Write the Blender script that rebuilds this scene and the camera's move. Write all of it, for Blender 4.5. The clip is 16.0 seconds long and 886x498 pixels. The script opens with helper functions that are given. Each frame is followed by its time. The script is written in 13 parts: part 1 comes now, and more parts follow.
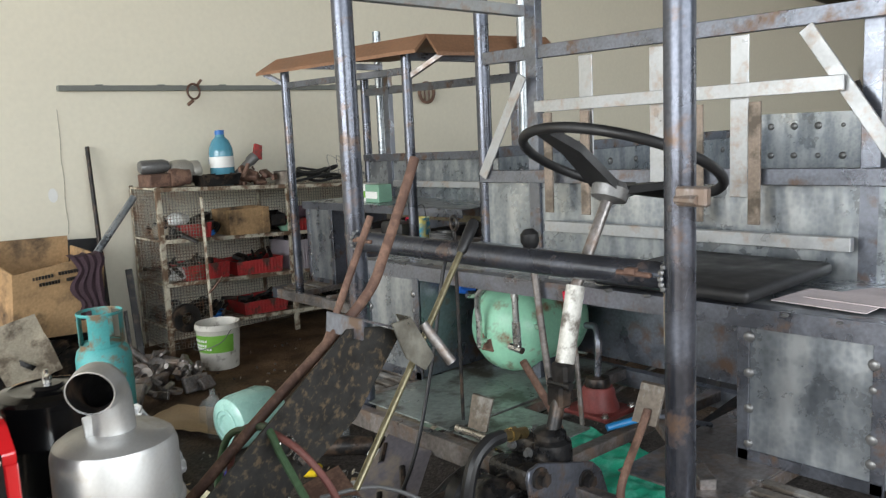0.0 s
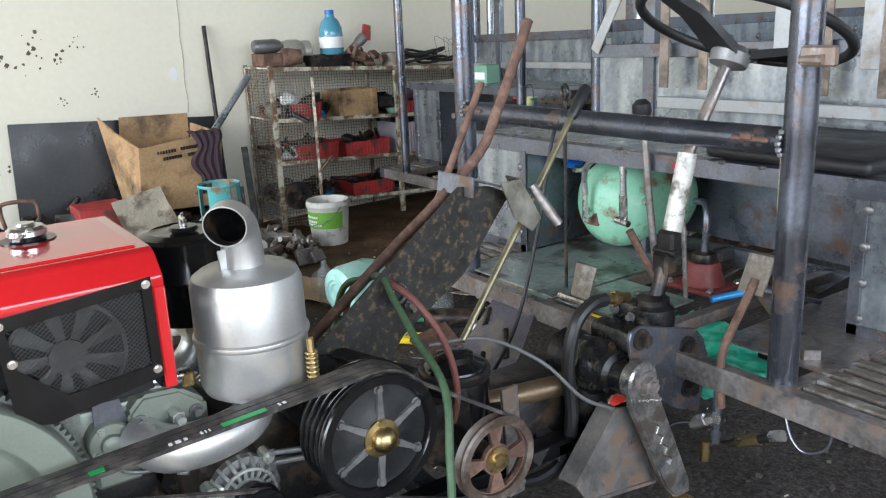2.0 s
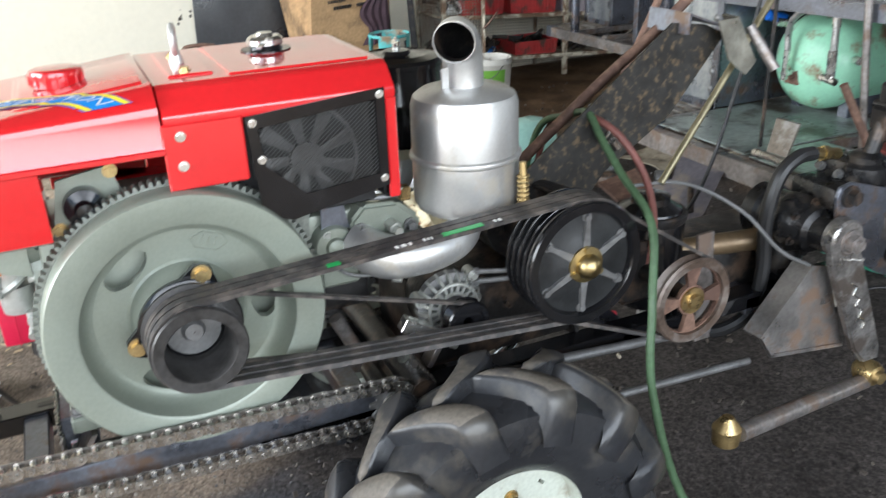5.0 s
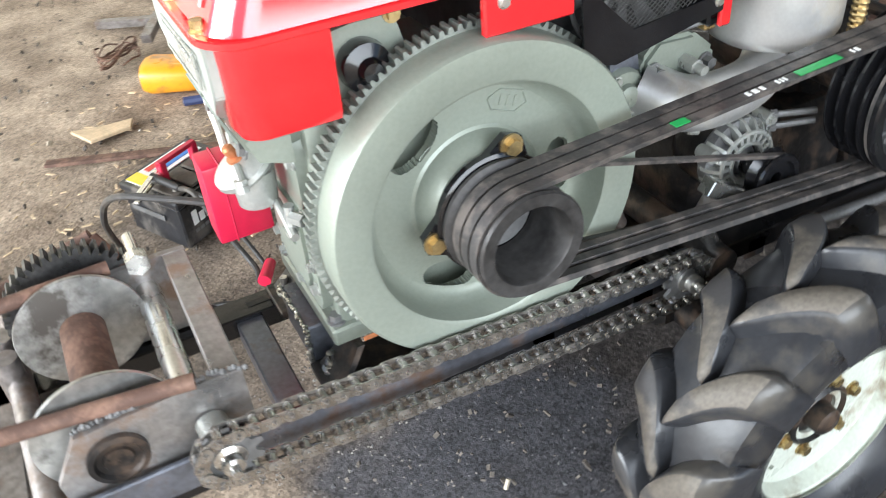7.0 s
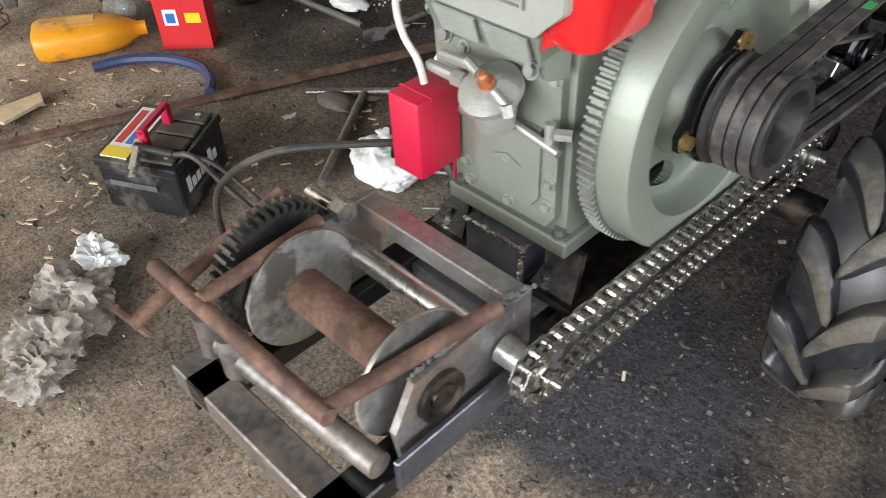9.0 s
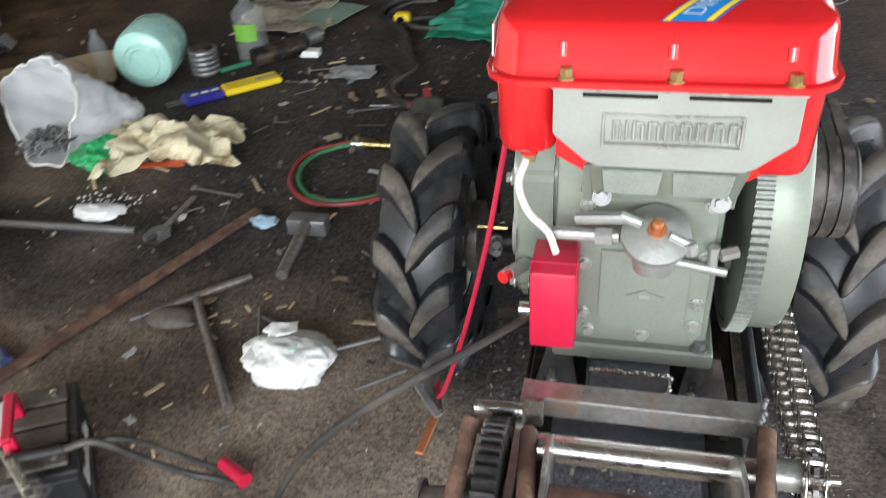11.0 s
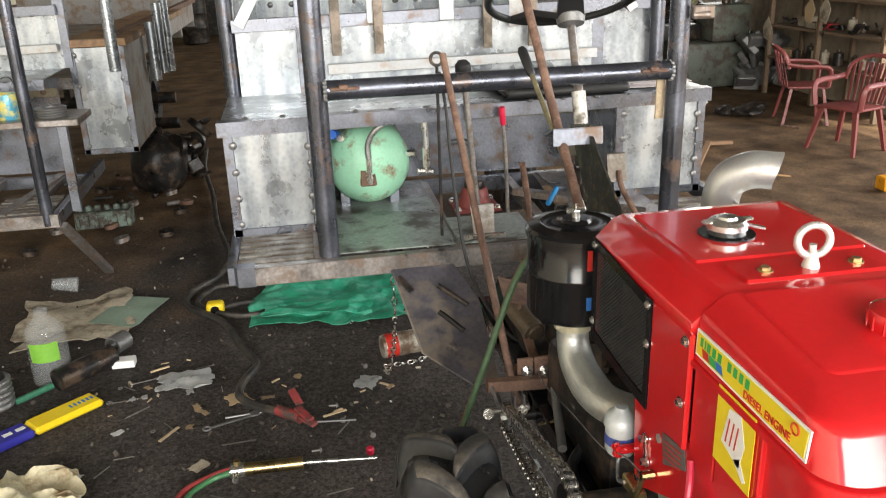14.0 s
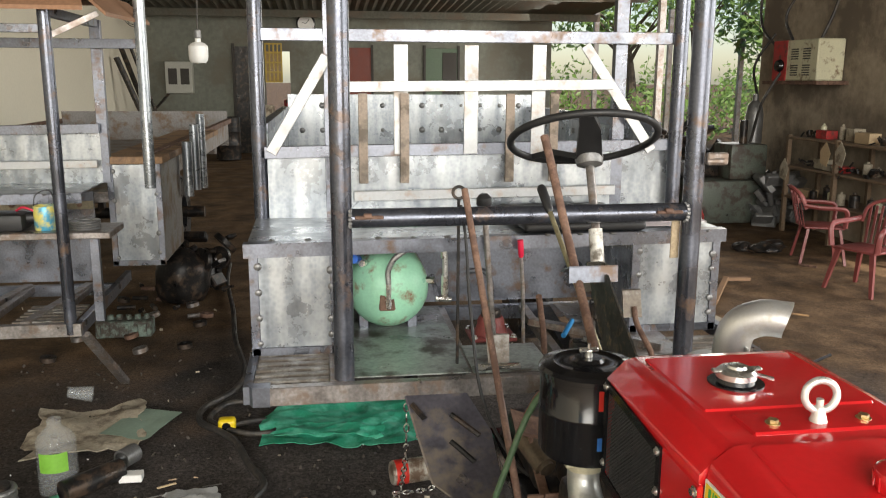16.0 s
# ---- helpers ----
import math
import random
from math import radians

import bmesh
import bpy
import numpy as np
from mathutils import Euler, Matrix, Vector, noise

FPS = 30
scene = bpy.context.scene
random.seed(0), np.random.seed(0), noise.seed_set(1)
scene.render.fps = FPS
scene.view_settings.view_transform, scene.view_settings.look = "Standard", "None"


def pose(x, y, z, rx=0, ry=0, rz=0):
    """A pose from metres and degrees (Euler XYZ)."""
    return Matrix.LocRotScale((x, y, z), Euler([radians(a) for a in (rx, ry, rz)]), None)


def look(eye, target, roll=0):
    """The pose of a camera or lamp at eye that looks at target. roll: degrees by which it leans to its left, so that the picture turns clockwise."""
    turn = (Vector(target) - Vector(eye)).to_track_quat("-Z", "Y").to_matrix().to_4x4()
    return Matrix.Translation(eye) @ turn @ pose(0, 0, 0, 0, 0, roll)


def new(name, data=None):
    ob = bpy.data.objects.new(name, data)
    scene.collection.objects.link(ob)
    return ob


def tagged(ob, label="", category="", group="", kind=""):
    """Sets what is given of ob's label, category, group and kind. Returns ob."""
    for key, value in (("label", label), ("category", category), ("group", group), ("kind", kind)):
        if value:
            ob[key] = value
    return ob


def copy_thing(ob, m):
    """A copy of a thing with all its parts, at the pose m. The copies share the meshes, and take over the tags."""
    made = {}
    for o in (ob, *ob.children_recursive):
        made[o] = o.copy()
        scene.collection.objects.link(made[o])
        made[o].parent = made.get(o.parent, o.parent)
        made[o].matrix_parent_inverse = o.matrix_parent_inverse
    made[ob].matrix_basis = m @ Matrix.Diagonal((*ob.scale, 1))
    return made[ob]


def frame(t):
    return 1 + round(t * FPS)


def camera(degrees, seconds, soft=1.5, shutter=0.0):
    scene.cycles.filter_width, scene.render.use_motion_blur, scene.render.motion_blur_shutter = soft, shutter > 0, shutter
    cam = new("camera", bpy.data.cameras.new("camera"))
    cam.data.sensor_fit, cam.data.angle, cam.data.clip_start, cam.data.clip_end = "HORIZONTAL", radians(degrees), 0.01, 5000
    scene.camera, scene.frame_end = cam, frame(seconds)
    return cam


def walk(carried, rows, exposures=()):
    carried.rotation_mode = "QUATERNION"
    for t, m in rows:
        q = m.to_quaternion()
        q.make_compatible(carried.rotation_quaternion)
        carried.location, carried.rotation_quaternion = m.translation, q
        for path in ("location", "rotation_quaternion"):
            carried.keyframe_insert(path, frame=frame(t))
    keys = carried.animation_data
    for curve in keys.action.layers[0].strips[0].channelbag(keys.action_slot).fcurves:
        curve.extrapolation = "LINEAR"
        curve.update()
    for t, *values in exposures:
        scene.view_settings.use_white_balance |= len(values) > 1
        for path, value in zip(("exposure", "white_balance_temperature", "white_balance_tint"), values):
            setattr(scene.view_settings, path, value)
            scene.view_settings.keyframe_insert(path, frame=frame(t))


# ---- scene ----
cam = camera(56.6, 16.0, soft=1.0, shutter=0.35)
PATH = [
    (0, (1.618, 0.295, 1.694), (0.147, 1.617, 1.399), -2.6),
    (0.5, (1.631, 0.269, 1.669), (0.115, 1.521, 1.302), -2.7),
    (1, (1.641, 0.251, 1.654), (0.09, 1.44, 1.224), -2.9),
    (1.5, (1.649, 0.243, 1.639), (0.078, 1.382, 1.152), -2.7),
    (2, (1.653, 0.239, 1.623), (0.063, 1.327, 1.087), -2.6),
    (2.5, (1.653, 0.234, 1.605), (0.04, 1.263, 1.025), -2.8),
    (3, (1.659, 0.229, 1.599), (0.033, 1.212, 0.974), -3.0),
    (3.2, (1.66, 0.225, 1.596), (0.028, 1.192, 0.964), -3.0),
    (5.3, (1.593, 0.066, 1.518), (-0.081, 0.698, 0.624), -1.7),
    (5.5, (1.555, 0.069, 1.5), (-0.13, 0.592, 0.557), -1.4),
    (6, (1.38, 0.059, 1.487), (-0.266, 0.436, 0.416), -0.4),
    (6.5, (1.269, -0.012, 1.468), (-0.341, 0.39, 0.35), -0.8),
    (7, (1.078, -0.291, 1.485), (-0.386, 0.384, 0.301), -5.3),
    (7.5, (1.017, -0.501, 1.529), (-0.332, 0.361, 0.33), -6.0),
    (8, (0.933, -0.616, 1.514), (-0.329, 0.314, 0.273), -5.8),
    (8.2, (0.885, -0.656, 1.513), (-0.332, 0.286, 0.236), -5.2),
    (10.3, (0.285, -1.141, 1.516), (-0.519, 0.196, 0.264), -4.7),
    (10.5, (0.176, -1.141, 1.526), (-0.523, 0.272, 0.295), -5.2),
    (11, (-0.054, -1.137, 1.578), (-0.464, 0.458, 0.444), -4.0),
    (11.5, (-0.272, -1.118, 1.629), (-0.325, 0.607, 0.618), -2.4),
    (12, (-0.466, -0.988, 1.628), (-0.301, 0.751, 0.654), -3.3),
    (12.5, (-0.641, -0.856, 1.65), (-0.283, 0.87, 0.705), -3.0),
    (13, (-0.751, -0.795, 1.695), (-0.38, 0.964, 0.819), -3.2),
    (13.5, (-0.783, -0.811, 1.726), (-0.447, 1.005, 0.96), -2.5),
    (14, (-0.788, -0.835, 1.745), (-0.48, 1.019, 1.062), -1.9),
    (14.5, (-0.789, -0.852, 1.76), (-0.498, 1.035, 1.162), -1.5),
    (15, (-0.785, -0.863, 1.767), (-0.498, 1.045, 1.242), -1.1),
    (15.5, (-0.787, -0.866, 1.777), (-0.499, 1.057, 1.306), -0.0),
    (16, (-0.792, -0.876, 1.789), (-0.51, 1.063, 1.386), 0.3),
]
EXPOSURE = [(0.0, 0.34, 6300, 8), (1.0, 0.6, 5950, 8), (3.2, 0.62, 5850, 8), (5.5, 0.88, 6050, 8), (6.5, 1.04, 6050, 8), (7.1, 1.22, 6100, 8), (7.7, 0.7, 6400, 8), (8.2, 0.34, 6450, 9), (10.5, 0.48, 6150, 8), (12.0, 0.58, 6250, 10), (13.0, 1.02, 6600, 10), (14.0, 0.89, 6950, 10), (16.0, 0.60, 7050, 10)]
walk(cam, [(t, look(eye, target, roll)) for t, eye, target, roll in PATH], exposures=EXPOSURE)

# ---- world, sun and daylight ----
world = bpy.data.worlds.new("World")
scene.world = world
world.use_nodes = True
sky = world.node_tree.nodes.new("ShaderNodeTexSky")
sky.sky_type = "NISHITA"
sky.sun_disc = False
sky.sun_elevation = radians(48)
sky.sun_rotation = radians(150)
world.node_tree.links.new(sky.outputs[0], world.node_tree.nodes["Background"].inputs[0])
world.node_tree.nodes["Background"].inputs[1].default_value = 0.11

sun_data = bpy.data.lights.new("sun", "SUN")
sun_data.energy = 3.0
sun_data.angle = radians(0.6)
sun_data.color = (1.0, 0.95, 0.88)
sun = new("sun", sun_data)
sun.matrix_world = look((6, -8, 12), (2, 1, 0))


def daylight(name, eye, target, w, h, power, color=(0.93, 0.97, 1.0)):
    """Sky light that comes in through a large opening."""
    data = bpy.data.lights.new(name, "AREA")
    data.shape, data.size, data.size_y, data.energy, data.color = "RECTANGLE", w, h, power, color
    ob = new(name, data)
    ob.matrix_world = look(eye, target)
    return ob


daylight("front_daylight", (0.2, -9.0, 3.3), (0.2, 3, 0.9), 10.0, 4.4, 1150, (1.0, 0.99, 0.965))
daylight("side_daylight", (8.5, 0.5, 3.3), (-2, 1.5, 0.8), 10.0, 4.4, 600, (0.99, 0.99, 0.98))
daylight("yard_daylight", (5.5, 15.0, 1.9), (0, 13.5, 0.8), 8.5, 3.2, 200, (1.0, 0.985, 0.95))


# ---- materials ----
def mat(name, color, rough=0.6, metal=0.0, var=0.25, scale=6.0, fine=60.0, bump=0.15, tint=None, tint_amount=0.0,
        tint_scale=3.0, coat=0.0, rough_var=0.15, trans=0.0, alpha=1.0, spec=0.5, bump_scale=None, sharp=0.12, per_object=0.0):
    """A surface with a base colour, mottling at two scales, patches of a second colour and fine relief."""
    m = bpy.data.materials.new(name)
    m.use_nodes = True
    nt = m.node_tree
    n, l = nt.nodes, nt.links
    bsdf = n["Principled BSDF"]
    co = n.new("ShaderNodeTexCoord")
    big = n.new("ShaderNodeTexNoise")
    big.inputs["Scale"].default_value, big.inputs["Detail"].default_value = scale, 5
    l.new(co.outputs["Object"], big.inputs["Vector"])
    small = n.new("ShaderNodeTexNoise")
    small.inputs["Scale"].default_value, small.inputs["Detail"].default_value = fine, 4
    l.new(co.outputs["Object"], small.inputs["Vector"])
    both = n.new("ShaderNodeMath")
    both.operation = "ADD"
    l.new(big.outputs["Fac"], both.inputs[0])
    l.new(small.outputs["Fac"], both.inputs[1])
    ramp = n.new("ShaderNodeMapRange")
    ramp.inputs["From Min"].default_value, ramp.inputs["From Max"].default_value = 0.7, 1.3
    ramp.inputs["To Min"].default_value, ramp.inputs["To Max"].default_value = 1 - var, 1 + var
    l.new(both.outputs[0], ramp.inputs["Value"])
    mul = n.new("ShaderNodeVectorMath")
    mul.operation = "SCALE"
    mul.inputs[0].default_value = color
    l.new(ramp.outputs[0], mul.inputs["Scale"])
    out = mul.outputs[0]
    if tint_amount > 0:
        patch = n.new("ShaderNodeTexNoise")
        patch.inputs["Scale"].default_value, patch.inputs["Detail"].default_value, patch.inputs["Roughness"].default_value = tint_scale, 8, 0.65
        off = n.new("ShaderNodeVectorMath")
        off.inputs[1].default_value = (3.7, 9.1, 5.3)
        l.new(co.outputs["Object"], off.inputs[0])
        l.new(off.outputs[0], patch.inputs["Vector"])
        edge = n.new("ShaderNodeMapRange")
        mid = 0.62 - 0.3 * tint_amount
        edge.inputs["From Min"].default_value, edge.inputs["From Max"].default_value = mid - sharp / 2, mid + sharp / 2
        l.new(patch.outputs["Fac"], edge.inputs["Value"])
        mix = n.new("ShaderNodeMix")
        mix.data_type = "RGBA"
        l.new(edge.outputs[0], mix.inputs["Factor"])
        l.new(out, mix.inputs["A"])
        mix.inputs["B"].default_value = (*(tint or (0.1, 0.06, 0.03)), 1)
        out = mix.outputs["Result"]
        if metal > 0:
            less = n.new("ShaderNodeMapRange")
            less.inputs["To Min"].default_value, less.inputs["To Max"].default_value = metal, metal * 0.35
            l.new(edge.outputs[0], less.inputs["Value"])
            l.new(less.outputs[0], bsdf.inputs["Metallic"])
    if per_object > 0:
        info = n.new("ShaderNodeObjectInfo")
        rnd = n.new("ShaderNodeMapRange")
        rnd.inputs["To Min"].default_value, rnd.inputs["To Max"].default_value = 1 - per_object, 1 + per_object
        l.new(info.outputs["Random"], rnd.inputs["Value"])
        again = n.new("ShaderNodeVectorMath")
        again.operation = "SCALE"
        l.new(out, again.inputs[0])
        l.new(rnd.outputs[0], again.inputs["Scale"])
        out = again.outputs[0]
    l.new(out, bsdf.inputs["Base Color"])
    rr = n.new("ShaderNodeMapRange")
    rr.inputs["From Min"].default_value, rr.inputs["From Max"].default_value = 0.3, 0.7
    rr.inputs["To Min"].default_value, rr.inputs["To Max"].default_value = max(0.02, rough - rough_var), min(1, rough + rough_var)
    l.new(big.outputs["Fac"], rr.inputs["Value"])
    l.new(rr.outputs[0], bsdf.inputs["Roughness"])
    if not (tint_amount > 0 and metal > 0):
        bsdf.inputs["Metallic"].default_value = metal
    bsdf.inputs["Coat Weight"].default_value = coat
    bsdf.inputs["Coat Roughness"].default_value = 0.08
    bsdf.inputs["Transmission Weight"].default_value = trans
    bsdf.inputs["Alpha"].default_value = alpha
    bsdf.inputs["Specular IOR Level"].default_value = spec
    if bump > 0:
        bp = n.new("ShaderNodeBump")
        bp.inputs["Strength"].default_value, bp.inputs["Distance"].default_value = bump, 0.004
        l.new((small if bump_scale is None else big).outputs["Fac"], bp.inputs["Height"])
        l.new(bp.outputs[0], bsdf.inputs["Normal"])
    return m


RED = mat("red_paint", (0.58, 0.014, 0.018), 0.16, 0.0, 0.05, 3, 80, 0.015, coat=0.8, rough_var=0.05)
RED_BOX = mat("red_box_paint", (0.5, 0.01, 0.045), 0.4, 0, 0.08, 8, 80, 0.03)
CAST = mat("grey_green_cast", (0.232, 0.258, 0.216), 0.42, 0.25, 0.07, 8, 160, 0.10, rough_var=0.08, coat=0.15)
CAST_DULL = mat("dull_painted_teeth", (0.21, 0.225, 0.20), 0.5, 0.4, 0.25, 20, 160, 0.1)
BARE = mat("bare_rolled_steel", (0.33, 0.315, 0.305), 0.4, 0.75, 0.25, 10, 90, 0.1, tint=(0.22, 0.15, 0.11), tint_amount=0.18, tint_scale=11)
CAST_RAW = mat("machined_cast", (0.44, 0.45, 0.42), 0.35, 0.6, 0.10, 14, 200, 0.1)
SILVER = mat("aluminium_paint", (0.56, 0.56, 0.55), 0.40, 0.75, 0.06, 9, 160, 0.05, rough_var=0.08, tint=(0.42, 0.39, 0.34), tint_amount=0.05, tint_scale=12)
ALU = mat("matt_cast_aluminium", (0.46, 0.47, 0.45), 0.42, 0.75, 0.10, 12, 120, 0.22, rough_var=0.08)
CHROME = mat("bright_steel", (0.62, 0.61, 0.58), 0.25, 0.95, 0.12, 20, 200, 0.05)
STEEL = mat("mill_scale_steel", (0.175, 0.187, 0.22), 0.34, 0.8, 0.24, 7, 90, 0.08, tint=(0.13, 0.085, 0.06), tint_amount=0.10, tint_scale=9)
PIPE = mat("blackened_pipe_steel", (0.105, 0.113, 0.138), 0.30, 0.8, 0.28, 7, 90, 0.06, tint=(0.12, 0.08, 0.06), tint_amount=0.02, tint_scale=9)
STEEL_RUST = mat("rusty_steel", (0.27, 0.25, 0.24), 0.4, 0.75, 0.40, 9, 70, 0.12, tint=(0.19, 0.14, 0.11), tint_amount=0.22, tint_scale=13)
RUST = mat("rust", (0.19, 0.112, 0.08), 0.75, 0.2, 0.35, 14, 120, 0.25, tint=(0.10, 0.055, 0.04), tint_amount=0.4, tint_scale=16)


def galvanised():
    """Zinc sheet: cloudy spangle, upright streaks of reflection put into its colour, dark blotches."""
    m = mat("galvanised_sheet", (0.5, 0.53, 0.57), 0.3, 0.7, 0.1, 5, 60, 0.0)
    n, l = m.node_tree.nodes, m.node_tree.links
    bsdf = n["Principled BSDF"]
    co = n.new("ShaderNodeTexCoord")
    stretch = n.new("ShaderNodeMapping")
    stretch.inputs["Scale"].default_value = (9.0, 9.0, 1.6)
    l.new(co.outputs["Object"], stretch.inputs["Vector"])
    streak = n.new("ShaderNodeTexNoise")
    streak.inputs["Scale"].default_value, streak.inputs["Detail"].default_value = 1.6, 8
    l.new(stretch.outputs[0], streak.inputs["Vector"])
    spangle = n.new("ShaderNodeTexVoronoi")
    spangle.inputs["Scale"].default_value = 55
    l.new(co.outputs["Object"], spangle.inputs["Vector"])
    mark = n.new("ShaderNodeTexNoise")
    mark.inputs["Scale"].default_value, mark.inputs["Detail"].default_value, mark.inputs["Roughness"].default_value = 4.5, 9, 0.7
    l.new(co.outputs["Object"], mark.inputs["Vector"])
    both = n.new("ShaderNodeMix")
    both.inputs["Factor"].default_value = 0.35
    l.new(streak.outputs["Fac"], both.inputs[2])
    l.new(mark.outputs["Fac"], both.inputs[3])
    grain = n.new("ShaderNodeMath")
    grain.operation = "MULTIPLY_ADD"
    grain.inputs[1].default_value = 0.10
    l.new(spangle.outputs["Distance"], grain.inputs[0])
    l.new(both.outputs[0], grain.inputs[2])
    tone = n.new("ShaderNodeValToRGB")
    tone.color_ramp.elements[0].position, tone.color_ramp.elements[0].color = 0.36, (0.12, 0.135, 0.155, 1)
    tone.color_ramp.elements[1].position, tone.color_ramp.elements[1].color = 0.66, (0.42, 0.44, 0.455, 1)
    mid = tone.color_ramp.elements.new(0.52)
    mid.color = (0.26, 0.285, 0.31, 1)
    l.new(grain.outputs[0], tone.inputs["Fac"])
    l.new(tone.outputs["Color"], bsdf.inputs["Base Color"])
    rough = n.new("ShaderNodeMapRange")
    rough.inputs["From Min"].default_value, rough.inputs["From Max"].default_value = 0.35, 0.65
    rough.inputs["To Min"].default_value, rough.inputs["To Max"].default_value = 0.18, 0.46
    l.new(mark.outputs["Fac"], rough.inputs["Value"])
    l.new(rough.outputs[0], bsdf.inputs["Roughness"])
    bump = n.new("ShaderNodeBump")
    bump.inputs["Strength"].default_value, bump.inputs["Distance"].default_value = 0.25, 0.012
    l.new(streak.outputs["Fac"], bump.inputs["Height"])
    l.new(bump.outputs[0], bsdf.inputs["Normal"])
    return m


GALV = galvanised()
BRIGHT = mat("bright_galvanised_bar", (0.40, 0.41, 0.42), 0.42, 0.6, 0.10, 12, 80, 0.05, tint=(0.35, 0.30, 0.26), tint_amount=0.12, tint_scale=14)
BLACK = mat("black_paint", (0.007, 0.007, 0.008), 0.14, 0.0, 0.3, 10, 120, 0.04)
GRIME = mat("oily_black_iron", (0.018, 0.017, 0.017), 0.42, 0.35, 0.5, 12, 90, 0.3, tint=(0.075, 0.05, 0.035), tint_amount=0.2, tint_scale=12)
RUBBER = mat("tyre_rubber", (0.022, 0.023, 0.026), 0.33, 0, 0.25, 8, 90, 0.1, tint=(0.06, 0.055, 0.048), tint_amount=0.06, tint_scale=7)
LUG = mat("tyre_lug_worn_top", (0.105, 0.092, 0.076), 0.6, 0, 0.3, 9, 140, 0.2, tint=(0.042, 0.040, 0.040), tint_amount=0.3, tint_scale=8)
BELT = mat("drive_belt_rubber", (0.040, 0.037, 0.036), 0.55, 0, 0.3, 20, 200, 0.15, tint=(0.11, 0.095, 0.085), tint_amount=0.3, tint_scale=20)
PLASTIC_BLACK = mat("black_plastic", (0.016, 0.016, 0.018), 0.42, 0, 0.2, 12, 150, 0.04)
CREAM_RIM = mat("cream_rim_paint", (0.52, 0.55, 0.48), 0.4, 0, 0.12, 6, 120, 0.03, tint=(0.27, 0.23, 0.17), tint_amount=0.05, tint_scale=9)
BRASS = mat("brass", (0.40, 0.31, 0.15), 0.32, 1.0, 0.1, 14, 120, 0.03)
GOLD_BOLT = mat("yellow_zinc_bolt", (0.46, 0.34, 0.16), 0.35, 0.9, 0.2, 30, 200, 0.05)
TANK_GREEN = mat("mint_green_tank_paint", (0.30, 0.60, 0.42), 0.38, 0, 0.08, 6, 90, 0.04, tint=(0.22, 0.12, 0.07), tint_amount=0.05, tint_scale=10)
GAS_TEAL = mat("teal_cylinder_paint", (0.10, 0.40, 0.40), 0.45, 0, 0.12, 7, 90, 0.06, tint=(0.22, 0.16, 0.10), tint_amount=0.2, tint_scale=9)
WOOD_BROWN = mat("stained_plywood", (0.42, 0.25, 0.12), 0.75, 0, 0.28, 5, 60, 0.15, tint=(0.07, 0.045, 0.03), tint_amount=0.22, tint_scale=3.2)
CARD = mat("cardboard", (0.45, 0.33, 0.20), 0.85, 0, 0.12, 6, 90, 0.08)
WALL_PAINT = mat("cream_plaster", (0.76, 0.72, 0.60), 0.85, 0, 0.035, 0.7, 25, 0.10)
WALL_GREY = mat("weathered_plaster", (0.19, 0.20, 0.17), 0.9, 0, 0.2, 0.7, 12, 0.15, tint=(0.16, 0.15, 0.12), tint_amount=0.3, tint_scale=0.8)
WALL_SIDE = mat("sooty_plaster", (0.34, 0.28, 0.21), 0.9, 0, 0.2, 0.9, 12, 0.2, tint=(0.15, 0.12, 0.09), tint_amount=0.3, tint_scale=0.9)
ROOF = mat("rusty_corrugated_roof", (0.115, 0.112, 0.09), 0.7, 0.3, 0.3, 1.5, 20, 0.1, tint=(0.12, 0.09, 0.065), tint_amount=0.3, tint_scale=1.2)
RED_PLASTIC = mat("red_plastic_chair", (0.19, 0.045, 0.042), 0.42, 0, 0.1, 6, 100, 0.04)
GREEN_TARP = mat("green_woven_tarp", (0.025, 0.33, 0.20), 0.5, 0, 0.25, 12, 160, 0.4, tint=(0.10, 0.46, 0.32), tint_amount=0.3, tint_scale=14)
WHITE_BAG = mat("white_plastic_bag", (0.78, 0.79, 0.78), 0.5, 0, 0.08, 20, 120, 0.3)


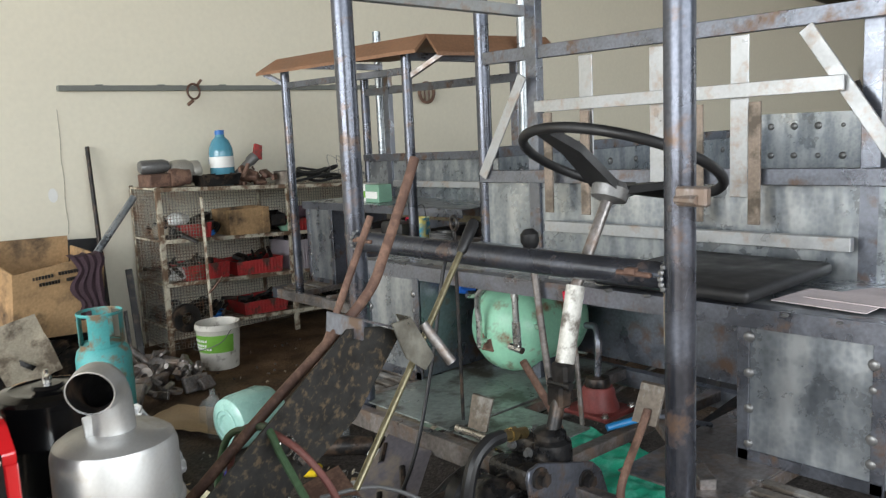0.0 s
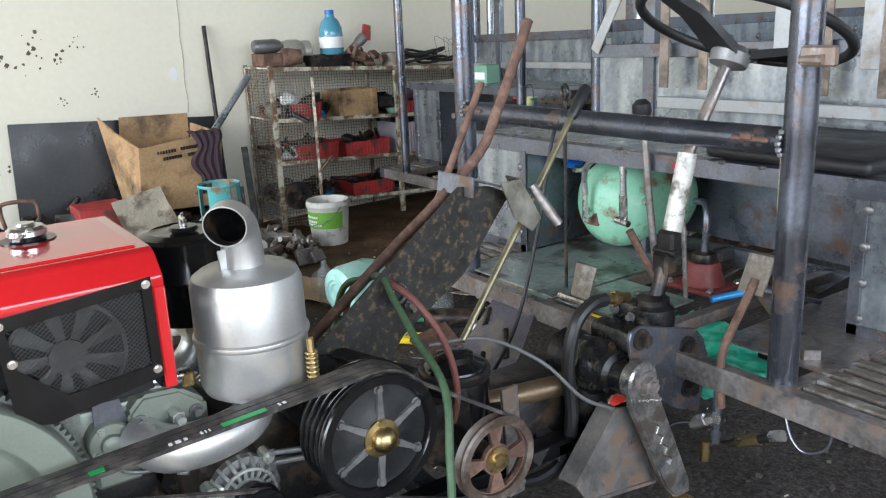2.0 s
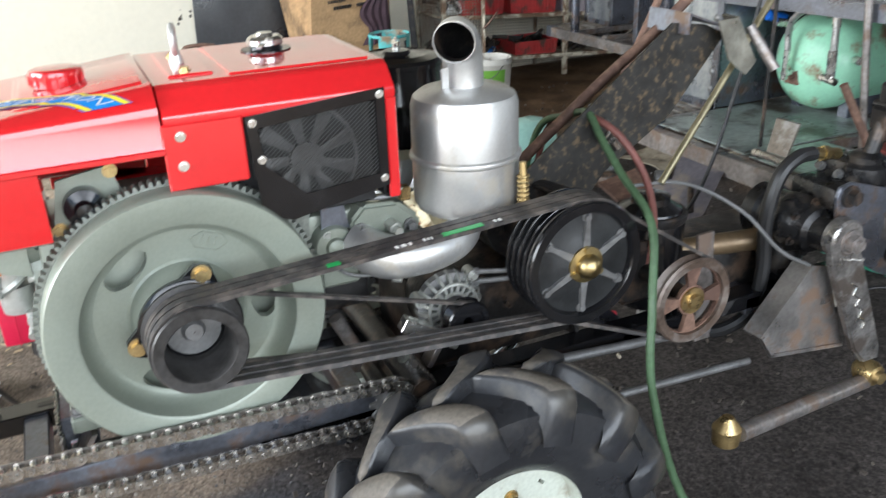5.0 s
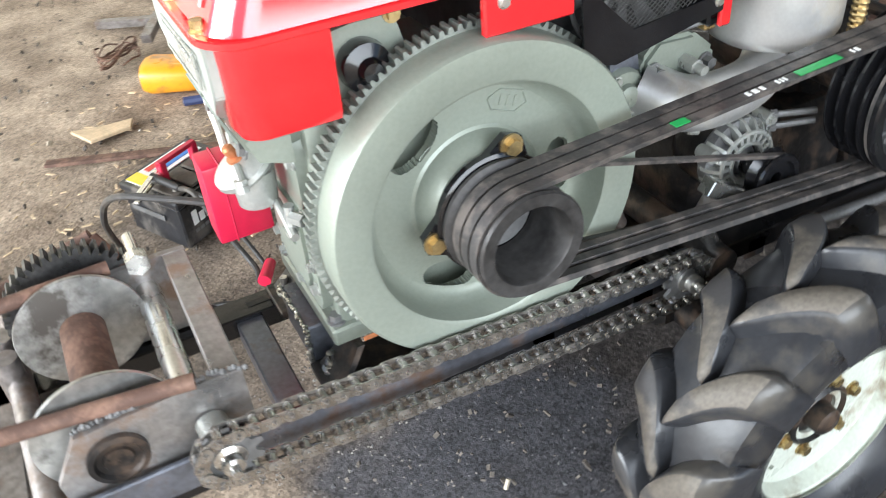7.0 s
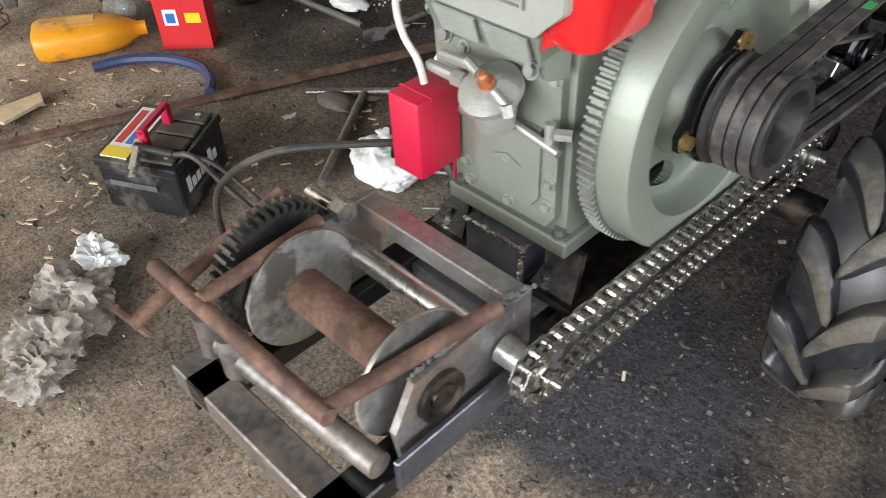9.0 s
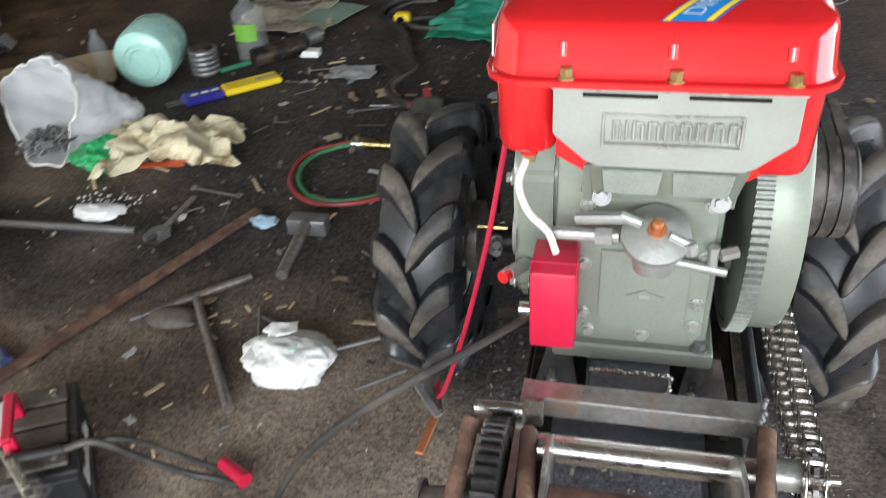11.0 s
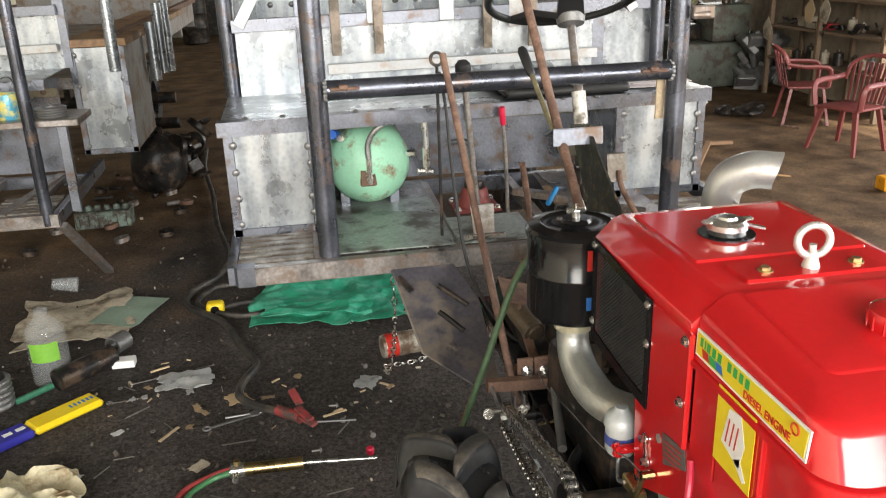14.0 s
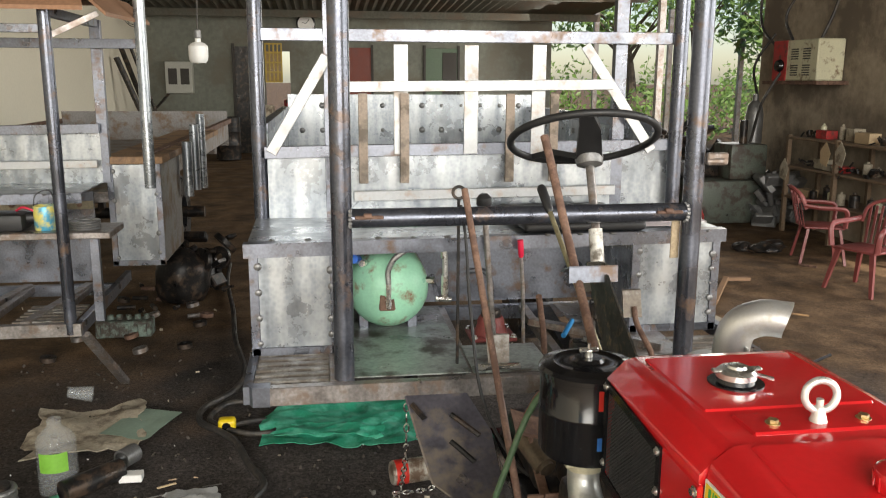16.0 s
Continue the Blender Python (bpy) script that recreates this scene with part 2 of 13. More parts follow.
def floor_material():
    """Packed earth: black and oily round the vehicle, brown further off, with grit."""
    m = mat("oily_earth_floor", (0.062, 0.054, 0.050), 0.74, 0, 0.6, 2.2, 60, 0.45, rough_var=0.15, spec=0.18)
    nt = m.node_tree
    n, l = nt.nodes, nt.links
    bsdf = n["Principled BSDF"]
    dark = bsdf.inputs["Base Color"].links[0].from_socket
    co = n.new("ShaderNodeTexCoord")
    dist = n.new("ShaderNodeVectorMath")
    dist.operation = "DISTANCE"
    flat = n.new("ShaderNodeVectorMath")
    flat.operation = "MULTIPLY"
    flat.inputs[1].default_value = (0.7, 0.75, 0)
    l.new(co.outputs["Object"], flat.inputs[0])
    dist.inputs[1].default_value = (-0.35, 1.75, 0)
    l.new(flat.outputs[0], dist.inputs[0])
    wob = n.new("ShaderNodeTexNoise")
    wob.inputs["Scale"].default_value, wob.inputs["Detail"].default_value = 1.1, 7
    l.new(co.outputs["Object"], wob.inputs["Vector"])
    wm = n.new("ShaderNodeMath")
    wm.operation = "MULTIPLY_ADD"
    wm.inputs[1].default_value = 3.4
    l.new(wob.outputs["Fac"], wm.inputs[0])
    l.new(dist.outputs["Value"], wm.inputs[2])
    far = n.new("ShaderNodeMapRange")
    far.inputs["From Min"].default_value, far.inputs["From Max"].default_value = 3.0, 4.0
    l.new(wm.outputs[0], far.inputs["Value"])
    earth = n.new("ShaderNodeTexNoise")
    earth.inputs["Scale"].default_value, earth.inputs["Detail"].default_value = 3.5, 9
    l.new(co.outputs["Object"], earth.inputs["Vector"])
    tone = n.new("ShaderNodeValToRGB")
    tone.color_ramp.elements[0].position, tone.color_ramp.elements[0].color = 0.3, (0.185, 0.14, 0.102, 1)
    tone.color_ramp.elements[1].position, tone.color_ramp.elements[1].color = 0.75, (0.52, 0.42, 0.32, 1)
    l.new(earth.outputs["Fac"], tone.inputs["Fac"])
    # darker brown earth deeper in the hall, paler at its open front
    deep_tone = n.new("ShaderNodeValToRGB")
    deep_tone.color_ramp.elements[0].position, deep_tone.color_ramp.elements[0].color = 0.3, (0.055, 0.034, 0.020, 1)
    deep_tone.color_ramp.elements[1].position, deep_tone.color_ramp.elements[1].color = 0.75, (0.22, 0.138, 0.078, 1)
    l.new(earth.outputs["Fac"], deep_tone.inputs["Fac"])
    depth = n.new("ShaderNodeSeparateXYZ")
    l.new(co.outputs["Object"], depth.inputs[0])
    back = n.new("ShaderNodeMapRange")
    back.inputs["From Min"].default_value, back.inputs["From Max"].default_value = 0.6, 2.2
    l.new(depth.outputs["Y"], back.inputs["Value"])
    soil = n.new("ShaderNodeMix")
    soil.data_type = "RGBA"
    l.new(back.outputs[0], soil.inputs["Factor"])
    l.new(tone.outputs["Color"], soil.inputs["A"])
    l.new(deep_tone.outputs["Color"], soil.inputs["B"])
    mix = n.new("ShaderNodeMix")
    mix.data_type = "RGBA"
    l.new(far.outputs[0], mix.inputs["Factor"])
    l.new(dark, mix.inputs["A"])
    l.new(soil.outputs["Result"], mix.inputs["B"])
    grit = n.new("ShaderNodeTexVoronoi")
    grit.inputs["Scale"].default_value = 42
    l.new(co.outputs["Object"], grit.inputs["Vector"])
    speck = n.new("ShaderNodeMapRange")
    speck.inputs["From Min"].default_value, speck.inputs["From Max"].default_value = 0.10, 0.05
    l.new(grit.outputs["Distance"], speck.inputs["Value"])
    thin = n.new("ShaderNodeMath")
    thin.operation = "MULTIPLY"
    thin.inputs[1].default_value = 0.35
    l.new(speck.outputs[0], thin.inputs[0])
    mix2 = n.new("ShaderNodeMix")
    mix2.data_type = "RGBA"
    l.new(thin.outputs[0], mix2.inputs["Factor"])
    l.new(mix.outputs["Result"], mix2.inputs["A"])
    mix2.inputs["B"].default_value = (0.24, 0.21, 0.18, 1)
    # a spill of blue-black grease soaked into the earth beside the drive chain
    spot = n.new("ShaderNodeVectorMath")
    spot.operation = "MULTIPLY_ADD"
    spot.inputs[1].default_value = SPILL_SCALE
    spot.inputs[2].default_value = SPILL_SHIFT
    l.new(co.outputs["Object"], spot.inputs[0])
    away = n.new("ShaderNodeVectorMath")
    away.operation = "LENGTH"
    l.new(spot.outputs[0], away.inputs[0])
    ragged = n.new("ShaderNodeTexNoise")
    ragged.inputs["Scale"].default_value, ragged.inputs["Detail"].default_value = 5.0, 9
    l.new(co.outputs["Object"], ragged.inputs["Vector"])
    rim = n.new("ShaderNodeMath")
    rim.operation = "MULTIPLY_ADD"
    rim.inputs[1].default_value = 1.1
    l.new(ragged.outputs["Fac"], rim.inputs[0])
    l.new(away.outputs["Value"], rim.inputs[2])
    spill = n.new("ShaderNodeMapRange")
    spill.inputs["From Min"].default_value, spill.inputs["From Max"].default_value = 1.65, 1.35
    spill.inputs["To Max"].default_value = 0.85
    l.new(rim.outputs[0], spill.inputs["Value"])
    mix3 = n.new("ShaderNodeMix")
    mix3.data_type = "RGBA"
    l.new(spill.outputs[0], mix3.inputs["Factor"])
    l.new(mix2.outputs["Result"], mix3.inputs["A"])
    mix3.inputs["B"].default_value = (0.075, 0.076, 0.086, 1)
    # crumbs of gravel: light and dark grains over all
    crumb = n.new("ShaderNodeTexVoronoi")
    crumb.inputs["Scale"].default_value = 150
    l.new(co.outputs["Object"], crumb.inputs["Vector"])
    bw = n.new("ShaderNodeSeparateXYZ")
    l.new(crumb.outputs["Color"], bw.inputs[0])
    shade = n.new("ShaderNodeMapRange")
    shade.inputs["To Min"].default_value, shade.inputs["To Max"].default_value = 0.3, 1.7
    lump = n.new("ShaderNodeTexNoise")
    lump.inputs["Scale"].default_value, lump.inputs["Detail"].default_value, lump.inputs["Roughness"].default_value = 30, 9, 0.8
    l.new(co.outputs["Object"], lump.inputs["Vector"])
    half = n.new("ShaderNodeMix")
    half.inputs["Factor"].default_value = 0.55
    spread = n.new("ShaderNodeMapRange")
    spread.inputs["From Min"].default_value, spread.inputs["From Max"].default_value = 0.3, 0.7
    l.new(lump.outputs["Fac"], spread.inputs["Value"])
    l.new(spread.outputs[0], half.inputs[2])
    l.new(bw.outputs["X"], half.inputs[3])
    l.new(half.outputs[0], shade.inputs["Value"])
    grain = n.new("ShaderNodeVectorMath")
    grain.operation = "SCALE"
    l.new(mix3.outputs["Result"], grain.inputs[0])
    l.new(shade.outputs[0], grain.inputs["Scale"])
    l.new(grain.outputs[0], bsdf.inputs["Base Color"])
    old = bsdf.inputs["Normal"].links[0].from_node
    relief = n.new("ShaderNodeBump")
    relief.inputs["Strength"].default_value, relief.inputs["Distance"].default_value = 0.8, 0.008
    l.new(lump.outputs["Fac"], relief.inputs["Height"])
    l.new(old.outputs[0], relief.inputs["Normal"])
    l.new(relief.outputs[0], bsdf.inputs["Normal"])
    return m


SPILL_SCALE, SPILL_SHIFT = (2.6, 2.4, 0), (-0.05, -0.65, 0)
FLOOR = floor_material()


# ---- building helpers ----
def thing(name, loc, label, category, group="", kind=""):
    ob = new(name)
    ob.location = loc
    ob.empty_display_size = 0.05
    return tagged(ob, label, category, group, kind)


def finish(bm, name, material, smooth=35):
    bmesh.ops.recalc_face_normals(bm, faces=bm.faces)
    me = bpy.data.meshes.new(name)
    bm.to_mesh(me)
    bm.free()
    for m in material if isinstance(material, (list, tuple)) else [material]:
        me.materials.append(m)
    if smooth:
        for p in me.polygons:
            p.use_smooth = True
        me.set_sharp_from_angle(angle=radians(smooth))
    return me


def part(name, bm, material, parent, label="", smooth=35):
    """Link a bmesh, built in world places, as ONE mesh object under a thing or under a part."""
    base, up = Vector((0, 0, 0)), parent
    while up is not None:
        base += up.location
        up = up.parent
    bmesh.ops.translate(bm, verts=bm.verts, vec=-base)
    ob = new(name, finish(bm, name, material, smooth))
    ob.parent = parent
    return tagged(ob, label)


def solo(name, bm, material, label, category, group="", kind="", smooth=35):
    """A thing that is one mesh, with its origin at the middle of its base."""
    co = [v.co for v in bm.verts]
    lo = Vector([min(c[i] for c in co) for i in range(3)])
    hi = Vector([max(c[i] for c in co) for i in range(3)])
    base = Vector(((lo.x + hi.x) / 2, (lo.y + hi.y) / 2, lo.z))
    bmesh.ops.translate(bm, verts=bm.verts, vec=-base)
    ob = new(name, finish(bm, name, material, smooth))
    ob.location = base
    return tagged(ob, label, category, group, kind)


def B():
    return bmesh.new()


def put(bm, verts, m):
    bmesh.ops.transform(bm, matrix=m, verts=verts)


def box(bm, lo, hi, bev=0.0, m=None, seg=1):
    lo, hi = Vector(lo), Vector(hi)
    r = bmesh.ops.create_cube(bm, size=1.0, matrix=Matrix.Translation((lo + hi) / 2) @ Matrix.Diagonal((*(hi - lo), 1)))
    vs = r["verts"]
    if bev > 0:
        es = list({e for v in vs for e in v.link_edges})
        rb = bmesh.ops.bevel(bm, geom=es, offset=min(bev, 0.45 * min(abs(d) for d in hi - lo)), segments=seg, profile=0.5, affect="EDGES")
        vs = list({v for f in rb["faces"] for v in f.verts} | {v for v in vs if v.is_valid})
    if m is not None:
        put(bm, vs, m)
    return vs


def frame_to(a, b):
    a, b = Vector(a), Vector(b)
    return Matrix.Translation(a) @ (b - a).to_track_quat("Z", "Y").to_matrix().to_4x4()


def tube(bm, a, b, r, r2=None, n=16):
    """A solid round bar from a to b."""
    h = (Vector(b) - Vector(a)).length
    res = bmesh.ops.create_cone(bm, cap_ends=True, segments=n, radius1=r, radius2=r if r2 is None else r2, depth=h,
                                matrix=frame_to(a, b) @ Matrix.Translation((0, 0, h / 2)))
    return res["verts"]


def lathe(bm, prof, m, n=32, closed=False):
    """Turn a profile of (radius, height) round the z axis of m."""
    rings = []
    for r, h in prof:
        rings.append([bm.verts.new(m @ Vector((max(r, 1e-4) * math.cos(2 * math.pi * k / n), max(r, 1e-4) * math.sin(2 * math.pi * k / n), h))) for k in range(n)])
    pairs = list(zip(rings, rings[1:])) + ([(rings[-1], rings[0])] if closed else [])
    for r0, r1 in pairs:
        for k in range(n):
            bm.faces.new((r0[k], r0[(k + 1) % n], r1[(k + 1) % n], r1[k]))
    if not closed:
        for ring, (r, _) in ((rings[0], prof[0]), (rings[-1], prof[-1])):
            if r > 1e-3:
                bm.faces.new(ring)
    return [v for ring in rings for v in ring]


def smooth_path(pts, k=6):
    """Catmull-Rom through the points."""
    p = [Vector(q) for q in pts]
    p = [2 * p[0] - p[1]] + p + [2 * p[-1] - p[-2]]
    out = []
    for i in range(1, len(p) - 2):
        for j in range(k):
            t = j / k
            out.append(0.5 * (2 * p[i] + (p[i + 1] - p[i - 1]) * t + (2 * p[i - 1] - 5 * p[i] + 4 * p[i + 1] - p[i + 2]) * t * t
                              + (3 * p[i] - p[i - 1] - 3 * p[i + 1] + p[i + 2]) * t ** 3))
    return out + [p[-2]]


def sweep(bm, pts, r, n=10, k=6, radii=None, closed=False, flat=None):
    """A round bar, hose or wire along a smoothed line."""
    line = smooth_path(pts, k) if k > 1 else [Vector(q) for q in pts]
    rings, normal = [], None
    for i, q in enumerate(line):
        if closed:
            d = (line[(i + 1) % len(line)] - line[i - 1])
        else:
            d = line[min(i + 1, len(line) - 1)] - line[max(i - 1, 0)]
        if d.length < 1e-9:
            d = Vector((0, 0, 1))
        d.normalize()
        if normal is None:
            normal = d.orthogonal().normalized()
        else:
            normal = (normal - d * normal.dot(d))
            normal = normal.normalized() if normal.length > 1e-6 else d.orthogonal().normalized()
        side = d.cross(normal)
        rr = r if radii is None else float(np.interp(i / max(1, len(line) - 1), np.linspace(0, 1, len(radii)), radii))
        rings.append([bm.verts.new(q + rr * (math.cos(2 * math.pi * j / n) * normal + math.sin(2 * math.pi * j / n) * side * (flat or 1))) for j in range(n)])
    pairs = list(zip(rings, rings[1:])) + ([(rings[-1], rings[0])] if closed else [])
    for r0, r1 in pairs:
        for j in range(n):
            bm.faces.new((r0[j], r0[(j + 1) % n], r1[(j + 1) % n], r1[j]))
    if not closed:
        bm.faces.new(rings[0])
        bm.faces.new(rings[-1])


def slab(bm, outline, thick):
    """A flat plate: an outline of points, made thick by a vector."""
    t = Vector(thick)
    a = [bm.verts.new(Vector(p)) for p in outline]
    b = [bm.verts.new(Vector(p) + t) for p in outline]
    bm.faces.new(a)
    bm.faces.new(list(reversed(b)))
    for i in range(len(a)):
        j = (i + 1) % len(a)
        bm.faces.new((a[i], b[i], b[j], a[j]))
    return a + b


def beam(bm, a, b, w, h, up=(0, 0, 1), bev=0.002):
    """A rectangular bar from a to b; w across, h along up."""
    a, b = Vector(a), Vector(b)
    z = (b - a).normalized()
    y = Vector(up)
    y = (y - z * y.dot(z)).normalized()
    x = y.cross(z)
    m = Matrix.Translation(a) @ Matrix((x, y, z)).transposed().to_4x4()
    return box(bm, (-w / 2, -h / 2, 0), (w / 2, h / 2, (b - a).length), bev, m)


def angle_bar(bm, a, b, w, t, d1, d2):
    """An angle iron from a to b with flanges along d1 and d2."""
    a, b, d1, d2 = Vector(a), Vector(b), Vector(d1).normalized(), Vector(d2).normalized()
    slab(bm, [a, a + d1 * w, a + d1 * w + d2 * t, a + d1 * t + d2 * t, a + d1 * t + d2 * w, a + d2 * w], b - a)


def bolt(bm, at, out, r=0.008, h=0.006):
    at, out = Vector(at), Vector(out).normalized()
    tube(bm, at, at + out * h * 0.35, r * 1.45, n=14)
    tube(bm, at + out * h * 0.3, at + out * h * 1.3, r, n=6)


def ring_verts(center, axis, r, n, phase=0.0):
    m = frame_to(center, Vector(center) + Vector(axis))
    return [m @ Vector((r * math.cos(2 * math.pi * k / n + phase), r * math.sin(2 * math.pi * k / n + phase), 0)) for k in range(n)]


def torus(bm, center, axis, R, r, n=40, k=10):
    pts = ring_verts(center, axis, R, n)
    sweep(bm, pts, r, n=k, k=1, closed=True)


def weld(bm, a, b, r=0.006, seed=0):
    """A lumpy bead of weld."""
    rng = random.Random(seed)
    a, b = Vector(a), Vector(b)
    count = max(3, int((b - a).length / (r * 1.2)))
    for i in range(count + 1):
        p = a.lerp(b, i / count) + Vector([rng.uniform(-1, 1) * r * 0.3 for _ in range(3)])
        bmesh.ops.create_icosphere(bm, subdivisions=1, radius=r * rng.uniform(0.7, 1.2), matrix=Matrix.Translation(p))


def lettering(name, body, m, size, material, parent, depth=0.0006):
    """Words in the built-in font, as a mesh part."""
    cu = bpy.data.curves.new(name, "FONT")
    cu.body, cu.size, cu.extrude, cu.align_x, cu.align_y = body, size, depth, "CENTER", "CENTER"
    ob = bpy.data.objects.new(name, cu)
    scene.collection.objects.link(ob)
    dg = bpy.context.evaluated_depsgraph_get()
    me = bpy.data.meshes.new_from_object(ob.evaluated_get(dg))
    bpy.data.objects.remove(ob)
    bpy.data.curves.remove(cu)
    me.materials.clear()
    me.materials.append(material)
    made = new(name, me)
    base, up = Vector((0, 0, 0)), parent
    while up is not None:
        base += up.location
        up = up.parent
    me.transform(Matrix.Translation(-base) @ m)
    made.parent = parent
    return made


# ---- the hall ----
def hall():
    bm = B()
    # one sheet of ground, gently uneven near the vehicle, out to the horizon
    xs = sorted(set([-400, -120, -40, -15] + list(np.linspace(-7, 8, 76)) + [15, 40, 120, 400]))
    ys = sorted(set([-400, -120, -40, -14] + list(np.linspace(-6, 12, 91)) + [16, 20, 30, 60, 120, 400]))
    grid = []
    for y in ys:
        row = []
        for x in xs:
            near = max(0.0, 1 - max(abs(x) / 7.5, abs(y - 3) / 9.5))
            h = noise.noise(Vector((x * 0.9, y * 0.9, 0.3))) * 0.016 + noise.noise(Vector((x * 3.1, y * 3.1, 4))) * 0.006
            dip = sum(math.exp(-((x - wx) / 0.22) ** 2 - ((y - 0.712) / 0.22) ** 2) for wx in (-0.545, 0.46))
            row.append(bm.verts.new((x, y, -0.012 + h * min(1, 2 * near) - 0.035 * dip)))
        grid.append(row)
    for j in range(len(ys) - 1):
        for i in range(len(xs) - 1):
            bm.faces.new((grid[j][i], grid[j][i + 1], grid[j + 1][i + 1], grid[j + 1][i]))
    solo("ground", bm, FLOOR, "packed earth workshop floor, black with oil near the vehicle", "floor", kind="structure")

    bm = B()
    box(bm, (-5.25, -6, -0.1), (-5.03, 20, 5.2))
    solo("wall_west", bm, WALL_PAINT, "cream painted plaster wall with oil splashes", "wall", kind="structure", smooth=0)
    # back wall with openings
    bm = B()
    spans = [(-5.25, -2.15, 0, 3.35), (-2.15, -1.55, 2.45, 3.35), (-1.55, -0.25, 0, 3.35), (-0.25, 0.35, 2.3, 3.35), (0.35, 5.0, 0, 3.35)]
    for x0, x1, z0, z1 in spans:
        box(bm, (x0, 20, z0 - (0.1 if z0 == 0 else 0)), (x1, 20.25, z1))
    solo("wall_north", bm, WALL_GREY, "weathered grey-green plaster back wall", "wall", kind="structure", smooth=0)
    bm = B()
    box(bm, (5.2, 6.2, -0.1), (5.45, 10.0, 5.2))
    solo("wall_east", bm, WALL_SIDE, "sooty brown plaster side wall with scuffs", "wall", kind="structure", smooth=0)
    # corrugated roof, falling towards the back
    bm = B()
    ncol = 120
    xs = np.linspace(-5.6, 5.9, ncol)
    rise = lambda y: 4.95 - 0.062 * (y + 6)  # noqa: E731
    rows = []
    for y in (-6.3, 20.6):
        rows.append([bm.verts.new((x, y, rise(y) + 0.03 * (1 if i % 2 else -1))) for i, x in enumerate(xs)])
    for i in range(ncol - 1):
        bm.faces.new((rows[0][i], rows[0][i + 1], rows[1][i + 1], rows[1][i]))
    for y in np.arange(-5, 20, 3.0):
        box(bm, (-5.2, y - 0.04, rise(y) - 0.22), (5.9, y + 0.04, rise(y) - 0.06))
    solo("ceiling", bm, ROOF, "rusty corrugated sheet roof on steel purlins", "roof", kind="structure", smooth=0)


hall()


# ---- the diesel engine ----
YELLOW = mat("yellow_label", (0.80, 0.62, 0.03), 0.35, 0, 0.03, 5, 60, 0.0)
WHITE = mat("white_print", (0.80, 0.80, 0.78), 0.4, 0, 0.04, 5, 60, 0.0)
GREEN_INK = mat("green_print", (0.03, 0.36, 0.09), 0.4, 0, 0.03, 5, 60, 0.0)
BLUE_INK = mat("blue_print", (0.03, 0.16, 0.50), 0.4, 0, 0.04, 5, 60, 0.0)
RED_INK = mat("red_print", (0.55, 0.03, 0.02), 0.4, 0, 0.03, 5, 60, 0.0)
MESH_DARK = mat("dark_radiator_core", (0.018, 0.018, 0.019), 0.6, 0.2, 0.3, 30, 120, 0.1)
GREY_DIM = mat("dull_grey_metal", (0.20, 0.20, 0.20), 0.45, 0.6, 0.2, 20, 120, 0.1)
MESH_WIRE = mat("dark_mesh_wire", (0.07, 0.07, 0.07), 0.45, 0.5, 0.2, 20, 120, 0.05)
COPPER = mat("copper_knob", (0.42, 0.16, 0.07), 0.4, 0.6, 0.2, 20, 120, 0.05)


def shell(bm, prof, y0, y1, bev=0.006, seg=2):
    """A pressed cover: a closed outline in x and z, drawn along y."""
    vs = slab(bm, [(x, y0, z) for x, z in prof], (0, y1 - y0, 0))
    es = list({e for v in vs for e in v.link_edges})
    bmesh.ops.bevel(bm, geom=es, offset=bev, segments=seg, profile=0.6, affect="EDGES")


def tub(bm, rings, y_back, n=8):
    """A pressed tub with rounded front corners: rings of (front z, back z, left x, right x, front y, corner radius)."""
    rows = []
    for zf, zb, xl, xr, yf, r in rings:
        out = [(xl, y_back)]
        for k in range(n + 1):
            a = math.pi + 0.5 * math.pi * k / n
            out.append((xl + r + r * math.cos(a), yf + r + r * math.sin(a)))
        for k in range(n + 1):
            a = 1.5 * math.pi + 0.5 * math.pi * k / n
            out.append((xr - r + r * math.cos(a), yf + r + r * math.sin(a)))
        out.append((xr, y_back))
        rows.append([bm.verts.new((x, y, zf + (zb - zf) * (y - yf) / (y_back - yf))) for x, y in out])
    for r0, r1 in zip(rows, rows[1:]):
        for k in range(len(r0)):
            j = (k + 1) % len(r0)
            bm.faces.new((r0[k], r0[j], r1[j], r1[k]))
    bm.faces.new(rows[0])
    bm.faces.new(rows[-1])


def pierced_disc(bm, m, r0, r1, z0, z1, inside, na=120, nr=10):
    """A web between two radii with openings where inside(r, angle) says so."""
    top = []
    for i in range(nr + 1):
        r = r0 + (r1 - r0) * i / nr
        top.append([bm.verts.new(m @ Vector((r * math.cos(2 * math.pi * k / na), r * math.sin(2 * math.pi * k / na), z1))) for k in range(na)])
    faces = []
    for i in range(nr):
        for k in range(na):
            rc, ac = r0 + (r1 - r0) * (i + 0.5) / nr, 2 * math.pi * (k + 0.5) / na
            if not inside(rc, ac):
                faces.append(bm.faces.new((top[i][k], top[i + 1][k], top[i + 1][(k + 1) % na], top[i][(k + 1) % na])))
    for v in [v for row in top for v in row if not v.link_faces]:
        bm.verts.remove(v)
    ex = bmesh.ops.extrude_face_region(bm, geom=faces)
    vs = [g for g in ex["geom"] if isinstance(g, bmesh.types.BMVert)]
    bmesh.ops.translate(bm, verts=vs, vec=(m.to_3x3() @ Vector((0, 0, z0 - z1))))


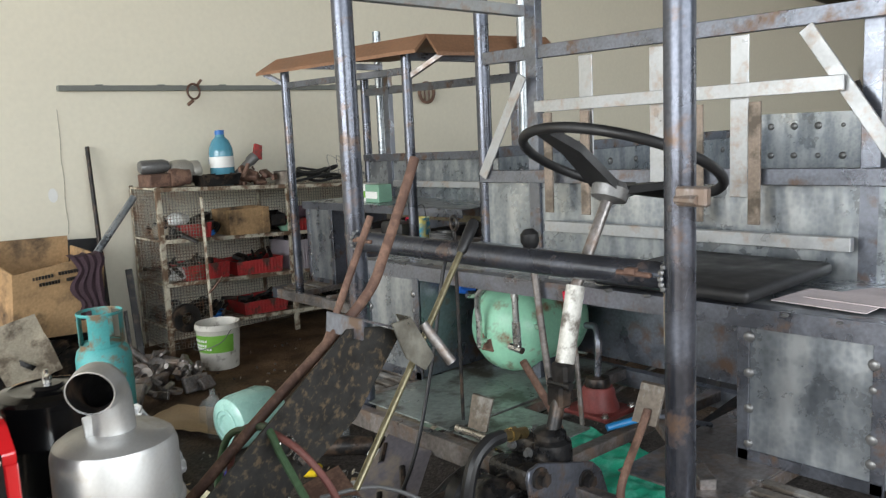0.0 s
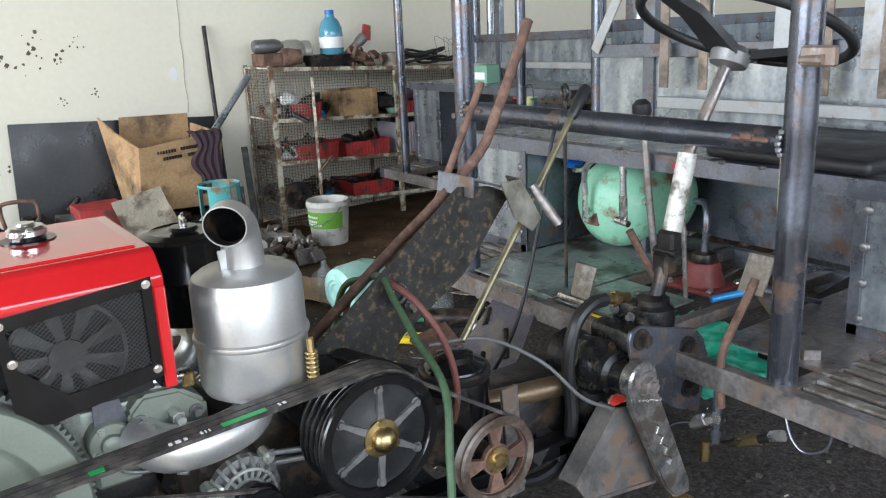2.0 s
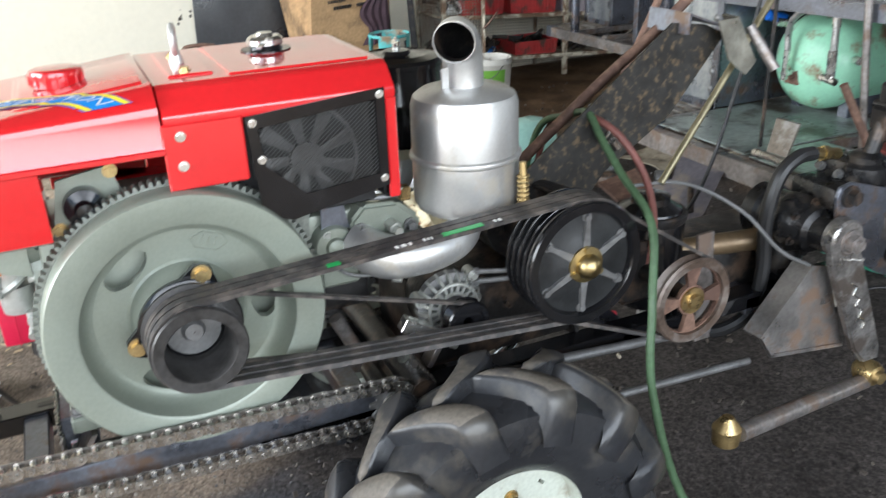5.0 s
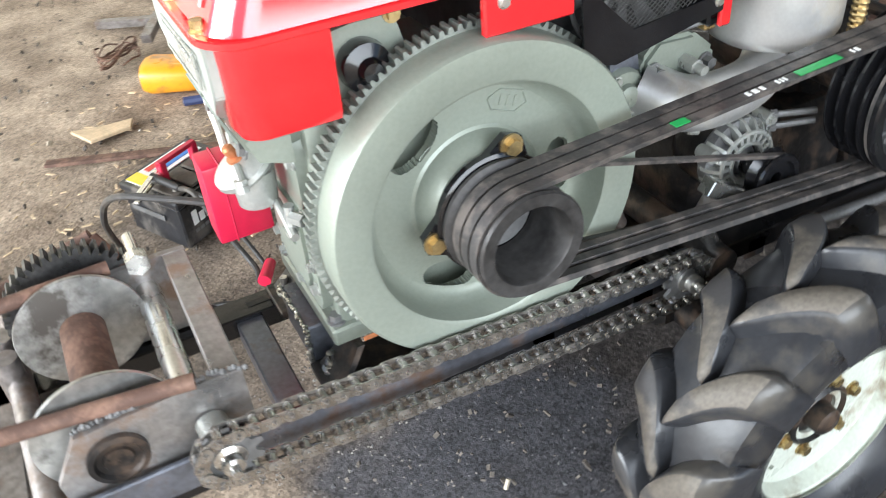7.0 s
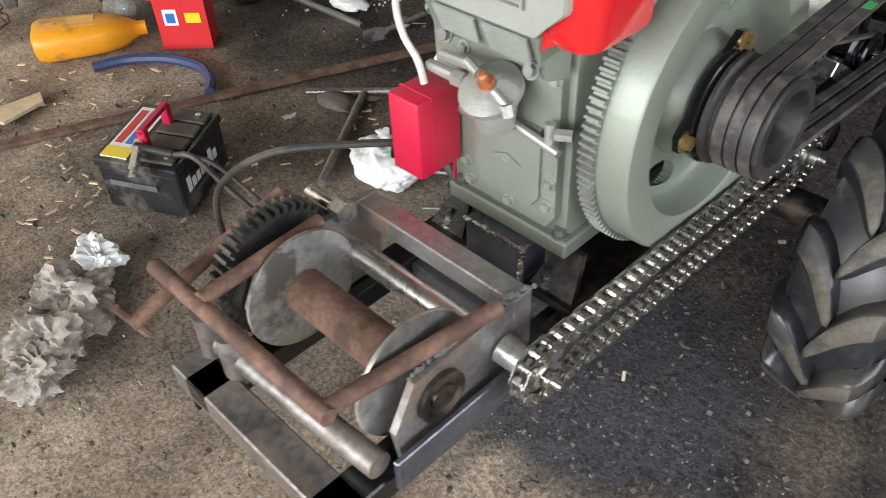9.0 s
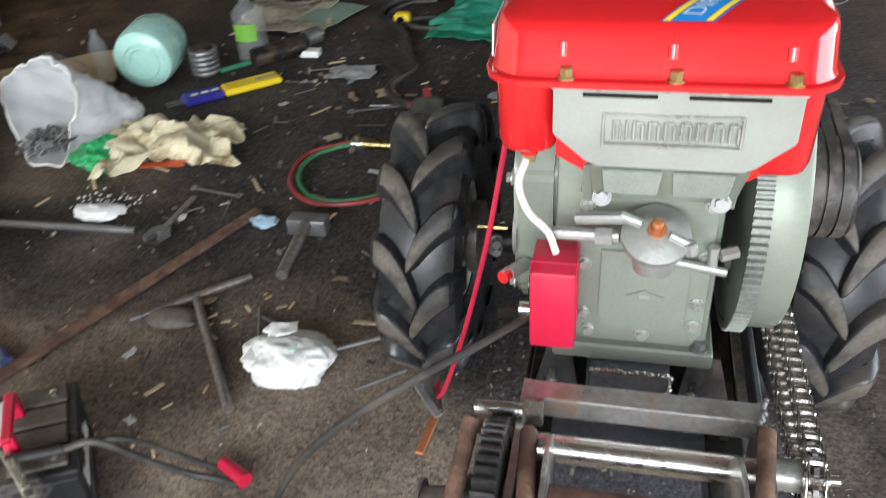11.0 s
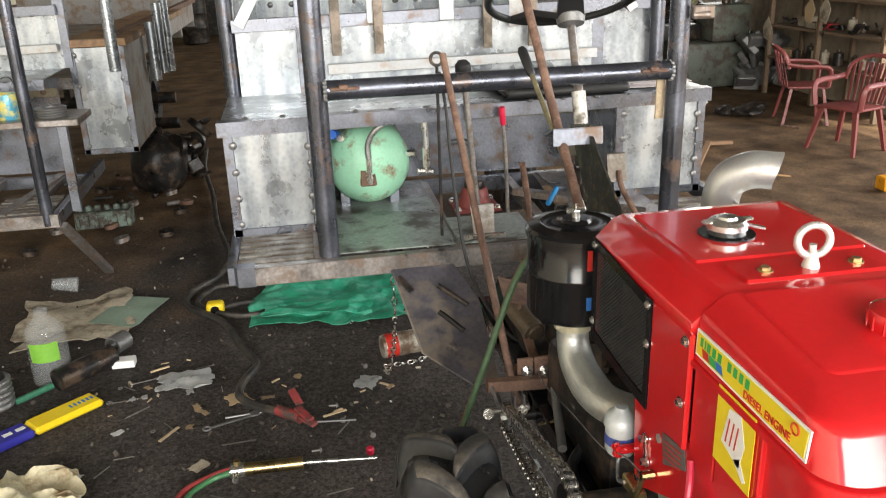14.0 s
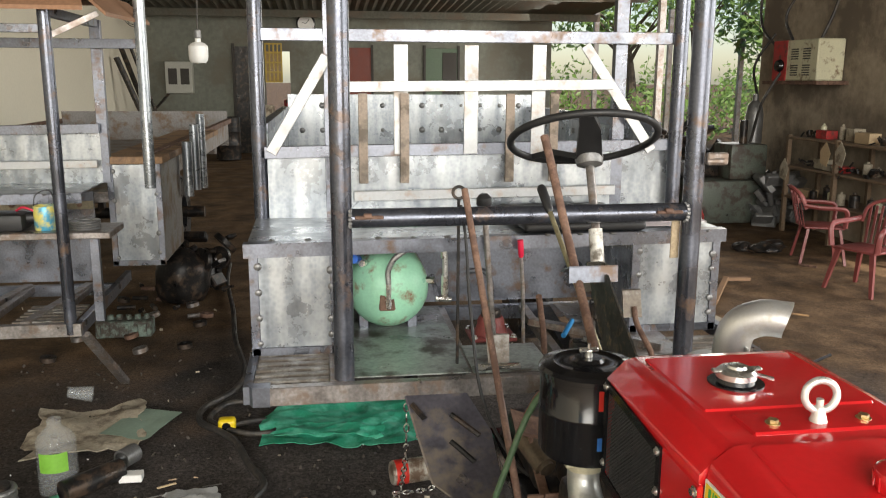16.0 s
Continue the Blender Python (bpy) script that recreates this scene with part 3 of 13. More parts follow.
def toothed(bm, m, r, h, n, z0, z1, r_in):
    """A ring with square teeth round a z axis."""
    outline = []
    for k in range(n):
        a = 2 * math.pi * k / n
        w = 2 * math.pi / n
        for f, rr in ((0.0, r - h), (0.18, r), (0.5, r), (0.68, r - h)):
            outline.append((rr, a + f * w))
    ring_o0 = [bm.verts.new(m @ Vector((q * math.cos(a), q * math.sin(a), z0))) for q, a in outline]
    ring_o1 = [bm.verts.new(m @ Vector((q * math.cos(a), q * math.sin(a), z1))) for q, a in outline]
    ring_i0 = [bm.verts.new(m @ Vector((r_in * math.cos(a), r_in * math.sin(a), z0))) for q, a in outline]
    ring_i1 = [bm.verts.new(m @ Vector((r_in * math.cos(a), r_in * math.sin(a), z1))) for q, a in outline]
    c = len(outline)
    for k in range(c):
        j = (k + 1) % c
        bm.faces.new((ring_o0[k], ring_o0[j], ring_o1[j], ring_o1[k]))
        bm.faces.new((ring_o1[k], ring_o1[j], ring_i1[j], ring_i1[k]))
        bm.faces.new((ring_i1[k], ring_i1[j], ring_i0[j], ring_i0[k]))
        bm.faces.new((ring_i0[k], ring_i0[j], ring_o0[j], ring_o0[k]))


def belt_loop(c0, r0, c1, r1, n=40):
    """The line of a belt round two wheels, in y and z."""
    (y0, z0), (y1, z1) = c0, c1
    d, a = math.hypot(y1 - y0, z1 - z0), math.atan2(z1 - z0, y1 - y0)
    off = math.acos((r0 - r1) / d)
    pts = []
    for k in range(n + 1):
        t = a - off + (2 * off) * k / n
        pts.append((y1 + r1 * math.cos(t), z1 + r1 * math.sin(t)))
    for k in range(n + 1):
        t = a + off + (2 * math.pi - 2 * off) * k / n
        pts.append((y0 + r0 * math.cos(t), z0 + r0 * math.sin(t)))
    return pts


def belt(bm, x, w, th, loop):
    """A belt of trapezoid section along a closed line at x."""
    n = len(loop)
    rings = []
    for i in range(n):
        (ya, za), (yb, zb) = loop[i - 1], loop[(i + 1) % n]
        d = Vector((0, yb - ya, zb - za)).normalized()
        out = Vector((1, 0, 0)).cross(d) * -1
        p = Vector((x, *loop[i]))
        rings.append([bm.verts.new(p + Vector((sx * w / 2 * f, 0, 0)) + out * o) for sx, f, o in ((-1, 1, th), (1, 1, th), (1, 0.75, 0), (-1, 0.75, 0))])
    for i in range(n):
        a, b = rings[i], rings[(i + 1) % n]
        for k in range(4):
            bm.faces.new((a[k], a[(k + 1) % 4], b[(k + 1) % 4], b[k]))


FLY = Vector((0.0, 0.195, 0.824))
XM = lambda x, y, z: Matrix(((0, 0, 1, x), (1, 0, 0, y), (0, 1, 0, z), (0, 0, 0, 1)))  # noqa: E731


def engine():
    t = thing("diesel_engine", (0, 0.2, 0.6), "single-cylinder diesel engine with glossy red covers on grey-green castings", "engine")
    # tank hood, front: falls towards the flange, with a broad shoulder
    bm = B()
    tub(bm, [(1.150, 1.150, -0.236, 0.202, -0.140, 0.055), (1.160, 1.160, -0.234, 0.199, -0.134, 0.053), (1.200, 1.208, -0.231, 0.197, -0.116, 0.05),
             (1.208, 1.220, -0.229, 0.1955, -0.111, 0.049), (1.2125, 1.228, -0.225, 0.192, -0.106, 0.047), (1.215, 1.233, -0.219, 0.187, -0.100, 0.043),
             (1.222, 1.246, -0.203, 0.172, -0.075, 0.035), (1.2255, 1.2515, -0.193, 0.162, -0.055, 0.03), (1.228, 1.2535, -0.184, 0.153, -0.040, 0.028)], 0.200)
    hood = part("tank_hood", bm, RED, t, "glossy red fuel tank hood", smooth=50)
    bm = B()
    tub(bm, [(1.228, 1.250, -0.172, 0.140, -0.022, 0.02), (1.2305, 1.2545, -0.170, 0.138, -0.020, 0.02), (1.2325, 1.2565, -0.164, 0.132, -0.014, 0.018)], 0.188, 5)
    part("raised_panel", bm, RED, hood, smooth=50)
    bm = B()
    tub(bm, [(1.141, 1.141, -0.241, 0.206, -0.150, 0.058), (1.1425, 1.1425, -0.243, 0.208, -0.152, 0.06), (1.150, 1.150, -0.243, 0.208, -0.152, 0.06), (1.1515, 1.1515, -0.241, 0.206, -0.150, 0.058)], 0.20)
    part("tank_flange", bm, RED, t)
    bm = B()
    tub(bm, [(1.028, 1.028, -0.213, -0.158, -0.112, 0.025), (1.034, 1.034, -0.224, -0.148, -0.124, 0.032), (1.046, 1.046, -0.229, -0.142, -0.131, 0.042), (1.142, 1.142, -0.230, -0.142, -0.133, 0.042)], 0.115)
    part("tank_side", bm, RED, t)
    bm = B()
    tub(bm, [(1.010, 1.010, 0.112, 0.174, -0.112, 0.025), (1.017, 1.017, 0.104, 0.185, -0.124, 0.032), (1.030, 1.030, 0.10, 0.190, -0.131, 0.042), (1.142, 1.142, 0.10, 0.192, -0.133, 0.042)], 0.0)
    part("tank_side", bm, RED, t)
    for pts in ([(-0.145, 1.142), (-0.145, 1.03), (-0.10, 1.005), (-0.10, 1.142)], [(0.108, 1.142), (0.108, 1.002), (0.15, 1.03), (0.15, 1.142)]):
        bm = B()
        slab(bm, [(x, -0.122, z) for x, z in pts], (0, 0.06, 0))
        part("tank_corner", bm, RED, t)
    # left lower panel with the picture label
    bm = B()
    box(bm, (-0.236, 0.118, 0.985), (-0.226, 0.194, 1.141), 0.002)
    part("side_panel", bm, RED, t)
    bm = B()
    box(bm, (-0.2365, 0.0, 0.985), (-0.22, 0.113, 1.141), 0.002)
    part("side_panel", bm, RED, t)
    # radiator hood, rear
    bm = B()
    shell(bm, [(-0.243, 1.186), (-0.243, 1.206), (-0.206, 1.243), (-0.188, 1.249), (0.148, 1.249), (0.166, 1.243), (0.203, 1.206), (0.203, 1.186)], 0.204, 0.622, 0.005, 2)
    rad = part("radiator_hood", bm, RED, t, "glossy red radiator hood with embossed top")
    bm = B()
    box(bm, (-0.175, 0.335, 1.244), (0.135, 0.60, 1.2525), 0.004)
    part("raised_panel", bm, RED, rad)
    bm = B()
    box(bm, (-0.14, 0.235, 1.244), (0.105, 0.315, 1.2535), 0.004)
    part("raised_panel", bm, RED, rad)
    bm = B()
    box(bm, (-0.246, 0.196, 0.99), (-0.236, 0.334, 1.192), 0.003)
    part("side_panel", bm, RED, rad)
    bm = B()
    box(bm, (0.192, 0.198, 1.075), (0.2055, 0.336, 1.192), 0.003)
    part("side_panel", bm, RED, rad)
    for x0, x1 in ((-0.244, -0.234), (0.194, 0.204)):
        bm = B()
        box(bm, (x0, 0.600, 0.99), (x1, 0.622, 1.188), 0.003)
        part("corner_strip", bm, RED, rad)
    bm = B()
    box(bm, (-0.225, 0.595, 0.985), (0.185, 0.619, 1.19), 0.004)
    part("radiator_back", bm, BLACK, rad)
    # radiator core and fan seen through the guards
    bm = B()
    box(bm, (-0.19, 0.25, 0.96), (0.122, 0.60, 1.18), 0.004)
    part("radiator_core", bm, MESH_DARK, t)
    fan = B()
    tube(fan, (0.156, 0.45, 1.085), (0.176, 0.45, 1.085), 0.032, n=20)
    fan_black = mat("grey_fan_metal", (0.09, 0.09, 0.088), 0.45, 0.4, 0.2, 20, 90, 0.05)
    hubf = part("cooling_fan", fan, fan_black, t)
    for k in range(9):
        a = k * math.pi / 4.5 + 0.3
        d = Vector((0, math.cos(a), math.sin(a)))
        s = Vector((0, -math.sin(a), math.cos(a)))
        c = Vector((0.165, 0.45, 1.085))
        fan = B()
        slab(fan, [c + d * 0.03 + s * 0.008, c + d * 0.092 + s * 0.022 + Vector((0.008, 0, 0)), c + d * 0.095 - s * 0.008, c + d * 0.03 - s * 0.006], (0.0025, 0, 0))
        part("blade", fan, fan_black, hubf)
    fan = B()
    torus(fan, (0.17, 0.45, 1.085), (1, 0, 0), 0.098, 0.004, 32, 6)
    part("shroud_ring", fan, fan_black, hubf)
    for side in (1, -1):
        x = 0.2045 if side > 0 else -0.2445
        f = B()
        if side > 0:
            out = [(x, 0.338, 1.188), (x, 0.352, 1.0), (x, 0.405, 0.985), (x, 0.598, 1.02), (x, 0.598, 1.208)]
            inn = [(x, 0.358, 1.165), (x, 0.366, 1.095), (x, 0.435, 1.03), (x, 0.580, 1.045), (x, 0.580, 1.188)]
        else:
            out = [(x, 0.335, 1.19), (x, 0.335, 0.985), (x, 0.44, 0.985), (x, 0.612, 0.995), (x, 0.612, 1.208)]
            inn = [(x, 0.350, 1.172), (x, 0.350, 1.005), (x, 0.44, 1.005), (x, 0.597, 1.015), (x, 0.597, 1.19)]
        vo = [f.verts.new(p) for p in out]
        vi = [f.verts.new(p) for p in inn]
        faces = [f.faces.new((vo[k], vo[(k + 1) % 5], vi[(k + 1) % 5], vi[k])) for k in range(5)]
        ex = bmesh.ops.extrude_face_region(f, geom=faces)
        bmesh.ops.translate(f, verts=[g for g in ex["geom"] if isinstance(g, bmesh.types.BMVert)], vec=(0.004 * side, 0, 0))
        guard = part("fan_guard", f, BLACK, t, "black guard frame with wire mesh")
        w = B()
        ys, zs = [p[1] for p in inn], [p[2] for p in inn]
        step = 0.0075

        def inside(y, z):
            hit = False
            for k in range(5):
                (a, b), (c, d) = inn[k][1:], inn[k - 1][1:]
                if (b > z) != (d > z) and y < (c - a) * (z - b) / (d - b) + a:
                    hit = not hit
            return hit

        for slope in (1, -1):
            for k in range(-60, 100):
                run = []
                for s in np.arange(0, 0.33, 0.004):
                    y, z = min(ys) + s, min(zs) + k * step + slope * 0.8 * s
                    if inside(y, z):
                        run.append((y, z))
                    elif len(run) > 1:
                        break
                if len(run) > 2:
                    a, b = run[0], run[-1]
                    beam(w, (x + 0.001 * side, *a), (x + 0.001 * side, *b), 0.0011, 0.0011, up=(1, 0, 0), bev=0)
        part("wire_mesh", w, MESH_WIRE, guard, smooth=0)
        for y, z in ((out[0][1] + 0.012, out[0][2] - 0.012), (out[1][1] + 0.008, 1.108), (out[4][1] - 0.01, out[4][2] - 0.012), (out[3][1] - 0.01, 1.035)):
            s = B()
            bolt(s, (x + 0.004 * side, y, z), (side, 0, 0), 0.0055, 0.004)
            part("screw", s, CHROME, guard)
    # caps and lifting eye
    bm = B()
    lathe(bm, [(0.043, -0.012), (0.045, 0.0), (0.046, 0.011), (0.044, 0.016), (0.038, 0.0185), (0.028, 0.0195), (0.001, 0.020)], Matrix.Translation((-0.01, 0.058, 1.252)), 40)
    cap = part("fuel_cap", bm, RED, t, "red ribbed plastic fuel cap")
    bm = B()
    for k in range(16):
        a = 2 * math.pi * k / 16
        tube(bm, (-0.01 + 0.0455 * math.cos(a), 0.058 + 0.0455 * math.sin(a), 1.243), (-0.01 + 0.0453 * math.cos(a), 0.058 + 0.0453 * math.sin(a), 1.264), 0.0016, n=6)
    tagged(part("rib", bm, RED, cap), kind="stuff")
    cap = B()
    lathe(cap, [(0.036, 0), (0.036, 0.010), (0.030, 0.016), (0.018, 0.017), (0.016, 0.022), (0.004, 0.023)], Matrix.Translation((-0.06, 0.45, 1.264)), 32)
    box(cap, (-0.108, 0.443, 1.274), (-0.012, 0.457, 1.281), 0.003)
    rc = part("radiator_cap", cap, CHROME, t, "bright pressed metal radiator cap")
    bm = B()
    lathe(bm, [(0.05, 0), (0.05, 0.004), (0.034, 0.004), (0.03, 0.014), (0.001, 0.014)], Matrix.Translation((-0.06, 0.45, 1.251)), 32)
    part("filler_neck", bm, BLACK, rc)
    bm = B()
    slab(bm, [(-0.027, 0.435, 1.268), (-0.003, 0.42, 1.264), (0.001, 0.428, 1.264), (-0.023, 0.444, 1.268)], (0, 0, 0.004))
    part("cap_lever", bm, CHROME, rc)
    hook = B()
    torus(hook, (-0.013, 0.268, 1.297), (0.18, 1, 0), 0.0255, 0.0062, 36, 12)
    tube(hook, (-0.013, 0.268, 1.26), (-0.013, 0.268, 1.291), 0.006, n=12)
    lathe(hook, [(0.014, 0), (0.014, 0.008), (0.010, 0.022), (0.0085, 0.03), (0.006, 0.033)], Matrix.Translation((-0.013, 0.268, 1.247)), 20)
    part("lifting_eye", hook, mat("zinc_eye_bolt", (0.66, 0.65, 0.62), 0.4, 0.6, 0.1, 20, 120, 0.05), t, "zinc plated lifting eye bolt")
    for x, y in ((-0.09, 0.27), (0.068, 0.27)):
        bm = B()
        bolt(bm, (x, y, 1.2525), (0, 0, 1), 0.0085, 0.006)
        part("brass_bolt", bm, GOLD_BOLT, t)
    for x in (-0.132, 0.004, 0.144):
        bm = B()
        tube(bm, (x, -0.139, 1.1505), (x, -0.139, 1.154), 0.0115, n=18)
        tube(bm, (x, -0.139, 1.153), (x, -0.139, 1.166), 0.0088, n=6)
        part("brass_bolt", bm, GOLD_BOLT, t)
        bm = B()
        tube(bm, (x - 0.006, -0.126, 1.176), (x - 0.006, -0.121, 1.192), 0.0065, n=14)
        part("boss", bm, RED, t)
    for x, y, z, s in ((-0.247, 0.207, 1.178, -1), (-0.247, 0.212, 1.07, -1), (0.206, 0.226, 1.118, 1), (0.206, 0.228, 1.17, 1)):
        bm = B()
        bolt(bm, (x, y, z), (s, 0, 0), 0.0065, 0.005)
        part("screw", bm, CHROME, t)

    # crankcase
    bm = B()
    box(bm, (-0.15, -0.032, 0.622), (0.105, 0.42, 0.99), 0.008, seg=2)
    block = part("crankcase", bm, CAST, t, "grey-green cast crankcase")
    bm = B()
    box(bm, (-0.15, -0.05, 0.595), (0.118, 0.40, 0.628), 0.004)
    part("mounting_foot", bm, CAST, block)
    bm = B()
    slab(bm, [(-0.112, -0.05, 0.655), (-0.112, -0.05, 0.93), (-0.10, -0.05, 0.955), (0.08, -0.05, 0.955), (0.092, -0.05, 0.93), (0.092, -0.05, 0.67), (0.075, -0.05, 0.645), (-0.095, -0.05, 0.645)], (0, 0.02, 0))
    part("front_cover", bm, CAST, block)
    bm = B()
    slab(bm, [(-0.075, -0.056, 0.70), (-0.06, -0.056, 0.675), (0.045, -0.056, 0.675), (0.062, -0.056, 0.70), (0.062, -0.056, 0.83), (-0.075, -0.056, 0.83)], (0, 0.008, 0))
    part("cover_panel", bm, CAST, block)
    bm = B()
    dia = [(-0.030, 0), (0, 0.012), (0.030, 0), (0, -0.012)]
    slab(bm, [(-0.004 + a, -0.0595, 0.747 + b) for a, b in dia], (0, 0.004, 0))
    part("cast_mark", bm, CAST, block)
    bm = B()
    slab(bm, [(-0.012, -0.0605, 0.744), (0.004, -0.0605, 0.744), (0.004, -0.0605, 0.75), (-0.012, -0.0605, 0.75)], (0, 0.002, 0))
    part("cast_bar", bm, CAST_RAW, block)
    for x, z in ((-0.098, 0.94), (0.08, 0.94), (0.082, 0.92), (-0.1, 0.91), (0.083, 0.827), (-0.102, 0.80), (0.08, 0.735), (0.078, 0.69), (-0.1, 0.70), (-0.002, 0.663), (-0.09, 0.665)):
        bm = B()
        bolt(bm, (x, -0.05, z), (0, -1, 0), 0.0085, 0.008)
        part("bolt", bm, CAST_RAW, block)
    for x in (-0.128, 0.095):
        bm = B()
        bolt(bm, (x, -0.035, 0.628), (0, 0, 1), 0.0105, 0.012)
        part("bolt", bm, GREY_DIM, block)
    # front bracket plate with the maker's cast band (plain bars)
    bm = B()
    slab(bm, [(-0.148, -0.144, 1.141), (-0.148, -0.144, 1.072), (-0.104, -0.142, 1.034), (-0.09, -0.13, 1.02), (0.105, -0.13, 1.02), (0.116, -0.142, 1.034), (0.160, -0.144, 1.072), (0.160, -0.144, 1.141)], (0, 0.016, 0))
    bmesh.ops.bevel(bm, geom=list(bm.edges), offset=0.0025, segments=2, affect="EDGES")
    plate = part("front_bracket", bm, mat("light_cast_bracket", (0.37, 0.39, 0.36), 0.42, 0.3, 0.06, 8, 160, 0.1), t, "pale grey cast bracket under the tank")
    bm = B()
    box(bm, (-0.15, -0.146, 1.137), (0.162, -0.06, 1.1415), 0.001)
    part("bracket_top", bm, CAST_RAW, plate)
    for x0, x1 in ((-0.11, -0.016), (0.022, 0.12)):
        bm = B()
        box(bm, (x0, -0.1465, 1.129), (x1, -0.1435, 1.1345), 0.001)
        part("slot", bm, BLACK, plate)
    bm = B()
    for z in (1.060, 1.104):
        box(bm, (-0.082, -0.1475, z), (0.092, -0.143, z + 0.004), 0.001)
    for x in (-0.084, 0.090):
        box(bm, (x, -0.1475, 1.060), (x + 0.004, -0.143, 1.108), 0.001)
    part("raised_frame", bm, CAST_RAW, plate)
    x = -0.070
    for w in (0.012, 0.005, 0.016, 0.016, 0.016, 0.016, 0.016, 0.016, 0.015):
        bm = B()
        box(bm, (x, -0.1478, 1.070), (x + max(0.004, w * 0.3), -0.143, 1.098), 0.0015)
        if w > 0.01:
            box(bm, (x + w * 0.25, -0.1474, 1.0925), (x + w * 0.8, -0.143, 1.098), 0.0012)
            box(bm, (x + w * 0.7, -0.1474, 1.070), (x + w * 0.98, -0.143, 1.094), 0.0012)
        part("raised_bar", bm, CAST_RAW, plate)
        x += w + 0.004
    bm = B()
    slab(bm, [(-0.098, -0.131, 1.022), (-0.092, -0.112, 0.968), (-0.08, -0.085, 0.945), (0.088, -0.085, 0.945), (0.102, -0.112, 0.968), (0.112, -0.131, 1.022)], (0, 0.075, 0.012))
    neck = part("bracket_neck", bm, CAST, plate)
    for x0, x1 in ((-0.08, 0.0), (0.014, 0.094)):
        bm = B()
        slab(bm, [(x0, -0.1325, 1.018), (x1, -0.1325, 1.018), (x1 - 0.004, -0.1165, 0.975), (x0 + 0.004, -0.1165, 0.975)], (0, -0.0035, -0.0015))
        part("rough_panel", bm, mat("rough_cast_panel", (0.27, 0.30, 0.27), 0.6, 0.1, 0.12, 20, 220, 0.5), neck)
    for s in (-0.10, 0.098):
        bm = B()
        slab(bm, [(s - 0.006, -0.128, 1.02), (s - 0.006, -0.05, 1.02), (s - 0.006, -0.05, 0.93), (s - 0.006, -0.098, 0.945)], (0.012, 0, 0))
        part("rib", bm, CAST, plate)
    for x, y, z in ((-0.079, -0.109, 0.960), (0.084, -0.109, 0.960)):
        bm = B()
        bolt(bm, (x, y, z), (0, -1, 0.3), 0.0095, 0.008)
        part("bolt", bm, GREY_DIM, neck)
    # fuel bowl
    bowl = B()
    lathe(bowl, [(0.030, -0.055), (0.034, -0.01), (0.034, 0.0)], Matrix.Translation((0.002, -0.092, 0.885)), 28)
    lathe(bowl, [(0.001, 0.0), (0.047, -0.002), (0.051, 0.004), (0.050, 0.012), (0.030, 0.020), (0.012, 0.024)], Matrix.Translation((0.002, -0.098, 0.888)) @ Matrix.Rotation(radians(28), 4, "X"), 36)
    fb = part("fuel_bowl", bowl, ALU, t, "bright fuel strainer bowl with copper knob")
    bm = B()
    lathe(bm, [(0.014, 0), (0.014, 0.008), (0.008, 0.009), (0.009, 0.024), (0.006, 0.028), (0.001, 0.029)], Matrix.Translation((0.002, -0.108, 0.906)) @ Matrix.Rotation(radians(28), 4, "X"), 18)
    part("knob", bm, COPPER, fb)
    bm = B()
    for a, b, r, n in (((0.02, -0.115, 0.905), (0.058, -0.118, 0.888), 0.007, 10), ((0.048, -0.12, 0.898), (0.053, -0.12, 0.88), 0.010, 8), ((-0.02, -0.105, 0.915), (-0.05, -0.098, 0.922), 0.008, 10), ((-0.045, -0.1, 0.92), (-0.115, -0.085, 0.905), 0.009, 10), ((-0.05, -0.09, 0.88), (-0.15, -0.08, 0.873), 0.010, 10), ((-0.06, -0.09, 0.88), (-0.085, -0.088, 0.878), 0.014, 6), ((0.02, -0.07, 0.83), (0.112, -0.075, 0.818), 0.007, 10), ((0.09, -0.07, 0.815), (0.09, -0.07, 0.86), 0.008, 10), ((0.10, -0.07, 0.845), (0.125, -0.06, 0.848), 0.010, 6)):
        bm = B()
        tube(bm, a, b, r, n=n)
        part("fuel_pipe", bm, ALU, fb)
    # gear cover on the far side
    bm = B()
    slab(bm, [(-0.222, 0.0, 0.70), (-0.222, -0.01, 0.93), (-0.222, 0.03, 0.985), (-0.222, 0.30, 0.985), (-0.222, 0.34, 0.90), (-0.222, 0.30, 0.68), (-0.222, 0.2, 0.64), (-0.222, 0.05, 0.645)], (0.075, 0, 0))
    es = list(bm.edges)
    bmesh.ops.bevel(bm, geom=es, offset=0.010, segments=2, affect="EDGES")
    gc = part("gear_cover", bm, CAST, t, "grey-green cast gear cover with round emblem")
    bm = B()
    lathe(bm, [(0.045, 0), (0.048, 0.006), (0.038, 0.008), (0.036, 0.003), (0.001, 0.003)], frame_to((-0.218, 0.04, 0.80), (-1, 0.04, 0.80)), 32)
    part("oil_port", bm, CAST_RAW, gc)
    bm = B()
    torus(bm, (-0.2235, 0.225, 0.88), (1, 0, 0), 0.052, 0.0022, 40, 6)
    torus(bm, (-0.2235, 0.225, 0.88), (1, 0, 0), 0.034, 0.0018, 36, 6)
    for k in range(9):
        a = math.pi * (0.1 + 0.2 * k)
        box(bm, (-0.225, 0.225 + 0.043 * math.cos(a) - 0.003, 0.88 + 0.043 * math.sin(a) - 0.004), (-0.221, 0.225 + 0.043 * math.cos(a) + 0.003, 0.88 + 0.043 * math.sin(a) + 0.004))
    for k in range(6):
        box(bm, (-0.225, 0.165 + 0.024 * k, 0.785), (-0.221, 0.178 + 0.024 * k, 0.803))
    part("round_emblem", bm, CAST_RAW, gc)
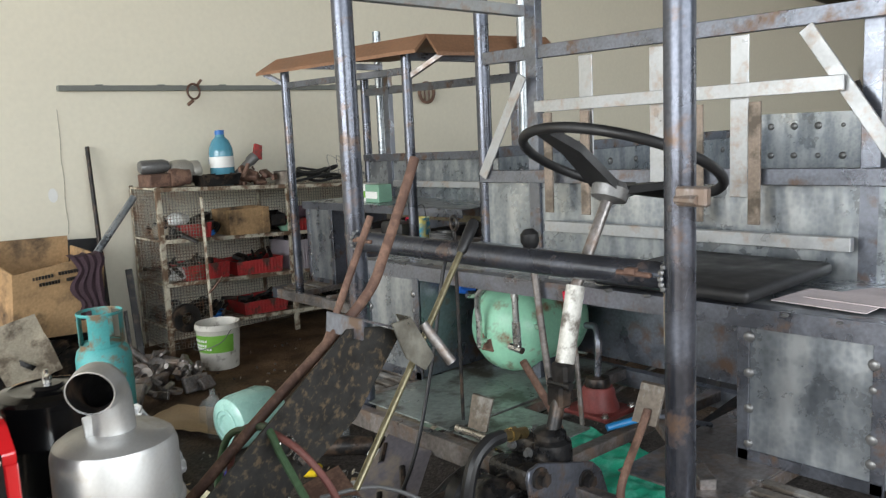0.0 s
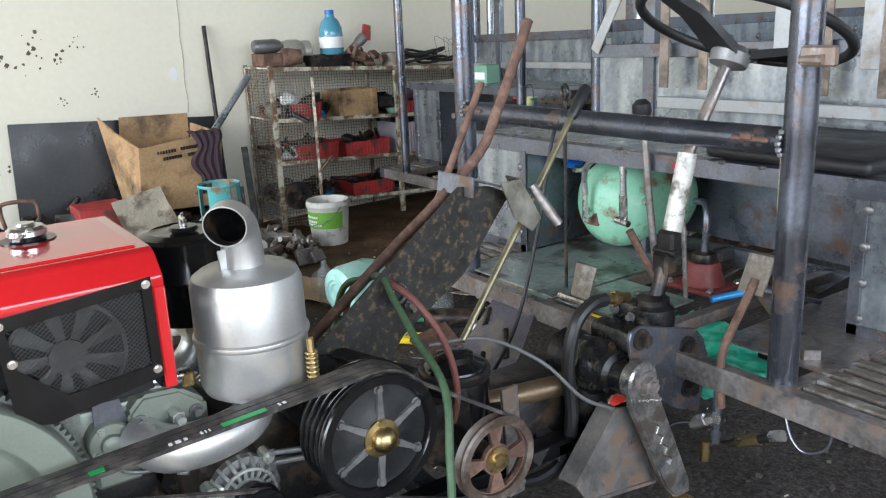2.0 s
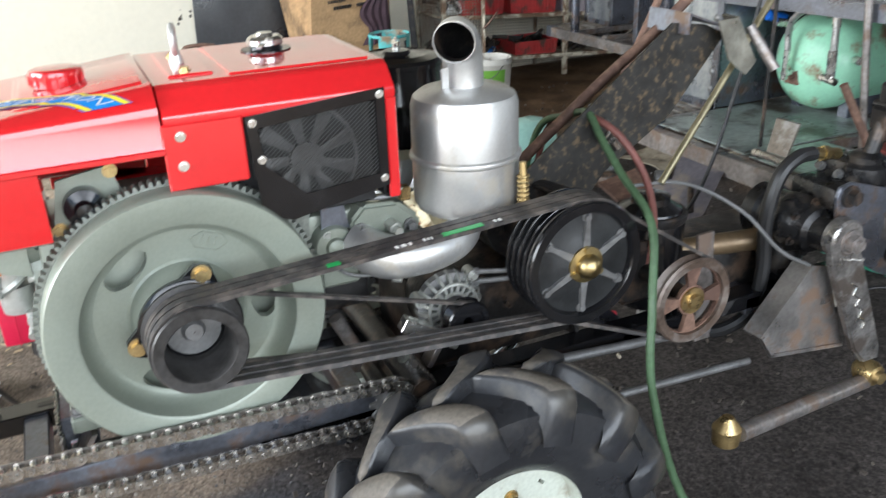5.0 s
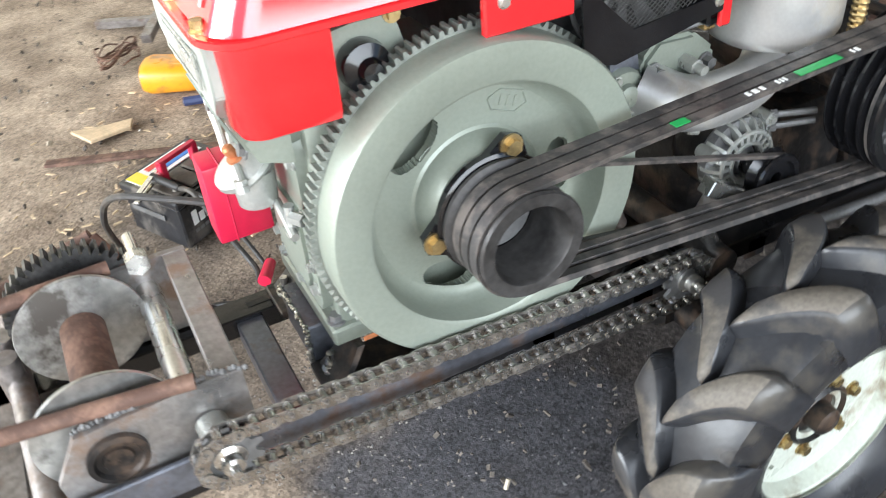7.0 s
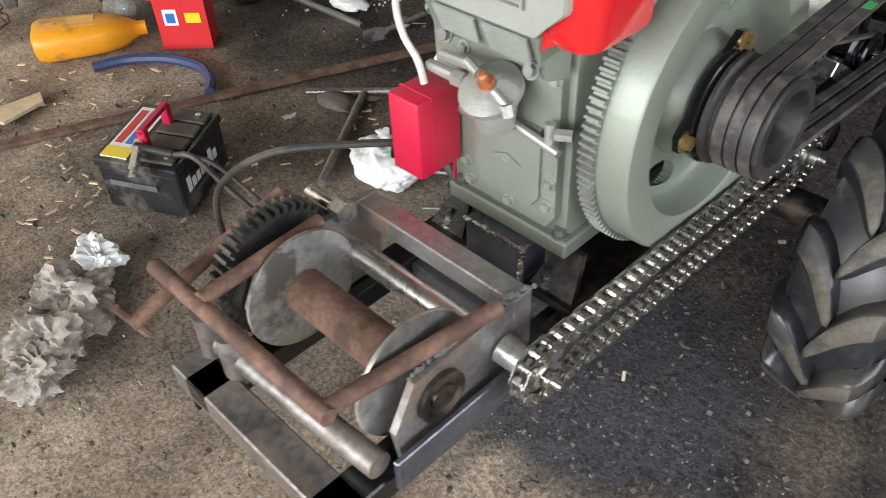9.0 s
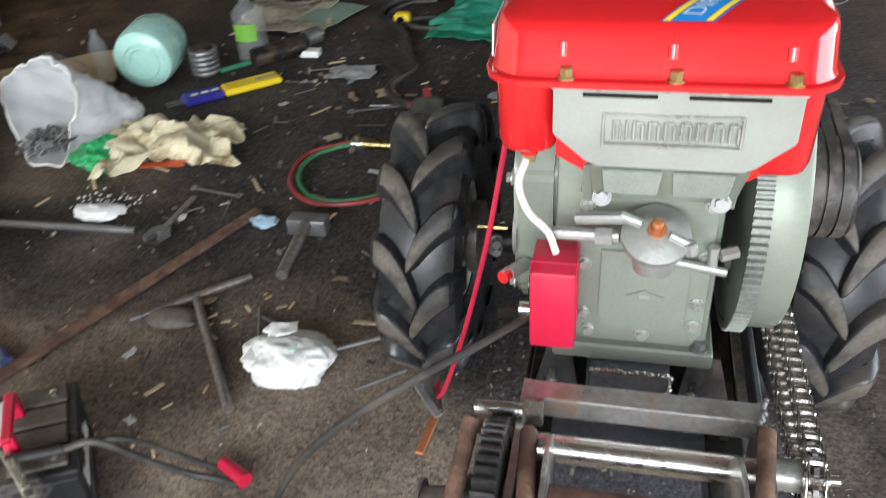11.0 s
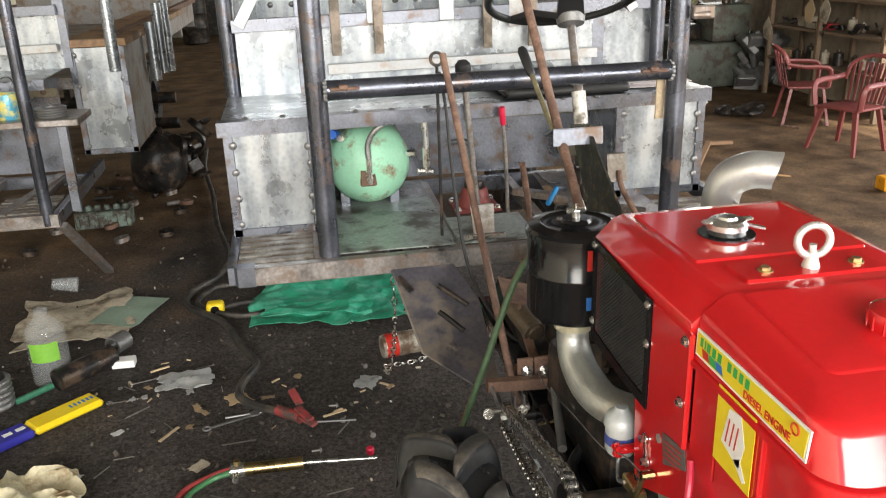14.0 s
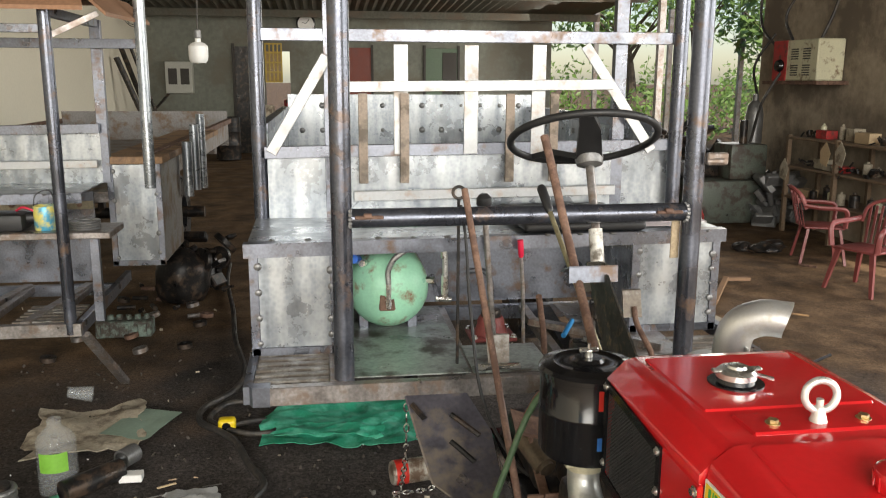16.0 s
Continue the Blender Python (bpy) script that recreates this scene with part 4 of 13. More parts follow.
    for y, z in ((0.0, 0.92), (0.31, 0.94), (0.31, 0.72), (0.14, 0.66), (0.02, 0.70)):
        bm = B()
        bolt(bm, (-0.222, y, z), (-1, 0, 0), 0.009, 0.008)
        part("bolt", bm, CAST_RAW, gc)
    bm = B()
    tube(bm, (-0.20, -0.01, 0.76), (-0.225, -0.05, 0.765), 0.012, n=12)
    part("oil_drain", bm, CAST_RAW, gc)
    bm = B()
    tube(bm, (-0.225, -0.05, 0.765), (-0.232, -0.064, 0.767), 0.011, n=10)
    part("red_plug", bm, RED, gc, "red drain plug")
    bm = B()
    tube(bm, (-0.185, -0.09, 1.032), (-0.185, -0.09, 1.015), 0.013, n=12)
    part("drain_boss", bm, RED, t)
    bm = B()
    tube(bm, (-0.185, -0.09, 1.017), (-0.185, -0.09, 1.003), 0.010, n=6)
    part("brass_plug", bm, GOLD_BOLT, t)

    # cylinder head and the parts behind
    bm = B()
    box(bm, (-0.13, 0.42, 0.765), (0.07, 0.62, 0.93), 0.010, seg=2)
    head = part("cylinder_head", bm, CAST, t, "grey-green cast cylinder head")
    bm = B()
    box(bm, (-0.11, 0.44, 0.68), (0.03, 0.60, 0.77), 0.012, seg=2)
    part("cylinder_foot", bm, GRIME, head)
    bm = B()
    slab(bm, [(0.0, 0.545, 0.85), (0.0, 0.545, 0.915), (0.0, 0.575, 0.945), (0.0, 0.65, 0.94), (0.0, 0.70, 0.90), (0.0, 0.70, 0.85)], (0.105, 0, 0))
    bmesh.ops.bevel(bm, geom=list(bm.edges), offset=0.008, segments=2, affect="EDGES")
    vc = part("valve_cover", bm, CAST, head)
    bm = B()
    box(bm, (0.02, 0.54, 0.838), (0.118, 0.705, 0.852), 0.004)
    part("cover_rim", bm, CAST, vc)
    bm = B()
    tube(bm, (0.07, 0.605, 0.925), (0.07, 0.612, 0.972), 0.018, 0.014, n=14)
    part("breather_stub", bm, mat("yellowed_boss", (0.40, 0.36, 0.24), 0.6, 0.2, 0.25, 20, 90, 0.2), vc)
    for y, z in ((0.565, 0.895), (0.675, 0.885)):
        bm = B()
        bolt(bm, (0.104, y, z), (1, 0, 0), 0.010, 0.016)
        part("cover_nut", bm, GREY_DIM, vc)
    bm = B()
    tube(bm, (0.10, 0.63, 0.895), (0.135, 0.632, 0.893), 0.014, n=6)
    tube(bm, (0.135, 0.632, 0.893), (0.152, 0.633, 0.892), 0.009, n=12)
    part("drain_plug", bm, CAST_RAW, vc)
    bm = B()
    slab(bm, [(0.075, 0.425, 0.895), (0.075, 0.415, 0.955), (0.075, 0.44, 0.965), (0.075, 0.465, 0.955), (0.075, 0.46, 0.89)], (0.014, 0, 0))
    part("lifting_lug", bm, CAST_DULL, head)
    bm = B()
    slab(bm, [(0.088, 0.485, 0.905), (0.088, 0.488, 0.99), (0.088, 0.53, 0.985), (0.088, 0.545, 0.90)], (0.006, 0, 0))
    part("bracket_plate", bm, STEEL, head)
    bm = B()
    lathe(bm, [(0.044, 0.0), (0.044, 0.042), (0.040, 0.048), (0.022, 0.050), (0.020, 0.060), (0.014, 0.064), (0.001, 0.065)], frame_to((0.06, 0.508, 0.868), (1, 0.508, 0.868)), 32)
    pump = part("pump_cover", bm, CAST, head, "round grey cast pump cover")
    for k in range(4):
        a = 0.5 + math.pi / 2 * k
        bm = B()
        bolt(bm, (0.107, 0.508 + 0.033 * math.cos(a), 0.868 + 0.033 * math.sin(a)), (1, 0, 0), 0.006, 0.005)
        part("bolt", bm, CAST_RAW, pump)
    bm = B()
    box(bm, (0.06, 0.47, 0.775), (0.105, 0.56, 0.825), 0.008)
    part("head_boss", bm, CAST, head)
    bm = B()
    tube(bm, (0.10, 0.56, 0.80), (0.15, 0.625, 0.792), 0.008, n=10)
    tube(bm, (0.145, 0.615, 0.793), (0.155, 0.632, 0.791), 0.013, n=10)
    part("decompression_lever", bm, CAST_RAW, head)
    bm = B()
    sweep(bm, [(0.10, 0.50, 0.83), (0.125, 0.52, 0.812), (0.13, 0.56, 0.80), (0.14, 0.61, 0.803)], 0.004, 8)
    part("injector_line", bm, GREY_DIM, head)
    bm = B()
    sweep(bm, [(0.10, 0.55, 0.975), (0.115, 0.59, 0.962), (0.118, 0.64, 0.962), (0.10, 0.67, 0.955)], 0.0055, 8)
    part("injector_line", bm, GREY_DIM, head)
    bm = B()
    sweep(bm, [(0.10, 0.56, 0.985), (0.118, 0.60, 0.975), (0.12, 0.65, 0.973), (0.09, 0.69, 0.955)], 0.0045, 8)
    part("injector_line", bm, CHROME, head)
    bm = B()
    box(bm, (0.098, 0.652, 0.945), (0.122, 0.676, 0.975), 0.003)
    part("line_clamp", bm, GOLD_BOLT, head)
    bm = B()
    tube(bm, (0.05, 0.507, 0.675), (0.05, 0.56, 0.56), 0.016, n=14)
    part("worn_pipe", bm, STEEL_RUST, t, "worn grey pipe below the cylinder")
    # exhaust pipe and muffler
    bm = B()
    sweep(bm, [(0.09, 0.55, 0.865), (0.145, 0.60, 0.842), (0.158, 0.68, 0.838), (0.145, 0.76, 0.846), (0.122, 0.798, 0.868), (0.115, 0.806, 0.90)], 0.042, 20, 6, radii=[0.046, 0.048, 0.046, 0.043, 0.038, 0.034])
    part("exhaust_manifold", bm, SILVER, t, "aluminium painted exhaust manifold")
    muf = B()
    M = Matrix.Translation((0.115, 0.806, -0.004))
    lathe(muf, [(0.03, 0.885), (0.034, 0.905), (0.09, 0.908), (0.106, 0.918), (0.112, 0.932), (0.113, 1.022), (0.118, 1.026), (0.119, 1.030), (0.118, 1.034), (0.113, 1.038), (0.112, 1.138), (0.106, 1.155), (0.09, 1.166), (0.04, 1.174), (0.034, 1.182)], M, 48)
    mp = part("muffler", muf, SILVER, t, "aluminium painted drum muffler with seam")
    el = B()
    line = smooth_path([(0.117, 0.806, 1.16), (0.12, 0.803, 1.215), (0.134, 0.792, 1.252), (0.168, 0.768, 1.273), (0.21, 0.742, 1.274)], 8)
    n = 24
    for rad_o, flip in ((0.041, False), (0.0385, True)):
        rings = []
        for i, q in enumerate(line):
            d = (line[min(i + 1, len(line) - 1)] - line[max(i - 1, 0)]).normalized()
            u = Vector((0.5, 0.87, 0)) - d * d.dot(Vector((0.5, 0.87, 0)))
            u.normalize()
            v = d.cross(u)
            tip = 0.012 if i == len(line) - 1 else 0
            rings.append([el.verts.new(q + rad_o * (math.cos(2 * math.pi * j / n) * u + math.sin(2 * math.pi * j / n) * v) + d * tip * math.sin(2 * math.pi * j / n)) for j in range(n)])
        for r0, r1 in zip(rings, rings[1:]):
            for j in range(n):
                wall = el.faces.new((r0[j], r0[(j + 1) % n], r1[(j + 1) % n], r1[j]))
                wall.material_index = int(flip)
        if flip:
            inner = rings
        else:
            outer = rings
    for j in range(n):
        el.faces.new((outer[-1][j], outer[-1][(j + 1) % n], inner[-1][(j + 1) % n], inner[-1][j]))
        el.faces.new((outer[0][j], outer[0][(j + 1) % n], inner[0][(j + 1) % n], inner[0][j]))
    part("elbow", el, [SILVER, GRIME], mp, "open exhaust elbow")
    bm = B()
    beam(bm, (0.125, 0.763, 1.162), (0.13, 0.758, 1.21), 0.004, 0.02, up=(0, 1, 0))
    part("gusset", bm, SILVER, mp)
    # air cleaner
    air = B()
    M = Matrix.Translation((-0.222, 0.795, 0.0))
    lathe(air, [(0.06, 0.965), (0.098, 0.972), (0.106, 0.985), (0.106, 1.07), (0.1085, 1.074), (0.1085, 1.08), (0.106, 1.084), (0.106, 1.156), (0.110, 1.158), (0.110, 1.168), (0.104, 1.176), (0.078, 1.182), (0.07, 1.178), (0.035, 1.183), (0.03, 1.190), (0.001, 1.191)], M, 48)
    ap = part("air_cleaner", air, BLACK, t, "black painted oil-bath air cleaner")
    bm = B()
    tube(bm, (-0.222, 0.795, 1.19), (-0.222, 0.795, 1.205), 0.009, n=12)
    box(bm, (-0.244, 0.791, 1.2), (-0.2, 0.799, 1.212), 0.003)
    tube(bm, (-0.222, 0.795, 1.2), (-0.222, 0.795, 1.22), 0.004, n=8)
    part("wing_nut", bm, CHROME, ap)
    bm = B()
    for a0, a1, z0, z1, nm, m in ((-1.66, -1.25, 1.105, 1.150, "red_sticker", RED_INK), (-1.66, -1.38, 1.015, 1.045, "blue_sticker", BLUE_INK)):
        bm = B()
        g = [[bm.verts.new((-0.222 + 0.1068 * math.cos(a0 + (a1 - a0) * k / 6), 0.795 + 0.1068 * math.sin(a0 + (a1 - a0) * k / 6), z)) for k in range(7)] for z in (z0, z1)]
        for k in range(6):
            bm.faces.new((g[0][k], g[0][k + 1], g[1][k + 1], g[1][k]))
        part(nm, bm, m, ap)
    bm = B()
    sweep(bm, [(-0.222, 0.795, 0.955), (-0.224, 0.79, 0.90), (-0.222, 0.76, 0.855), (-0.215, 0.70, 0.828), (-0.20, 0.63, 0.82), (-0.15, 0.56, 0.82)], 0.04, 20, 6, radii=[0.037, 0.037, 0.04, 0.042, 0.04, 0.04])
    part("intake_elbow", bm, ALU, t, "cast aluminium intake elbow")
    bm = B()
    slab(bm, [(-0.275, 0.755, 0.948), (-0.17, 0.755, 0.948), (-0.165, 0.84, 0.948), (-0.28, 0.84, 0.948)], (0, 0, 0.016))
    lathe(bm, [(0.044, 0.93), (0.05, 0.948), (0.05, 0.966)], M, 24)
    part("intake_flange", bm, mat("yellowed_cast", (0.5, 0.47, 0.34), 0.5, 0.4, 0.15, 14, 120, 0.1), t)
    # fuel filter and red throttle plate
    ff = B()
    fm = Matrix.Translation((-0.232, 0.472, -0.052))
    lathe(ff, [(0.012, 0.858), (0.026, 0.862), (0.030, 0.87), (0.030, 0.920), (0.034, 0.923), (0.034, 0.932), (0.029, 0.945), (0.016, 0.954), (0.012, 0.961), (0.001, 0.962)], fm, 28)
    fp = part("fuel_filter", ff, mat("pale_filter_paint", (0.50, 0.53, 0.54), 0.4, 0.3, 0.06, 20, 120, 0.03), t, "pale grey fuel filter canister with blue band")
    bm = B()
    lathe(bm, [(0.0308, 0.884), (0.0308, 0.904)], fm, 28)
    part("blue_band", bm, mat("navy_print", (0.05, 0.07, 0.25), 0.4, 0, 0.1, 12, 90, 0.03), fp)
    bm = B()
    sweep(bm, [(-0.232, 0.472, 0.808), (-0.24, 0.46, 0.785), (-0.25, 0.43, 0.775), (-0.25, 0.40, 0.79)], 0.004, 8)
    part("drain_pipe", bm, GREY_DIM, fp)
    q = lambda *pts, dx=0.0: [(-0.230 - dx, y, z) for y, z in pts]
    bm = B()
    slab(bm, q((0.42, 0.965), (0.30, 0.985), (0.06, 1.02), (0.06, 0.955), (0.10, 0.935), (0.37, 0.798), (0.405, 0.80)), (0.004, 0, 0))
    th = part("throttle_plate", bm, RED, t, "red throttle quadrant plate with data tag")
    bm = B()
    slab(bm, q((0.295, 0.962), (0.215, 0.978), (0.205, 0.945), (0.285, 0.905), dx=0.0025), (0.002, 0, 0))
    tag = part("data_tag", bm, GREY_DIM, th, "small metal data tag")
    for k in range(4):
        bm = B()
        slab(bm, q((0.282, 0.954 - 0.010 * k), (0.222, 0.967 - 0.010 * k), (0.222, 0.964 - 0.010 * k), (0.282, 0.951 - 0.010 * k), dx=0.0035), (0.0008, 0, 0))
        part("text_bar", bm, RED_INK, tag)
    bm = B()
    slab(bm, q((0.366, 0.912), (0.356, 0.915), (0.346, 0.862), (0.356, 0.86), dx=0.005), (0.004, 0, 0))
    part("throttle_lever", bm, CHROME, th)
    for y, z in ((0.361, 0.908), (0.351, 0.866), (0.37, 0.82)):
        bm = B()
        bolt(bm, (-0.231, y, z), (-1, 0, 0), 0.007, 0.009)
        part("bolt", bm, CHROME, th)
    bm = B()
    for k in range(5):
        a = 2 * math.pi * k / 5
        tube(bm, (-0.252, 0.436, 0.838), (-0.254, 0.436 + 0.014 * math.cos(a), 0.838 + 0.014 * math.sin(a)), 0.0065, n=8)
    tube(bm, (-0.22, 0.436, 0.838), (-0.258, 0.436, 0.838), 0.010, n=12)
    part("red_valve", bm, RED, th, "red plastic fuel tap")
    bm = B()
    box(bm, (-0.25, 0.345, 0.775), (-0.228, 0.415, 0.802), 0.003)
    tube(bm, (-0.25, 0.35, 0.79), (-0.25, 0.318, 0.865), 0.005, n=8)
    tube(bm, (-0.232, 0.318, 0.862), (-0.256, 0.318, 0.862), 0.008, n=8)
    part("brass_bracket", bm, BRASS, th)
    bm = B()
    sweep(bm, [(-0.25, 0.318, 0.862), (-0.256, 0.40, 0.85), (-0.25, 0.52, 0.79), (-0.22, 0.80, 0.70), (-0.19, 1.10, 0.60), (-0.175, 1.24, 0.575)], 0.0016, 6)
    part("throttle_cable", bm, GREY_DIM, th)
    # starter
    bm = B()
    slab(bm, [(0.108, 0.0, 1.0), (0.108, 0.02, 1.10), (0.108, 0.11, 1.115), (0.108, 0.13, 1.04), (0.108, 0.09, 0.99)], (0.008, 0, 0))
    sp = part("starter_plate", bm, CAST, t)
    bm = B()
    lathe(bm, [(0.034, 0), (0.036, 0.012), (0.034, 0.03), (0.018, 0.037), (0.014, 0.05), (0.001, 0.052)], frame_to((0.114, 0.058, 1.052), (1, 0.058, 1.052)), 28)
    part("starter_motor", bm, BLACK, sp, "black starter motor nose")
    for y, z in ((0.012, 1.012), (0.11, 1.105)):
        bm = B()
        bolt(bm, (0.116, y, z), (1, 0, 0), 0.009, 0.007)
        part("brass_bolt", bm, GOLD_BOLT, sp)
    # red key box
    bm = B()
    box(bm, (-0.178, -0.15, 0.70), (-0.108, -0.055, 0.845), 0.005, seg=2)
    kb = part("key_box", bm, RED_BOX, t, "crimson plastic ignition box")
    bm = B()
    box(bm, (-0.1795, -0.122, 0.6985), (-0.1065, -0.119, 0.8465), 0.001)
    part("box_seam", bm, RED_BOX, kb)
    bm = B()
    lathe(bm, [(0.03, 0), (0.03, 0.004), (0.012, 0.005)], frame_to((-0.178, -0.098, 0.79), (-1, -0.098, 0.79)), 24)
    part("dial", bm, BLACK, kb)
    bm = B()
    tube(bm, (-0.178, -0.10, 0.735), (-0.20, -0.10, 0.735), 0.012, n=14)
    part("key_switch", bm, CHROME, kb)
    bm = B()
    slab(bm, [(-0.205, -0.105, 0.74), (-0.235, -0.105, 0.735), (-0.238, -0.105, 0.715), (-0.21, -0.105, 0.715)], (0, 0.004, 0))
    slab(bm, [(-0.225, -0.105, 0.71), (-0.233, -0.105, 0.71), (-0.24, -0.105, 0.665), (-0.234, -0.105, 0.665)], (0, 0.003, 0))
    part("key", bm, BLACK, kb)

    # flywheel
    fw = B()
    M, inner = XM(0.016, FLY.y, FLY.z), XM(0, FLY.y, FLY.z)
    lathe(fw, [(0.180, 0.126), (0.249, 0.126), (0.252, 0.135), (0.252, 0.198), (0.248, 0.204), (0.198, 0.205), (0.193, 0.202), (0.190, 0.190), (0.187, 0.170), (0.181, 0.156), (0.172, 0.148), (0.164, 0.1465)], M, 96, True)
    wheel = part("flywheel", fw, CAST, t, "heavy grey-green cast flywheel with toothed ring")
    tr = B()
    toothed(tr, M, 0.2635, 0.008, 118, 0.124, 0.150, 0.246)
    part("ring_gear", tr, CAST_DULL, wheel, smooth=0)
    wb = B()
    holes = [radians(a) for a in (131, 0, 246)]

    def opening(r, a):
        for h in holes:
            d = (a - h + math.pi) % (2 * math.pi) - math.pi
            if ((r - 0.145) / 0.027) ** 2 + (d / 0.32) ** 2 < 1:
                return True
        return False

    pierced_disc(wb, M, 0.05, 0.186, 0.128, 0.147, opening, 420, 50)
    part("web", wb, CAST, wheel)
    hb = B()
    lathe(hb, [(0.119, 0.158), (0.113, 0.161), (0.105, 0.166), (0.098, 0.186), (0.088, 0.200), (0.07, 0.206), (0.001, 0.206)], inner, 48)
    part("hub", hb, CAST, wheel)
    # raised mark on the web: a diamond outline with three bars
    lm = B()
    mk = lambda y, z: Vector((0.1635, 0.252 + y * 0.94 + z * 0.34, 0.958 - y * 0.34 + z * 0.94))  # noqa: E731
    for (a, b), (c, d) in zip(((-0.034, 0), (-0.017, 0.016), (0.022, 0.016), (0.034, 0), (0.017, -0.016), (-0.022, -0.016)), ((-0.017, 0.016), (0.022, 0.016), (0.034, 0), (0.017, -0.016), (-0.022, -0.016), (-0.034, 0))):
        beam(lm, mk(a, b), mk(c, d), 0.0026, 0.004, up=(1, 0, 0), bev=0.0005)
    for y in (-0.012, 0.0, 0.012):
        beam(lm, mk(y, -0.008), mk(y, 0.009), 0.004, 0.004, up=(1, 0, 0), bev=0.0005)
    part("cast_mark", lm, CAST, wheel)
    # crank pulley
    pm = XM(0, 0.191, 0.824)
    pf = B()
    for k, a in enumerate((72, 192, 312)):
        d = Vector((0, math.cos(radians(a)), math.sin(radians(a))))
        c = Vector((0.206, 0.192, 0.825))
        s = Vector((0, -d.z, d.y))
        slab(pf, [c + d * 0.115 + s * 0.014, c + d * 0.115 - s * 0.014, c + d * 0.06 - s * 0.05, c + d * 0.06 + s * 0.05], (0.012, 0, 0))
    lathe(pf, [(0.088, 0.206), (0.094, 0.214), (0.094, 0.224), (0.084, 0.230)], pm, 40)
    part("pulley_flange", pf, BLACK, wheel)
    pu = B()
    prof = [(0.060, 0.323), (0.058, 0.23), (0.07, 0.228), (0.090, 0.232), (0.090, 0.238), (0.080, 0.244), (0.080, 0.250)]
    for k in range(3):
        x = 0.253 + 0.0228 * k
        prof += [(0.082, x), (0.067, x + 0.006), (0.067, x + 0.013), (0.082, x + 0.019)]
    prof += [(0.083, 0.322), (0.080, 0.326), (0.062, 0.326)]
    lathe(pu, prof, pm, 48, True)
    part("crank_pulley", pu, mat("worn_black_iron", (0.045, 0.043, 0.042), 0.5, 0.4, 0.4, 20, 90, 0.15), wheel, "black grooved crank pulley")
    bm = B()
    lathe(bm, [(0.05, 0.225), (0.05, 0.236), (0.022, 0.238), (0.016, 0.25), (0.001, 0.25)], pm, 24)
    part("shaft_end", bm, GREY_DIM, wheel)
    for a in (72, 192, 312):
        bm = B()
        bolt(bm, (0.218, 0.192 + 0.1 * math.cos(radians(a)), 0.825 + 0.1 * math.sin(radians(a))), (1, 0, 0), 0.0125, 0.010)
        part("brass_bolt", bm, GOLD_BOLT, wheel)

    # labels
    bm = B()
    slab(bm, [(-0.2325, 0.198, 1.203), (-0.2345, 0.196, 1.162), (-0.2345, -0.088, 1.158), (-0.2325, -0.090, 1.202)], (-0.0022, 0, 0))
    lab = part("side_label", bm, WHITE, t, "yellow label with green and red print", smooth=0)
    side = Matrix(((0, 0, -1, -0.2360), (-1, 0, 0, 0), (0, 1, 0, 0), (0, 0, 0, 1)))
    bm = B()
    slab(bm, [(-0.2350, 0.194, 1.199), (-0.2368, 0.192, 1.166), (-0.2368, -0.084, 1.162), (-0.2350, -0.086, 1.198)], (-0.0006, 0, 0))
    part("yellow_field", bm, YELLOW, lab, smooth=0)
    y = 0.182
    for w in (0.010, 0.004, 0.013, 0.013, 0.013, 0, 0.013, 0.013, 0.013, 0.013):
        if w == 0:
            y -= 0.012
            continue
        bm = B()
        slab(bm, [(-0.2366, y, 1.196), (-0.2372, y, 1.182), (-0.2372, y - w * 0.75, 1.182), (-0.2366, y - w * 0.75, 1.196)], (-0.0004, 0, 0))
        part("green_bar", bm, GREEN_INK, lab, smooth=0)
        y -= w + 0.003
    for k, m in enumerate((RED_INK, GREEN_INK, BLUE_INK)):
        bm = B()
        y = 0.176 - 0.020 * k
        slab(bm, [(-0.2372, y, 1.1805), (-0.2372, y - 0.018, 1.1805), (-0.2377, y - 0.025, 1.168), (-0.2377, y - 0.006, 1.168)], (-0.0004, 0, 0))
        part("colour_block", bm, m, lab, smooth=0)
    lettering("lettering", "DIESEL ENGINE", side @ Matrix.Translation((0.0, 1.172, 0.0016)), 0.0165, RED_INK, lab)
    bm = B()
    torus(bm, (-0.2372, -0.062, 1.189), (1, 0, 0.04), 0.0075, 0.0012, 20, 6)
    part("round_mark", bm, RED_INK, lab)
    bm = B()
    slab(bm, [(-0.2385, 0.115, 1.155), (-0.2385, 0.115, 1.035), (-0.2385, 0.015, 1.035), (-0.2385, 0.015, 1.155)], (-0.0012, 0, 0))
    pic = part("picture_label", bm, YELLOW, t, "yellow square label with a pale picture", smooth=0)
    bm = B()
    slab(bm, [(-0.2398, 0.095, 1.075), (-0.2398, 0.08, 1.135), (-0.2398, 0.05, 1.14), (-0.2398, 0.035, 1.10), (-0.2398, 0.045, 1.06)], (-0.0006, 0, 0))
    slab(bm, [(-0.2398, 0.045, 1.075), (-0.2398, 0.025, 1.05), (-0.2398, 0.032, 1.045), (-0.2398, 0.06, 1.065)], (-0.0006, 0, 0))
    part("pale_shape", bm, WHITE, pic, smooth=0)
    bm = B()
    for k in range(3):
        slab(bm, [(-0.2406, 0.085 - 0.012 * k, 1.08), (-0.2406, 0.078 - 0.012 * k, 1.12), (-0.2406, 0.075 - 0.012 * k, 1.12), (-0.2406, 0.082 - 0.012 * k, 1.08)], (-0.0004, 0, 0))
    part("red_line", bm, RED_INK, pic, smooth=0)
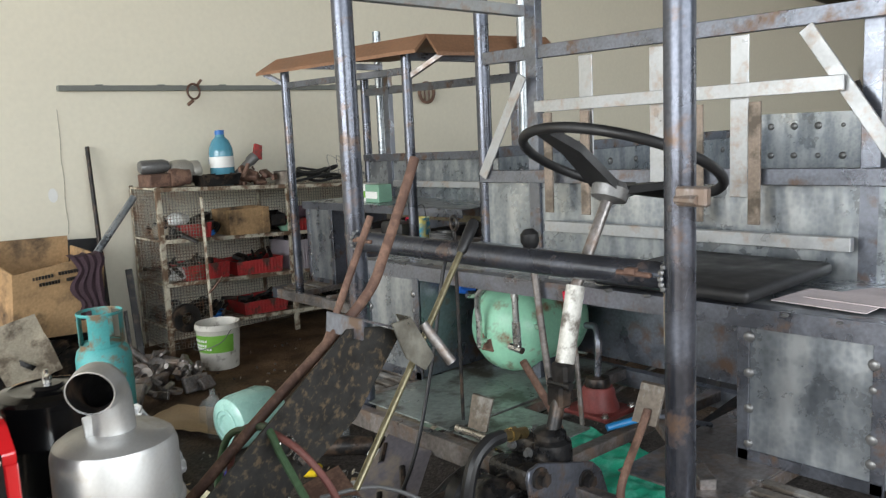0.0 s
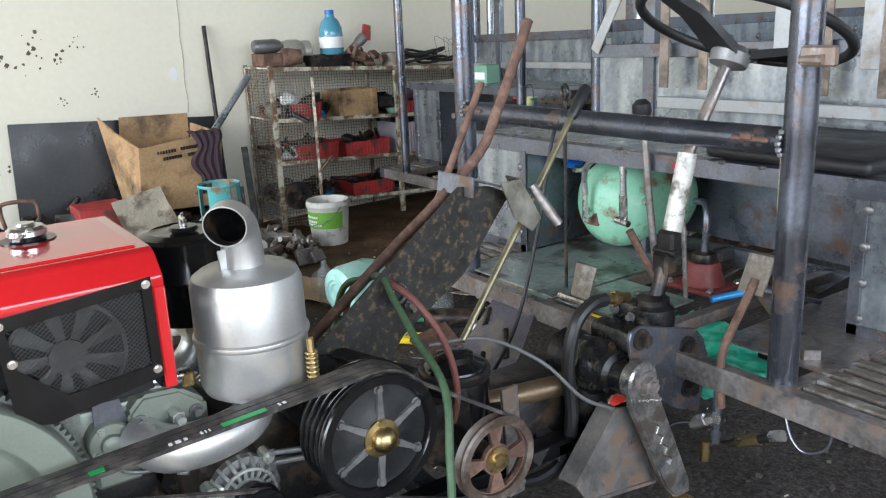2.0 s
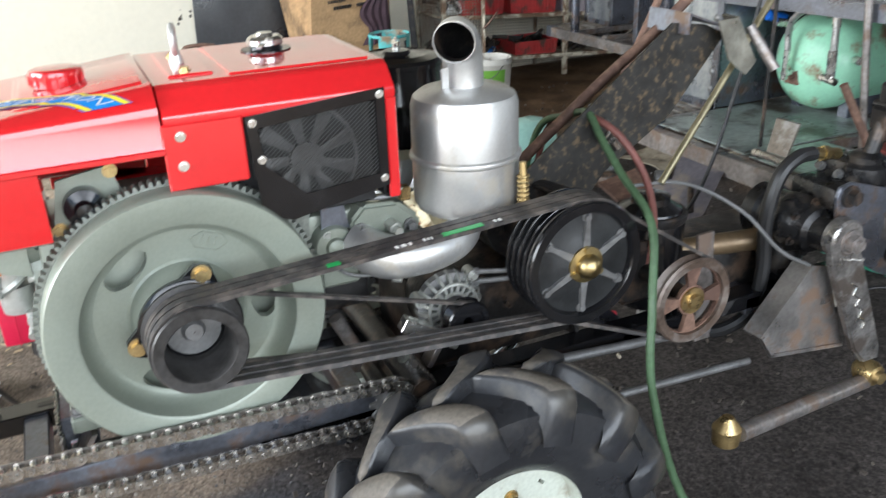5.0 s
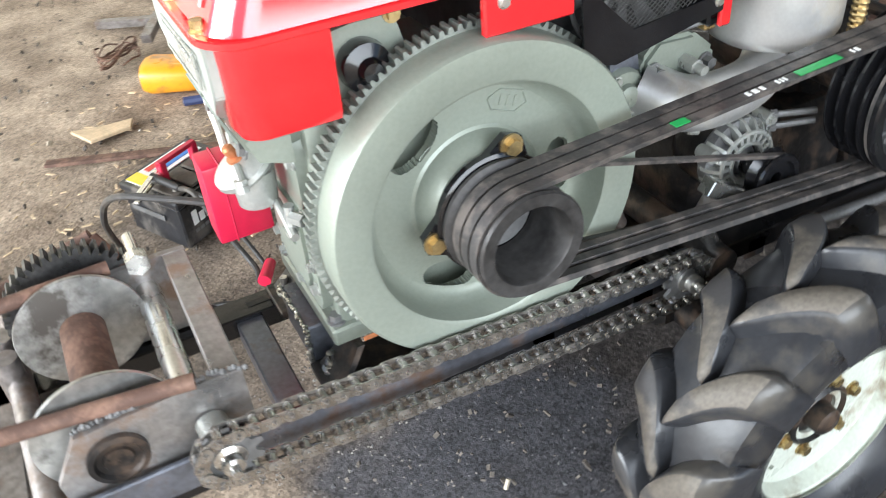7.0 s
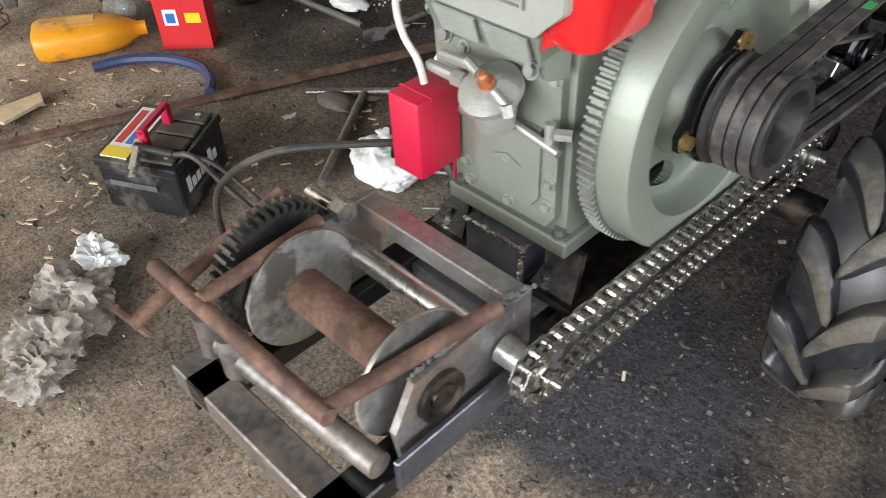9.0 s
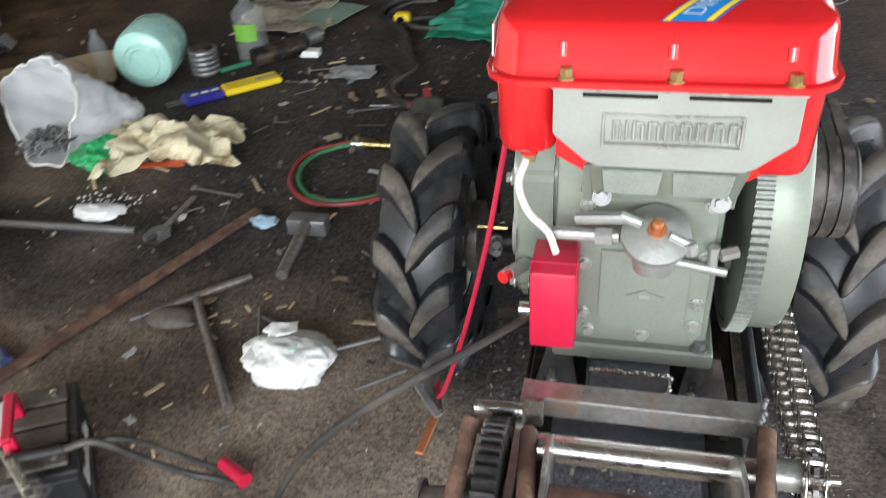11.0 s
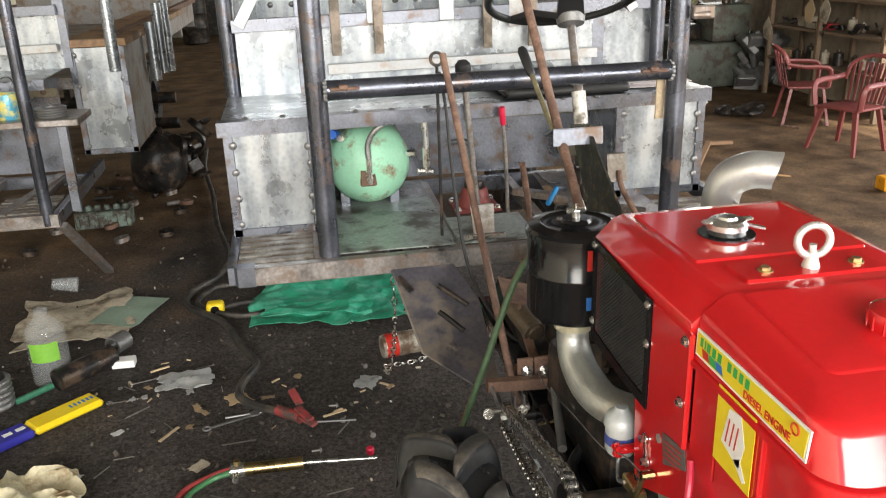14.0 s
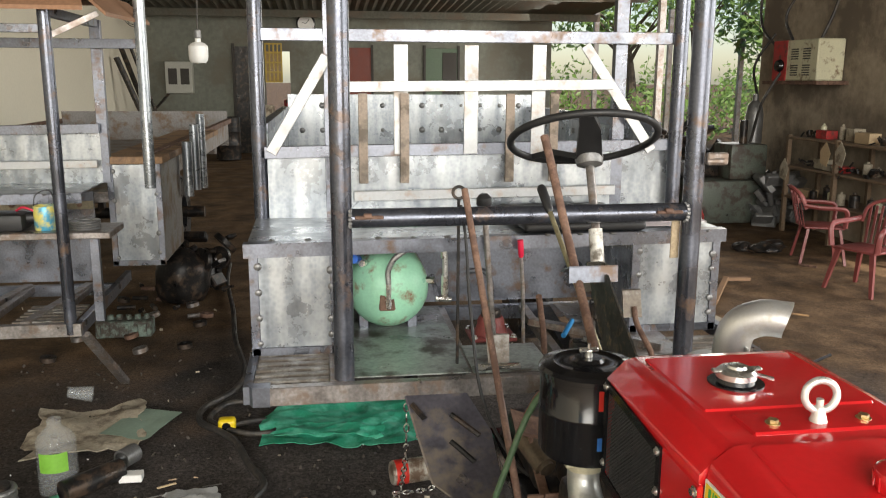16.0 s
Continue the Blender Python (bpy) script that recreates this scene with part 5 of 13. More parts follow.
    # slanting band over the hood, following its shoulder
    # height of the hood, from its own rings
    ring = ((1.228, 1.2535, 0.153, -0.040), (1.2255, 1.2515, 0.162, -0.055), (1.222, 1.246, 0.172, -0.075), (1.215, 1.233, 0.187, -0.100), (1.2125, 1.228, 0.192, -0.106))

    def top_z(x, y):
        zs = [zf + (zb - zf) * (max(y, yf) - yf) / (0.2 - yf) for zf, zb, xr, yf in ring]
        z = min(np.interp(x, [r[2] for r in ring], zs), np.interp(y, [r[3] for r in ring[::-1]], [r[0] for r in ring[::-1]]) if y < -0.04 else 9)
        if x < 0.139 and y > -0.021:
            z = max(z, 1.2325 + 0.024 * (y + 0.014) / 0.202)
        return z

    def on_band(u, w, lift):
        a, b = Vector((-0.022 + 0.208 * u, -0.104 + 0.270 * u)), Vector((0.046 + 0.141 * u, -0.103 + 0.190 * u))
        p = a.lerp(b, w)
        return Vector((p.x, p.y, top_z(p.x, p.y) + lift))

    def band(f0, f1, lift):
        bm = B()
        rows = [[bm.verts.new(on_band(i / 40, f0 + (f1 - f0) * k / 6, lift)) for k in range(7)] for i in range(41)]
        for r0, r1 in zip(rows, rows[1:]):
            for k in range(6):
                bm.faces.new((r0[k], r0[k + 1], r1[k + 1], r1[k]))
        return bm

    VIOLET = mat("violet_edge_print", (0.10, 0.09, 0.36), 0.3, 0, 0.05, 9, 60, 0.01)
    SKY = mat("bright_blue_print", (0.02, 0.20, 0.55), 0.25, 0, 0.05, 9, 60, 0.01)
    for name, f0, f1, lift, m in (("violet_edge", 0.0, 1.0, 0.0014, VIOLET), ("yellow_edge", 0.06, 0.19, 0.0024, YELLOW), ("yellow_edge", 0.81, 0.94, 0.0024, YELLOW), ("blue_band", 0.21, 0.79, 0.0024, SKY)):
        part(name, band(f0, f1, lift), m, hood, smooth=60)
    words = lettering("lettering", "DIRECT INJECTION", Matrix(), 0.04, WHITE, hood, 0.0003)
    xs, ys = [v.co.x for v in words.data.vertices], [v.co.y for v in words.data.vertices]
    for v in words.data.vertices:
        u, w = (v.co.x - min(xs)) / (max(xs) - min(xs)), (v.co.y - min(ys)) / (max(ys) - min(ys))
        v.co = on_band(0.05 + 0.92 * u, 0.75 - 0.5 * w, 0.0034) - t.location
    return t


engine()


# ---- belts, pulleys, chains ----
def big_pulley():
    c = (0.974, 0.812)
    t = thing("clutch_pulley", (0.29, c[0], c[1] - 0.15), "black five-spoke drive pulley with a brass hub cap", "pulley")
    m = XM(0, *c)
    bm = B()
    prof = [(0.112, 0.232), (0.137, 0.232)]
    for k in range(4):
        x = 0.236 + 0.0225 * k
        prof += [(0.137, x), (0.121, x + 0.006), (0.121, x + 0.012), (0.137, x + 0.018)]
    prof += [(0.137, 0.33), (0.134, 0.334), (0.117, 0.334), (0.112, 0.326)]
    lathe(bm, prof, m, 64, True)
    part("rim", bm, BLACK, t)
    bm = B()
    lathe(bm, [(0.114, 0.27), (0.114, 0.318), (0.06, 0.320), (0.05, 0.326), (0.001, 0.326)], m, 48)
    part("face", bm, mat("black_enamel_face", (0.02, 0.021, 0.022), 0.45, 0.2, 0.3, 20, 120, 0.1), t)
    for k in range(6):
        a = radians(90 + 60 * k - 2)
        d, s = Vector((0, math.cos(a), math.sin(a))), Vector((0, -math.sin(a), math.cos(a)))
        o = Vector((0.319, *c))
        bm = B()
        vs = slab(bm, [o + d * 0.03 + s * 0.009, o + d * 0.098 + s * 0.0045, o + d * 0.098 - s * 0.0045, o + d * 0.03 - s * 0.009], (0.009, 0, 0))
        part("spoke", bm, GREY_DIM, t)
        bm = B()
        bolt(bm, o + d * 0.103, (1, 0, 0), 0.0075, 0.008)
        part("bolt", bm, GREY_DIM, t)
    bm = B()
    lathe(bm, [(0.04, 0.326), (0.04, 0.331), (0.026, 0.333), (0.027, 0.342), (0.024, 0.352), (0.015, 0.36), (0.001, 0.363)], m, 32)
    for k in range(3):
        a = radians(90 + 120 * k)
        tube(bm, (0.328, c[0] + 0.034 * math.cos(a), c[1] + 0.034 * math.sin(a)), (0.339, c[0] + 0.034 * math.cos(a), c[1] + 0.034 * math.sin(a)), 0.008, n=12)
    part("hub_cap", bm, BRASS, t, "polished brass hub cap")
    bm = B()
    tube(bm, (0.05, *c), (0.24, *c), 0.045, 0.05, 24)
    tube(bm, (-0.1, *c), (0.06, *c), 0.09, n=24)
    part("bearing_housing", bm, GRIME, t)
    bm = B()
    tube(bm, (-0.1, 0.93, 0.52), (-0.1, 0.96, 0.8), 0.03, n=10)
    tube(bm, (0.05, 1.02, 0.52), (0.05, 1.0, 0.8), 0.03, n=10)
    part("stand", bm, GRIME, t)


def idler():
    c = (1.268, 0.655)
    t = thing("pump_pulley", (0.29, c[0], c[1] - 0.12), "rusty four-spoke cast pulley", "pulley")
    m = XM(0.03, *c)
    bm = B()
    lathe(bm, [(0.084, 0.275), (0.101, 0.273), (0.106, 0.278), (0.097, 0.288), (0.097, 0.294), (0.106, 0.304), (0.101, 0.309), (0.084, 0.307)], m, 48, True)
    part("rim", bm, mat("rusty_bright_rim", (0.13, 0.095, 0.075), 0.45, 0.6, 0.3, 14, 100, 0.15, tint=(0.20, 0.17, 0.15), tint_amount=0.3, tint_scale=12), t)

    def gaps(r, a):
        d = (a % (math.pi / 2)) - math.pi / 4
        return 0.038 < r < 0.079 and abs(d) < 0.52

    bm = B()
    pierced_disc(bm, m, 0.012, 0.087, 0.286, 0.298, gaps, 96, 12)
    part("web", bm, RUST, t)
    bm = B()
    lathe(bm, [(0.032, 0.28), (0.032, 0.304), (0.018, 0.305), (0.016, 0.315), (0.001, 0.316)], m, 20)
    part("hub", bm, GOLD_BOLT, t)
    bm = B()
    tube(bm, (0.14, *c), (0.32, *c), 0.022, n=14)
    box(bm, (0.02, 1.20, 0.57), (0.16, 1.34, 0.73), 0.015)
    part("pump_body", bm, GRIME, t)


def belts():
    t = thing("drive_belts", (0.27, 0.6, 0.74), "three worn black rubber drive belts with green print", "belt")
    loop = belt_loop((0.191, 0.824), 0.077, (0.974, 0.812), 0.132)
    for k in range(3):
        bm = B()
        belt(bm, 0.2625 + 0.0228 * k, 0.0185, 0.009, loop)
        b = part("belt", bm, BELT, t)
        if k == 2:
            f = lambda yy: 0.824 + 0.077 + 0.0104 + (yy - 0.191) * 0.0550  # noqa: E731
            for y, w, m in ((0.66, 0.085, GREEN_INK), (0.43, 0.025, GREEN_INK), (0.635, 0.003, WHITE), (0.628, 0.003, WHITE), (0.620, 0.004, WHITE), (0.59, 0.006, WHITE), (0.575, 0.009, WHITE), (0.563, 0.006, WHITE), (0.77, 0.004, WHITE), (0.779, 0.006, WHITE)):
                x0, x1 = (0.301, 0.316) if m is GREEN_INK else (0.3035, 0.3135)
                q = B()
                slab(q, [(x0, y, f(y)), (x1, y, f(y)), (x1, y + w, f(y + w)), (x0, y + w, f(y + w))], (0, 0, 0.001))
                part("print", q, m, b)
    bm = B()
    belt(bm, 0.236, 0.012, 0.007, belt_loop((0.191, 0.824), 0.073, (0.742, 0.694), 0.038))
    part("belt", bm, BELT, t)
    bm = B()
    belt(bm, 0.321, 0.0145, 0.008, belt_loop((0.974, 0.812), 0.127, (1.268, 0.655), 0.098))
    part("belt", bm, BELT, t)


def alternator():
    c = (0.742, 0.694)
    t = thing("alternator", (0.15, c[0], c[1] - 0.09), "finned aluminium alternator with a black pulley on a bracket", "alternator")
    m = XM(0, *c)
    bm = B()
    lathe(bm, [(0.03, 0.04), (0.066, 0.05), (0.074, 0.07), (0.074, 0.125), (0.070, 0.13)], m, 36)
    part("stator", bm, GRIME, t)
    bm = B()
    lathe(bm, [(0.074, 0.126), (0.077, 0.13), (0.076, 0.148), (0.060, 0.150), (0.030, 0.156), (0.02, 0.172)], m, 36)
    body = part("end_bell", bm, GREY_DIM, t)
    o = Vector((0.0, *c))
    for k in range(20):
        a = 2 * math.pi * k / 20
        d = Vector((0, math.cos(a), math.sin(a)))
        bm = B()
        slab(bm, [o + Vector((0.158, 0, 0)) + d * 0.030, o + Vector((0.172, 0, 0)) + d * 0.034, o + Vector((0.170, 0, 0)) + d * 0.062, o + Vector((0.156, 0, 0)) + d * 0.075, o + Vector((0.134, 0, 0)) + d * 0.079, o + Vector((0.134, 0, 0)) + d * 0.07], Vector((1, 0, 0)).cross(d) * 0.007)
        part("fin", bm, CAST_RAW, body)
    for r in (0.036, 0.058):
        bm = B()
        torus(bm, o + Vector((0.170, 0, 0)), (1, 0, 0), r, 0.0045, 36, 6)
        part("fin_ring", bm, CAST_RAW, body)
    for y, z in ((0.052, 0.066), (0.030, -0.08), (-0.075, 0.03)):
        bm = B()
        tube(bm, (0.13, c[0] + y, c[1] + z), (0.165, c[0] + y, c[1] + z), 0.013, n=14)
        tube(bm, (0.165, c[0] + y, c[1] + z), (0.172, c[0] + y, c[1] + z), 0.007, n=6)
        part("ear", bm, CAST_RAW, body)
    bm = B()
    lathe(bm, [(0.044, 0.212), (0.049, 0.216), (0.037, 0.228), (0.037, 0.232), (0.049, 0.244), (0.046, 0.248), (0.036, 0.248), (0.034, 0.240), (0.012, 0.240), (0.012, 0.172), (0.02, 0.172), (0.02, 0.212)], m, 32, True)
    part("pulley", bm, BLACK, t)
    for dz in (0.0, -0.024):
        bm = B()
        tube(bm, (0.155, 0.792, 0.765 + dz), (0.19, 0.875, 0.765 + dz * 0.8), 0.006, n=10)
        tube(bm, (0.157, 0.797, 0.765 + dz), (0.162, 0.808, 0.765 + dz), 0.010, n=6)
        part("stay_rod", bm, GREY_DIM, t)
    bm = B()
    beam(bm, (0.12, c[0], c[1] - 0.07), (0.12, 0.69, 0.54), 0.04, 0.014)
    part("bracket", bm, STEEL_RUST, t)


def chain(name, x, c0, r0, c1, r1, label, teeth0, teeth1, pitch=0.0254, holes=False):
    t = thing(name, (x, (c0[0] + c1[0]) / 2, min(c0[1], c1[1])), label, "chain")
    loop = [Vector((x, *p)) for p in belt_loop(c0, r0, c1, r1, 60)]
    loop.append(loop[0])
    dist = [0.0]
    for a, b in zip(loop, loop[1:]):
        dist.append(dist[-1] + (b - a).length)
    count = int(round(dist[-1] / pitch))
    arr = np.array([tuple(p) for p in loop])

    def at(s):
        s %= dist[-1]
        return Vector([np.interp(s, dist, arr[:, i]) for i in range(3)])

    def link_mesh(w, r):
        bm = B()
        for sx in (-1, 1):
            o = []
            for k in range(8):
                a = math.pi / 2 + math.pi * k / 7
                o.append((sx * w, -pitch / 2 + r * math.cos(a), r * math.sin(a)))
            for k in range(8):
                a = -math.pi / 2 + math.pi * k / 7
                o.append((sx * w, pitch / 2 + r * math.cos(a), r * math.sin(a)))
            slab(bm, o, (0.0018 * sx, 0, 0))
        tube(bm, (-0.0095, pitch / 2, 0), (0.0095, pitch / 2, 0), 0.0080, n=10)
        tube(bm, (-0.0165, pitch / 2, 0), (0.0165, pitch / 2, 0), 0.0040, n=8)
        tube(bm, (-0.0095, -pitch / 2, 0), (0.0095, -pitch / 2, 0), 0.0078, n=10)
        return finish(bm, "link", CHAINM, 0)

    meshes = (link_mesh(0.0090, 0.0100), link_mesh(0.0120, 0.0104))
    total = dist[-1] / count
    for k in range(count):
        a, b = at(k * total), at((k + 1) * total)
        ob = new("link", meshes[k % 2])
        ob.parent = t
        d = (b - a).normalized()
        rot = Matrix(((1, 0, 0), (0, d.y, -d.z), (0, d.z, d.y))).to_4x4()
        ob.matrix_basis = Matrix.Translation((a + b) / 2 - t.location) @ rot
    for c, r, n in ((c0, r0, teeth0), (c1, r1, teeth1)):
        bm = B()
        toothed(bm, XM(x, *c), r + 0.008, 0.013, n, -0.0035, 0.0035, max(0.008, r * (0.62 if holes and r > 0.07 else 0.3)))
        sp = part("sprocket", bm, GREY_DIM, t)
        if not (holes and r > 0.07):
            bm = B()
            lathe(bm, [(0.024, -0.02), (0.024, 0.008), (0.016, 0.012), (0.016, 0.026), (0.008, 0.027), (0.008, 0.042), (0.001, 0.043)], XM(x, *c), 20)
            part("hub_nut", bm, CHROME, sp)
        else:
            bm = B()
            lathe(bm, [(r * 0.64, -0.006), (r * 0.64, 0.006), (0.02, 0.008), (0.02, 0.09), (0.001, 0.09)], XM(x, *c), 28)
            part("hub_plate", bm, GRIME, sp)


CHAINM = mat("oiled_chain_steel", (0.46, 0.44, 0.41), 0.28, 0.95, 0.2, 30, 200, 0.05, tint=(0.07, 0.055, 0.045), tint_amount=0.08, tint_scale=60)
big_pulley()
idler()
belts()
alternator()
chain("winch_chain", 0.243, (-0.261, 0.598), 0.042, (0.560, 0.554), 0.044, "bright roller chain from the winch to the gearbox", 10, 11)
chain("gearbox_chain", -0.285, (0.628, 0.565), 0.085, (1.18, 0.47), 0.035, "oily roller chain on the far side of the engine", 21, 9, holes=True)


def shift_linkage():
    """Bracket, rods and strips that work the gearbox behind the engine."""
    t = thing("shift_linkage", (-0.19, 1.24, 0.47), "rusty gear shift bracket with zinc rods and a brass strip", "linkage")
    bm = B()
    for x0, x1 in ((-0.236, -0.188), (-0.184, -0.138)):
        box(bm, (x0, 1.232, 0.548), (x1, 1.244, 0.622), 0.003)
    box(bm, (-0.25, 1.242, 0.53), (-0.12, 1.34, 0.552), 0.003)
    part("bracket", bm, RUST, t, "rusty bolted bracket")
    for x, z in ((-0.208, 0.582), (-0.158, 0.577)):
        bm = B()
        tube(bm, (x, 1.234, z), (x, 1.229, z), 0.018, n=18)
        tube(bm, (x, 1.230, z), (x, 1.214, z), 0.0125, n=6)
        tube(bm, (x, 1.215, z), (x, 1.206, z), 0.007, n=12)
        part("bolt", bm, CHROME, t)
    bm = B()
    beam(bm, (-0.335, 1.205, 0.565), (-0.155, 1.205, 0.555), 0.03, 0.034)
    part("cross_bar", bm, RUST, t, "rusty square cross bar")
    bm = B()
    beam(bm, (-0.322, 1.20, 0.57), (-0.297, 1.19, 0.492), 0.026, 0.012)
    tube(bm, (-0.335, 1.188, 0.487), (-0.215, 1.188, 0.49), 0.012, n=12)
    part("arm", bm, STEEL_RUST, t)
    for x in (-0.262, -0.234):
        bm = B()
        box(bm, (x, 1.178, 0.475), (x + 0.008, 1.205, 0.535), 0.002)
        part("clevis_plate", bm, BARE, t)
    for k in range(3):
        bm = B()
        bolt(bm, (-0.338 + 0.052 * k, 1.18, 0.487), (0, -1, 0.3), 0.011, 0.012)
        part("nut", bm, CHROME, t)
    bm = B()
    tube(bm, (-0.172, 1.2, 0.469), (-0.085, 1.0, 0.345), 0.0125, n=14)
    part("rod", bm, CHROME, t, "zinc plated tie rod")
    bm = B()
    tube(bm, (-0.236, 1.19, 0.36), (-0.19, 1.0, 0.29), 0.0105, n=12)
    tube(bm, (-0.222, 1.13, 0.338), (-0.214, 1.10, 0.327), 0.018, n=6)
    part("rod", bm, CHROME, t, "zinc plated tie rod with a lock nut")
    bm = B()
    beam(bm, (-0.205, 1.10, 0.486), (-0.105, 0.93, 0.606), 0.028, 0.005)
    part("brass_strip", bm, BRASS, t)
    bm = B()
    tube(bm, (-0.108, 0.93, 0.592), (-0.100, 0.92, 0.632), 0.006, n=8)
    tube(bm, (-0.118, 0.92, 0.612), (-0.088, 0.925, 0.61), 0.008, n=6)
    part("brass_joint", bm, BRASS, t)
    for pts in ([(-0.16, 1.24, 0.56), (-0.12, 1.10, 0.53), (-0.11, 0.98, 0.58), (-0.14, 0.80, 0.70)], [(-0.15, 1.24, 0.58), (-0.09, 1.12, 0.60), (-0.08, 1.0, 0.52), (-0.12, 0.90, 0.47)], [(-0.14, 1.24, 0.60), (-0.07, 1.18, 0.56), (-0.06, 1.06, 0.48), (-0.10, 0.98, 0.42)]):
        bm = B()
        sweep(bm, pts, 0.0022, 6)
        part("wire", bm, GREY_DIM, t)
    bm = B()
    sweep(bm, [(-0.13, 0.90, 0.56), (-0.20, 0.84, 0.52), (-0.19, 0.74, 0.50), (-0.10, 0.70, 0.55)], 0.014, 10)
    part("hose", bm, PLASTIC_BLACK, t, "black rubber hose loop")
    # oil filter can and its plate further back
    bm = B()
    tube(bm, (-0.165, 1.56, 0.645), (-0.125, 1.44, 0.60), 0.036, n=24)
    tube(bm, (-0.126, 1.441, 0.601), (-0.122, 1.430, 0.597), 0.026, n=20)
    part("brown_can", bm, mat("brown_oily_can", (0.10, 0.075, 0.05), 0.5, 0.3, 0.3, 14, 90, 0.15), t, "brown oily metal can")
    bm = B()
    slab(bm, [(-0.235, 1.40, 0.735), (-0.095, 1.40, 0.70), (-0.09, 1.50, 0.715), (-0.225, 1.52, 0.76)], (0, 0, 0.010))
    part("rust_plate", bm, RUST, t)
    bm = B()
    beam(bm, (-0.16, 1.50, 0.72), (-0.16, 1.52, 0.62), 0.012, 0.03)
    beam(bm, (-0.15, 1.34, 0.545), (-0.145, 1.48, 0.59), 0.03, 0.012)
    part("rust_stay", bm, RUST, t)


shift_linkage()


# ---- chassis, winch, front axle and wheels ----
def chassis():
    t = thing("chassis", (-0.03, 0.8, 0.44), "welded black steel chassis rails under the engine", "chassis")
    for x in (-0.2, 0.115):
        bm = B()
        box(bm, (x, -0.60, 0.47), (x + 0.06, 1.95, 0.515), 0.003)
        box(bm, (x, -0.60, 0.44), (x + 0.012, 1.95, 0.47), 0.002)
        r = part("rail", bm, BLACK, t)
        for y in (-0.13, 0.0, 0.14, 0.3):
            bm = B()
            box(bm, (x + 0.022, y, 0.5135), (x + 0.038, y + 0.07, 0.5165))
            part("slot", bm, GRIME, r)
    for y in (-0.16, 0.28, 0.5, 0.78, 1.2, 1.6):
        bm = B()
        box(bm, (-0.2, y, 0.455), (0.175, y + 0.05, 0.505), 0.003)
        part("cross_member", bm, STEEL, t)
    # engine pads
    bm = B()
    box(bm, (-0.085, -0.075, 0.515), (0.05, -0.01, 0.596), 0.003)
    part("engine_pad", bm, STEEL, t, "welded steel packing block")
    for x0, x1 in ((-0.19, -0.09), (0.055, 0.165)):
        bm = B()
        box(bm, (x0, -0.085, 0.515), (x1, 0.32, 0.53), 0.003)
        slab(bm, [(x0 + 0.01, -0.07, 0.53), (x1 - 0.01, -0.07, 0.53), (x1 - 0.03, -0.02, 0.595), (x0 + 0.03, -0.02, 0.595)], (0, 0.012, 0))
        part("engine_bracket", bm, GRIME, t)
    for x in (-0.148, 0.09):
        bm = B()
        bolt(bm, (x, -0.055, 0.53), (0, 0, 1), 0.013, 0.012)
        tube(bm, (x, -0.055, 0.53), (x, -0.055, 0.565), 0.0075, n=10)
        part("bolt", bm, CHROME, t)
    bm = B()
    weld(bm, (-0.08, -0.078, 0.597), (0.05, -0.078, 0.597), 0.005, 3)
    weld(bm, (0.05, -0.078, 0.52), (0.05, -0.078, 0.59), 0.006, 4)
    tagged(part("weld_bead", bm, CHROME, t), kind="stuff")
    # long dark side board behind the chain
    bm = B()
    box(bm, (0.19, -0.5, 0.515), (0.20, 0.62, 0.575), 0.002)
    part("side_board", bm, STEEL, t)
    # gearbox lump behind the engine
    bm = B()
    box(bm, (-0.17, 0.68, 0.50), (0.1, 1.18, 0.72), 0.03, seg=2)
    tube(bm, (-0.25, 0.628, 0.565), (0.26, 0.628, 0.565), 0.03, n=16)
    tube(bm, (0.1, 0.560, 0.554), (0.235, 0.560, 0.554), 0.022, n=14)
    tube(bm, (-0.03, 1.18, 0.6), (-0.03, 1.5, 0.58), 0.06, n=16)
    box(bm, (-0.15, 1.45, 0.44), (0.08, 1.9, 0.62), 0.03, seg=2)
    tube(bm, (-0.3, 1.18, 0.47), (-0.1, 1.18, 0.47), 0.018, n=12)
    part("gearbox", bm, GRIME, t, "oily black gearbox casing")
    bm = B()
    tube(bm, (0.21, 0.90, 0.52), (0.2, 1.45, 0.47), 0.012, n=12)
    part("steering_rod", bm, GREY_DIM, t, "zinc plated steering rod")
    bm = B()
    tube(bm, (0.30, 1.0, 0.44), (0.30, 1.5, 0.41), 0.010, n=12)
    part("steering_rod", bm, GREY_DIM, t, "zinc plated steering rod")
    bm = B()
    tube(bm, (-0.22, 0.86, 0.56), (-0.16, 1.12, 0.58), 0.012, n=12)
    part("steering_rod", bm, GREY_DIM, t, "zinc plated steering rod")
    bm = B()
    beam(bm, (0.23, 0.72, 0.65), (0.22, 0.60, 0.72), 0.03, 0.03)
    tube(bm, (0.22, 0.60, 0.64), (0.21, 0.66, 0.55), 0.016, n=12)
    part("bent_pipe", bm, CHROME, t)
    # drag link with brass joint by the right wheel
    bm = B()
    tube(bm, (0.43, 1.36, 0.32), (0.325, 1.93, 0.235), 0.022, n=14)
    part("drag_link", bm, STEEL_RUST, t, "rusty steering drag link")
    bm = B()
    lathe(bm, [(0.02, -0.03), (0.032, -0.02), (0.034, 0.02), (0.024, 0.035), (0.014, 0.05)], Matrix.Translation((0.42, 1.33, 0.32)), 18)
    part("ball_joint", bm, GOLD_BOLT, t)


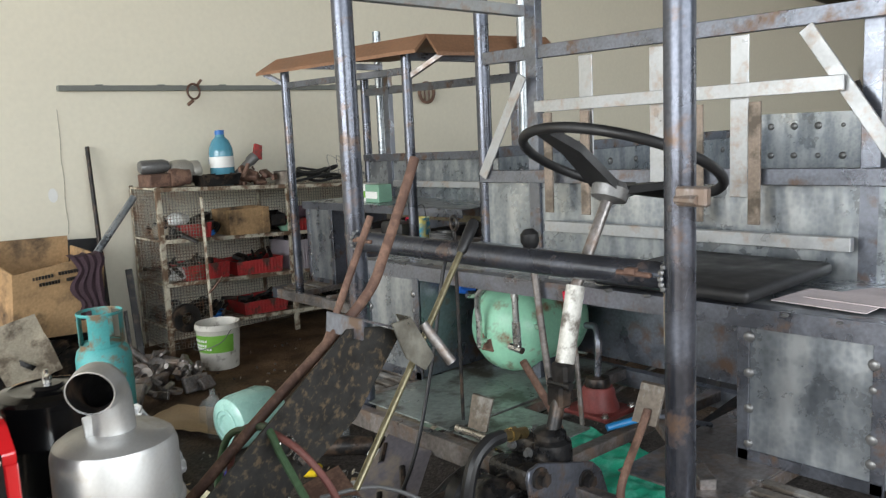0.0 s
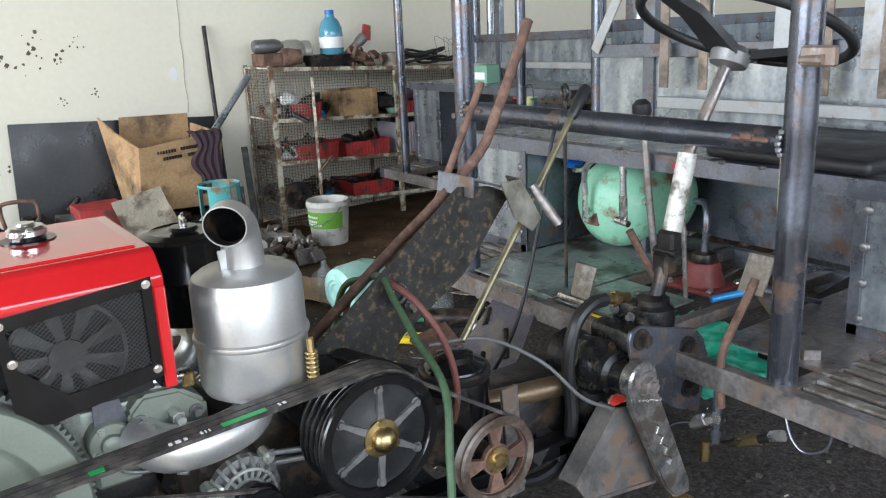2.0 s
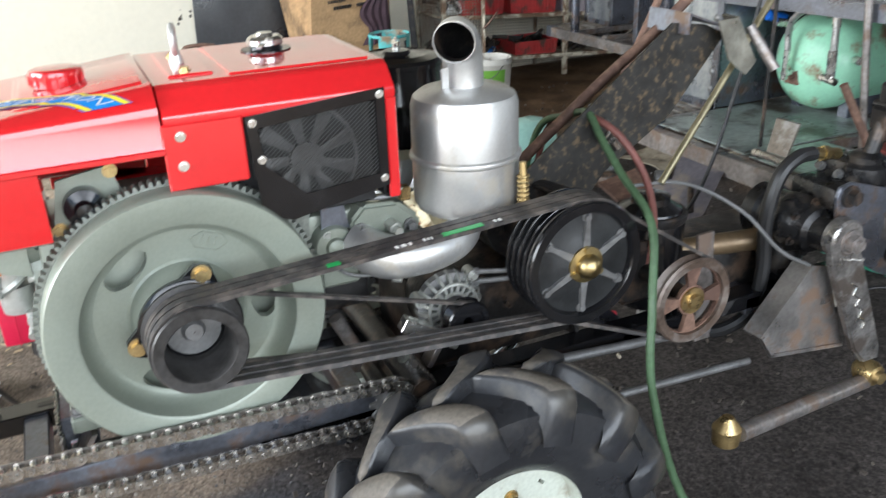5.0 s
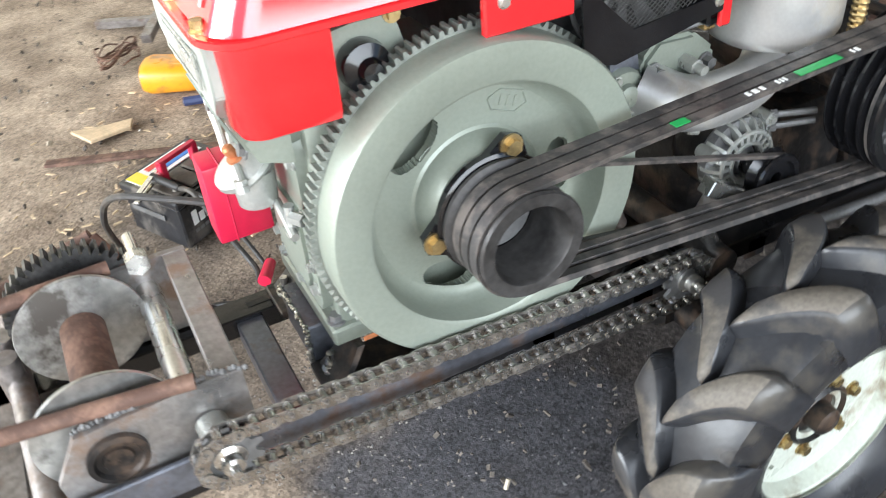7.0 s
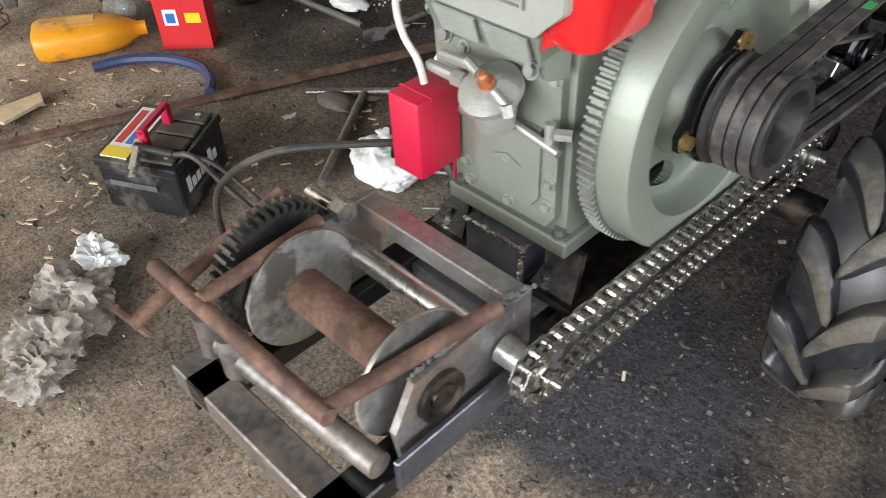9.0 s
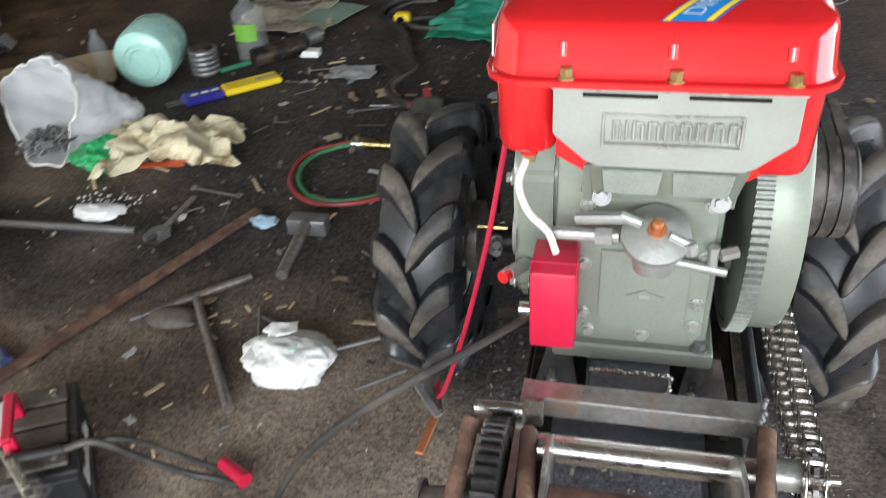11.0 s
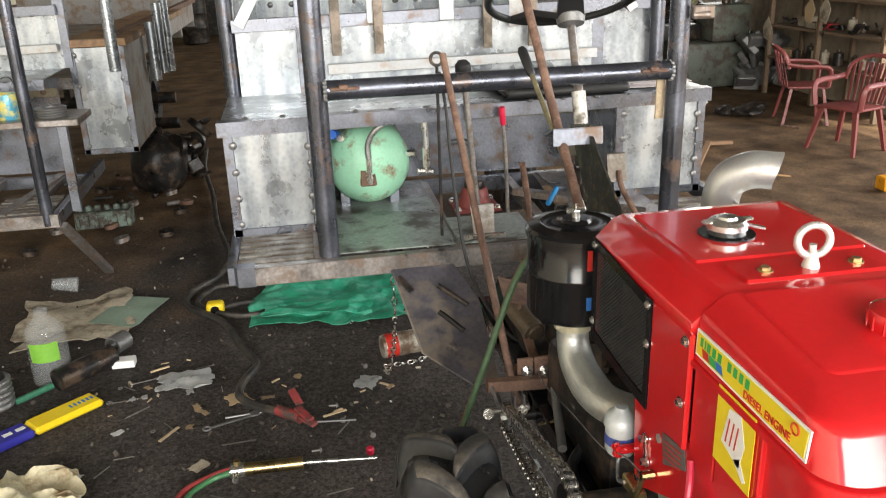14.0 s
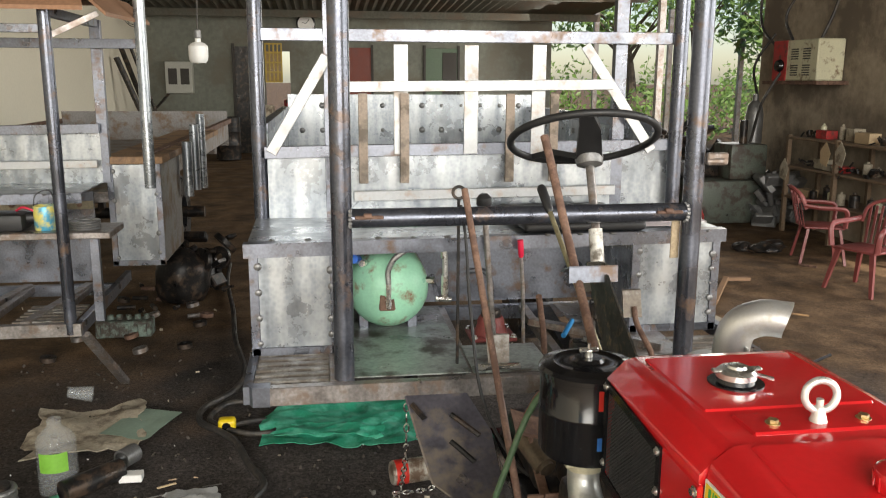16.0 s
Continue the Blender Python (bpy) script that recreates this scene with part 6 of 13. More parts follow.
def winch():
    t = thing("winch", (0, -0.4, 0.5), "bare steel drum winch with a toothed gear, bolted to the front", "winch")
    bm = B()
    box(bm, (-0.175, -0.245, 0.645), (0.178, -0.205, 0.682), 0.002)
    part("top_beam", bm, BARE, t)
    for x, name in ((0.165, "side_plate"), (-0.178, "side_plate")):
        bm = B()
        slab(bm, [(x, -0.205, 0.52), (x, -0.205, 0.682), (x, -0.245, 0.684), (x, -0.44, 0.672), (x, -0.48, 0.60), (x, -0.47, 0.52)], (0.012, 0, 0))
        p = part(name, bm, BARE, t)
        bm = B()
        lathe(bm, [(0.036, 0), (0.042, 0.004), (0.042, 0.014), (0.034, 0.016), (0.03, 0.010), (0.022, 0.010), (0.02, 0.014), (0.001, 0.014)], frame_to((x + 0.008, -0.397, 0.615), (x + 1, -0.397, 0.615)), 28)
        part("bearing", bm, GRIME, p)
    bm = B()
    tube(bm, (-0.165, -0.285, 0.622), (0.17, -0.285, 0.622), 0.0215, n=24)
    part("shaft", bm, CHROME, t, "bright ground steel shaft")
    bm = B()
    tube(bm, (0.177, -0.268, 0.606), (0.232, -0.262, 0.599), 0.024, n=24)
    part("sleeve", bm, CAST_RAW, t)
    bm = B()
    tube(bm, (-0.12, -0.40, 0.622), (0.125, -0.40, 0.622), 0.036, n=28)
    part("drum", bm, RUST, t, "rusty pipe drum")
    for x in (-0.128, 0.124):
        bm = B()
        lathe(bm, [(0.03, 0), (0.103, 0), (0.104, 0.003), (0.103, 0.007), (0.03, 0.007)], frame_to((x, -0.40, 0.622), (x + 1, -0.40, 0.622)), 48)
        part("flange", bm, mat("brushed_flange_steel", (0.46, 0.46, 0.44), 0.4, 0.8, 0.25, 14, 80, 0.1, tint=(0.10, 0.09, 0.08), tint_amount=0.25, tint_scale=9), t)
    bm = B()
    toothed(bm, frame_to((-0.215, -0.395, 0.622), (1, -0.395, 0.622)), 0.118, 0.012, 44, 0.0, 0.032, 0.03)
    lathe(bm, [(0.034, -0.02), (0.034, 0.06)], frame_to((-0.215, -0.395, 0.622), (1, -0.395, 0.622)), 20)
    part("gear", bm, mat("dark_gear_steel", (0.10, 0.10, 0.10), 0.4, 0.8, 0.3, 20, 120, 0.1), t, "dark steel spur gear", smooth=25)
    bm = B()
    toothed(bm, frame_to((-0.212, -0.285, 0.64), (1, -0.285, 0.64)), 0.03, 0.009, 13, 0.0, 0.03, 0.008)
    part("pinion", bm, GREY_DIM, t, smooth=25)
    bm = B()
    tube(bm, (-0.24, -0.285, 0.692), (-0.15, -0.285, 0.695), 0.011, n=12)
    tube(bm, (-0.168, -0.285, 0.694), (-0.14, -0.285, 0.695), 0.021, n=6)
    part("bolt", bm, CHROME, t)
    bm = B()
    tube(bm, (-0.30, -0.40, 0.60), (-0.22, -0.40, 0.615), 0.026, n=16)
    lathe(bm, [(0.038, 0), (0.038, 0.005)], frame_to((-0.305, -0.40, 0.598), (0, -0.40, 0.61)), 20)
    part("side_spool", bm, STEEL_RUST, t)
    bm = B()
    sweep(bm, [(-0.265, -0.562, 0.69), (-0.05, -0.562, 0.695), (0.15, -0.558, 0.69)], 0.0135, 12)
    part("front_pipe", bm, RUST, t)
    for a, b in (((0.135, -0.555, 0.69), (0.172, -0.27, 0.688)), ((-0.135, -0.56, 0.705), (-0.155, -0.33, 0.70)), ((-0.255, -0.63, 0.62), (-0.235, -0.34, 0.72)), ((-0.235, -0.34, 0.715), (-0.18, -0.30, 0.66))):
        bm = B()
        tube(bm, a, b, 0.0125, n=12)
        part("brace_pipe", bm, RUST, t)
    bm = B()
    tube(bm, (-0.19, -0.525, 0.545), (0.165, -0.505, 0.545), 0.021, n=16)
    part("lower_pipe", bm, STEEL_RUST, t)
    for x in (-0.215, -0.15):
        bm = B()
        tube(bm, (x, -0.53, 0.50), (x, -0.53, 0.60), 0.022, n=14)
        part("upright", bm, STEEL_RUST, t)
    bm = B()
    box(bm, (-0.24, -0.60, 0.465), (0.19, -0.54, 0.515), 0.003)
    part("front_bar", bm, STEEL_RUST, t)
    bm = B()
    weld(bm, (0.165, -0.25, 0.684), (0.178, -0.20, 0.684), 0.006, 1)
    weld(bm, (0.165, -0.44, 0.676), (0.17, -0.26, 0.688), 0.005, 2)
    tagged(part("weld_bead", bm, GREY_DIM, t), kind="stuff")
    bm = B()
    tube(bm, (-0.262, -0.64, 0.66), (-0.255, -0.61, 0.585), 0.007, n=8)
    part("pin", bm, RUST, t)


def wheel(x, side):
    y, z = 0.706, 0.318
    t = thing("front_wheel", (x, y, 0.0), "black tractor tyre with deep curved lugs on a cream rim" if side > 0 else "black tractor tyre with deep curved lugs beside the chain", "wheel", "front wheels")
    m = frame_to((x, y, z), (x + side, y, z))
    bm = B()
    prof = [(0.172, 0.066), (0.188, 0.082), (0.23, 0.099), (0.28, 0.102), (0.318, 0.094), (0.335, 0.066), (0.341, 0.0), (0.335, -0.066), (0.318, -0.094), (0.28, -0.102), (0.23, -0.099), (0.188, -0.082), (0.172, -0.066)]
    lathe(bm, prof, m, 72, False)
    bmesh.ops.delete(bm, geom=[f for f in bm.faces if len(f.verts) > 4], context="FACES")
    tyre = part("tyre", bm, RUBBER, t)
    n = 12
    # one curved lug with rounded shoulders, mirrored for the other half
    for half in (1, -1):
        b2 = B()
        rows = []
        for k in range(15):
            f = k / 14
            ax = half * (-0.013 + 0.130 * f)
            a = -side * 0.37 * (1 - (1 - f) ** 2.0) + (0.0 if half > 0 else math.pi / n)
            if f < 0.74:
                r_top, r_bot = 0.379 - 0.010 * f, 0.331
            else:
                g = (f - 0.74) / 0.26
                r_top, r_bot = 0.3716 - 0.085 * g ** 1.7, 0.322 - 0.062 * g
                ax = half * (0.0832 + 0.0338 * (1 - (1 - g) ** 1.6))
            head = (0.45, 0.78, 0.93)[k] if k < 3 else 1.0
            wa = 0.152 * head * (1 + 0.22 * math.sin(math.pi * min(1, f * 1.15)))
            r_top -= 0.010 * (k == 0)
            row = []
            for w, rr in ((-0.82, r_bot), (-0.60, r_top - 0.011), (-0.47, r_top - 0.002), (0, r_top), (0.47, r_top - 0.002), (0.60, r_top - 0.011), (0.82, r_bot)):
                ang = a + w * wa
                row.append(b2.verts.new((rr * math.cos(ang), rr * math.sin(ang), ax * (0.985 if abs(w) > 0.7 and f > 0.8 else 1.0))))
            rows.append(row)
        for i, (r0, r1) in enumerate(zip(rows, rows[1:])):
            for j in range(6):
                tf = b2.faces.new((r0[j], r0[j + 1], r1[j + 1], r1[j]))
                tf.material_index = 1 if j in (2, 3) and i < 11 else 0
        b2.faces.new(rows[0])
        b2.faces.new(rows[-1])
        me = finish(b2, "lug", [RUBBER, LUG], 62)
        for k in range(n):
            ob = new("lug", me)
            ob.parent = tyre
            ob.matrix_basis = Matrix.Translation(-t.location) @ m @ Matrix.Rotation(2 * math.pi * k / n + 0.1, 4, "Z")
    rim = B()
    lathe(rim, [(0.172, 0.064), (0.181, 0.069), (0.184, 0.061), (0.170, 0.054), (0.162, 0.02), (0.158, -0.055), (0.172, -0.062)], m, 56)
    bmesh.ops.delete(rim, geom=[f for f in rim.faces if len(f.verts) > 4], context="FACES")
    rp = part("rim", rim, CREAM_RIM, t, "cream painted wheel rim")
    disc = B()

    def slots(r, a):
        for k in range(4):
            d = (a - math.pi / 4 - k * math.pi / 2 + math.pi) % (2 * math.pi) - math.pi
            if ((r - 0.128) / 0.008) ** 2 + (d / 0.085) ** 2 < 1:
                return True
        return False

    pierced_disc(disc, m, 0.045, 0.168, 0.012, 0.024, slots, 96, 14)
    part("disc", disc, CREAM_RIM, rp)
    hub = B()
    lathe(hub, [(0.068, -0.06), (0.068, 0.028), (0.06, 0.034), (0.056, 0.014), (0.03, 0.02), (0.028, 0.05), (0.02, 0.055), (0.001, 0.056)], m, 28)
    part("hub", hub, GRIME, t)
    for k in range(6):
        a = 2 * math.pi * k / 6 + 0.3
        b3 = B()
        c = m @ Vector((0.082 * math.cos(a), 0.082 * math.sin(a), 0.024))
        bolt(b3, c, (side, 0, 0), 0.011, 0.011)
        part("wheel_nut", b3, GOLD_BOLT, t)


def axle():
    t = thing("front_axle", (-0.05, 0.712, 0.28), "oily black front axle beam", "axle")
    bm = B()
    tube(bm, (-0.52, 0.712, 0.315), (0.43, 0.712, 0.315), 0.04, n=18)
    box(bm, (-0.16, 0.63, 0.28), (0.11, 0.80, 0.46), 0.02)
    part("beam", bm, GRIME, t)
    for x in (-0.45, 0.36):
        bm = B()
        lathe(bm, [(0.09, 0), (0.1, 0.01), (0.1, 0.035), (0.06, 0.05)], frame_to((x, 0.712, 0.315), (x + (1 if x < 0 else -1), 0.712, 0.315)), 28)
        part("drum", bm, STEEL_RUST, t)
    bm = B()
    tube(bm, (-0.41, 0.62, 0.41), (-0.33, 0.62, 0.41), 0.005, n=8)
    part("stud", bm, GOLD_BOLT, t)
    for z in (0.36, 0.385):
        bm = B()
        bolt(bm, (-0.36, 0.60, z), (0.3, -1, 0), 0.013, 0.02)
        part("nut", bm, GREY_DIM, t)


chassis()
winch()
axle()
wheel(0.43, 1)
wheel(-0.522, -1)


# ---- the welded cabs ----
RED_RUBBER = mat("red_rubber_boot", (0.22, 0.05, 0.045), 0.55, 0, 0.2, 20, 120, 0.1)
FLOOR_SHEET = mat("oily_floor_sheet", (0.30, 0.34, 0.32), 0.36, 0.4, 0.35, 5, 60, 0.1, tint=(0.06, 0.05, 0.04), tint_amount=0.22, tint_scale=5)
SLAT_DIRTY = mat("dirty_steel_slat", (0.17, 0.145, 0.12), 0.5, 0.6, 0.3, 9, 80, 0.12, tint=(0.30, 0.29, 0.27), tint_amount=0.2, tint_scale=12)
FOAM = mat("black_vinyl", (0.014, 0.014, 0.015), 0.5, 0, 0.2, 10, 150, 0.08)

BED_DULL = mat("dull_zinc_sheet", (0.25, 0.24, 0.235), 0.55, 0.35, 0.25, 6, 60, 0.1, tint=(0.17, 0.11, 0.07), tint_amount=0.25, tint_scale=5)
RAIL_BROWN = mat("dusty_brown_rail", (0.30, 0.185, 0.105), 0.75, 0.1, 0.25, 7, 80, 0.12, tint=(0.14, 0.085, 0.055), tint_amount=0.25, tint_scale=6)


def studs(parent, pts, out, r=0.011, m=None):
    """Weld-on studs, one part each on shared mesh."""
    bm = B()
    rng = random.Random(5)
    bmesh.ops.create_icosphere(bm, subdivisions=2, radius=r, matrix=Matrix.Diagonal((1, 0.5, 1, 1)))
    me = finish(bm, "weld_spot", m or GREY_DIM)
    base = Vector(parent.location) if parent.parent is None else Vector(parent.parent.location)
    for p in pts:
        ob = new("weld_spot", me)
        ob.parent = parent
        ob.matrix_basis = Matrix.Translation(Vector(p) - base) @ Vector((0, 1, 0)).rotation_difference(Vector(out)).to_matrix().to_4x4() @ Matrix.Scale(rng.uniform(0.6, 1.25), 4)


def cab(dx, dy, second):
    lab = "bare welded steel truck cab frame with galvanised panels" if not second else "second unfinished truck cab frame with a brown sheet roof"
    t = thing("truck_cab", (-0.1 + dx, 2.3 + dy, 0.0), lab, "truck cab", "truck cabs")

    def P(x, y, z):
        if not second and y > 2.7:
            x, y, z = x + 0.033 * (x + 0.79), y + 0.115, z - 0.033 * max(0.0, 1.79 - z) * (z > 1.0)
        return (x + dx, y + dy, z)

    def bar(name, a, b, w, h, m, up=(0, 0, 1), label=""):
        bm = B()
        beam(bm, P(*a), P(*b), w, h, up)
        return part(name, bm, m, t, label)

    def pipe(name, a, b, r, m, label="", n=20):
        bm = B()
        tube(bm, P(*a), P(*b), r, n=n)
        return part(name, bm, PIPE if m is STEEL else m, t, label)

    top = 2.28 if not second else 2.12
    floor_z = 0.72 if not second else 0.56
    yp = 1.96 if second else 1.997
    for x in (-0.735, 0.575 if second else 0.563):
        pipe("front_post", (x, yp, floor_z - 0.06), (x, yp, top), 0.037 if not second else 0.03, STEEL, "blackened steel pipe post")
    if not second:
        pipe("cross_pipe", (-0.71, 1.992, 1.310), (0.54, 1.992, 1.313), 0.0345, STEEL, "horizontal steel pipe between the posts")
        for x, s in ((-0.703, -1), (0.531, 1)):
            bm = B()
            for k in range(14):
                a = 2 * math.pi * k / 14
                bmesh.ops.create_icosphere(bm, subdivisions=1, radius=0.009, matrix=Matrix.Translation(P(x + s * 0.003, 1.992 + 0.034 * math.cos(a), 1.312 + 0.034 * math.sin(a))))
            tagged(part("weld_bead", bm, GREY_DIM, t), kind="stuff")
        for x0 in (-0.64, 0.46):
            bm = B()
            box(bm, P(x0 - 0.05, 1.949, 1.312), P(x0 + 0.05, 1.967, 1.324), 0.003)
            box(bm, P(x0 - 0.02, 1.942, 1.316), P(x0 + 0.01, 1.969, 1.332), 0.003)
            part("welded_tab", bm, RUST, t)
        bm = B()
        box(bm, P(0.585, 1.937, 1.49), P(0.665, 1.962, 1.535), 0.005)
        tube(bm, P(0.585, 1.947, 1.505), P(0.645, 1.937, 1.505), 0.012, n=10)
        part("welded_tab", bm, STEEL_RUST, t)
        bm = B()
        box(bm, P(0.50, 2.022, 1.13), P(0.533, 2.029, 1.29), 0.002)
        part("hanger_strip", bm, mat("yellowed_strip", (0.42, 0.33, 0.22), 0.6, 0.3, 0.3, 12, 90, 0.1), t)
    # floor frame
    z = floor_z
    fx = 0.95 if not second else 0.63
    bar("front_beam", (-1.06, 1.945, z - 0.035), (fx, 1.955, z - 0.035), 0.04, 0.068, STEEL_RUST, label="rusty channel front beam")
    bm = B()
    slab(bm, [P(-1.085, 1.975, z - 0.07), P(-1.06, 1.925, z - 0.07), P(-1.0, 1.922, z - 0.07), P(-1.0, 1.98, z - 0.07)], (0, 0, 0.072))
    part("corner_piece", bm, STEEL, t)
    bar("side_beam", (-1.078, 1.95, z - 0.035), (-1.078, 2.86, z - 0.035), 0.035, 0.068, STEEL)
    bar("side_beam", (fx - 0.015, 1.95, z - 0.035), (fx - 0.035, 2.86 + (0.3 if second else 0), z - 0.035), 0.035, 0.068, STEEL)
    bar("rear_beam", (-1.06, 2.80, z - 0.035), (fx - 0.03, 2.80, z - 0.035), 0.04, 0.068, STEEL)
    for x in (-0.77, -0.27, 0.12, 0.60 if not second else 0.45):
        bar("floor_bar", (x, 1.97, z - 0.02), (x, 2.80, z - 0.02), 0.04, 0.038, STEEL_RUST)
    for x0, x1 in ((-1.06, -0.79), (0.625, 0.92) if not second else (0.28, 0.58)):
        for k in range(6):
            y = 2.005 + 0.058 * k
            bar("step_slat", (x0, y, z - 0.004), (x1, y, z - 0.004), 0.034, 0.012, SLAT_DIRTY)
    if not second:
        bm = B()
        box(bm, P(-0.745, 1.985, z + 0.000), P(-0.285, 2.78, z + 0.006), 0.001)
        part("floor_sheet", bm, FLOOR_SHEET, t, "oily steel floor sheet")
        bm = B()
        box(bm, P(-0.255, 1.985, z - 0.002), P(0.05, 2.30, z + 0.004), 0.001)
        part("floor_sheet", bm, FLOOR_SHEET, t)
        bm = B()
        box(bm, P(0.30, 2.10, z - 0.004), P(0.585, 2.78, z + 0.002), 0.001)
        part("floor_sheet", bm, STEEL_RUST, t)
        bar("brace_bar", (0.10, 2.55, z + 0.02), (0.55, 2.15, z + 0.015), 0.045, 0.03, STEEL_RUST)
    else:
        for x in (-0.4, 0.0, 0.35):
            bar("floor_bar", (x, 1.97, z - 0.005), (x + 0.1, 2.8, z - 0.005), 0.05, 0.03, STEEL_RUST)
        bar("front_leg", (0.6, 1.95, 0.0), (0.6, 1.95, z - 0.06), 0.05, 0.05, STEEL_RUST)
        bar("front_leg", (-1.0, 1.95, 0.0), (-1.0, 1.95, z - 0.06), 0.05, 0.05, STEEL_RUST)
        bar("slant_leg", (0.70, 2.45, 0.05), (0.63, 1.98, z - 0.07), 0.05, 0.03, STEEL_RUST)
    # legs to the ground
    for x, y in ((-1.04, 1.97), (-1.04, 2.75), (0.88 if not second else 0.58, 2.75)):
        bar("leg", (x, y, -0.01), (x, y, z - 0.065), 0.05, 0.045, STEEL)
    # seat boxes
    for x0, x1, yf in ((-1.085, -0.745, 2.285), (0.50, 0.89, 2.40) if not second else (0.58, 0.89, 2.88)):
        zb, ze, ye = (z, 1.12, 2.80) if yf < 2.8 else (0.65, 1.275, 3.6)
        bm = B()
        slab(bm, [P(x0 + 0.02, yf, zb + 0.01), P(x1 - 0.02, yf, zb + 0.01), P(x1 - 0.02, yf,  ze), P(x0 + 0.02, yf,  ze)], (0, 0.004, 0))
        pn = part("box_front", bm, GALV, t, "galvanised sheet panel with weld spots")
        studs(pn, [P(x0 + 0.03, yf - 0.003, zz) for zz in np.linspace(zb + 0.05, ze - 0.04, 4)] + [P(x1 - 0.03, yf - 0.003, zz) for zz in np.linspace(zb + 0.08, ze - 0.06, 5)], (0, -1, 0), 0.014)
        bm = B()
        slab(bm, [P(x0 + 0.005, yf + 0.01, zb + 0.01), P(x0 + 0.005, ye, zb + 0.01), P(x0 + 0.005, ye,  ze), P(x0 + 0.005, yf + 0.01,  ze)], (0.004, 0, 0))
        part("box_side", bm, GALV, t)
        bm = B()
        slab(bm, [P(x1 - 0.009, yf + 0.01, zb + 0.01), P(x1 - 0.009, ye, zb + 0.01), P(x1 - 0.009, ye,  ze), P(x1 - 0.009, yf + 0.01,  ze)], (0.004, 0, 0))
        part("box_side", bm, STEEL if x0 < 0 else (GALV if not second else BED_DULL), t)
        for x in (x0 + 0.015, x1 - 0.015):
            bar("box_post", (x, yf - 0.004, zb), (x, yf - 0.004, ze + 0.005), 0.036, 0.006, STEEL, up=(0, 1, 0))
        bar("box_sill", (x0, yf - 0.004, zb + 0.016), (x1, yf - 0.004, zb + 0.016), 0.006, 0.034, STEEL)
    bm = B()
    slab(bm, [P(-0.74, 2.845, z + 0.01), P(0.5, 2.845, z + 0.01), P(0.5, 2.845, 1.12), P(-0.74, 2.845, 1.12)], (0, 0.004, 0))
    bk = part("seat_back_sheet", bm, STEEL, t, "blue-grey steel sheet under the seat")
    bar("under_rail", (-0.74, 2.83, 1.04), (0.5, 2.83, 1.04), 0.006, 0.05, mat("yellowish_steel", (0.22, 0.19, 0.13), 0.5, 0.5, 0.3, 9, 80, 0.1), label="oxidised steel strip")
    studs(bk, [P(x, 2.825, 1.045) for x in np.linspace(-0.6, 0.42, 9)], (0, -1, 0), 0.014, RUST)
    bm = B()
    angle_bar(bm, P(-1.105, 2.262, 1.172), P(0.905 if not second else 0.56, 2.372, 1.172), 0.055, 0.006, (0, 0, -1), (0, 1, 0))
    part("seat_rail", bm, STEEL, t, "angle iron seat edge")
    bm = B()
    slab(bm, [P(-1.09, 2.275, 1.166), P(0.895 if not second else 0.55, 2.385, 1.166), P(0.88 if not second else 0.55, 2.90, 1.166), P(-1.1, 2.90, 1.166)], (0, 0, 0.005))
    st = part("seat_sheet", bm, GALV, t, "shiny galvanised seat sheet")
    studs(st, [P(x, 2.33, 1.172) for x in np.linspace(-1.0, 0.8 if not second else 0.5, 14)], (0, 0, 1), 0.012)
    # backrest panels and rails
    yb = 2.875
    xr = 0.84 if not second else 0.56
    bm = B()
    slab(bm, [P(-1.04, yb, 1.17), P(xr, yb - 0.02, 1.17), P(xr, yb - 0.02, 1.50), P(-1.04, yb, 1.475)], (0, 0.004, 0))
    bp = part("back_panel", bm, GALV, t, "bright galvanised back panel")
    studs(bp, [P(x, yb - 0.016, 1.455 + 0.012 * (x + 1)) for x in np.linspace(-0.98, xr - 0.06, 22)], (0, -1, 0), 0.012)
    bar("back_rail", (-1.05, yb - 0.03, 1.470), (xr + 0.01, yb - 0.05, 1.497), 0.03, 0.055, STEEL)
    bar("low_rail", (-0.66, yb - 0.055, 1.275), (0.55, yb - 0.07, 1.29), 0.03, 0.045, BRIGHT)
    for x, r in ((-1.075, 0.034), (0.835, 0.034)) if not second else ((-1.075, 0.034),):
        pipe("rear_post", (x, 2.90 if x < 0 else 2.80, 1.165), (x, 2.90 if x < 0 else 2.80, top), r, STEEL, "blackened steel pipe post")
    for x in (-0.755, 0.575):
        bar("rear_upright", (x, 2.88, 1.17), (x, 2.88, top), 0.06, 0.045, STEEL, up=(0, 1, 0))
    bar("top_rail", (-1.05, 2.89, 1.985), (0.83, 2.83, 1.985), 0.03, 0.055, STEEL)
    bar("side_rail", (-0.74, 1.96, 2.16), (-0.80, 2.86, 2.16), 0.04, 0.045, BRIGHT if not second else STEEL)
    bar("side_rail", (0.575, 1.96, top - 0.02), (0.575, 2.86, top - 0.02), 0.04, 0.045, STEEL)
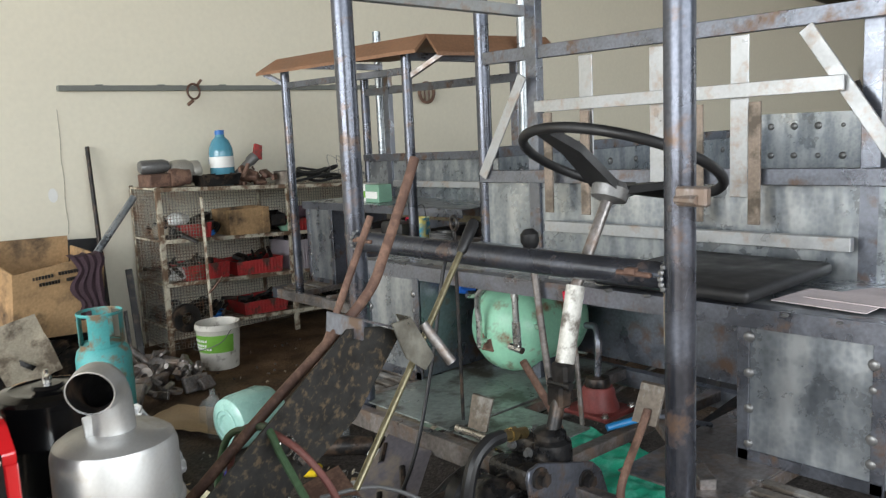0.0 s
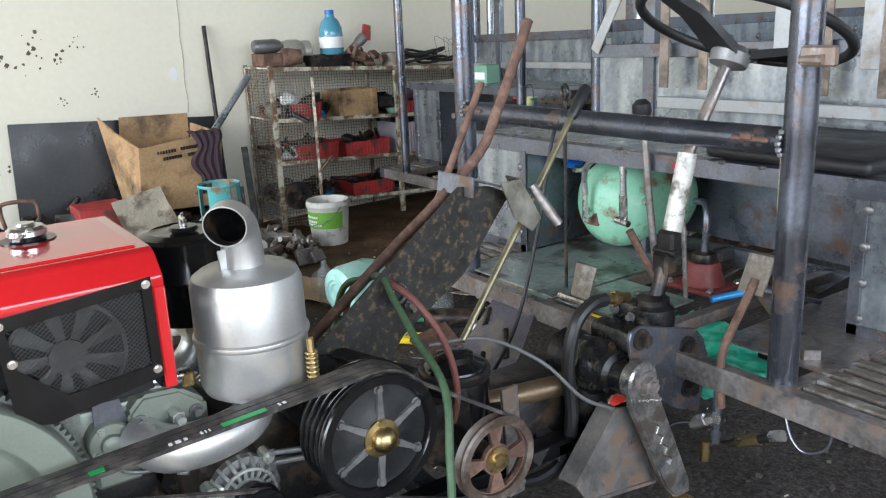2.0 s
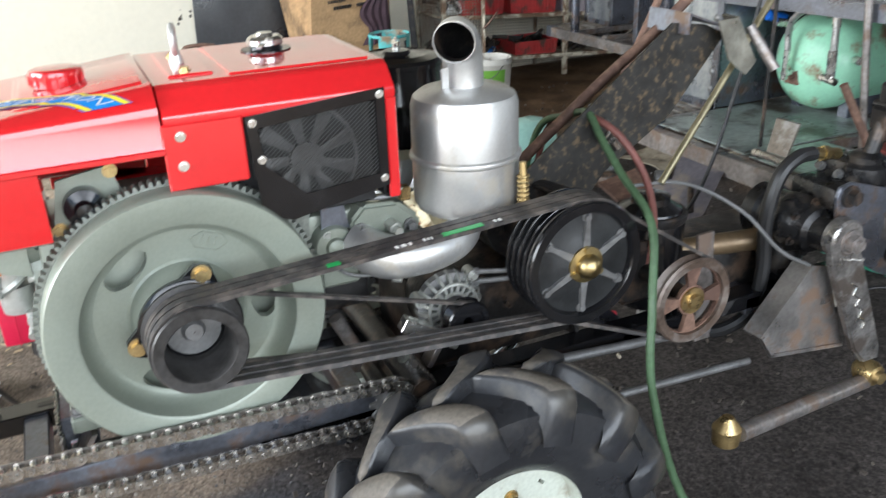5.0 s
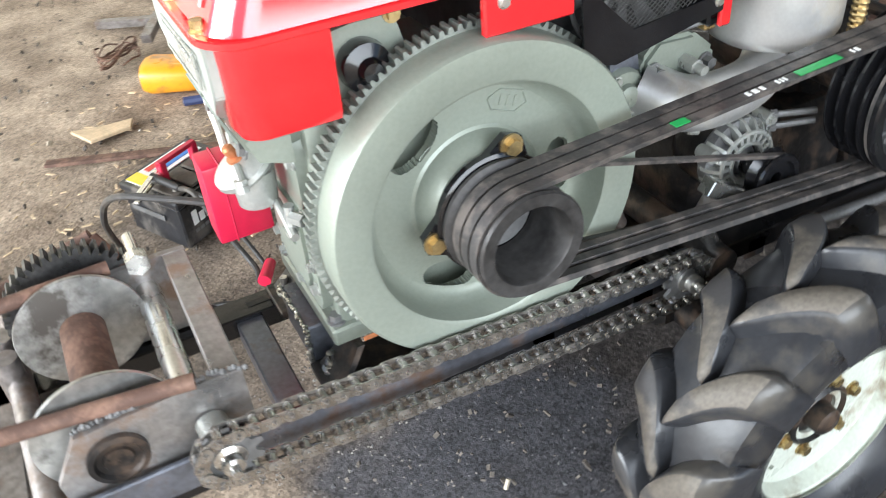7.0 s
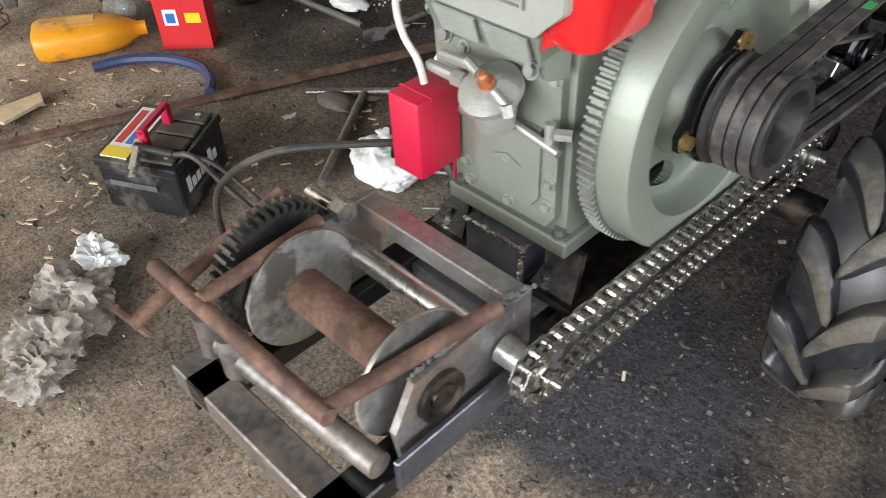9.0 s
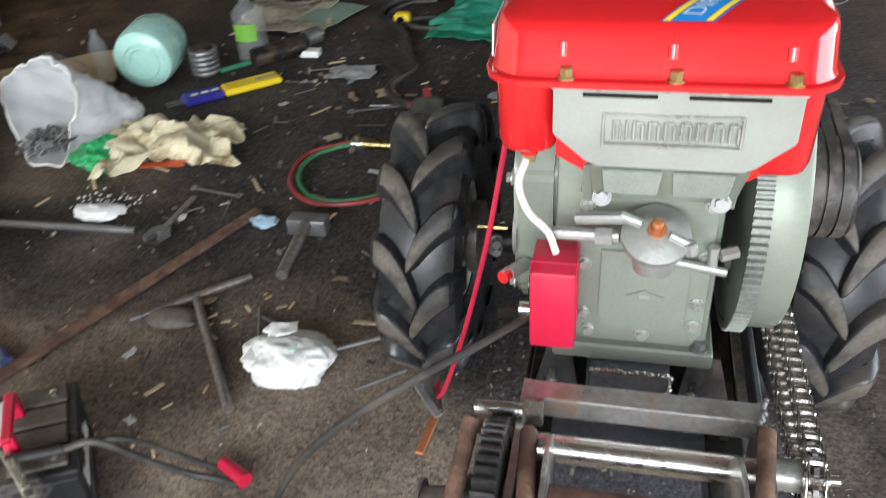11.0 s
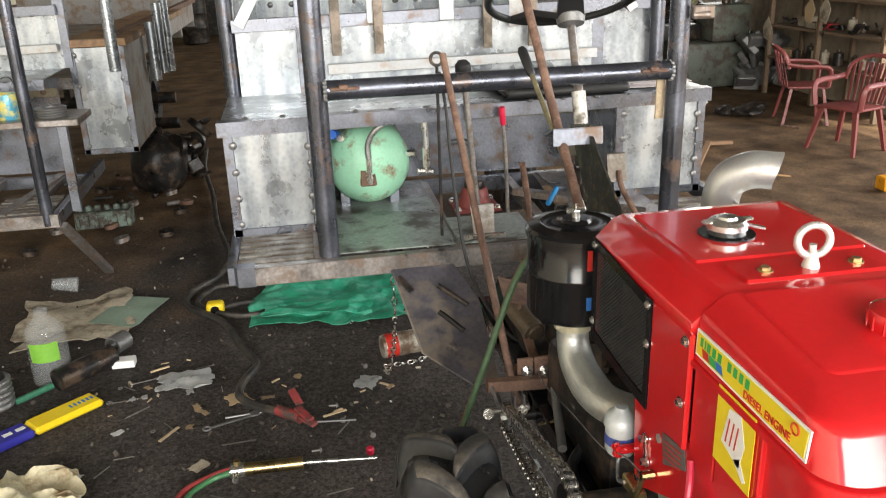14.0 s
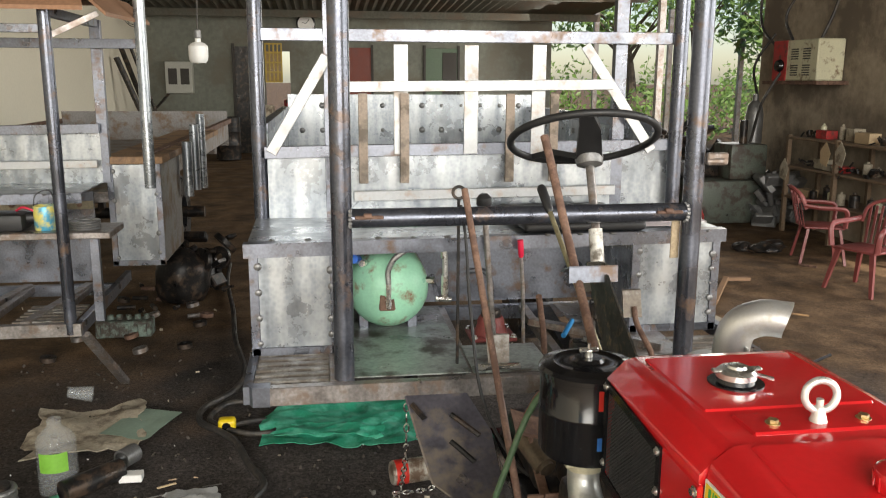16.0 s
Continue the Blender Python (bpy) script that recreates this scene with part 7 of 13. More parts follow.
    if not second:
        bar("white_bar", (-0.69, 2.80, 1.757), (0.52, 2.79, 1.772), 0.012, 0.048, BRIGHT, label="bright galvanised flat bar")
        for x, z0, z1 in ((-0.447, 1.46, 1.945), (-0.132, 1.46, 1.945), (0.178, 1.42, 1.95)):
            bar("bright_slat", (x, 2.82, z0), (x, 2.82, z1), 0.066, 0.008, BRIGHT, up=(0, 1, 0))
        for x, z0, z1 in ((-0.617, 1.335, 1.73), (-0.434, 1.335, 1.73), (0.043, 1.335, 1.73), (0.246, 1.335, 1.73)):
            bar("brown_slat", (x, 2.79, z0), (x, 2.79, z1), 0.042, 0.012, mat("brown_primed_slat", (0.26, 0.21, 0.17), 0.6, 0.3, 0.25, 9, 80, 0.1, tint=(0.10, 0.08, 0.06), tint_amount=0.3, tint_scale=9), up=(0, 1, 0))
        bar("diagonal", (-0.77, 2.82, 1.89), (-1.02, 2.82, 1.47), 0.05, 0.008, BRIGHT, up=(0, 1, 0))
        bar("diagonal", (0.39, 2.82, 1.95), (0.72, 2.80, 1.47), 0.05, 0.008, BRIGHT, up=(0, 1, 0))
        bm = B()
        box(bm, P(0.02, 2.36, 1.174), P(0.50, 2.80, 1.235), 0.018, seg=3)
        solo("seat_cushion", bm, FOAM, "black vinyl seat cushion lying on the galvanised seat", "cushion")
        paper = mat("pinkish_paper", (0.62, 0.55, 0.56), 0.8, 0, 0.08, 9, 80, 0.05)
        for k, (x, y) in enumerate(((0.70, 2.55), (0.76, 2.62))):
            sh = B()
            slab(sh, [P(x - 0.14, y - 0.09, 1.175 + 0.004 * k), P(x + 0.12, y - 0.11, 1.176 + 0.004 * k), P(x + 0.13, y + 0.1, 1.18 + 0.008 * k), P(x - 0.12, y + 0.11, 1.176 + 0.004 * k)], (0, 0, 0.002))
            solo("paper_sheet", sh, paper, "pale loose sheet of paper lying on the seat", "paper", group="papers on the seat")
    # load bed behind
    x0, x1, y0, y1, zt = -1.04, 0.78, 2.95, (5.4 if not second else 7.6), (1.56 if not second else 1.30)
    for nm, pts, th in (("bed_side", [P(x1, y0, 1.1), P(x1, y1, 1.1), P(x1, y1, zt), P(x1, y0, zt)], (0.006, 0, 0)), ("bed_side", [P(x0, y0, 1.1), P(x0, y1, 1.1), P(x0, y1, zt), P(x0, y0, zt)], (-0.006, 0, 0)),
                        ("bed_end", [P(x0, y1, 1.1), P(x1, y1, 1.1), P(x1, y1, zt + 0.12), P(x0, y1, zt + 0.12)], (0, 0.006, 0)), ("bed_floor", [P(x0, y0, 1.1), P(x1, y0, 1.1), P(x1, y1, 1.1), P(x0, y1, 1.1)], (0, 0, -0.01))):
        bm = B()
        slab(bm, pts, th)
        pb = part(nm, bm, BED_DULL if second else GALV, t)
        if nm == "bed_end" and not second:
            studs(pb, [P(x, y1 - 0.004, zz) for x in np.linspace(x0 + 0.1, x1 - 0.1, 12) for zz in (1.25, 1.42, 1.6)], (0, -1, 0), 0.02, GREY_DIM)
        if nm == "bed_side" and not second:
            studs(pb, [P(x1 - 0.004 if pts[0][0] > dx else x0 + 0.004, y, 1.48) for y in np.linspace(3.1, 5.2, 10)], (-1 if pts[0][0] > dx else 1, 0, 0), 0.016, GREY_DIM)
    for y in np.linspace(y0 + 0.1, y1, 5):
        bar("bed_cross_bar", (x0, y, 1.06), (x1, y, 1.06), 0.05, 0.07, STEEL_RUST)
    for x in (-0.45, 0.25):
        bar("bed_rail", (x, 2.4, 0.98 if second else 0.6), (x, y1, 1.0 if second else 1.0), 0.06, 0.1, GRIME)
    for x in (x0 - 0.02, x1 + 0.02):
        bar("bed_top_rail", (x, y0, zt + 0.01), (x, y1, zt + 0.01), 0.05, 0.05, STEEL if not second else RUST)
    # rear wheels under the bed hold it up
    for x in (-0.8, 0.55 if not second else 0.30):
        bm = B()
        lathe(bm, [(0.18, -0.09), (0.36, -0.1), (0.39, -0.06), (0.39, 0.06), (0.36, 0.1), (0.18, 0.09)], frame_to(P(x, y1 - 0.9, 0.39), P(x + 1, y1 - 0.9, 0.39)), 32, True)
        part("rear_tyre", bm, RUBBER, t)
    pipe("rear_axle", (-0.85, y1 - 0.9, 0.39), (0.6, y1 - 0.9, 0.39), 0.06, GRIME)
    for x in (-0.45, 0.25):
        bar("spring_post", (x, y1 - 0.9, 0.39), (x, y1 - 0.9, 1.0), 0.06, 0.1, GRIME, up=(0, 1, 0))
    return t, P


def first_cab_fittings():
    # steering
    t = thing("steering_column", (0.21, 2.0, 0.75), "steering column with a large black wheel and grey sleeve", "steering column")
    axis = (Vector((0.2, 2.15, 1.56)) - Vector((0.212, 1.985, 1.05))).normalized()
    c = Vector((0.214, 2.25, 1.566))
    n = Vector((0.02, 0.39, 0.92)).normalized()
    bm = B()
    torus(bm, c, n, 0.285, 0.0145, 64, 12)
    w = part("wheel_rim", bm, FOAM, t, "black plastic wheel rim")
    hub = Vector((0.222, 2.19, 1.49))
    bm = B()
    lathe(bm, [(0.02, -0.03), (0.05, -0.02), (0.055, 0.01), (0.04, 0.03), (0.001, 0.032)], frame_to(hub, hub + n), 24)
    part("hub", bm, GREY_DIM, t)
    u = Vector((1, 0, 0)).cross(n).normalized() * -1
    v = Vector((1, 0, 0))
    for a in (78, 118, 255):
        d = (u * math.sin(radians(a)) + v * math.cos(radians(a)))
        s = n.cross(d)
        bm = B()
        slab(bm, [hub + d * 0.02 + s * 0.05, hub + d * 0.16 + s * 0.04 + n * 0.06, c + d * 0.285 + s * 0.025 - n * 0.01, c + d * 0.285 - s * 0.025 - n * 0.01, hub + d * 0.16 - s * 0.04 + n * 0.06, hub + d * 0.02 - s * 0.05], n * 0.024)
        part("spoke", bm, FOAM, t, "thick black spoke")
    bm = B()
    tube(bm, hub, (0.209, 2.03, 1.22), 0.0165, n=16)
    part("shaft", bm, STEEL_RUST, t)
    bm = B()
    tube(bm, (0.209, 2.045, 1.245), (0.213, 1.985, 1.04), 0.026, n=18)
    part("sleeve", bm, mat("worn_white_sleeve", (0.55, 0.54, 0.50), 0.5, 0.2, 0.2, 14, 90, 0.15, tint=(0.14, 0.12, 0.1), tint_amount=0.25, tint_scale=16), t, "worn pale sleeve")
    bm = B()
    box(bm, (0.185, 1.955, 0.985), (0.24, 2.0, 1.045), 0.008)
    box(bm, (0.18, 1.94, 0.92), (0.235, 1.99, 0.985), 0.008)
    tube(bm, (0.21, 1.965, 0.96), (0.212, 1.93, 0.86), 0.02, n=14)
    tube(bm, (0.175, 1.965, 0.985), (0.25, 1.965, 0.985), 0.012, n=12)
    part("universal_joint", bm, GRIME, t)
    bm = B()
    lathe(bm, [(0.05, -0.06), (0.062, 0.0), (0.058, 0.035), (0.045, 0.045), (0.045, 0.06), (0.03, 0.07)], Matrix.Translation((0.205, 1.925, 0.80)), 20)
    box(bm, (0.09, 1.79, 0.68), (0.24, 1.99, 0.80), 0.02, seg=2)
    box(bm, (0.10, 1.87, 0.78), (0.20, 1.98, 0.845), 0.012, seg=2)
    lathe(bm, [(0.062, 0.0), (0.078, 0.012), (0.078, 0.05), (0.070, 0.06), (0.072, 0.10), (0.079, 0.112), (0.079, 0.15), (0.066, 0.17), (0.060, 0.205), (0.046, 0.215), (0.044, 0.255)], frame_to((0.03, 1.752, 0.692), (1, 1.752, 0.692)), 28)
    lathe(bm, [(0.02, -0.10), (0.052, -0.08), (0.06, -0.02), (0.05, 0.04)], Matrix.Translation((0.13, 1.745, 0.61)), 20)
    gbx = part("steering_box", bm, mat("wet_black_iron", (0.012, 0.012, 0.013), 0.28, 0.2, 0.5, 14, 90, 0.35, tint=(0.05, 0.042, 0.035), tint_amount=0.14, tint_scale=12), t, "oily black steering gearbox")
    for k in range(6):
        a = k * math.pi / 3 + 0.4
        bm = B()
        bolt(bm, (0.205, 1.752 + 0.069 * math.cos(a), 0.692 + 0.069 * math.sin(a)), (1, 0, 0), 0.008, 0.009)
        part("bolt", bm, GRIME, gbx)
    for p, d in (((0.12, 1.868, 0.82), (0, -1, 0)), ((0.18, 1.868, 0.81), (0, -1, 0)), ((0.20, 1.93, 0.83), (1, 0, 0)), ((0.15, 1.93, 0.846), (0, 0, 1))):
        bm = B()
        bolt(bm, p, d, 0.010, 0.012)
        part("bolt", bm, GREY_DIM, gbx)
    bm = B()
    slab(bm, [(0.274, 1.744, 0.800), (0.274, 1.752, 0.824), (0.274, 1.79, 0.832), (0.274, 2.01, 0.768), (0.274, 2.045, 0.735), (0.274, 2.074, 0.663), (0.274, 2.035, 0.507), (0.274, 1.94, 0.55), (0.274, 1.80, 0.64), (0.274, 1.76, 0.718)], (0.012, 0, 0))
    bmesh.ops.bevel(bm, geom=list(bm.edges), offset=0.002, segments=1, affect="EDGES")
    part("mounting_plate", bm, STEEL, t, "blue-grey steel mounting plate")
    for p in ((0.286, 1.786, 0.797), (0.286, 1.972, 0.729), (0.286, 1.985, 0.60)):
        bm = B()
        bolt(bm, p, (1, 0, 0), 0.020, 0.02)
        part("bolt", bm, GRIME, t)
    forged = mat("scraped_forged_steel", (0.33, 0.32, 0.31), 0.36, 0.85, 0.4, 16, 90, 0.15, tint=(0.09, 0.075, 0.065), tint_amount=0.3, tint_scale=12)
    bm = B()
    lathe(bm, [(0.050, 0.0), (0.054, 0.004), (0.054, 0.034), (0.048, 0.04), (0.03, 0.041)], frame_to((0.292, 1.752, 0.70), (1, 1.752, 0.70)), 28)
    vs = slab(bm, [(0.304, 1.706, 0.676), (0.304, 1.72, 0.63), (0.304, 1.852, 0.353), (0.304, 1.90, 0.30), (0.304, 1.962, 0.30), (0.304, 1.948, 0.345), (0.304, 1.822, 0.625), (0.304, 1.80, 0.69)], (0.026, 0, 0))
    bmesh.ops.bevel(bm, geom=list({e for v in vs for e in v.link_edges}), offset=0.006, segments=2, affect="EDGES")
    arm = part("drop_arm", bm, forged, t, "scratched forged steel drop arm")
    bm = B()
    tube(bm, (0.332, 1.756, 0.697), (0.338, 1.756, 0.697), 0.032, n=22)
    tube(bm, (0.338, 1.756, 0.697), (0.358, 1.756, 0.697), 0.025, n=6)
    tube(bm, (0.358, 1.756, 0.697), (0.368, 1.756, 0.697), 0.014, n=14)
    part("arm_nut", bm, STEEL_RUST, arm)
    bm = B()
    sweep(bm, [(0.332, 1.795 + 0.008 * (1 if k % 2 else -1) + 0.0095 * k, 0.575 - 0.019 * k) for k in range(9)], 0.0028, 6, 2)
    part("weld_bead", bm, CHROME, arm)
    bm = B()
    weld(bm, (0.331, 1.735, 0.655), (0.331, 1.815, 0.635), 0.006, 8)
    part("weld_bead", bm, forged, arm)
    bm = B()
    lathe(bm, [(0.022, -0.035), (0.034, -0.022), (0.036, 0.015), (0.030, 0.03), (0.02, 0.034), (0.018, 0.048)], frame_to((0.318, 1.94, 0.258), (1, 1.94, 0.258)), 18)
    part("ball_joint", bm, GOLD_BOLT, t)
    bm = B()
    slab(bm, [(0.262, 1.715, 0.615), (0.262, 1.775, 0.60), (0.262, 1.875, 0.335), (0.262, 1.612, 0.373), (0.262, 1.566, 0.441)], (0.008, 0, 0))
    slab(bm, [(0.262, 1.566, 0.441), (0.262, 1.715, 0.615), (0.262, 1.728, 0.612), (0.262, 1.582, 0.436)], (-0.05, -0.004, 0))
    slab(bm, [(0.262, 1.566, 0.441), (0.262, 1.612, 0.373), (0.262, 1.62, 0.378), (0.262, 1.575, 0.445)], (0.014, 0, 0))
    slab(bm, [(0.262, 1.612, 0.373), (0.262, 1.875, 0.335), (0.262, 1.875, 0.345), (0.262, 1.612, 0.383)], (0.014, 0, 0))
    part("triangle_plate", bm, BARE, t, "folded scratched triangular bracket plate")

    # brake pipe unions below the front beam
    lk = thing("brake_linkage", (0.40, 2.0, 0.66), "greasy brake pipe unions and rod under the front beam", "linkage")
    for nm, a, b, r, m in (("rod", (0.34, 2.0, 0.43), (0.56, 2.02, 0.55), 0.012, GRIME), ("union", (0.44, 2.01, 0.485), (0.50, 2.015, 0.517), 0.017, BRASS), ("union", (0.31, 1.98, 0.50), (0.35, 1.985, 0.525), 0.018, CHROME),
                           ("union", (0.53, 2.02, 0.535), (0.565, 2.02, 0.553), 0.016, CHROME), ("hanger", (0.396, 1.97, 0.48), (0.40, 1.97, 0.66), 0.013, STEEL), ("bolt", (0.385, 1.95, 0.55), (0.41, 1.95, 0.565), 0.018, CHROME), ("pin", (0.35, 1.99, 0.40), (0.35, 1.99, 0.46), 0.015, BRASS)):
        bm = B()
        tube(bm, a, b, r, n=6 if nm in ("union", "bolt") else 12)
        part(nm, bm, m, lk)
    bm = B()
    sweep(bm, [(0.32, 1.98, 0.51), (0.28, 1.93, 0.50), (0.24, 1.88, 0.44), (0.22, 1.86, 0.36)], 0.005, 8)
    part("pipe", bm, FOAM, lk)
    bm = B()
    sweep(bm, [(0.58, 1.99, 0.64), (0.61, 1.98, 0.58), (0.65, 1.98, 0.555), (0.70, 1.985, 0.585), (0.71, 1.99, 0.64)], 0.0032, 8)
    part("pipe", bm, STEEL, lk, "bright bent brake pipe")

    # pedals and levers
    def lever(name, pts, r, m, label, knob=None, km=None, k=4):
        th = thing(name, pts[-1], label, "lever")
        bm = B()
        sweep(bm, pts, r, 12, k)
        part("rod", bm, m, th)
        if knob:
            bm = B()
            d = (Vector(pts[0]) - Vector(pts[1])).normalized()
            lathe(bm, knob, frame_to(Vector(pts[0]) - d * 0.01, Vector(pts[0]) + d), 18)
            part("knob", bm, km, th)
        return th

    lever("control_rod", [(-0.337, 1.767, 1.437), (-0.295, 1.49, 0.985), (-0.249, 1.19, 0.50)], 0.011, RUST, "long rusty control rod with a blue-grey weld", k=1)
    lever("bent_pipe_lever", [(-0.082, 1.735, 1.612), (-0.071, 1.686, 1.529), (-0.055, 1.596, 1.38), (-0.046, 1.53, 1.285), (-0.050, 1.394, 1.176), (-0.058, 1.24, 1.065), (-0.073, 0.972, 0.856)], 0.0135, RUST, "bent rusty pipe running down to the engine", k=5)
    lever("brass_rod_lever", [(-0.036, 1.883, 1.395), (0.02, 1.62, 1.11), (0.07, 1.37, 0.84)], 0.009, mat("dull_olive_brass", (0.27, 0.24, 0.15), 0.42, 0.7, 0.2, 14, 90, 0.08), "dull brass rod lever with a black grip", [(0.010, -0.06), (0.015, -0.05), (0.0165, 0.0), (0.017, 0.04), (0.012, 0.052), (0.001, 0.054)], FOAM, k=1)
    lever("gear_lever", [(-0.168, 2.285, 1.30), (-0.14, 2.30, 1.0), (-0.11, 2.32, 0.70)], 0.012, STEEL_RUST, "gear lever with a round black knob", [(0.006, -0.01), (0.022, 0.0), (0.031, 0.02), (0.03, 0.045), (0.016, 0.06), (0.001, 0.062)], FOAM, k=1)
    lever("rusty_stub_lever", [(0.0, 2.05, 0.99), (0.04, 2.12, 0.84), (0.06, 2.16, 0.73)], 0.012, RUST, "short rusty pipe stub", k=1)
    lever("red_tip_lever", [(-0.02, 2.28, 1.16), (0.0, 2.30, 0.95), (0.01, 2.31, 0.72)], 0.008, STEEL_RUST, "thin lever with a red plastic tip", [(0.009, -0.06), (0.012, -0.05), (0.012, 0.012), (0.001, 0.014)], RED_BOX, k=1)
    t = thing("valve_bracket", (-0.305, 2.075, 0.72), "eye-bolt and cable bracket on the floor", "bracket")
    bm = B()
    torus(bm, (-0.305, 2.075, 1.385), (0.3, 1, 0), 0.022, 0.006, 24, 8)
    tube(bm, (-0.305, 2.075, 1.36), (-0.305, 2.08, 0.72), 0.006, n=8)
    part("eye_bolt", bm, GRIME, t)
    boot = t = thing("gear_boot", (0.08, 2.33, 0.70), "dull red rubber gear boot on a square plate", "boot")
    bm = B()
    box(bm, (-0.02, 2.24, 0.722), (0.18, 2.42, 0.738), 0.004)
    lathe(bm, [(0.075, 0.738), (0.06, 0.78), (0.058, 0.80), (0.05, 0.815)], Matrix.Translation((0.08, 2.33, 0)), 24)
    part("boot", bm, RED_RUBBER, t)
    bm = B()
    lathe(bm, [(0.042, 0.812), (0.045, 0.83), (0.04, 0.845), (0.01, 0.85)], Matrix.Translation((0.08, 2.33, 0)), 20)
    part("collar", bm, GRIME, t)
    bm = B()
    sweep(bm, [(0.08, 2.33, 0.85), (0.08, 2.335, 0.96), (0.05, 2.36, 1.01), (-0.02, 2.40, 1.0)], 0.012, 10)
    part("bent_lever", bm, STEEL, t)
    for k, (x, y) in enumerate(((-0.005, 2.255), (0.165, 2.255), (0.165, 2.405), (-0.005, 2.405))):
        bm = B()
        bolt(bm, (x, y, 0.738), (0, 0, 1), 0.010, 0.01)
        part("bolt", bm, CHROME, t)
    boot.location = (-0.085, 2.52, 0.665)
    t = thing("brake_pedal", (-0.12, 2.0, 0.72), "bent steel foot pedal", "pedal")
    bm = B()
    slab(bm, [(-0.20, 2.0, 0.75), (-0.12, 2.0, 0.75), (-0.115, 2.03, 0.85), (-0.205, 2.03, 0.85)], (0, 0.008, 0.002))
    part("pad", bm, SLAT_DIRTY, t)
    bm = B()
    tube(bm, (-0.24, 1.99, 0.74), (-0.08, 1.99, 0.74), 0.012, n=10)
    part("pivot", bm, CHROME, t)
    t = thing("accelerator_pedal", (0.47, 1.98, 0.70), "rusty bent pedal with a worn steel pad", "pedal")
    bm = B()
    sweep(bm, [(0.42, 1.955, 0.60), (0.42, 1.945, 0.72), (0.42, 1.96, 0.78), (0.40, 2.06, 0.86), (0.40, 2.10, 0.92)], 0.011, 10)
    part("rod", bm, RUST, t)
    bm = B()
    slab(bm, [(0.355, 2.09, 0.88), (0.43, 2.09, 0.88), (0.435, 2.13, 0.98), (0.36, 2.13, 0.98)], (0, 0.010, 0.003))
    part("pad", bm, SLAT_DIRTY, t)
    t = thing("blue_grip_lever", (0.2, 2.3, 0.72), "lever with a blue plastic grip", "lever")
    bm = B()
    tube(bm, (0.16, 2.24, 0.768), (0.235, 2.37, 0.79), 0.011, n=12)
    part("grip", bm, mat("blue_plastic", (0.02, 0.18, 0.42), 0.4, 0, 0.1, 10, 80, 0.03), t)
    bm = B()
    tube(bm, (0.235, 2.37, 0.79), (0.33, 2.55, 0.73), 0.008, n=10)
    part("rod", bm, STEEL, t)

    # inclined plate between engine and cab
    t = thing("inclined_plate", (0.03, 1.2, 0.6), "dark spotted steel plate leaning up towards the steering wheel", "plate")
    bm = B()
    slab(bm, [(0.035, 1.40, 1.225), (0.035, 1.50, 1.212), (0.035, 1.563, 1.185), (0.035, 1.409, 1.001), (0.04, 1.216, 0.887), (0.05, 1.12, 0.78), (0.05, 0.95, 0.90)], (-0.006, 0, 0))
    part("plate", bm, mat("dark_spotted_plate", (0.020, 0.019, 0.017), 0.55, 0.1, 0.4, 14, 60, 0.15, tint=(0.11, 0.078, 0.045), tint_amount=0.12, tint_scale=45), t)
    bm = B()
    slab(bm, [(-0.08, 1.42, 1.245), (0.07, 1.42, 1.245), (0.07, 1.51, 1.212), (-0.08, 1.51, 1.212)], (0, 0, 0.005))
    slab(bm, [(-0.08, 1.42, 1.245), (0.07, 1.42, 1.245), (0.07, 1.415, 1.20), (-0.08, 1.415, 1.20)], (0, 0.005, 0))
    part("top_bracket", bm, STEEL, t, "dark steel angle bracket")
    bm = B()
    slab(bm, [(0.075, 1.50, 1.225), (0.075, 1.56, 1.228), (0.075, 1.63, 1.115), (0.075, 1.60, 1.085), (0.075, 1.54, 1.13)], (0.005, 0, 0))
    slab(bm, [(0.075, 1.56, 1.228), (0.075, 1.63, 1.115), (0.02, 1.63, 1.115), (0.02, 1.56, 1.228)], (0, 0.004, 0.002))
    part("side_bracket", bm, mat("pale_zinc", (0.36, 0.35, 0.30), 0.36, 0.8, 0.2, 12, 90, 0.08), t)
    bm = B()
    tube(bm, (0.06, 1.615, 1.20), (0.12, 1.655, 1.10), 0.013, n=12)
    part("stub", bm, STEEL_RUST, t)
    bm = B()
    beam(bm, (0.05, 1.02, 0.90), (0.20, 1.14, 0.86), 0.05, 0.008)
    beam(bm, (0.10, 1.1, 0.5), (0.06, 1.08, 0.8), 0.05, 0.012, up=(0, 1, 0))
    part("foot_bar", bm, GRIME, t)
    # lower splash sheet with slots
    t = thing("slotted_sheet", (-0.35, 1.7, 0.3), "grey steel splash sheet with pressed slots, welded under the floor", "sheet")
    bm = B()
    slab(bm, [(-0.523, 1.93, 0.663), (-0.30, 1.93, 0.663), (-0.232, 1.80, 0.567), (-0.225, 1.55, 0.39), (-0.30, 1.53, 0.375), (-0.46, 1.65, 0.46)], (0.006, -0.004, 0.004))
    s = part("sheet", bm, mat("purple_grey_sheet", (0.13, 0.125, 0.15), 0.42, 0.6, 0.25, 8, 60, 0.1, tint=(0.20, 0.17, 0.14), tint_amount=0.25, tint_scale=7), t)
    for o, e in (((-0.363, 1.857, 0.615), (-0.271, 1.783, 0.561)), ((-0.376, 1.77, 0.552), (-0.302, 1.701, 0.502)), ((-0.499, 1.897, 0.644), (-0.459, 1.846, 0.607))):
        bm = B()
        sweep(bm, [o, e], 0.011, 8, 1)
        part("pressed_slot", bm, GRIME, s)

    # air tank
    t = thing("air_tank", (-0.53, 2.58, 0.72), "mint green compressed air tank with rust stains", "tank")
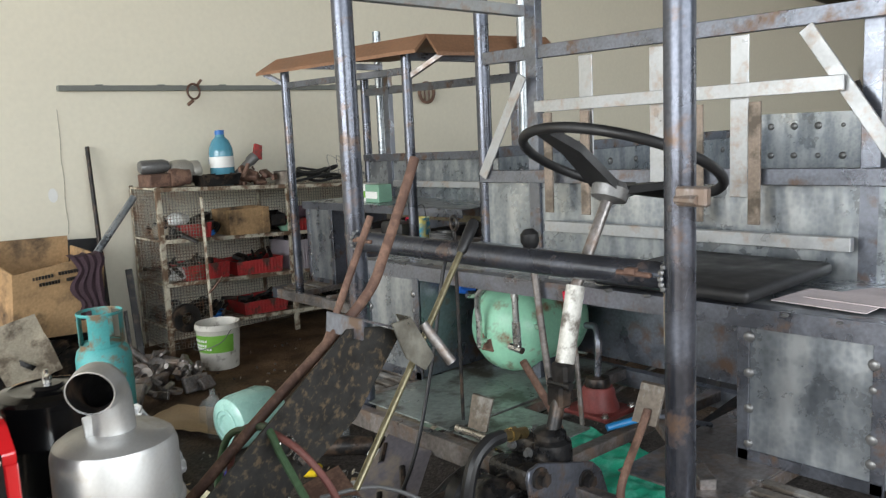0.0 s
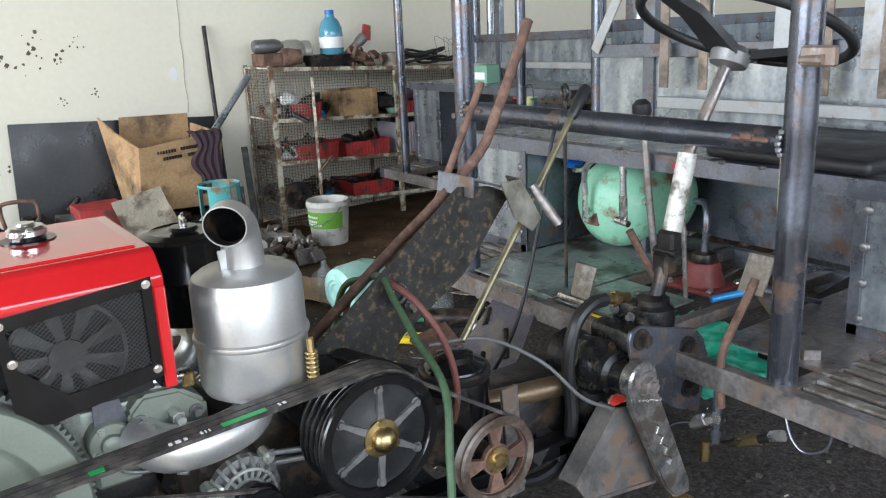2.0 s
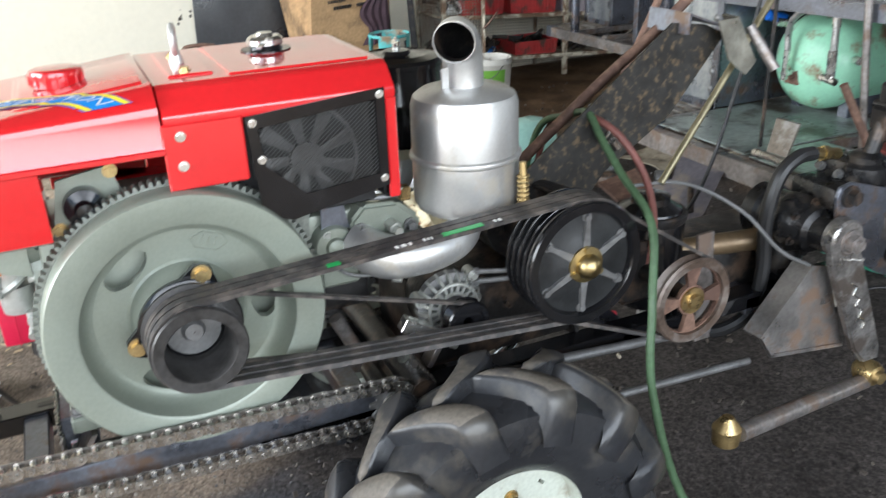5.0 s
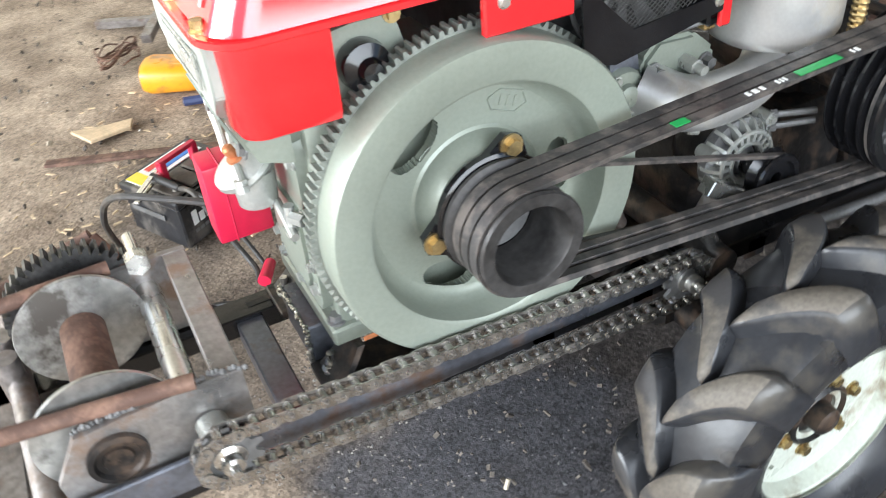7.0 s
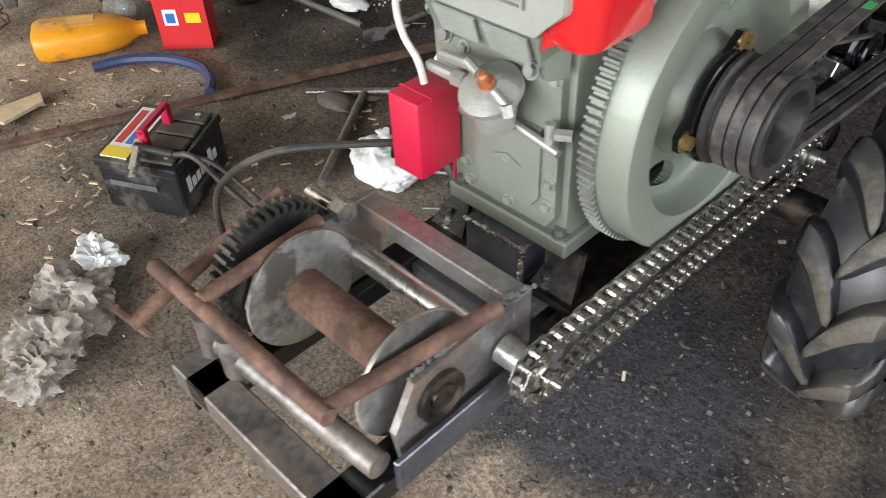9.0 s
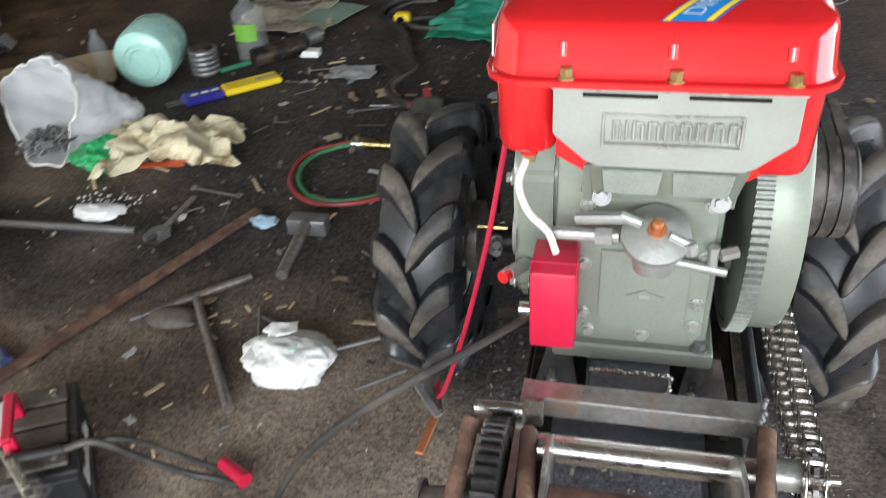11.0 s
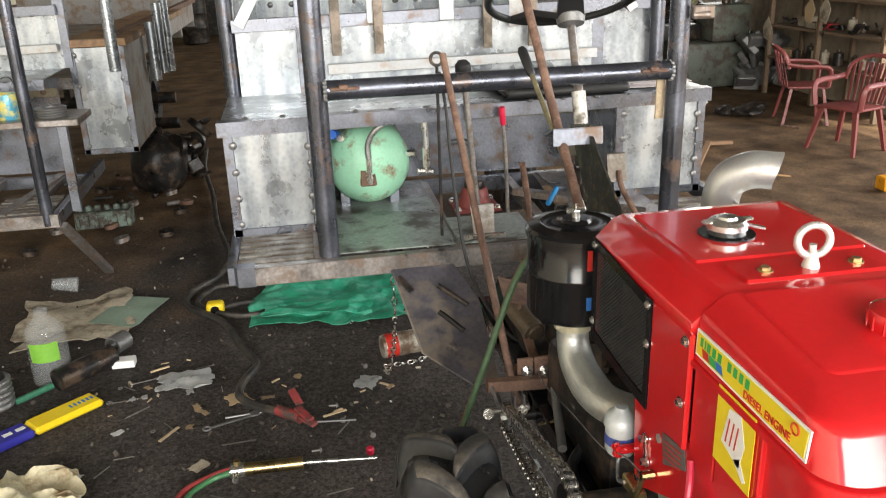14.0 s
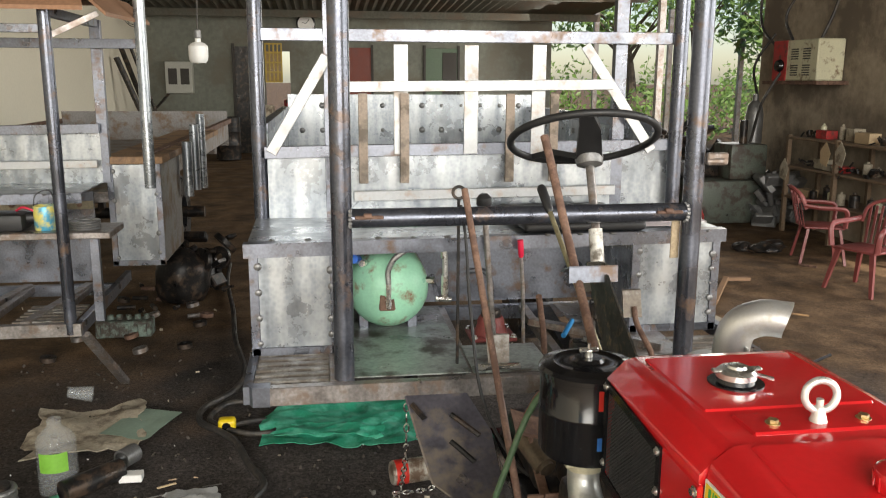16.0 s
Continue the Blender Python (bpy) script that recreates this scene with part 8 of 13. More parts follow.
    bm = B()
    prof = [(0.001, 0.0), (0.06, 0.008), (0.11, 0.03), (0.145, 0.065), (0.162, 0.105), (0.165, 0.14), (0.165, 0.32), (0.162, 0.36), (0.14, 0.40), (0.09, 0.43), (0.001, 0.44)]
    lathe(bm, prof, frame_to((-0.53, 2.36, 0.915), (-0.53, 3, 0.915)), 48)
    tk = part("tank_body", bm, TANK_GREEN, t)
    bm = B()
    box(bm, (-0.575, 2.363, 0.845), (-0.51, 2.385, 0.915), 0.006)
    part("rust_patch_plate", bm, RUST, tk)
    bm = B()
    tube(bm, (-0.54, 2.38, 0.885), (-0.54, 2.325, 0.885), 0.013, n=12)
    tube(bm, (-0.54, 2.33, 0.865), (-0.54, 2.33, 0.965), 0.011, n=6)
    part("valve", bm, CHROME, tk)
    bm = B()
    tube(bm, (-0.62, 2.43, 1.03), (-0.64, 2.37, 1.04), 0.014, n=10)
    part("valve", bm, CHROME, tk)
    bm = B()
    tube(bm, (-0.385, 2.46, 0.945), (-0.345, 2.44, 0.945), 0.014, n=6)
    part("valve", bm, CHROME, tk)
    for x in (-0.63, -0.43):
        bm = B()
        box(bm, (x - 0.02, 2.50, 0.726), (x + 0.02, 2.70, 0.80), 0.003)
        part("cradle", bm, STEEL, t)
    bm = B()
    sweep(bm, [(-0.54, 2.33, 0.965), (-0.54, 2.325, 1.02), (-0.51, 2.31, 1.075), (-0.43, 2.30, 1.12), (-0.36, 2.295, 1.125), (-0.33, 2.29, 1.10), (-0.325, 2.29, 1.03), (-0.325, 2.295, 0.93)], 0.011, 12)
    h = part("hose", bm, mat("braided_steel_hose", (0.42, 0.42, 0.41), 0.4, 0.8, 0.3, 90, 300, 0.3), t, "braided steel air hose")
    bm = B()
    tube(bm, (-0.331, 2.29, 1.12), (-0.328, 2.292, 1.07), 0.013, n=10)
    part("hose_end", bm, CHROME, h)
    bm = B()
    tube(bm, (-0.325, 2.29, 1.0), (-0.325, 2.295, 0.90), 0.014, n=8)
    tube(bm, (-0.36, 2.295, 0.91), (-0.30, 2.29, 0.905), 0.012, n=8)
    part("hose_end", bm, CHROME, h)
    bm = B()
    tube(bm, (-0.655, 2.42, 1.045), (-0.672, 2.36, 1.06), 0.018, n=12)
    part("blue_cap", bm, mat("bright_blue_plastic", (0.01, 0.12, 0.55), 0.35, 0, 0.1, 10, 80, 0.02), tk, "bright blue plastic cap")

    t.location += Vector((0.0, 0.085, -0.012))
    t.scale = (1.06, 1.06, 1.06)

    # black cable, hoses
    def hose(name, pts, r, m, label, cat="hose", k=6, n=10):
        bm = B()
        sweep(bm, pts, r, n, k)
        return solo(name, bm, m, label, cat)

    hose("black_cable", [(-0.30, 2.06, 1.34), (-0.29, 2.0, 1.22), (-0.28, 1.93, 0.95), (-0.25, 1.80, 0.66), (-0.15, 1.55, 0.52), (-0.02, 1.45, 0.63)], 0.006, FOAM, "thin black control cable hanging from the cross pipe", "cable")
    hose("black_hose", [(0.155, 1.79, 0.873), (0.16, 1.73, 0.872), (0.16, 1.675, 0.83), (0.16, 1.648, 0.72), (0.16, 1.66, 0.573), (0.15, 1.645, 0.45), (0.12, 1.58, 0.39), (0.05, 1.52, 0.37)], 0.019, FOAM, "thick black hydraulic hose by the steering gearbox", k=6)
    bm = B()
    tube(bm, (0.155, 1.79, 0.873), (0.155, 1.88, 0.858), 0.016, n=10)
    tube(bm, (0.155, 1.82, 0.868), (0.155, 1.84, 0.865), 0.021, n=6)
    solo("brass_fitting", bm, BRASS, "brass hose fitting on the gearbox", "fitting")
    hose("grey_conduit", [(0.02, 1.30, 0.83), (0.10, 1.42, 0.84), (0.20, 1.52, 0.78), (0.26, 1.60, 0.68), (0.27, 1.70, 0.62)], 0.005, mat("grey_sleeve", (0.13, 0.13, 0.13), 0.5, 0, 0.1, 9, 80, 0.1), "grey sleeved pipe crossing over the pump", "hose")
    GH = mat("faded_green_hose", (0.05, 0.095, 0.045), 0.6, 0, 0.25, 14, 90, 0.1)
    RH = mat("faded_red_hose", (0.15, 0.055, 0.045), 0.6, 0, 0.25, 14, 90, 0.1)
    hose("green_hose", [(-0.70, 1.35, 0.012), (-0.58, 1.24, 0.06), (-0.446, 1.19, 0.362), (-0.354, 1.19, 0.611), (-0.234, 1.19, 0.926), (-0.10, 1.20, 1.0), (0.03, 1.17, 1.04), (0.10, 1.16, 1.0), (0.20, 1.15, 0.94), (0.35, 1.12, 0.88), (0.43, 1.07, 0.75), (0.48, 1.05, 0.55), (0.53, 1.14, 0.25), (0.63, 1.34, 0.03), (0.80, 1.50, 0.012), (0.98, 1.42, 0.012), (1.08, 1.05, 0.012), (1.3, 0.6, 0.012)], 0.009, GH, "faded green gas hose draped over the engine frame", k=6)
    hose("red_hose", [(-0.70, 1.34, 0.012), (-0.57, 1.26, 0.06), (-0.446, 1.215, 0.35), (-0.345, 1.215, 0.611), (-0.225, 1.215, 0.926), (-0.08, 1.21, 1.01), (0.04, 1.18, 1.03), (0.12, 1.20, 1.0), (0.16, 1.24, 0.92), (0.17, 1.27, 0.82), (0.16, 1.28, 0.72), (0.14, 1.25, 0.60)], 0.0085, RH, "faded red gas hose draped over the engine frame", k=6)
    bm = B()
    torus(bm, (0.055, 1.20, 1.0), (1, 0.3, 0), 0.024, 0.004, 20, 8)
    tube(bm, (0.07, 1.215, 0.975), (0.07, 1.23, 0.955), 0.012, n=6)
    solo("hose_clamp", bm, CHROME, "bright worm-drive clamp on the gas hose", "clamp")
    # pump reservoir
    t = thing("oil_reservoir", (0.08, 1.32, 0.5), "black steering pump reservoir", "reservoir")
    bm = B()
    lathe(bm, [(0.06, 0.52), (0.085, 0.56), (0.088, 0.76), (0.078, 0.785), (0.05, 0.80), (0.048, 0.815), (0.03, 0.82), (0.001, 0.822)], Matrix.Translation((0.075, 1.338, 0.002)), 32)
    part("can", bm, BLACK, t)
    bm = B()
    lathe(bm, [(0.089, 0.755), (0.092, 0.76), (0.092, 0.775), (0.088, 0.78)], Matrix.Translation((0.075, 1.338, 0.002)), 32)
    part("band", bm, GRIME, t)
    bm = B()
    sweep(bm, [(0.22, 0.885, 0.83), (0.225, 0.885, 0.95), (0.22, 0.885, 1.02)], 0.008, 8)
    for k in range(14):
        torus(bm, (0.222, 0.885, 0.86 + 0.01 * k), (0, 0, 1), 0.011, 0.0028, 14, 6)
    solo("coil_spring", bm, GOLD_BOLT, "yellow zinc tension spring behind the muffler", "spring")
    bm = B()
    beam(bm, (0.20, 1.41, 0.745), (0.21, 1.42, 0.45), 0.05, 0.012, up=(1, 0, 0))
    solo("flat_brown_bar", bm, STEEL_RUST, "brown flat bar bolted beside the reservoir", "bar")
    bm = B()
    tube(bm, (-0.02, 1.42, 0.60), (0.12, 1.72, 0.64), 0.03, n=16)
    tube(bm, (0.10, 1.68, 0.635), (0.13, 1.74, 0.642), 0.036, n=16)
    solo("brass_cylinder", bm, mat("brown_brass", (0.17, 0.12, 0.07), 0.45, 0.5, 0.2, 14, 90, 0.1), "brownish brass hydraulic cylinder", "cylinder")


def second_cab_fittings(t, P):
    """The brown roof and loose goods of the second truck."""
    bm = B()
    slab(bm, [P(-0.95, 1.86, 2.10), P(0.78, 1.86, 2.10), P(0.74, 1.98, 2.19), P(-0.86, 1.98, 2.19)], (0, 0, 0.02))
    slab(bm, [P(-0.86, 1.98, 2.19), P(0.74, 1.98, 2.19), P(0.74, 3.0, 2.21), P(-0.86, 3.0, 2.21)], (0, 0, 0.02))
    slab(bm, [P(0.74, 1.98, 2.19), P(0.86, 1.95, 2.08), P(0.86, 3.0, 2.10), P(0.74, 3.0, 2.21)], (0, 0, 0.02))
    part("roof_sheet", bm, mat("brown_primer_sheet", (0.26, 0.14, 0.08), 0.7, 0.1, 0.2, 5, 60, 0.1), t, "brown primed roof sheet with a folded edge")
    bm = B()
    beam(bm, P(-0.72, 1.97, 2.02), P(0.57, 1.97, 2.02), 0.04, 0.04)
    part("roof_beam", bm, STEEL, t)
    bm = B()
    beam(bm, P(-0.735, 1.97, 2.02), P(-0.9, 1.9, 2.11), 0.03, 0.03)
    part("roof_bracket", bm, STEEL, t)
    bm = B()
    beam(bm, P(0.575, 1.97, 1.98), P(0.80, 2.05, 2.10), 0.03, 0.03)
    part("roof_bracket", bm, STEEL_RUST, t)
    for x, y in ((0.88, 2.62), (-0.95, 2.95)):
        bm = B()
        tube(bm, P(x, y, 1.165), P(x, y, 2.45), 0.032, n=18)
        part("galvanised_post", bm, GALV, t, "galvanised pipe post")
    for y, z0, z1 in ((3.6, 0.98, 1.36), (3.95, 0.98, 1.46), (4.3, 0.95, 1.52)):
        bm = B()
        tube(bm, P(0.94, y, z0), P(0.94, y, z1), 0.034, n=16)
        part("stake", bm, GALV, t, "galvanised pipe stake on the bed")
    bm = B()
    box(bm, P(0.56, 2.86, 1.28), P(0.91, 5.6, 1.325), 0.004)
    part("side_rail", bm, RAIL_BROWN, t, "wide rust-brown side rail")
    bm = B()
    box(bm, P(-0.2, 2.0, 0.985), P(0.79, 2.30, 1.02), 0.004)
    part("shelf_plate", bm, STEEL_RUST, t)
    for x in (-0.15, 0.70):
        bm = B()
        beam(bm, P(x, 2.05, 0.54), P(x, 2.05, 0.985), 0.045, 0.035, up=(0, 1, 0))
        part("shelf_leg", bm, STEEL, t)
    # goods on the shelf plate
    x, y, z = P(0.45, 2.12, 1.02)
    c = thing("paint_tin", (x, y, z), "small blue and yellow paint tin on the second truck", "tin")
    bm = B()
    lathe(bm, [(0.055, 0), (0.057, 0.005), (0.057, 0.12), (0.055, 0.125), (0.05, 0.12), (0.05, 0.02)], Matrix.Translation((x, y, z)), 24)
    part("tin", bm, mat("blue_yellow_tin", (0.05, 0.28, 0.42), 0.4, 0.2, 0.1, 9, 60, 0.02, tint=(0.62, 0.55, 0.15), tint_amount=0.35, tint_scale=14), c)
    bm = B()
    sweep(bm, [(x - 0.055, y, z + 0.11), (x - 0.04, y, z + 0.18), (x + 0.03, y, z + 0.2), (x + 0.055, y, z + 0.11)], 0.003, 6)
    part("handle", bm, FOAM, c)
    x, y, z = P(0.64, 2.12, 1.02)
    bm = B()
    for k in range(4):
        lathe(bm, [(0.04, 0.012 * k), (0.075, 0.012 * k), (0.078, 0.012 * k + 0.005), (0.075, 0.012 * k + 0.01), (0.04, 0.012 * k + 0.01)], Matrix.Translation((x, y, z)), 32, True)
    solo("grinding_discs", bm, GREY_DIM, "stack of grey grinding discs on the second truck", "disc")
    x, y, z = P(0.26, 2.12, 1.02)
    bm = B()
    box(bm, (x - 0.12, y - 0.08, z), (x + 0.10, y + 0.08, z + 0.09), 0.02, seg=2)
    tube(bm, (x + 0.05, y, z + 0.06), (x + 0.15, y + 0.02, z + 0.06), 0.03, n=14)
    solo("angle_grinder", bm, FOAM, "black power grinder lying on the second truck", "grinder")
    bm = B()
    sweep(bm, [(x + 0.05, y, z + 0.1), (x + 0.1, y - 0.03, z + 0.12), (x + 0.18, y - 0.02, z + 0.08)], 0.006, 8)
    solo("red_lead", bm, RED_BOX, "thin red lead beside the grinder", "cable")


cab(0, 0, False)
first_cab_fittings()
ct, CP = cab(-2.67, 1.45, True)
second_cab_fittings(ct, CP)


# ---- goods along the cream wall ----
CRATE_PLY = mat("oiled_plywood", (0.44, 0.28, 0.14), 0.75, 0, 0.22, 4, 50, 0.12, tint=(0.05, 0.035, 0.025), tint_amount=0.17, tint_scale=3.4, sharp=0.2)
WIRE = mat("grey_shelf_wire", (0.30, 0.29, 0.26), 0.5, 0.5, 0.2, 9, 60, 0.05, tint=(0.18, 0.10, 0.06), tint_amount=0.3, tint_scale=9)
SHELF_PAINT = mat("chipped_cream_paint", (0.52, 0.48, 0.38), 0.6, 0, 0.15, 8, 60, 0.1, tint=(0.14, 0.085, 0.05), tint_amount=0.42, tint_scale=11)
CLOTH = mat("faded_purple_cloth", (0.12, 0.075, 0.095), 0.9, 0, 0.25, 14, 120, 0.3)
CLEAR = mat("clear_plastic", (0.50, 0.53, 0.54), 0.08, 0, 0.02, 5, 40, 0.05, alpha=0.17)
WATER = mat("blue_water_bottle", (0.16, 0.46, 0.62), 0.15, 0, 0.05, 5, 40, 0.03, trans=0.45)
BUCKET_WHITE = mat("dirty_white_plastic", (0.62, 0.60, 0.54), 0.5, 0, 0.08, 9, 60, 0.05, tint=(0.16, 0.13, 0.10), tint_amount=0.14, tint_scale=8)
LIME = mat("lime_label", (0.17, 0.40, 0.05), 0.5, 0, 0.1, 9, 60, 0.02)
CRATE_RED = mat("dusty_red_plastic", (0.42, 0.035, 0.035), 0.5, 0, 0.2, 9, 60, 0.05, tint=(0.10, 0.05, 0.04), tint_amount=0.2, tint_scale=8)
CRATE_GREY = mat("lilac_grey_plastic", (0.42, 0.38, 0.42), 0.5, 0, 0.12, 9, 60, 0.05)
RAG = mat("beige_rag", (0.40, 0.35, 0.27), 0.9, 0, 0.2, 8, 70, 0.3, tint=(0.14, 0.11, 0.08), tint_amount=0.25, tint_scale=6)
GREEN_PL = mat("pale_green_plastic", (0.20, 0.36, 0.26), 0.45, 0, 0.12, 8, 80, 0.05)
OIL_MARK = mat("dried_oil_splash", (0.10, 0.085, 0.065), 0.7, 0, 0.3, 20, 90, 0.1)


def crumple(bm, center, size, seed, rough=0.35, flat=1.0, div=3, hollow=False):
    """A crumpled lump: a ball pushed in and out by noise and set down flat."""
    r = bmesh.ops.create_icosphere(bm, subdivisions=div, radius=1.0)
    c = Vector(center)
    rng = random.Random(seed)
    off = Vector([rng.uniform(-50, 50) for _ in range(3)])
    for v in r["verts"]:
        p = v.co.copy()
        k = 1 + rough * 0.8 * noise.noise(p * 1.5 + off) - rough * 0.55 * abs(noise.noise(p * 3.3 + off)) + 0.12 * rough * noise.noise(p * 8 + off)
        q = Vector((p.x * size[0] * k, p.y * size[1] * k, p.z * size[2] * k * flat))
        q.z = max(q.z + size[2] * 0.75, 0.0)
        v.co = c + q
    return r["verts"]


def sheet(bm, center, w, d, turn, seed, amp=0.02, n=12, th=0.002, ragged=0.06):
    """A loose sheet of cloth, paper or film with creases, lying on the ground."""
    rng = random.Random(seed)
    off = Vector([rng.uniform(-50, 50) for _ in range(3)])
    rot = Matrix.Rotation(turn, 3, "Z")
    rows = []
    for j in range(n + 1):
        row = []
        for i in range(n + 1):
            u, v = i / n - 0.5, j / n - 0.5
            edge = 1 + ragged * noise.noise(Vector((u * 5, v * 5, 0)) + off)
            p = rot @ Vector((u * w * edge, v * d * edge, 0))
            h = amp * (0.75 * (0.5 + noise.noise(Vector((u * w * 4.5, v * d * 4.5, 2)) + off)) + 0.75 * (0.35 - abs(noise.noise(Vector((u * w * 8, v * d * 8, 5)) + off))) + 0.12 * noise.noise(Vector((u * w * 40, v * d * 40, 8)) + off))
            h = max(h, 0.0)
            row.append(bm.verts.new(Vector(center) + p + Vector((0, 0, h + th))))
        rows.append(row)
    faces = []
    for j in range(n):
        for i in range(n):
            faces.append(bm.faces.new((rows[j][i], rows[j][i + 1], rows[j + 1][i + 1], rows[j + 1][i])))
    ex = bmesh.ops.extrude_face_region(bm, geom=faces)
    bmesh.ops.translate(bm, verts=[g for g in ex["geom"] if isinstance(g, bmesh.types.BMVert)], vec=(0, 0, -th))


def iron_junk(bm, center, spread, count, seed, s=0.06):
    """A heap of cast and turned scrap: rings, bars and blocks."""
    rng = random.Random(seed)
    for k in range(count):
        p = Vector(center) + Vector((rng.uniform(-1, 1) * spread[0], rng.uniform(-1, 1) * spread[1], rng.uniform(0, 1) * spread[2] + s * 0.3))
        ax = Vector([rng.uniform(-1, 1) for _ in range(3)]).normalized()
        kind = rng.random()
        q = s * rng.uniform(0.5, 1.3)
        if kind < 0.35:
            tube(bm, p, p + ax * q * rng.uniform(1, 3), q * 0.3, q * rng.uniform(0.2, 0.32), n=10)
        elif kind < 0.6:
            lathe(bm, [(q * 0.4, -q * 0.2), (q, -q * 0.2), (q, q * 0.2), (q * 0.4, q * 0.2)], frame_to(p, p + ax), 16, True)
        else:
            box(bm, (-q, -q * rng.uniform(0.3, 1), -q * 0.3), (q, q * rng.uniform(0.3, 1), q * 0.3), q * 0.1, frame_to(p, p + ax))


def open_tray(bm, lo, hi, wall=0.006, flare=0.0):
    """A tray or crate open at the top."""
    x0, y0, z0 = lo
    x1, y1, z1 = hi
    f = flare
    o = [bm.verts.new(p) for p in ((x0, y0, z0), (x1, y0, z0), (x1, y1, z0), (x0, y1, z0))]
    t = [bm.verts.new(p) for p in ((x0 - f, y0 - f, z1), (x1 + f, y0 - f, z1), (x1 + f, y1 + f, z1), (x0 - f, y1 + f, z1))]
    w = wall
    ti = [bm.verts.new(p) for p in ((x0 - f + w, y0 - f + w, z1), (x1 + f - w, y0 - f + w, z1), (x1 + f - w, y1 + f - w, z1), (x0 - f + w, y1 + f - w, z1))]
    b = [bm.verts.new(p) for p in ((x0 + w, y0 + w, z0 + w), (x1 - w, y0 + w, z0 + w), (x1 - w, y1 - w, z0 + w), (x0 + w, y1 - w, z0 + w))]
    bm.faces.new(o)
    bm.faces.new(b)
    for k in range(4):
        j = (k + 1) % 4
        bm.faces.new((o[k], o[j], t[j], t[k]))
        bm.faces.new((t[k], t[j], ti[j], ti[k]))
        bm.faces.new((ti[k], ti[j], b[j], b[k]))


def wall_marks():
    """Splashes of oil, a filled spot and a crack on the plaster."""
    rng = random.Random(11)
    bm = B()
    spots = [(1.03, 1.45, 0.05), (1.27, 1.46, 0.05), (1.33, 1.62, 0.04), (1.5, 1.47, 0.03), (1.07, 1.57, 0.03), (1.7, 1.2, 0.02), (0.96, 0.70, 0.04), (1.15, 0.95, 0.03), (0.9, 1.2, 0.04), (1.45, 1.15, 0.02), (0.6, 1.6, 0.05), (0.3, 1.4, 0.04), (1.62, 1.58, 0.03)]
    for y, z, r in spots:
        for k in range(7):
            a, d = rng.uniform(0, 6.28), r * rng.random() ** 0.5 * 2.0
            s = r * rng.uniform(0.08, 0.42)
            cy, cz = y + d * math.cos(a), z + d * math.sin(a)
            ring = []
            for j in range(9):
                q = 2 * math.pi * j / 9
                rr = s * rng.uniform(0.55, 1.25)
                ring.append((-5.0295, cy + rr * math.cos(q), cz + rr * math.sin(q) * 1.1))
            slab(bm, ring, (0.0015, 0, 0))
    wm = solo("oil_splashes", bm, OIL_MARK, "dark dried oil splashes on the cream wall", "stain", kind="stuff", smooth=0)
    bm = B()
    slab(bm, [(-5.0295, 2.30 + 0.035 * math.cos(a), 1.305 + 0.055 * math.sin(a)) for a in np.linspace(0, 6.0, 14)], (0.002, 0, 0))
    solo("filler_spot", bm, WHITE, "white patch of filler on the cream wall", "patch", smooth=0)
    bm = B()
    pts = [(-5.0285, 2.40 + 0.012 * noise.noise(Vector((0, z * 6, 1))) - 0.02 * (1.9 - z), z) for z in np.linspace(1.0, 1.95, 24)]
    sweep(bm, pts, 0.0022, 4, 1)
    solo("plaster_crack", bm, mat("crack_shadow", (0.30, 0.27, 0.22), 0.9), "thin crack running down the plaster wall", "crack")


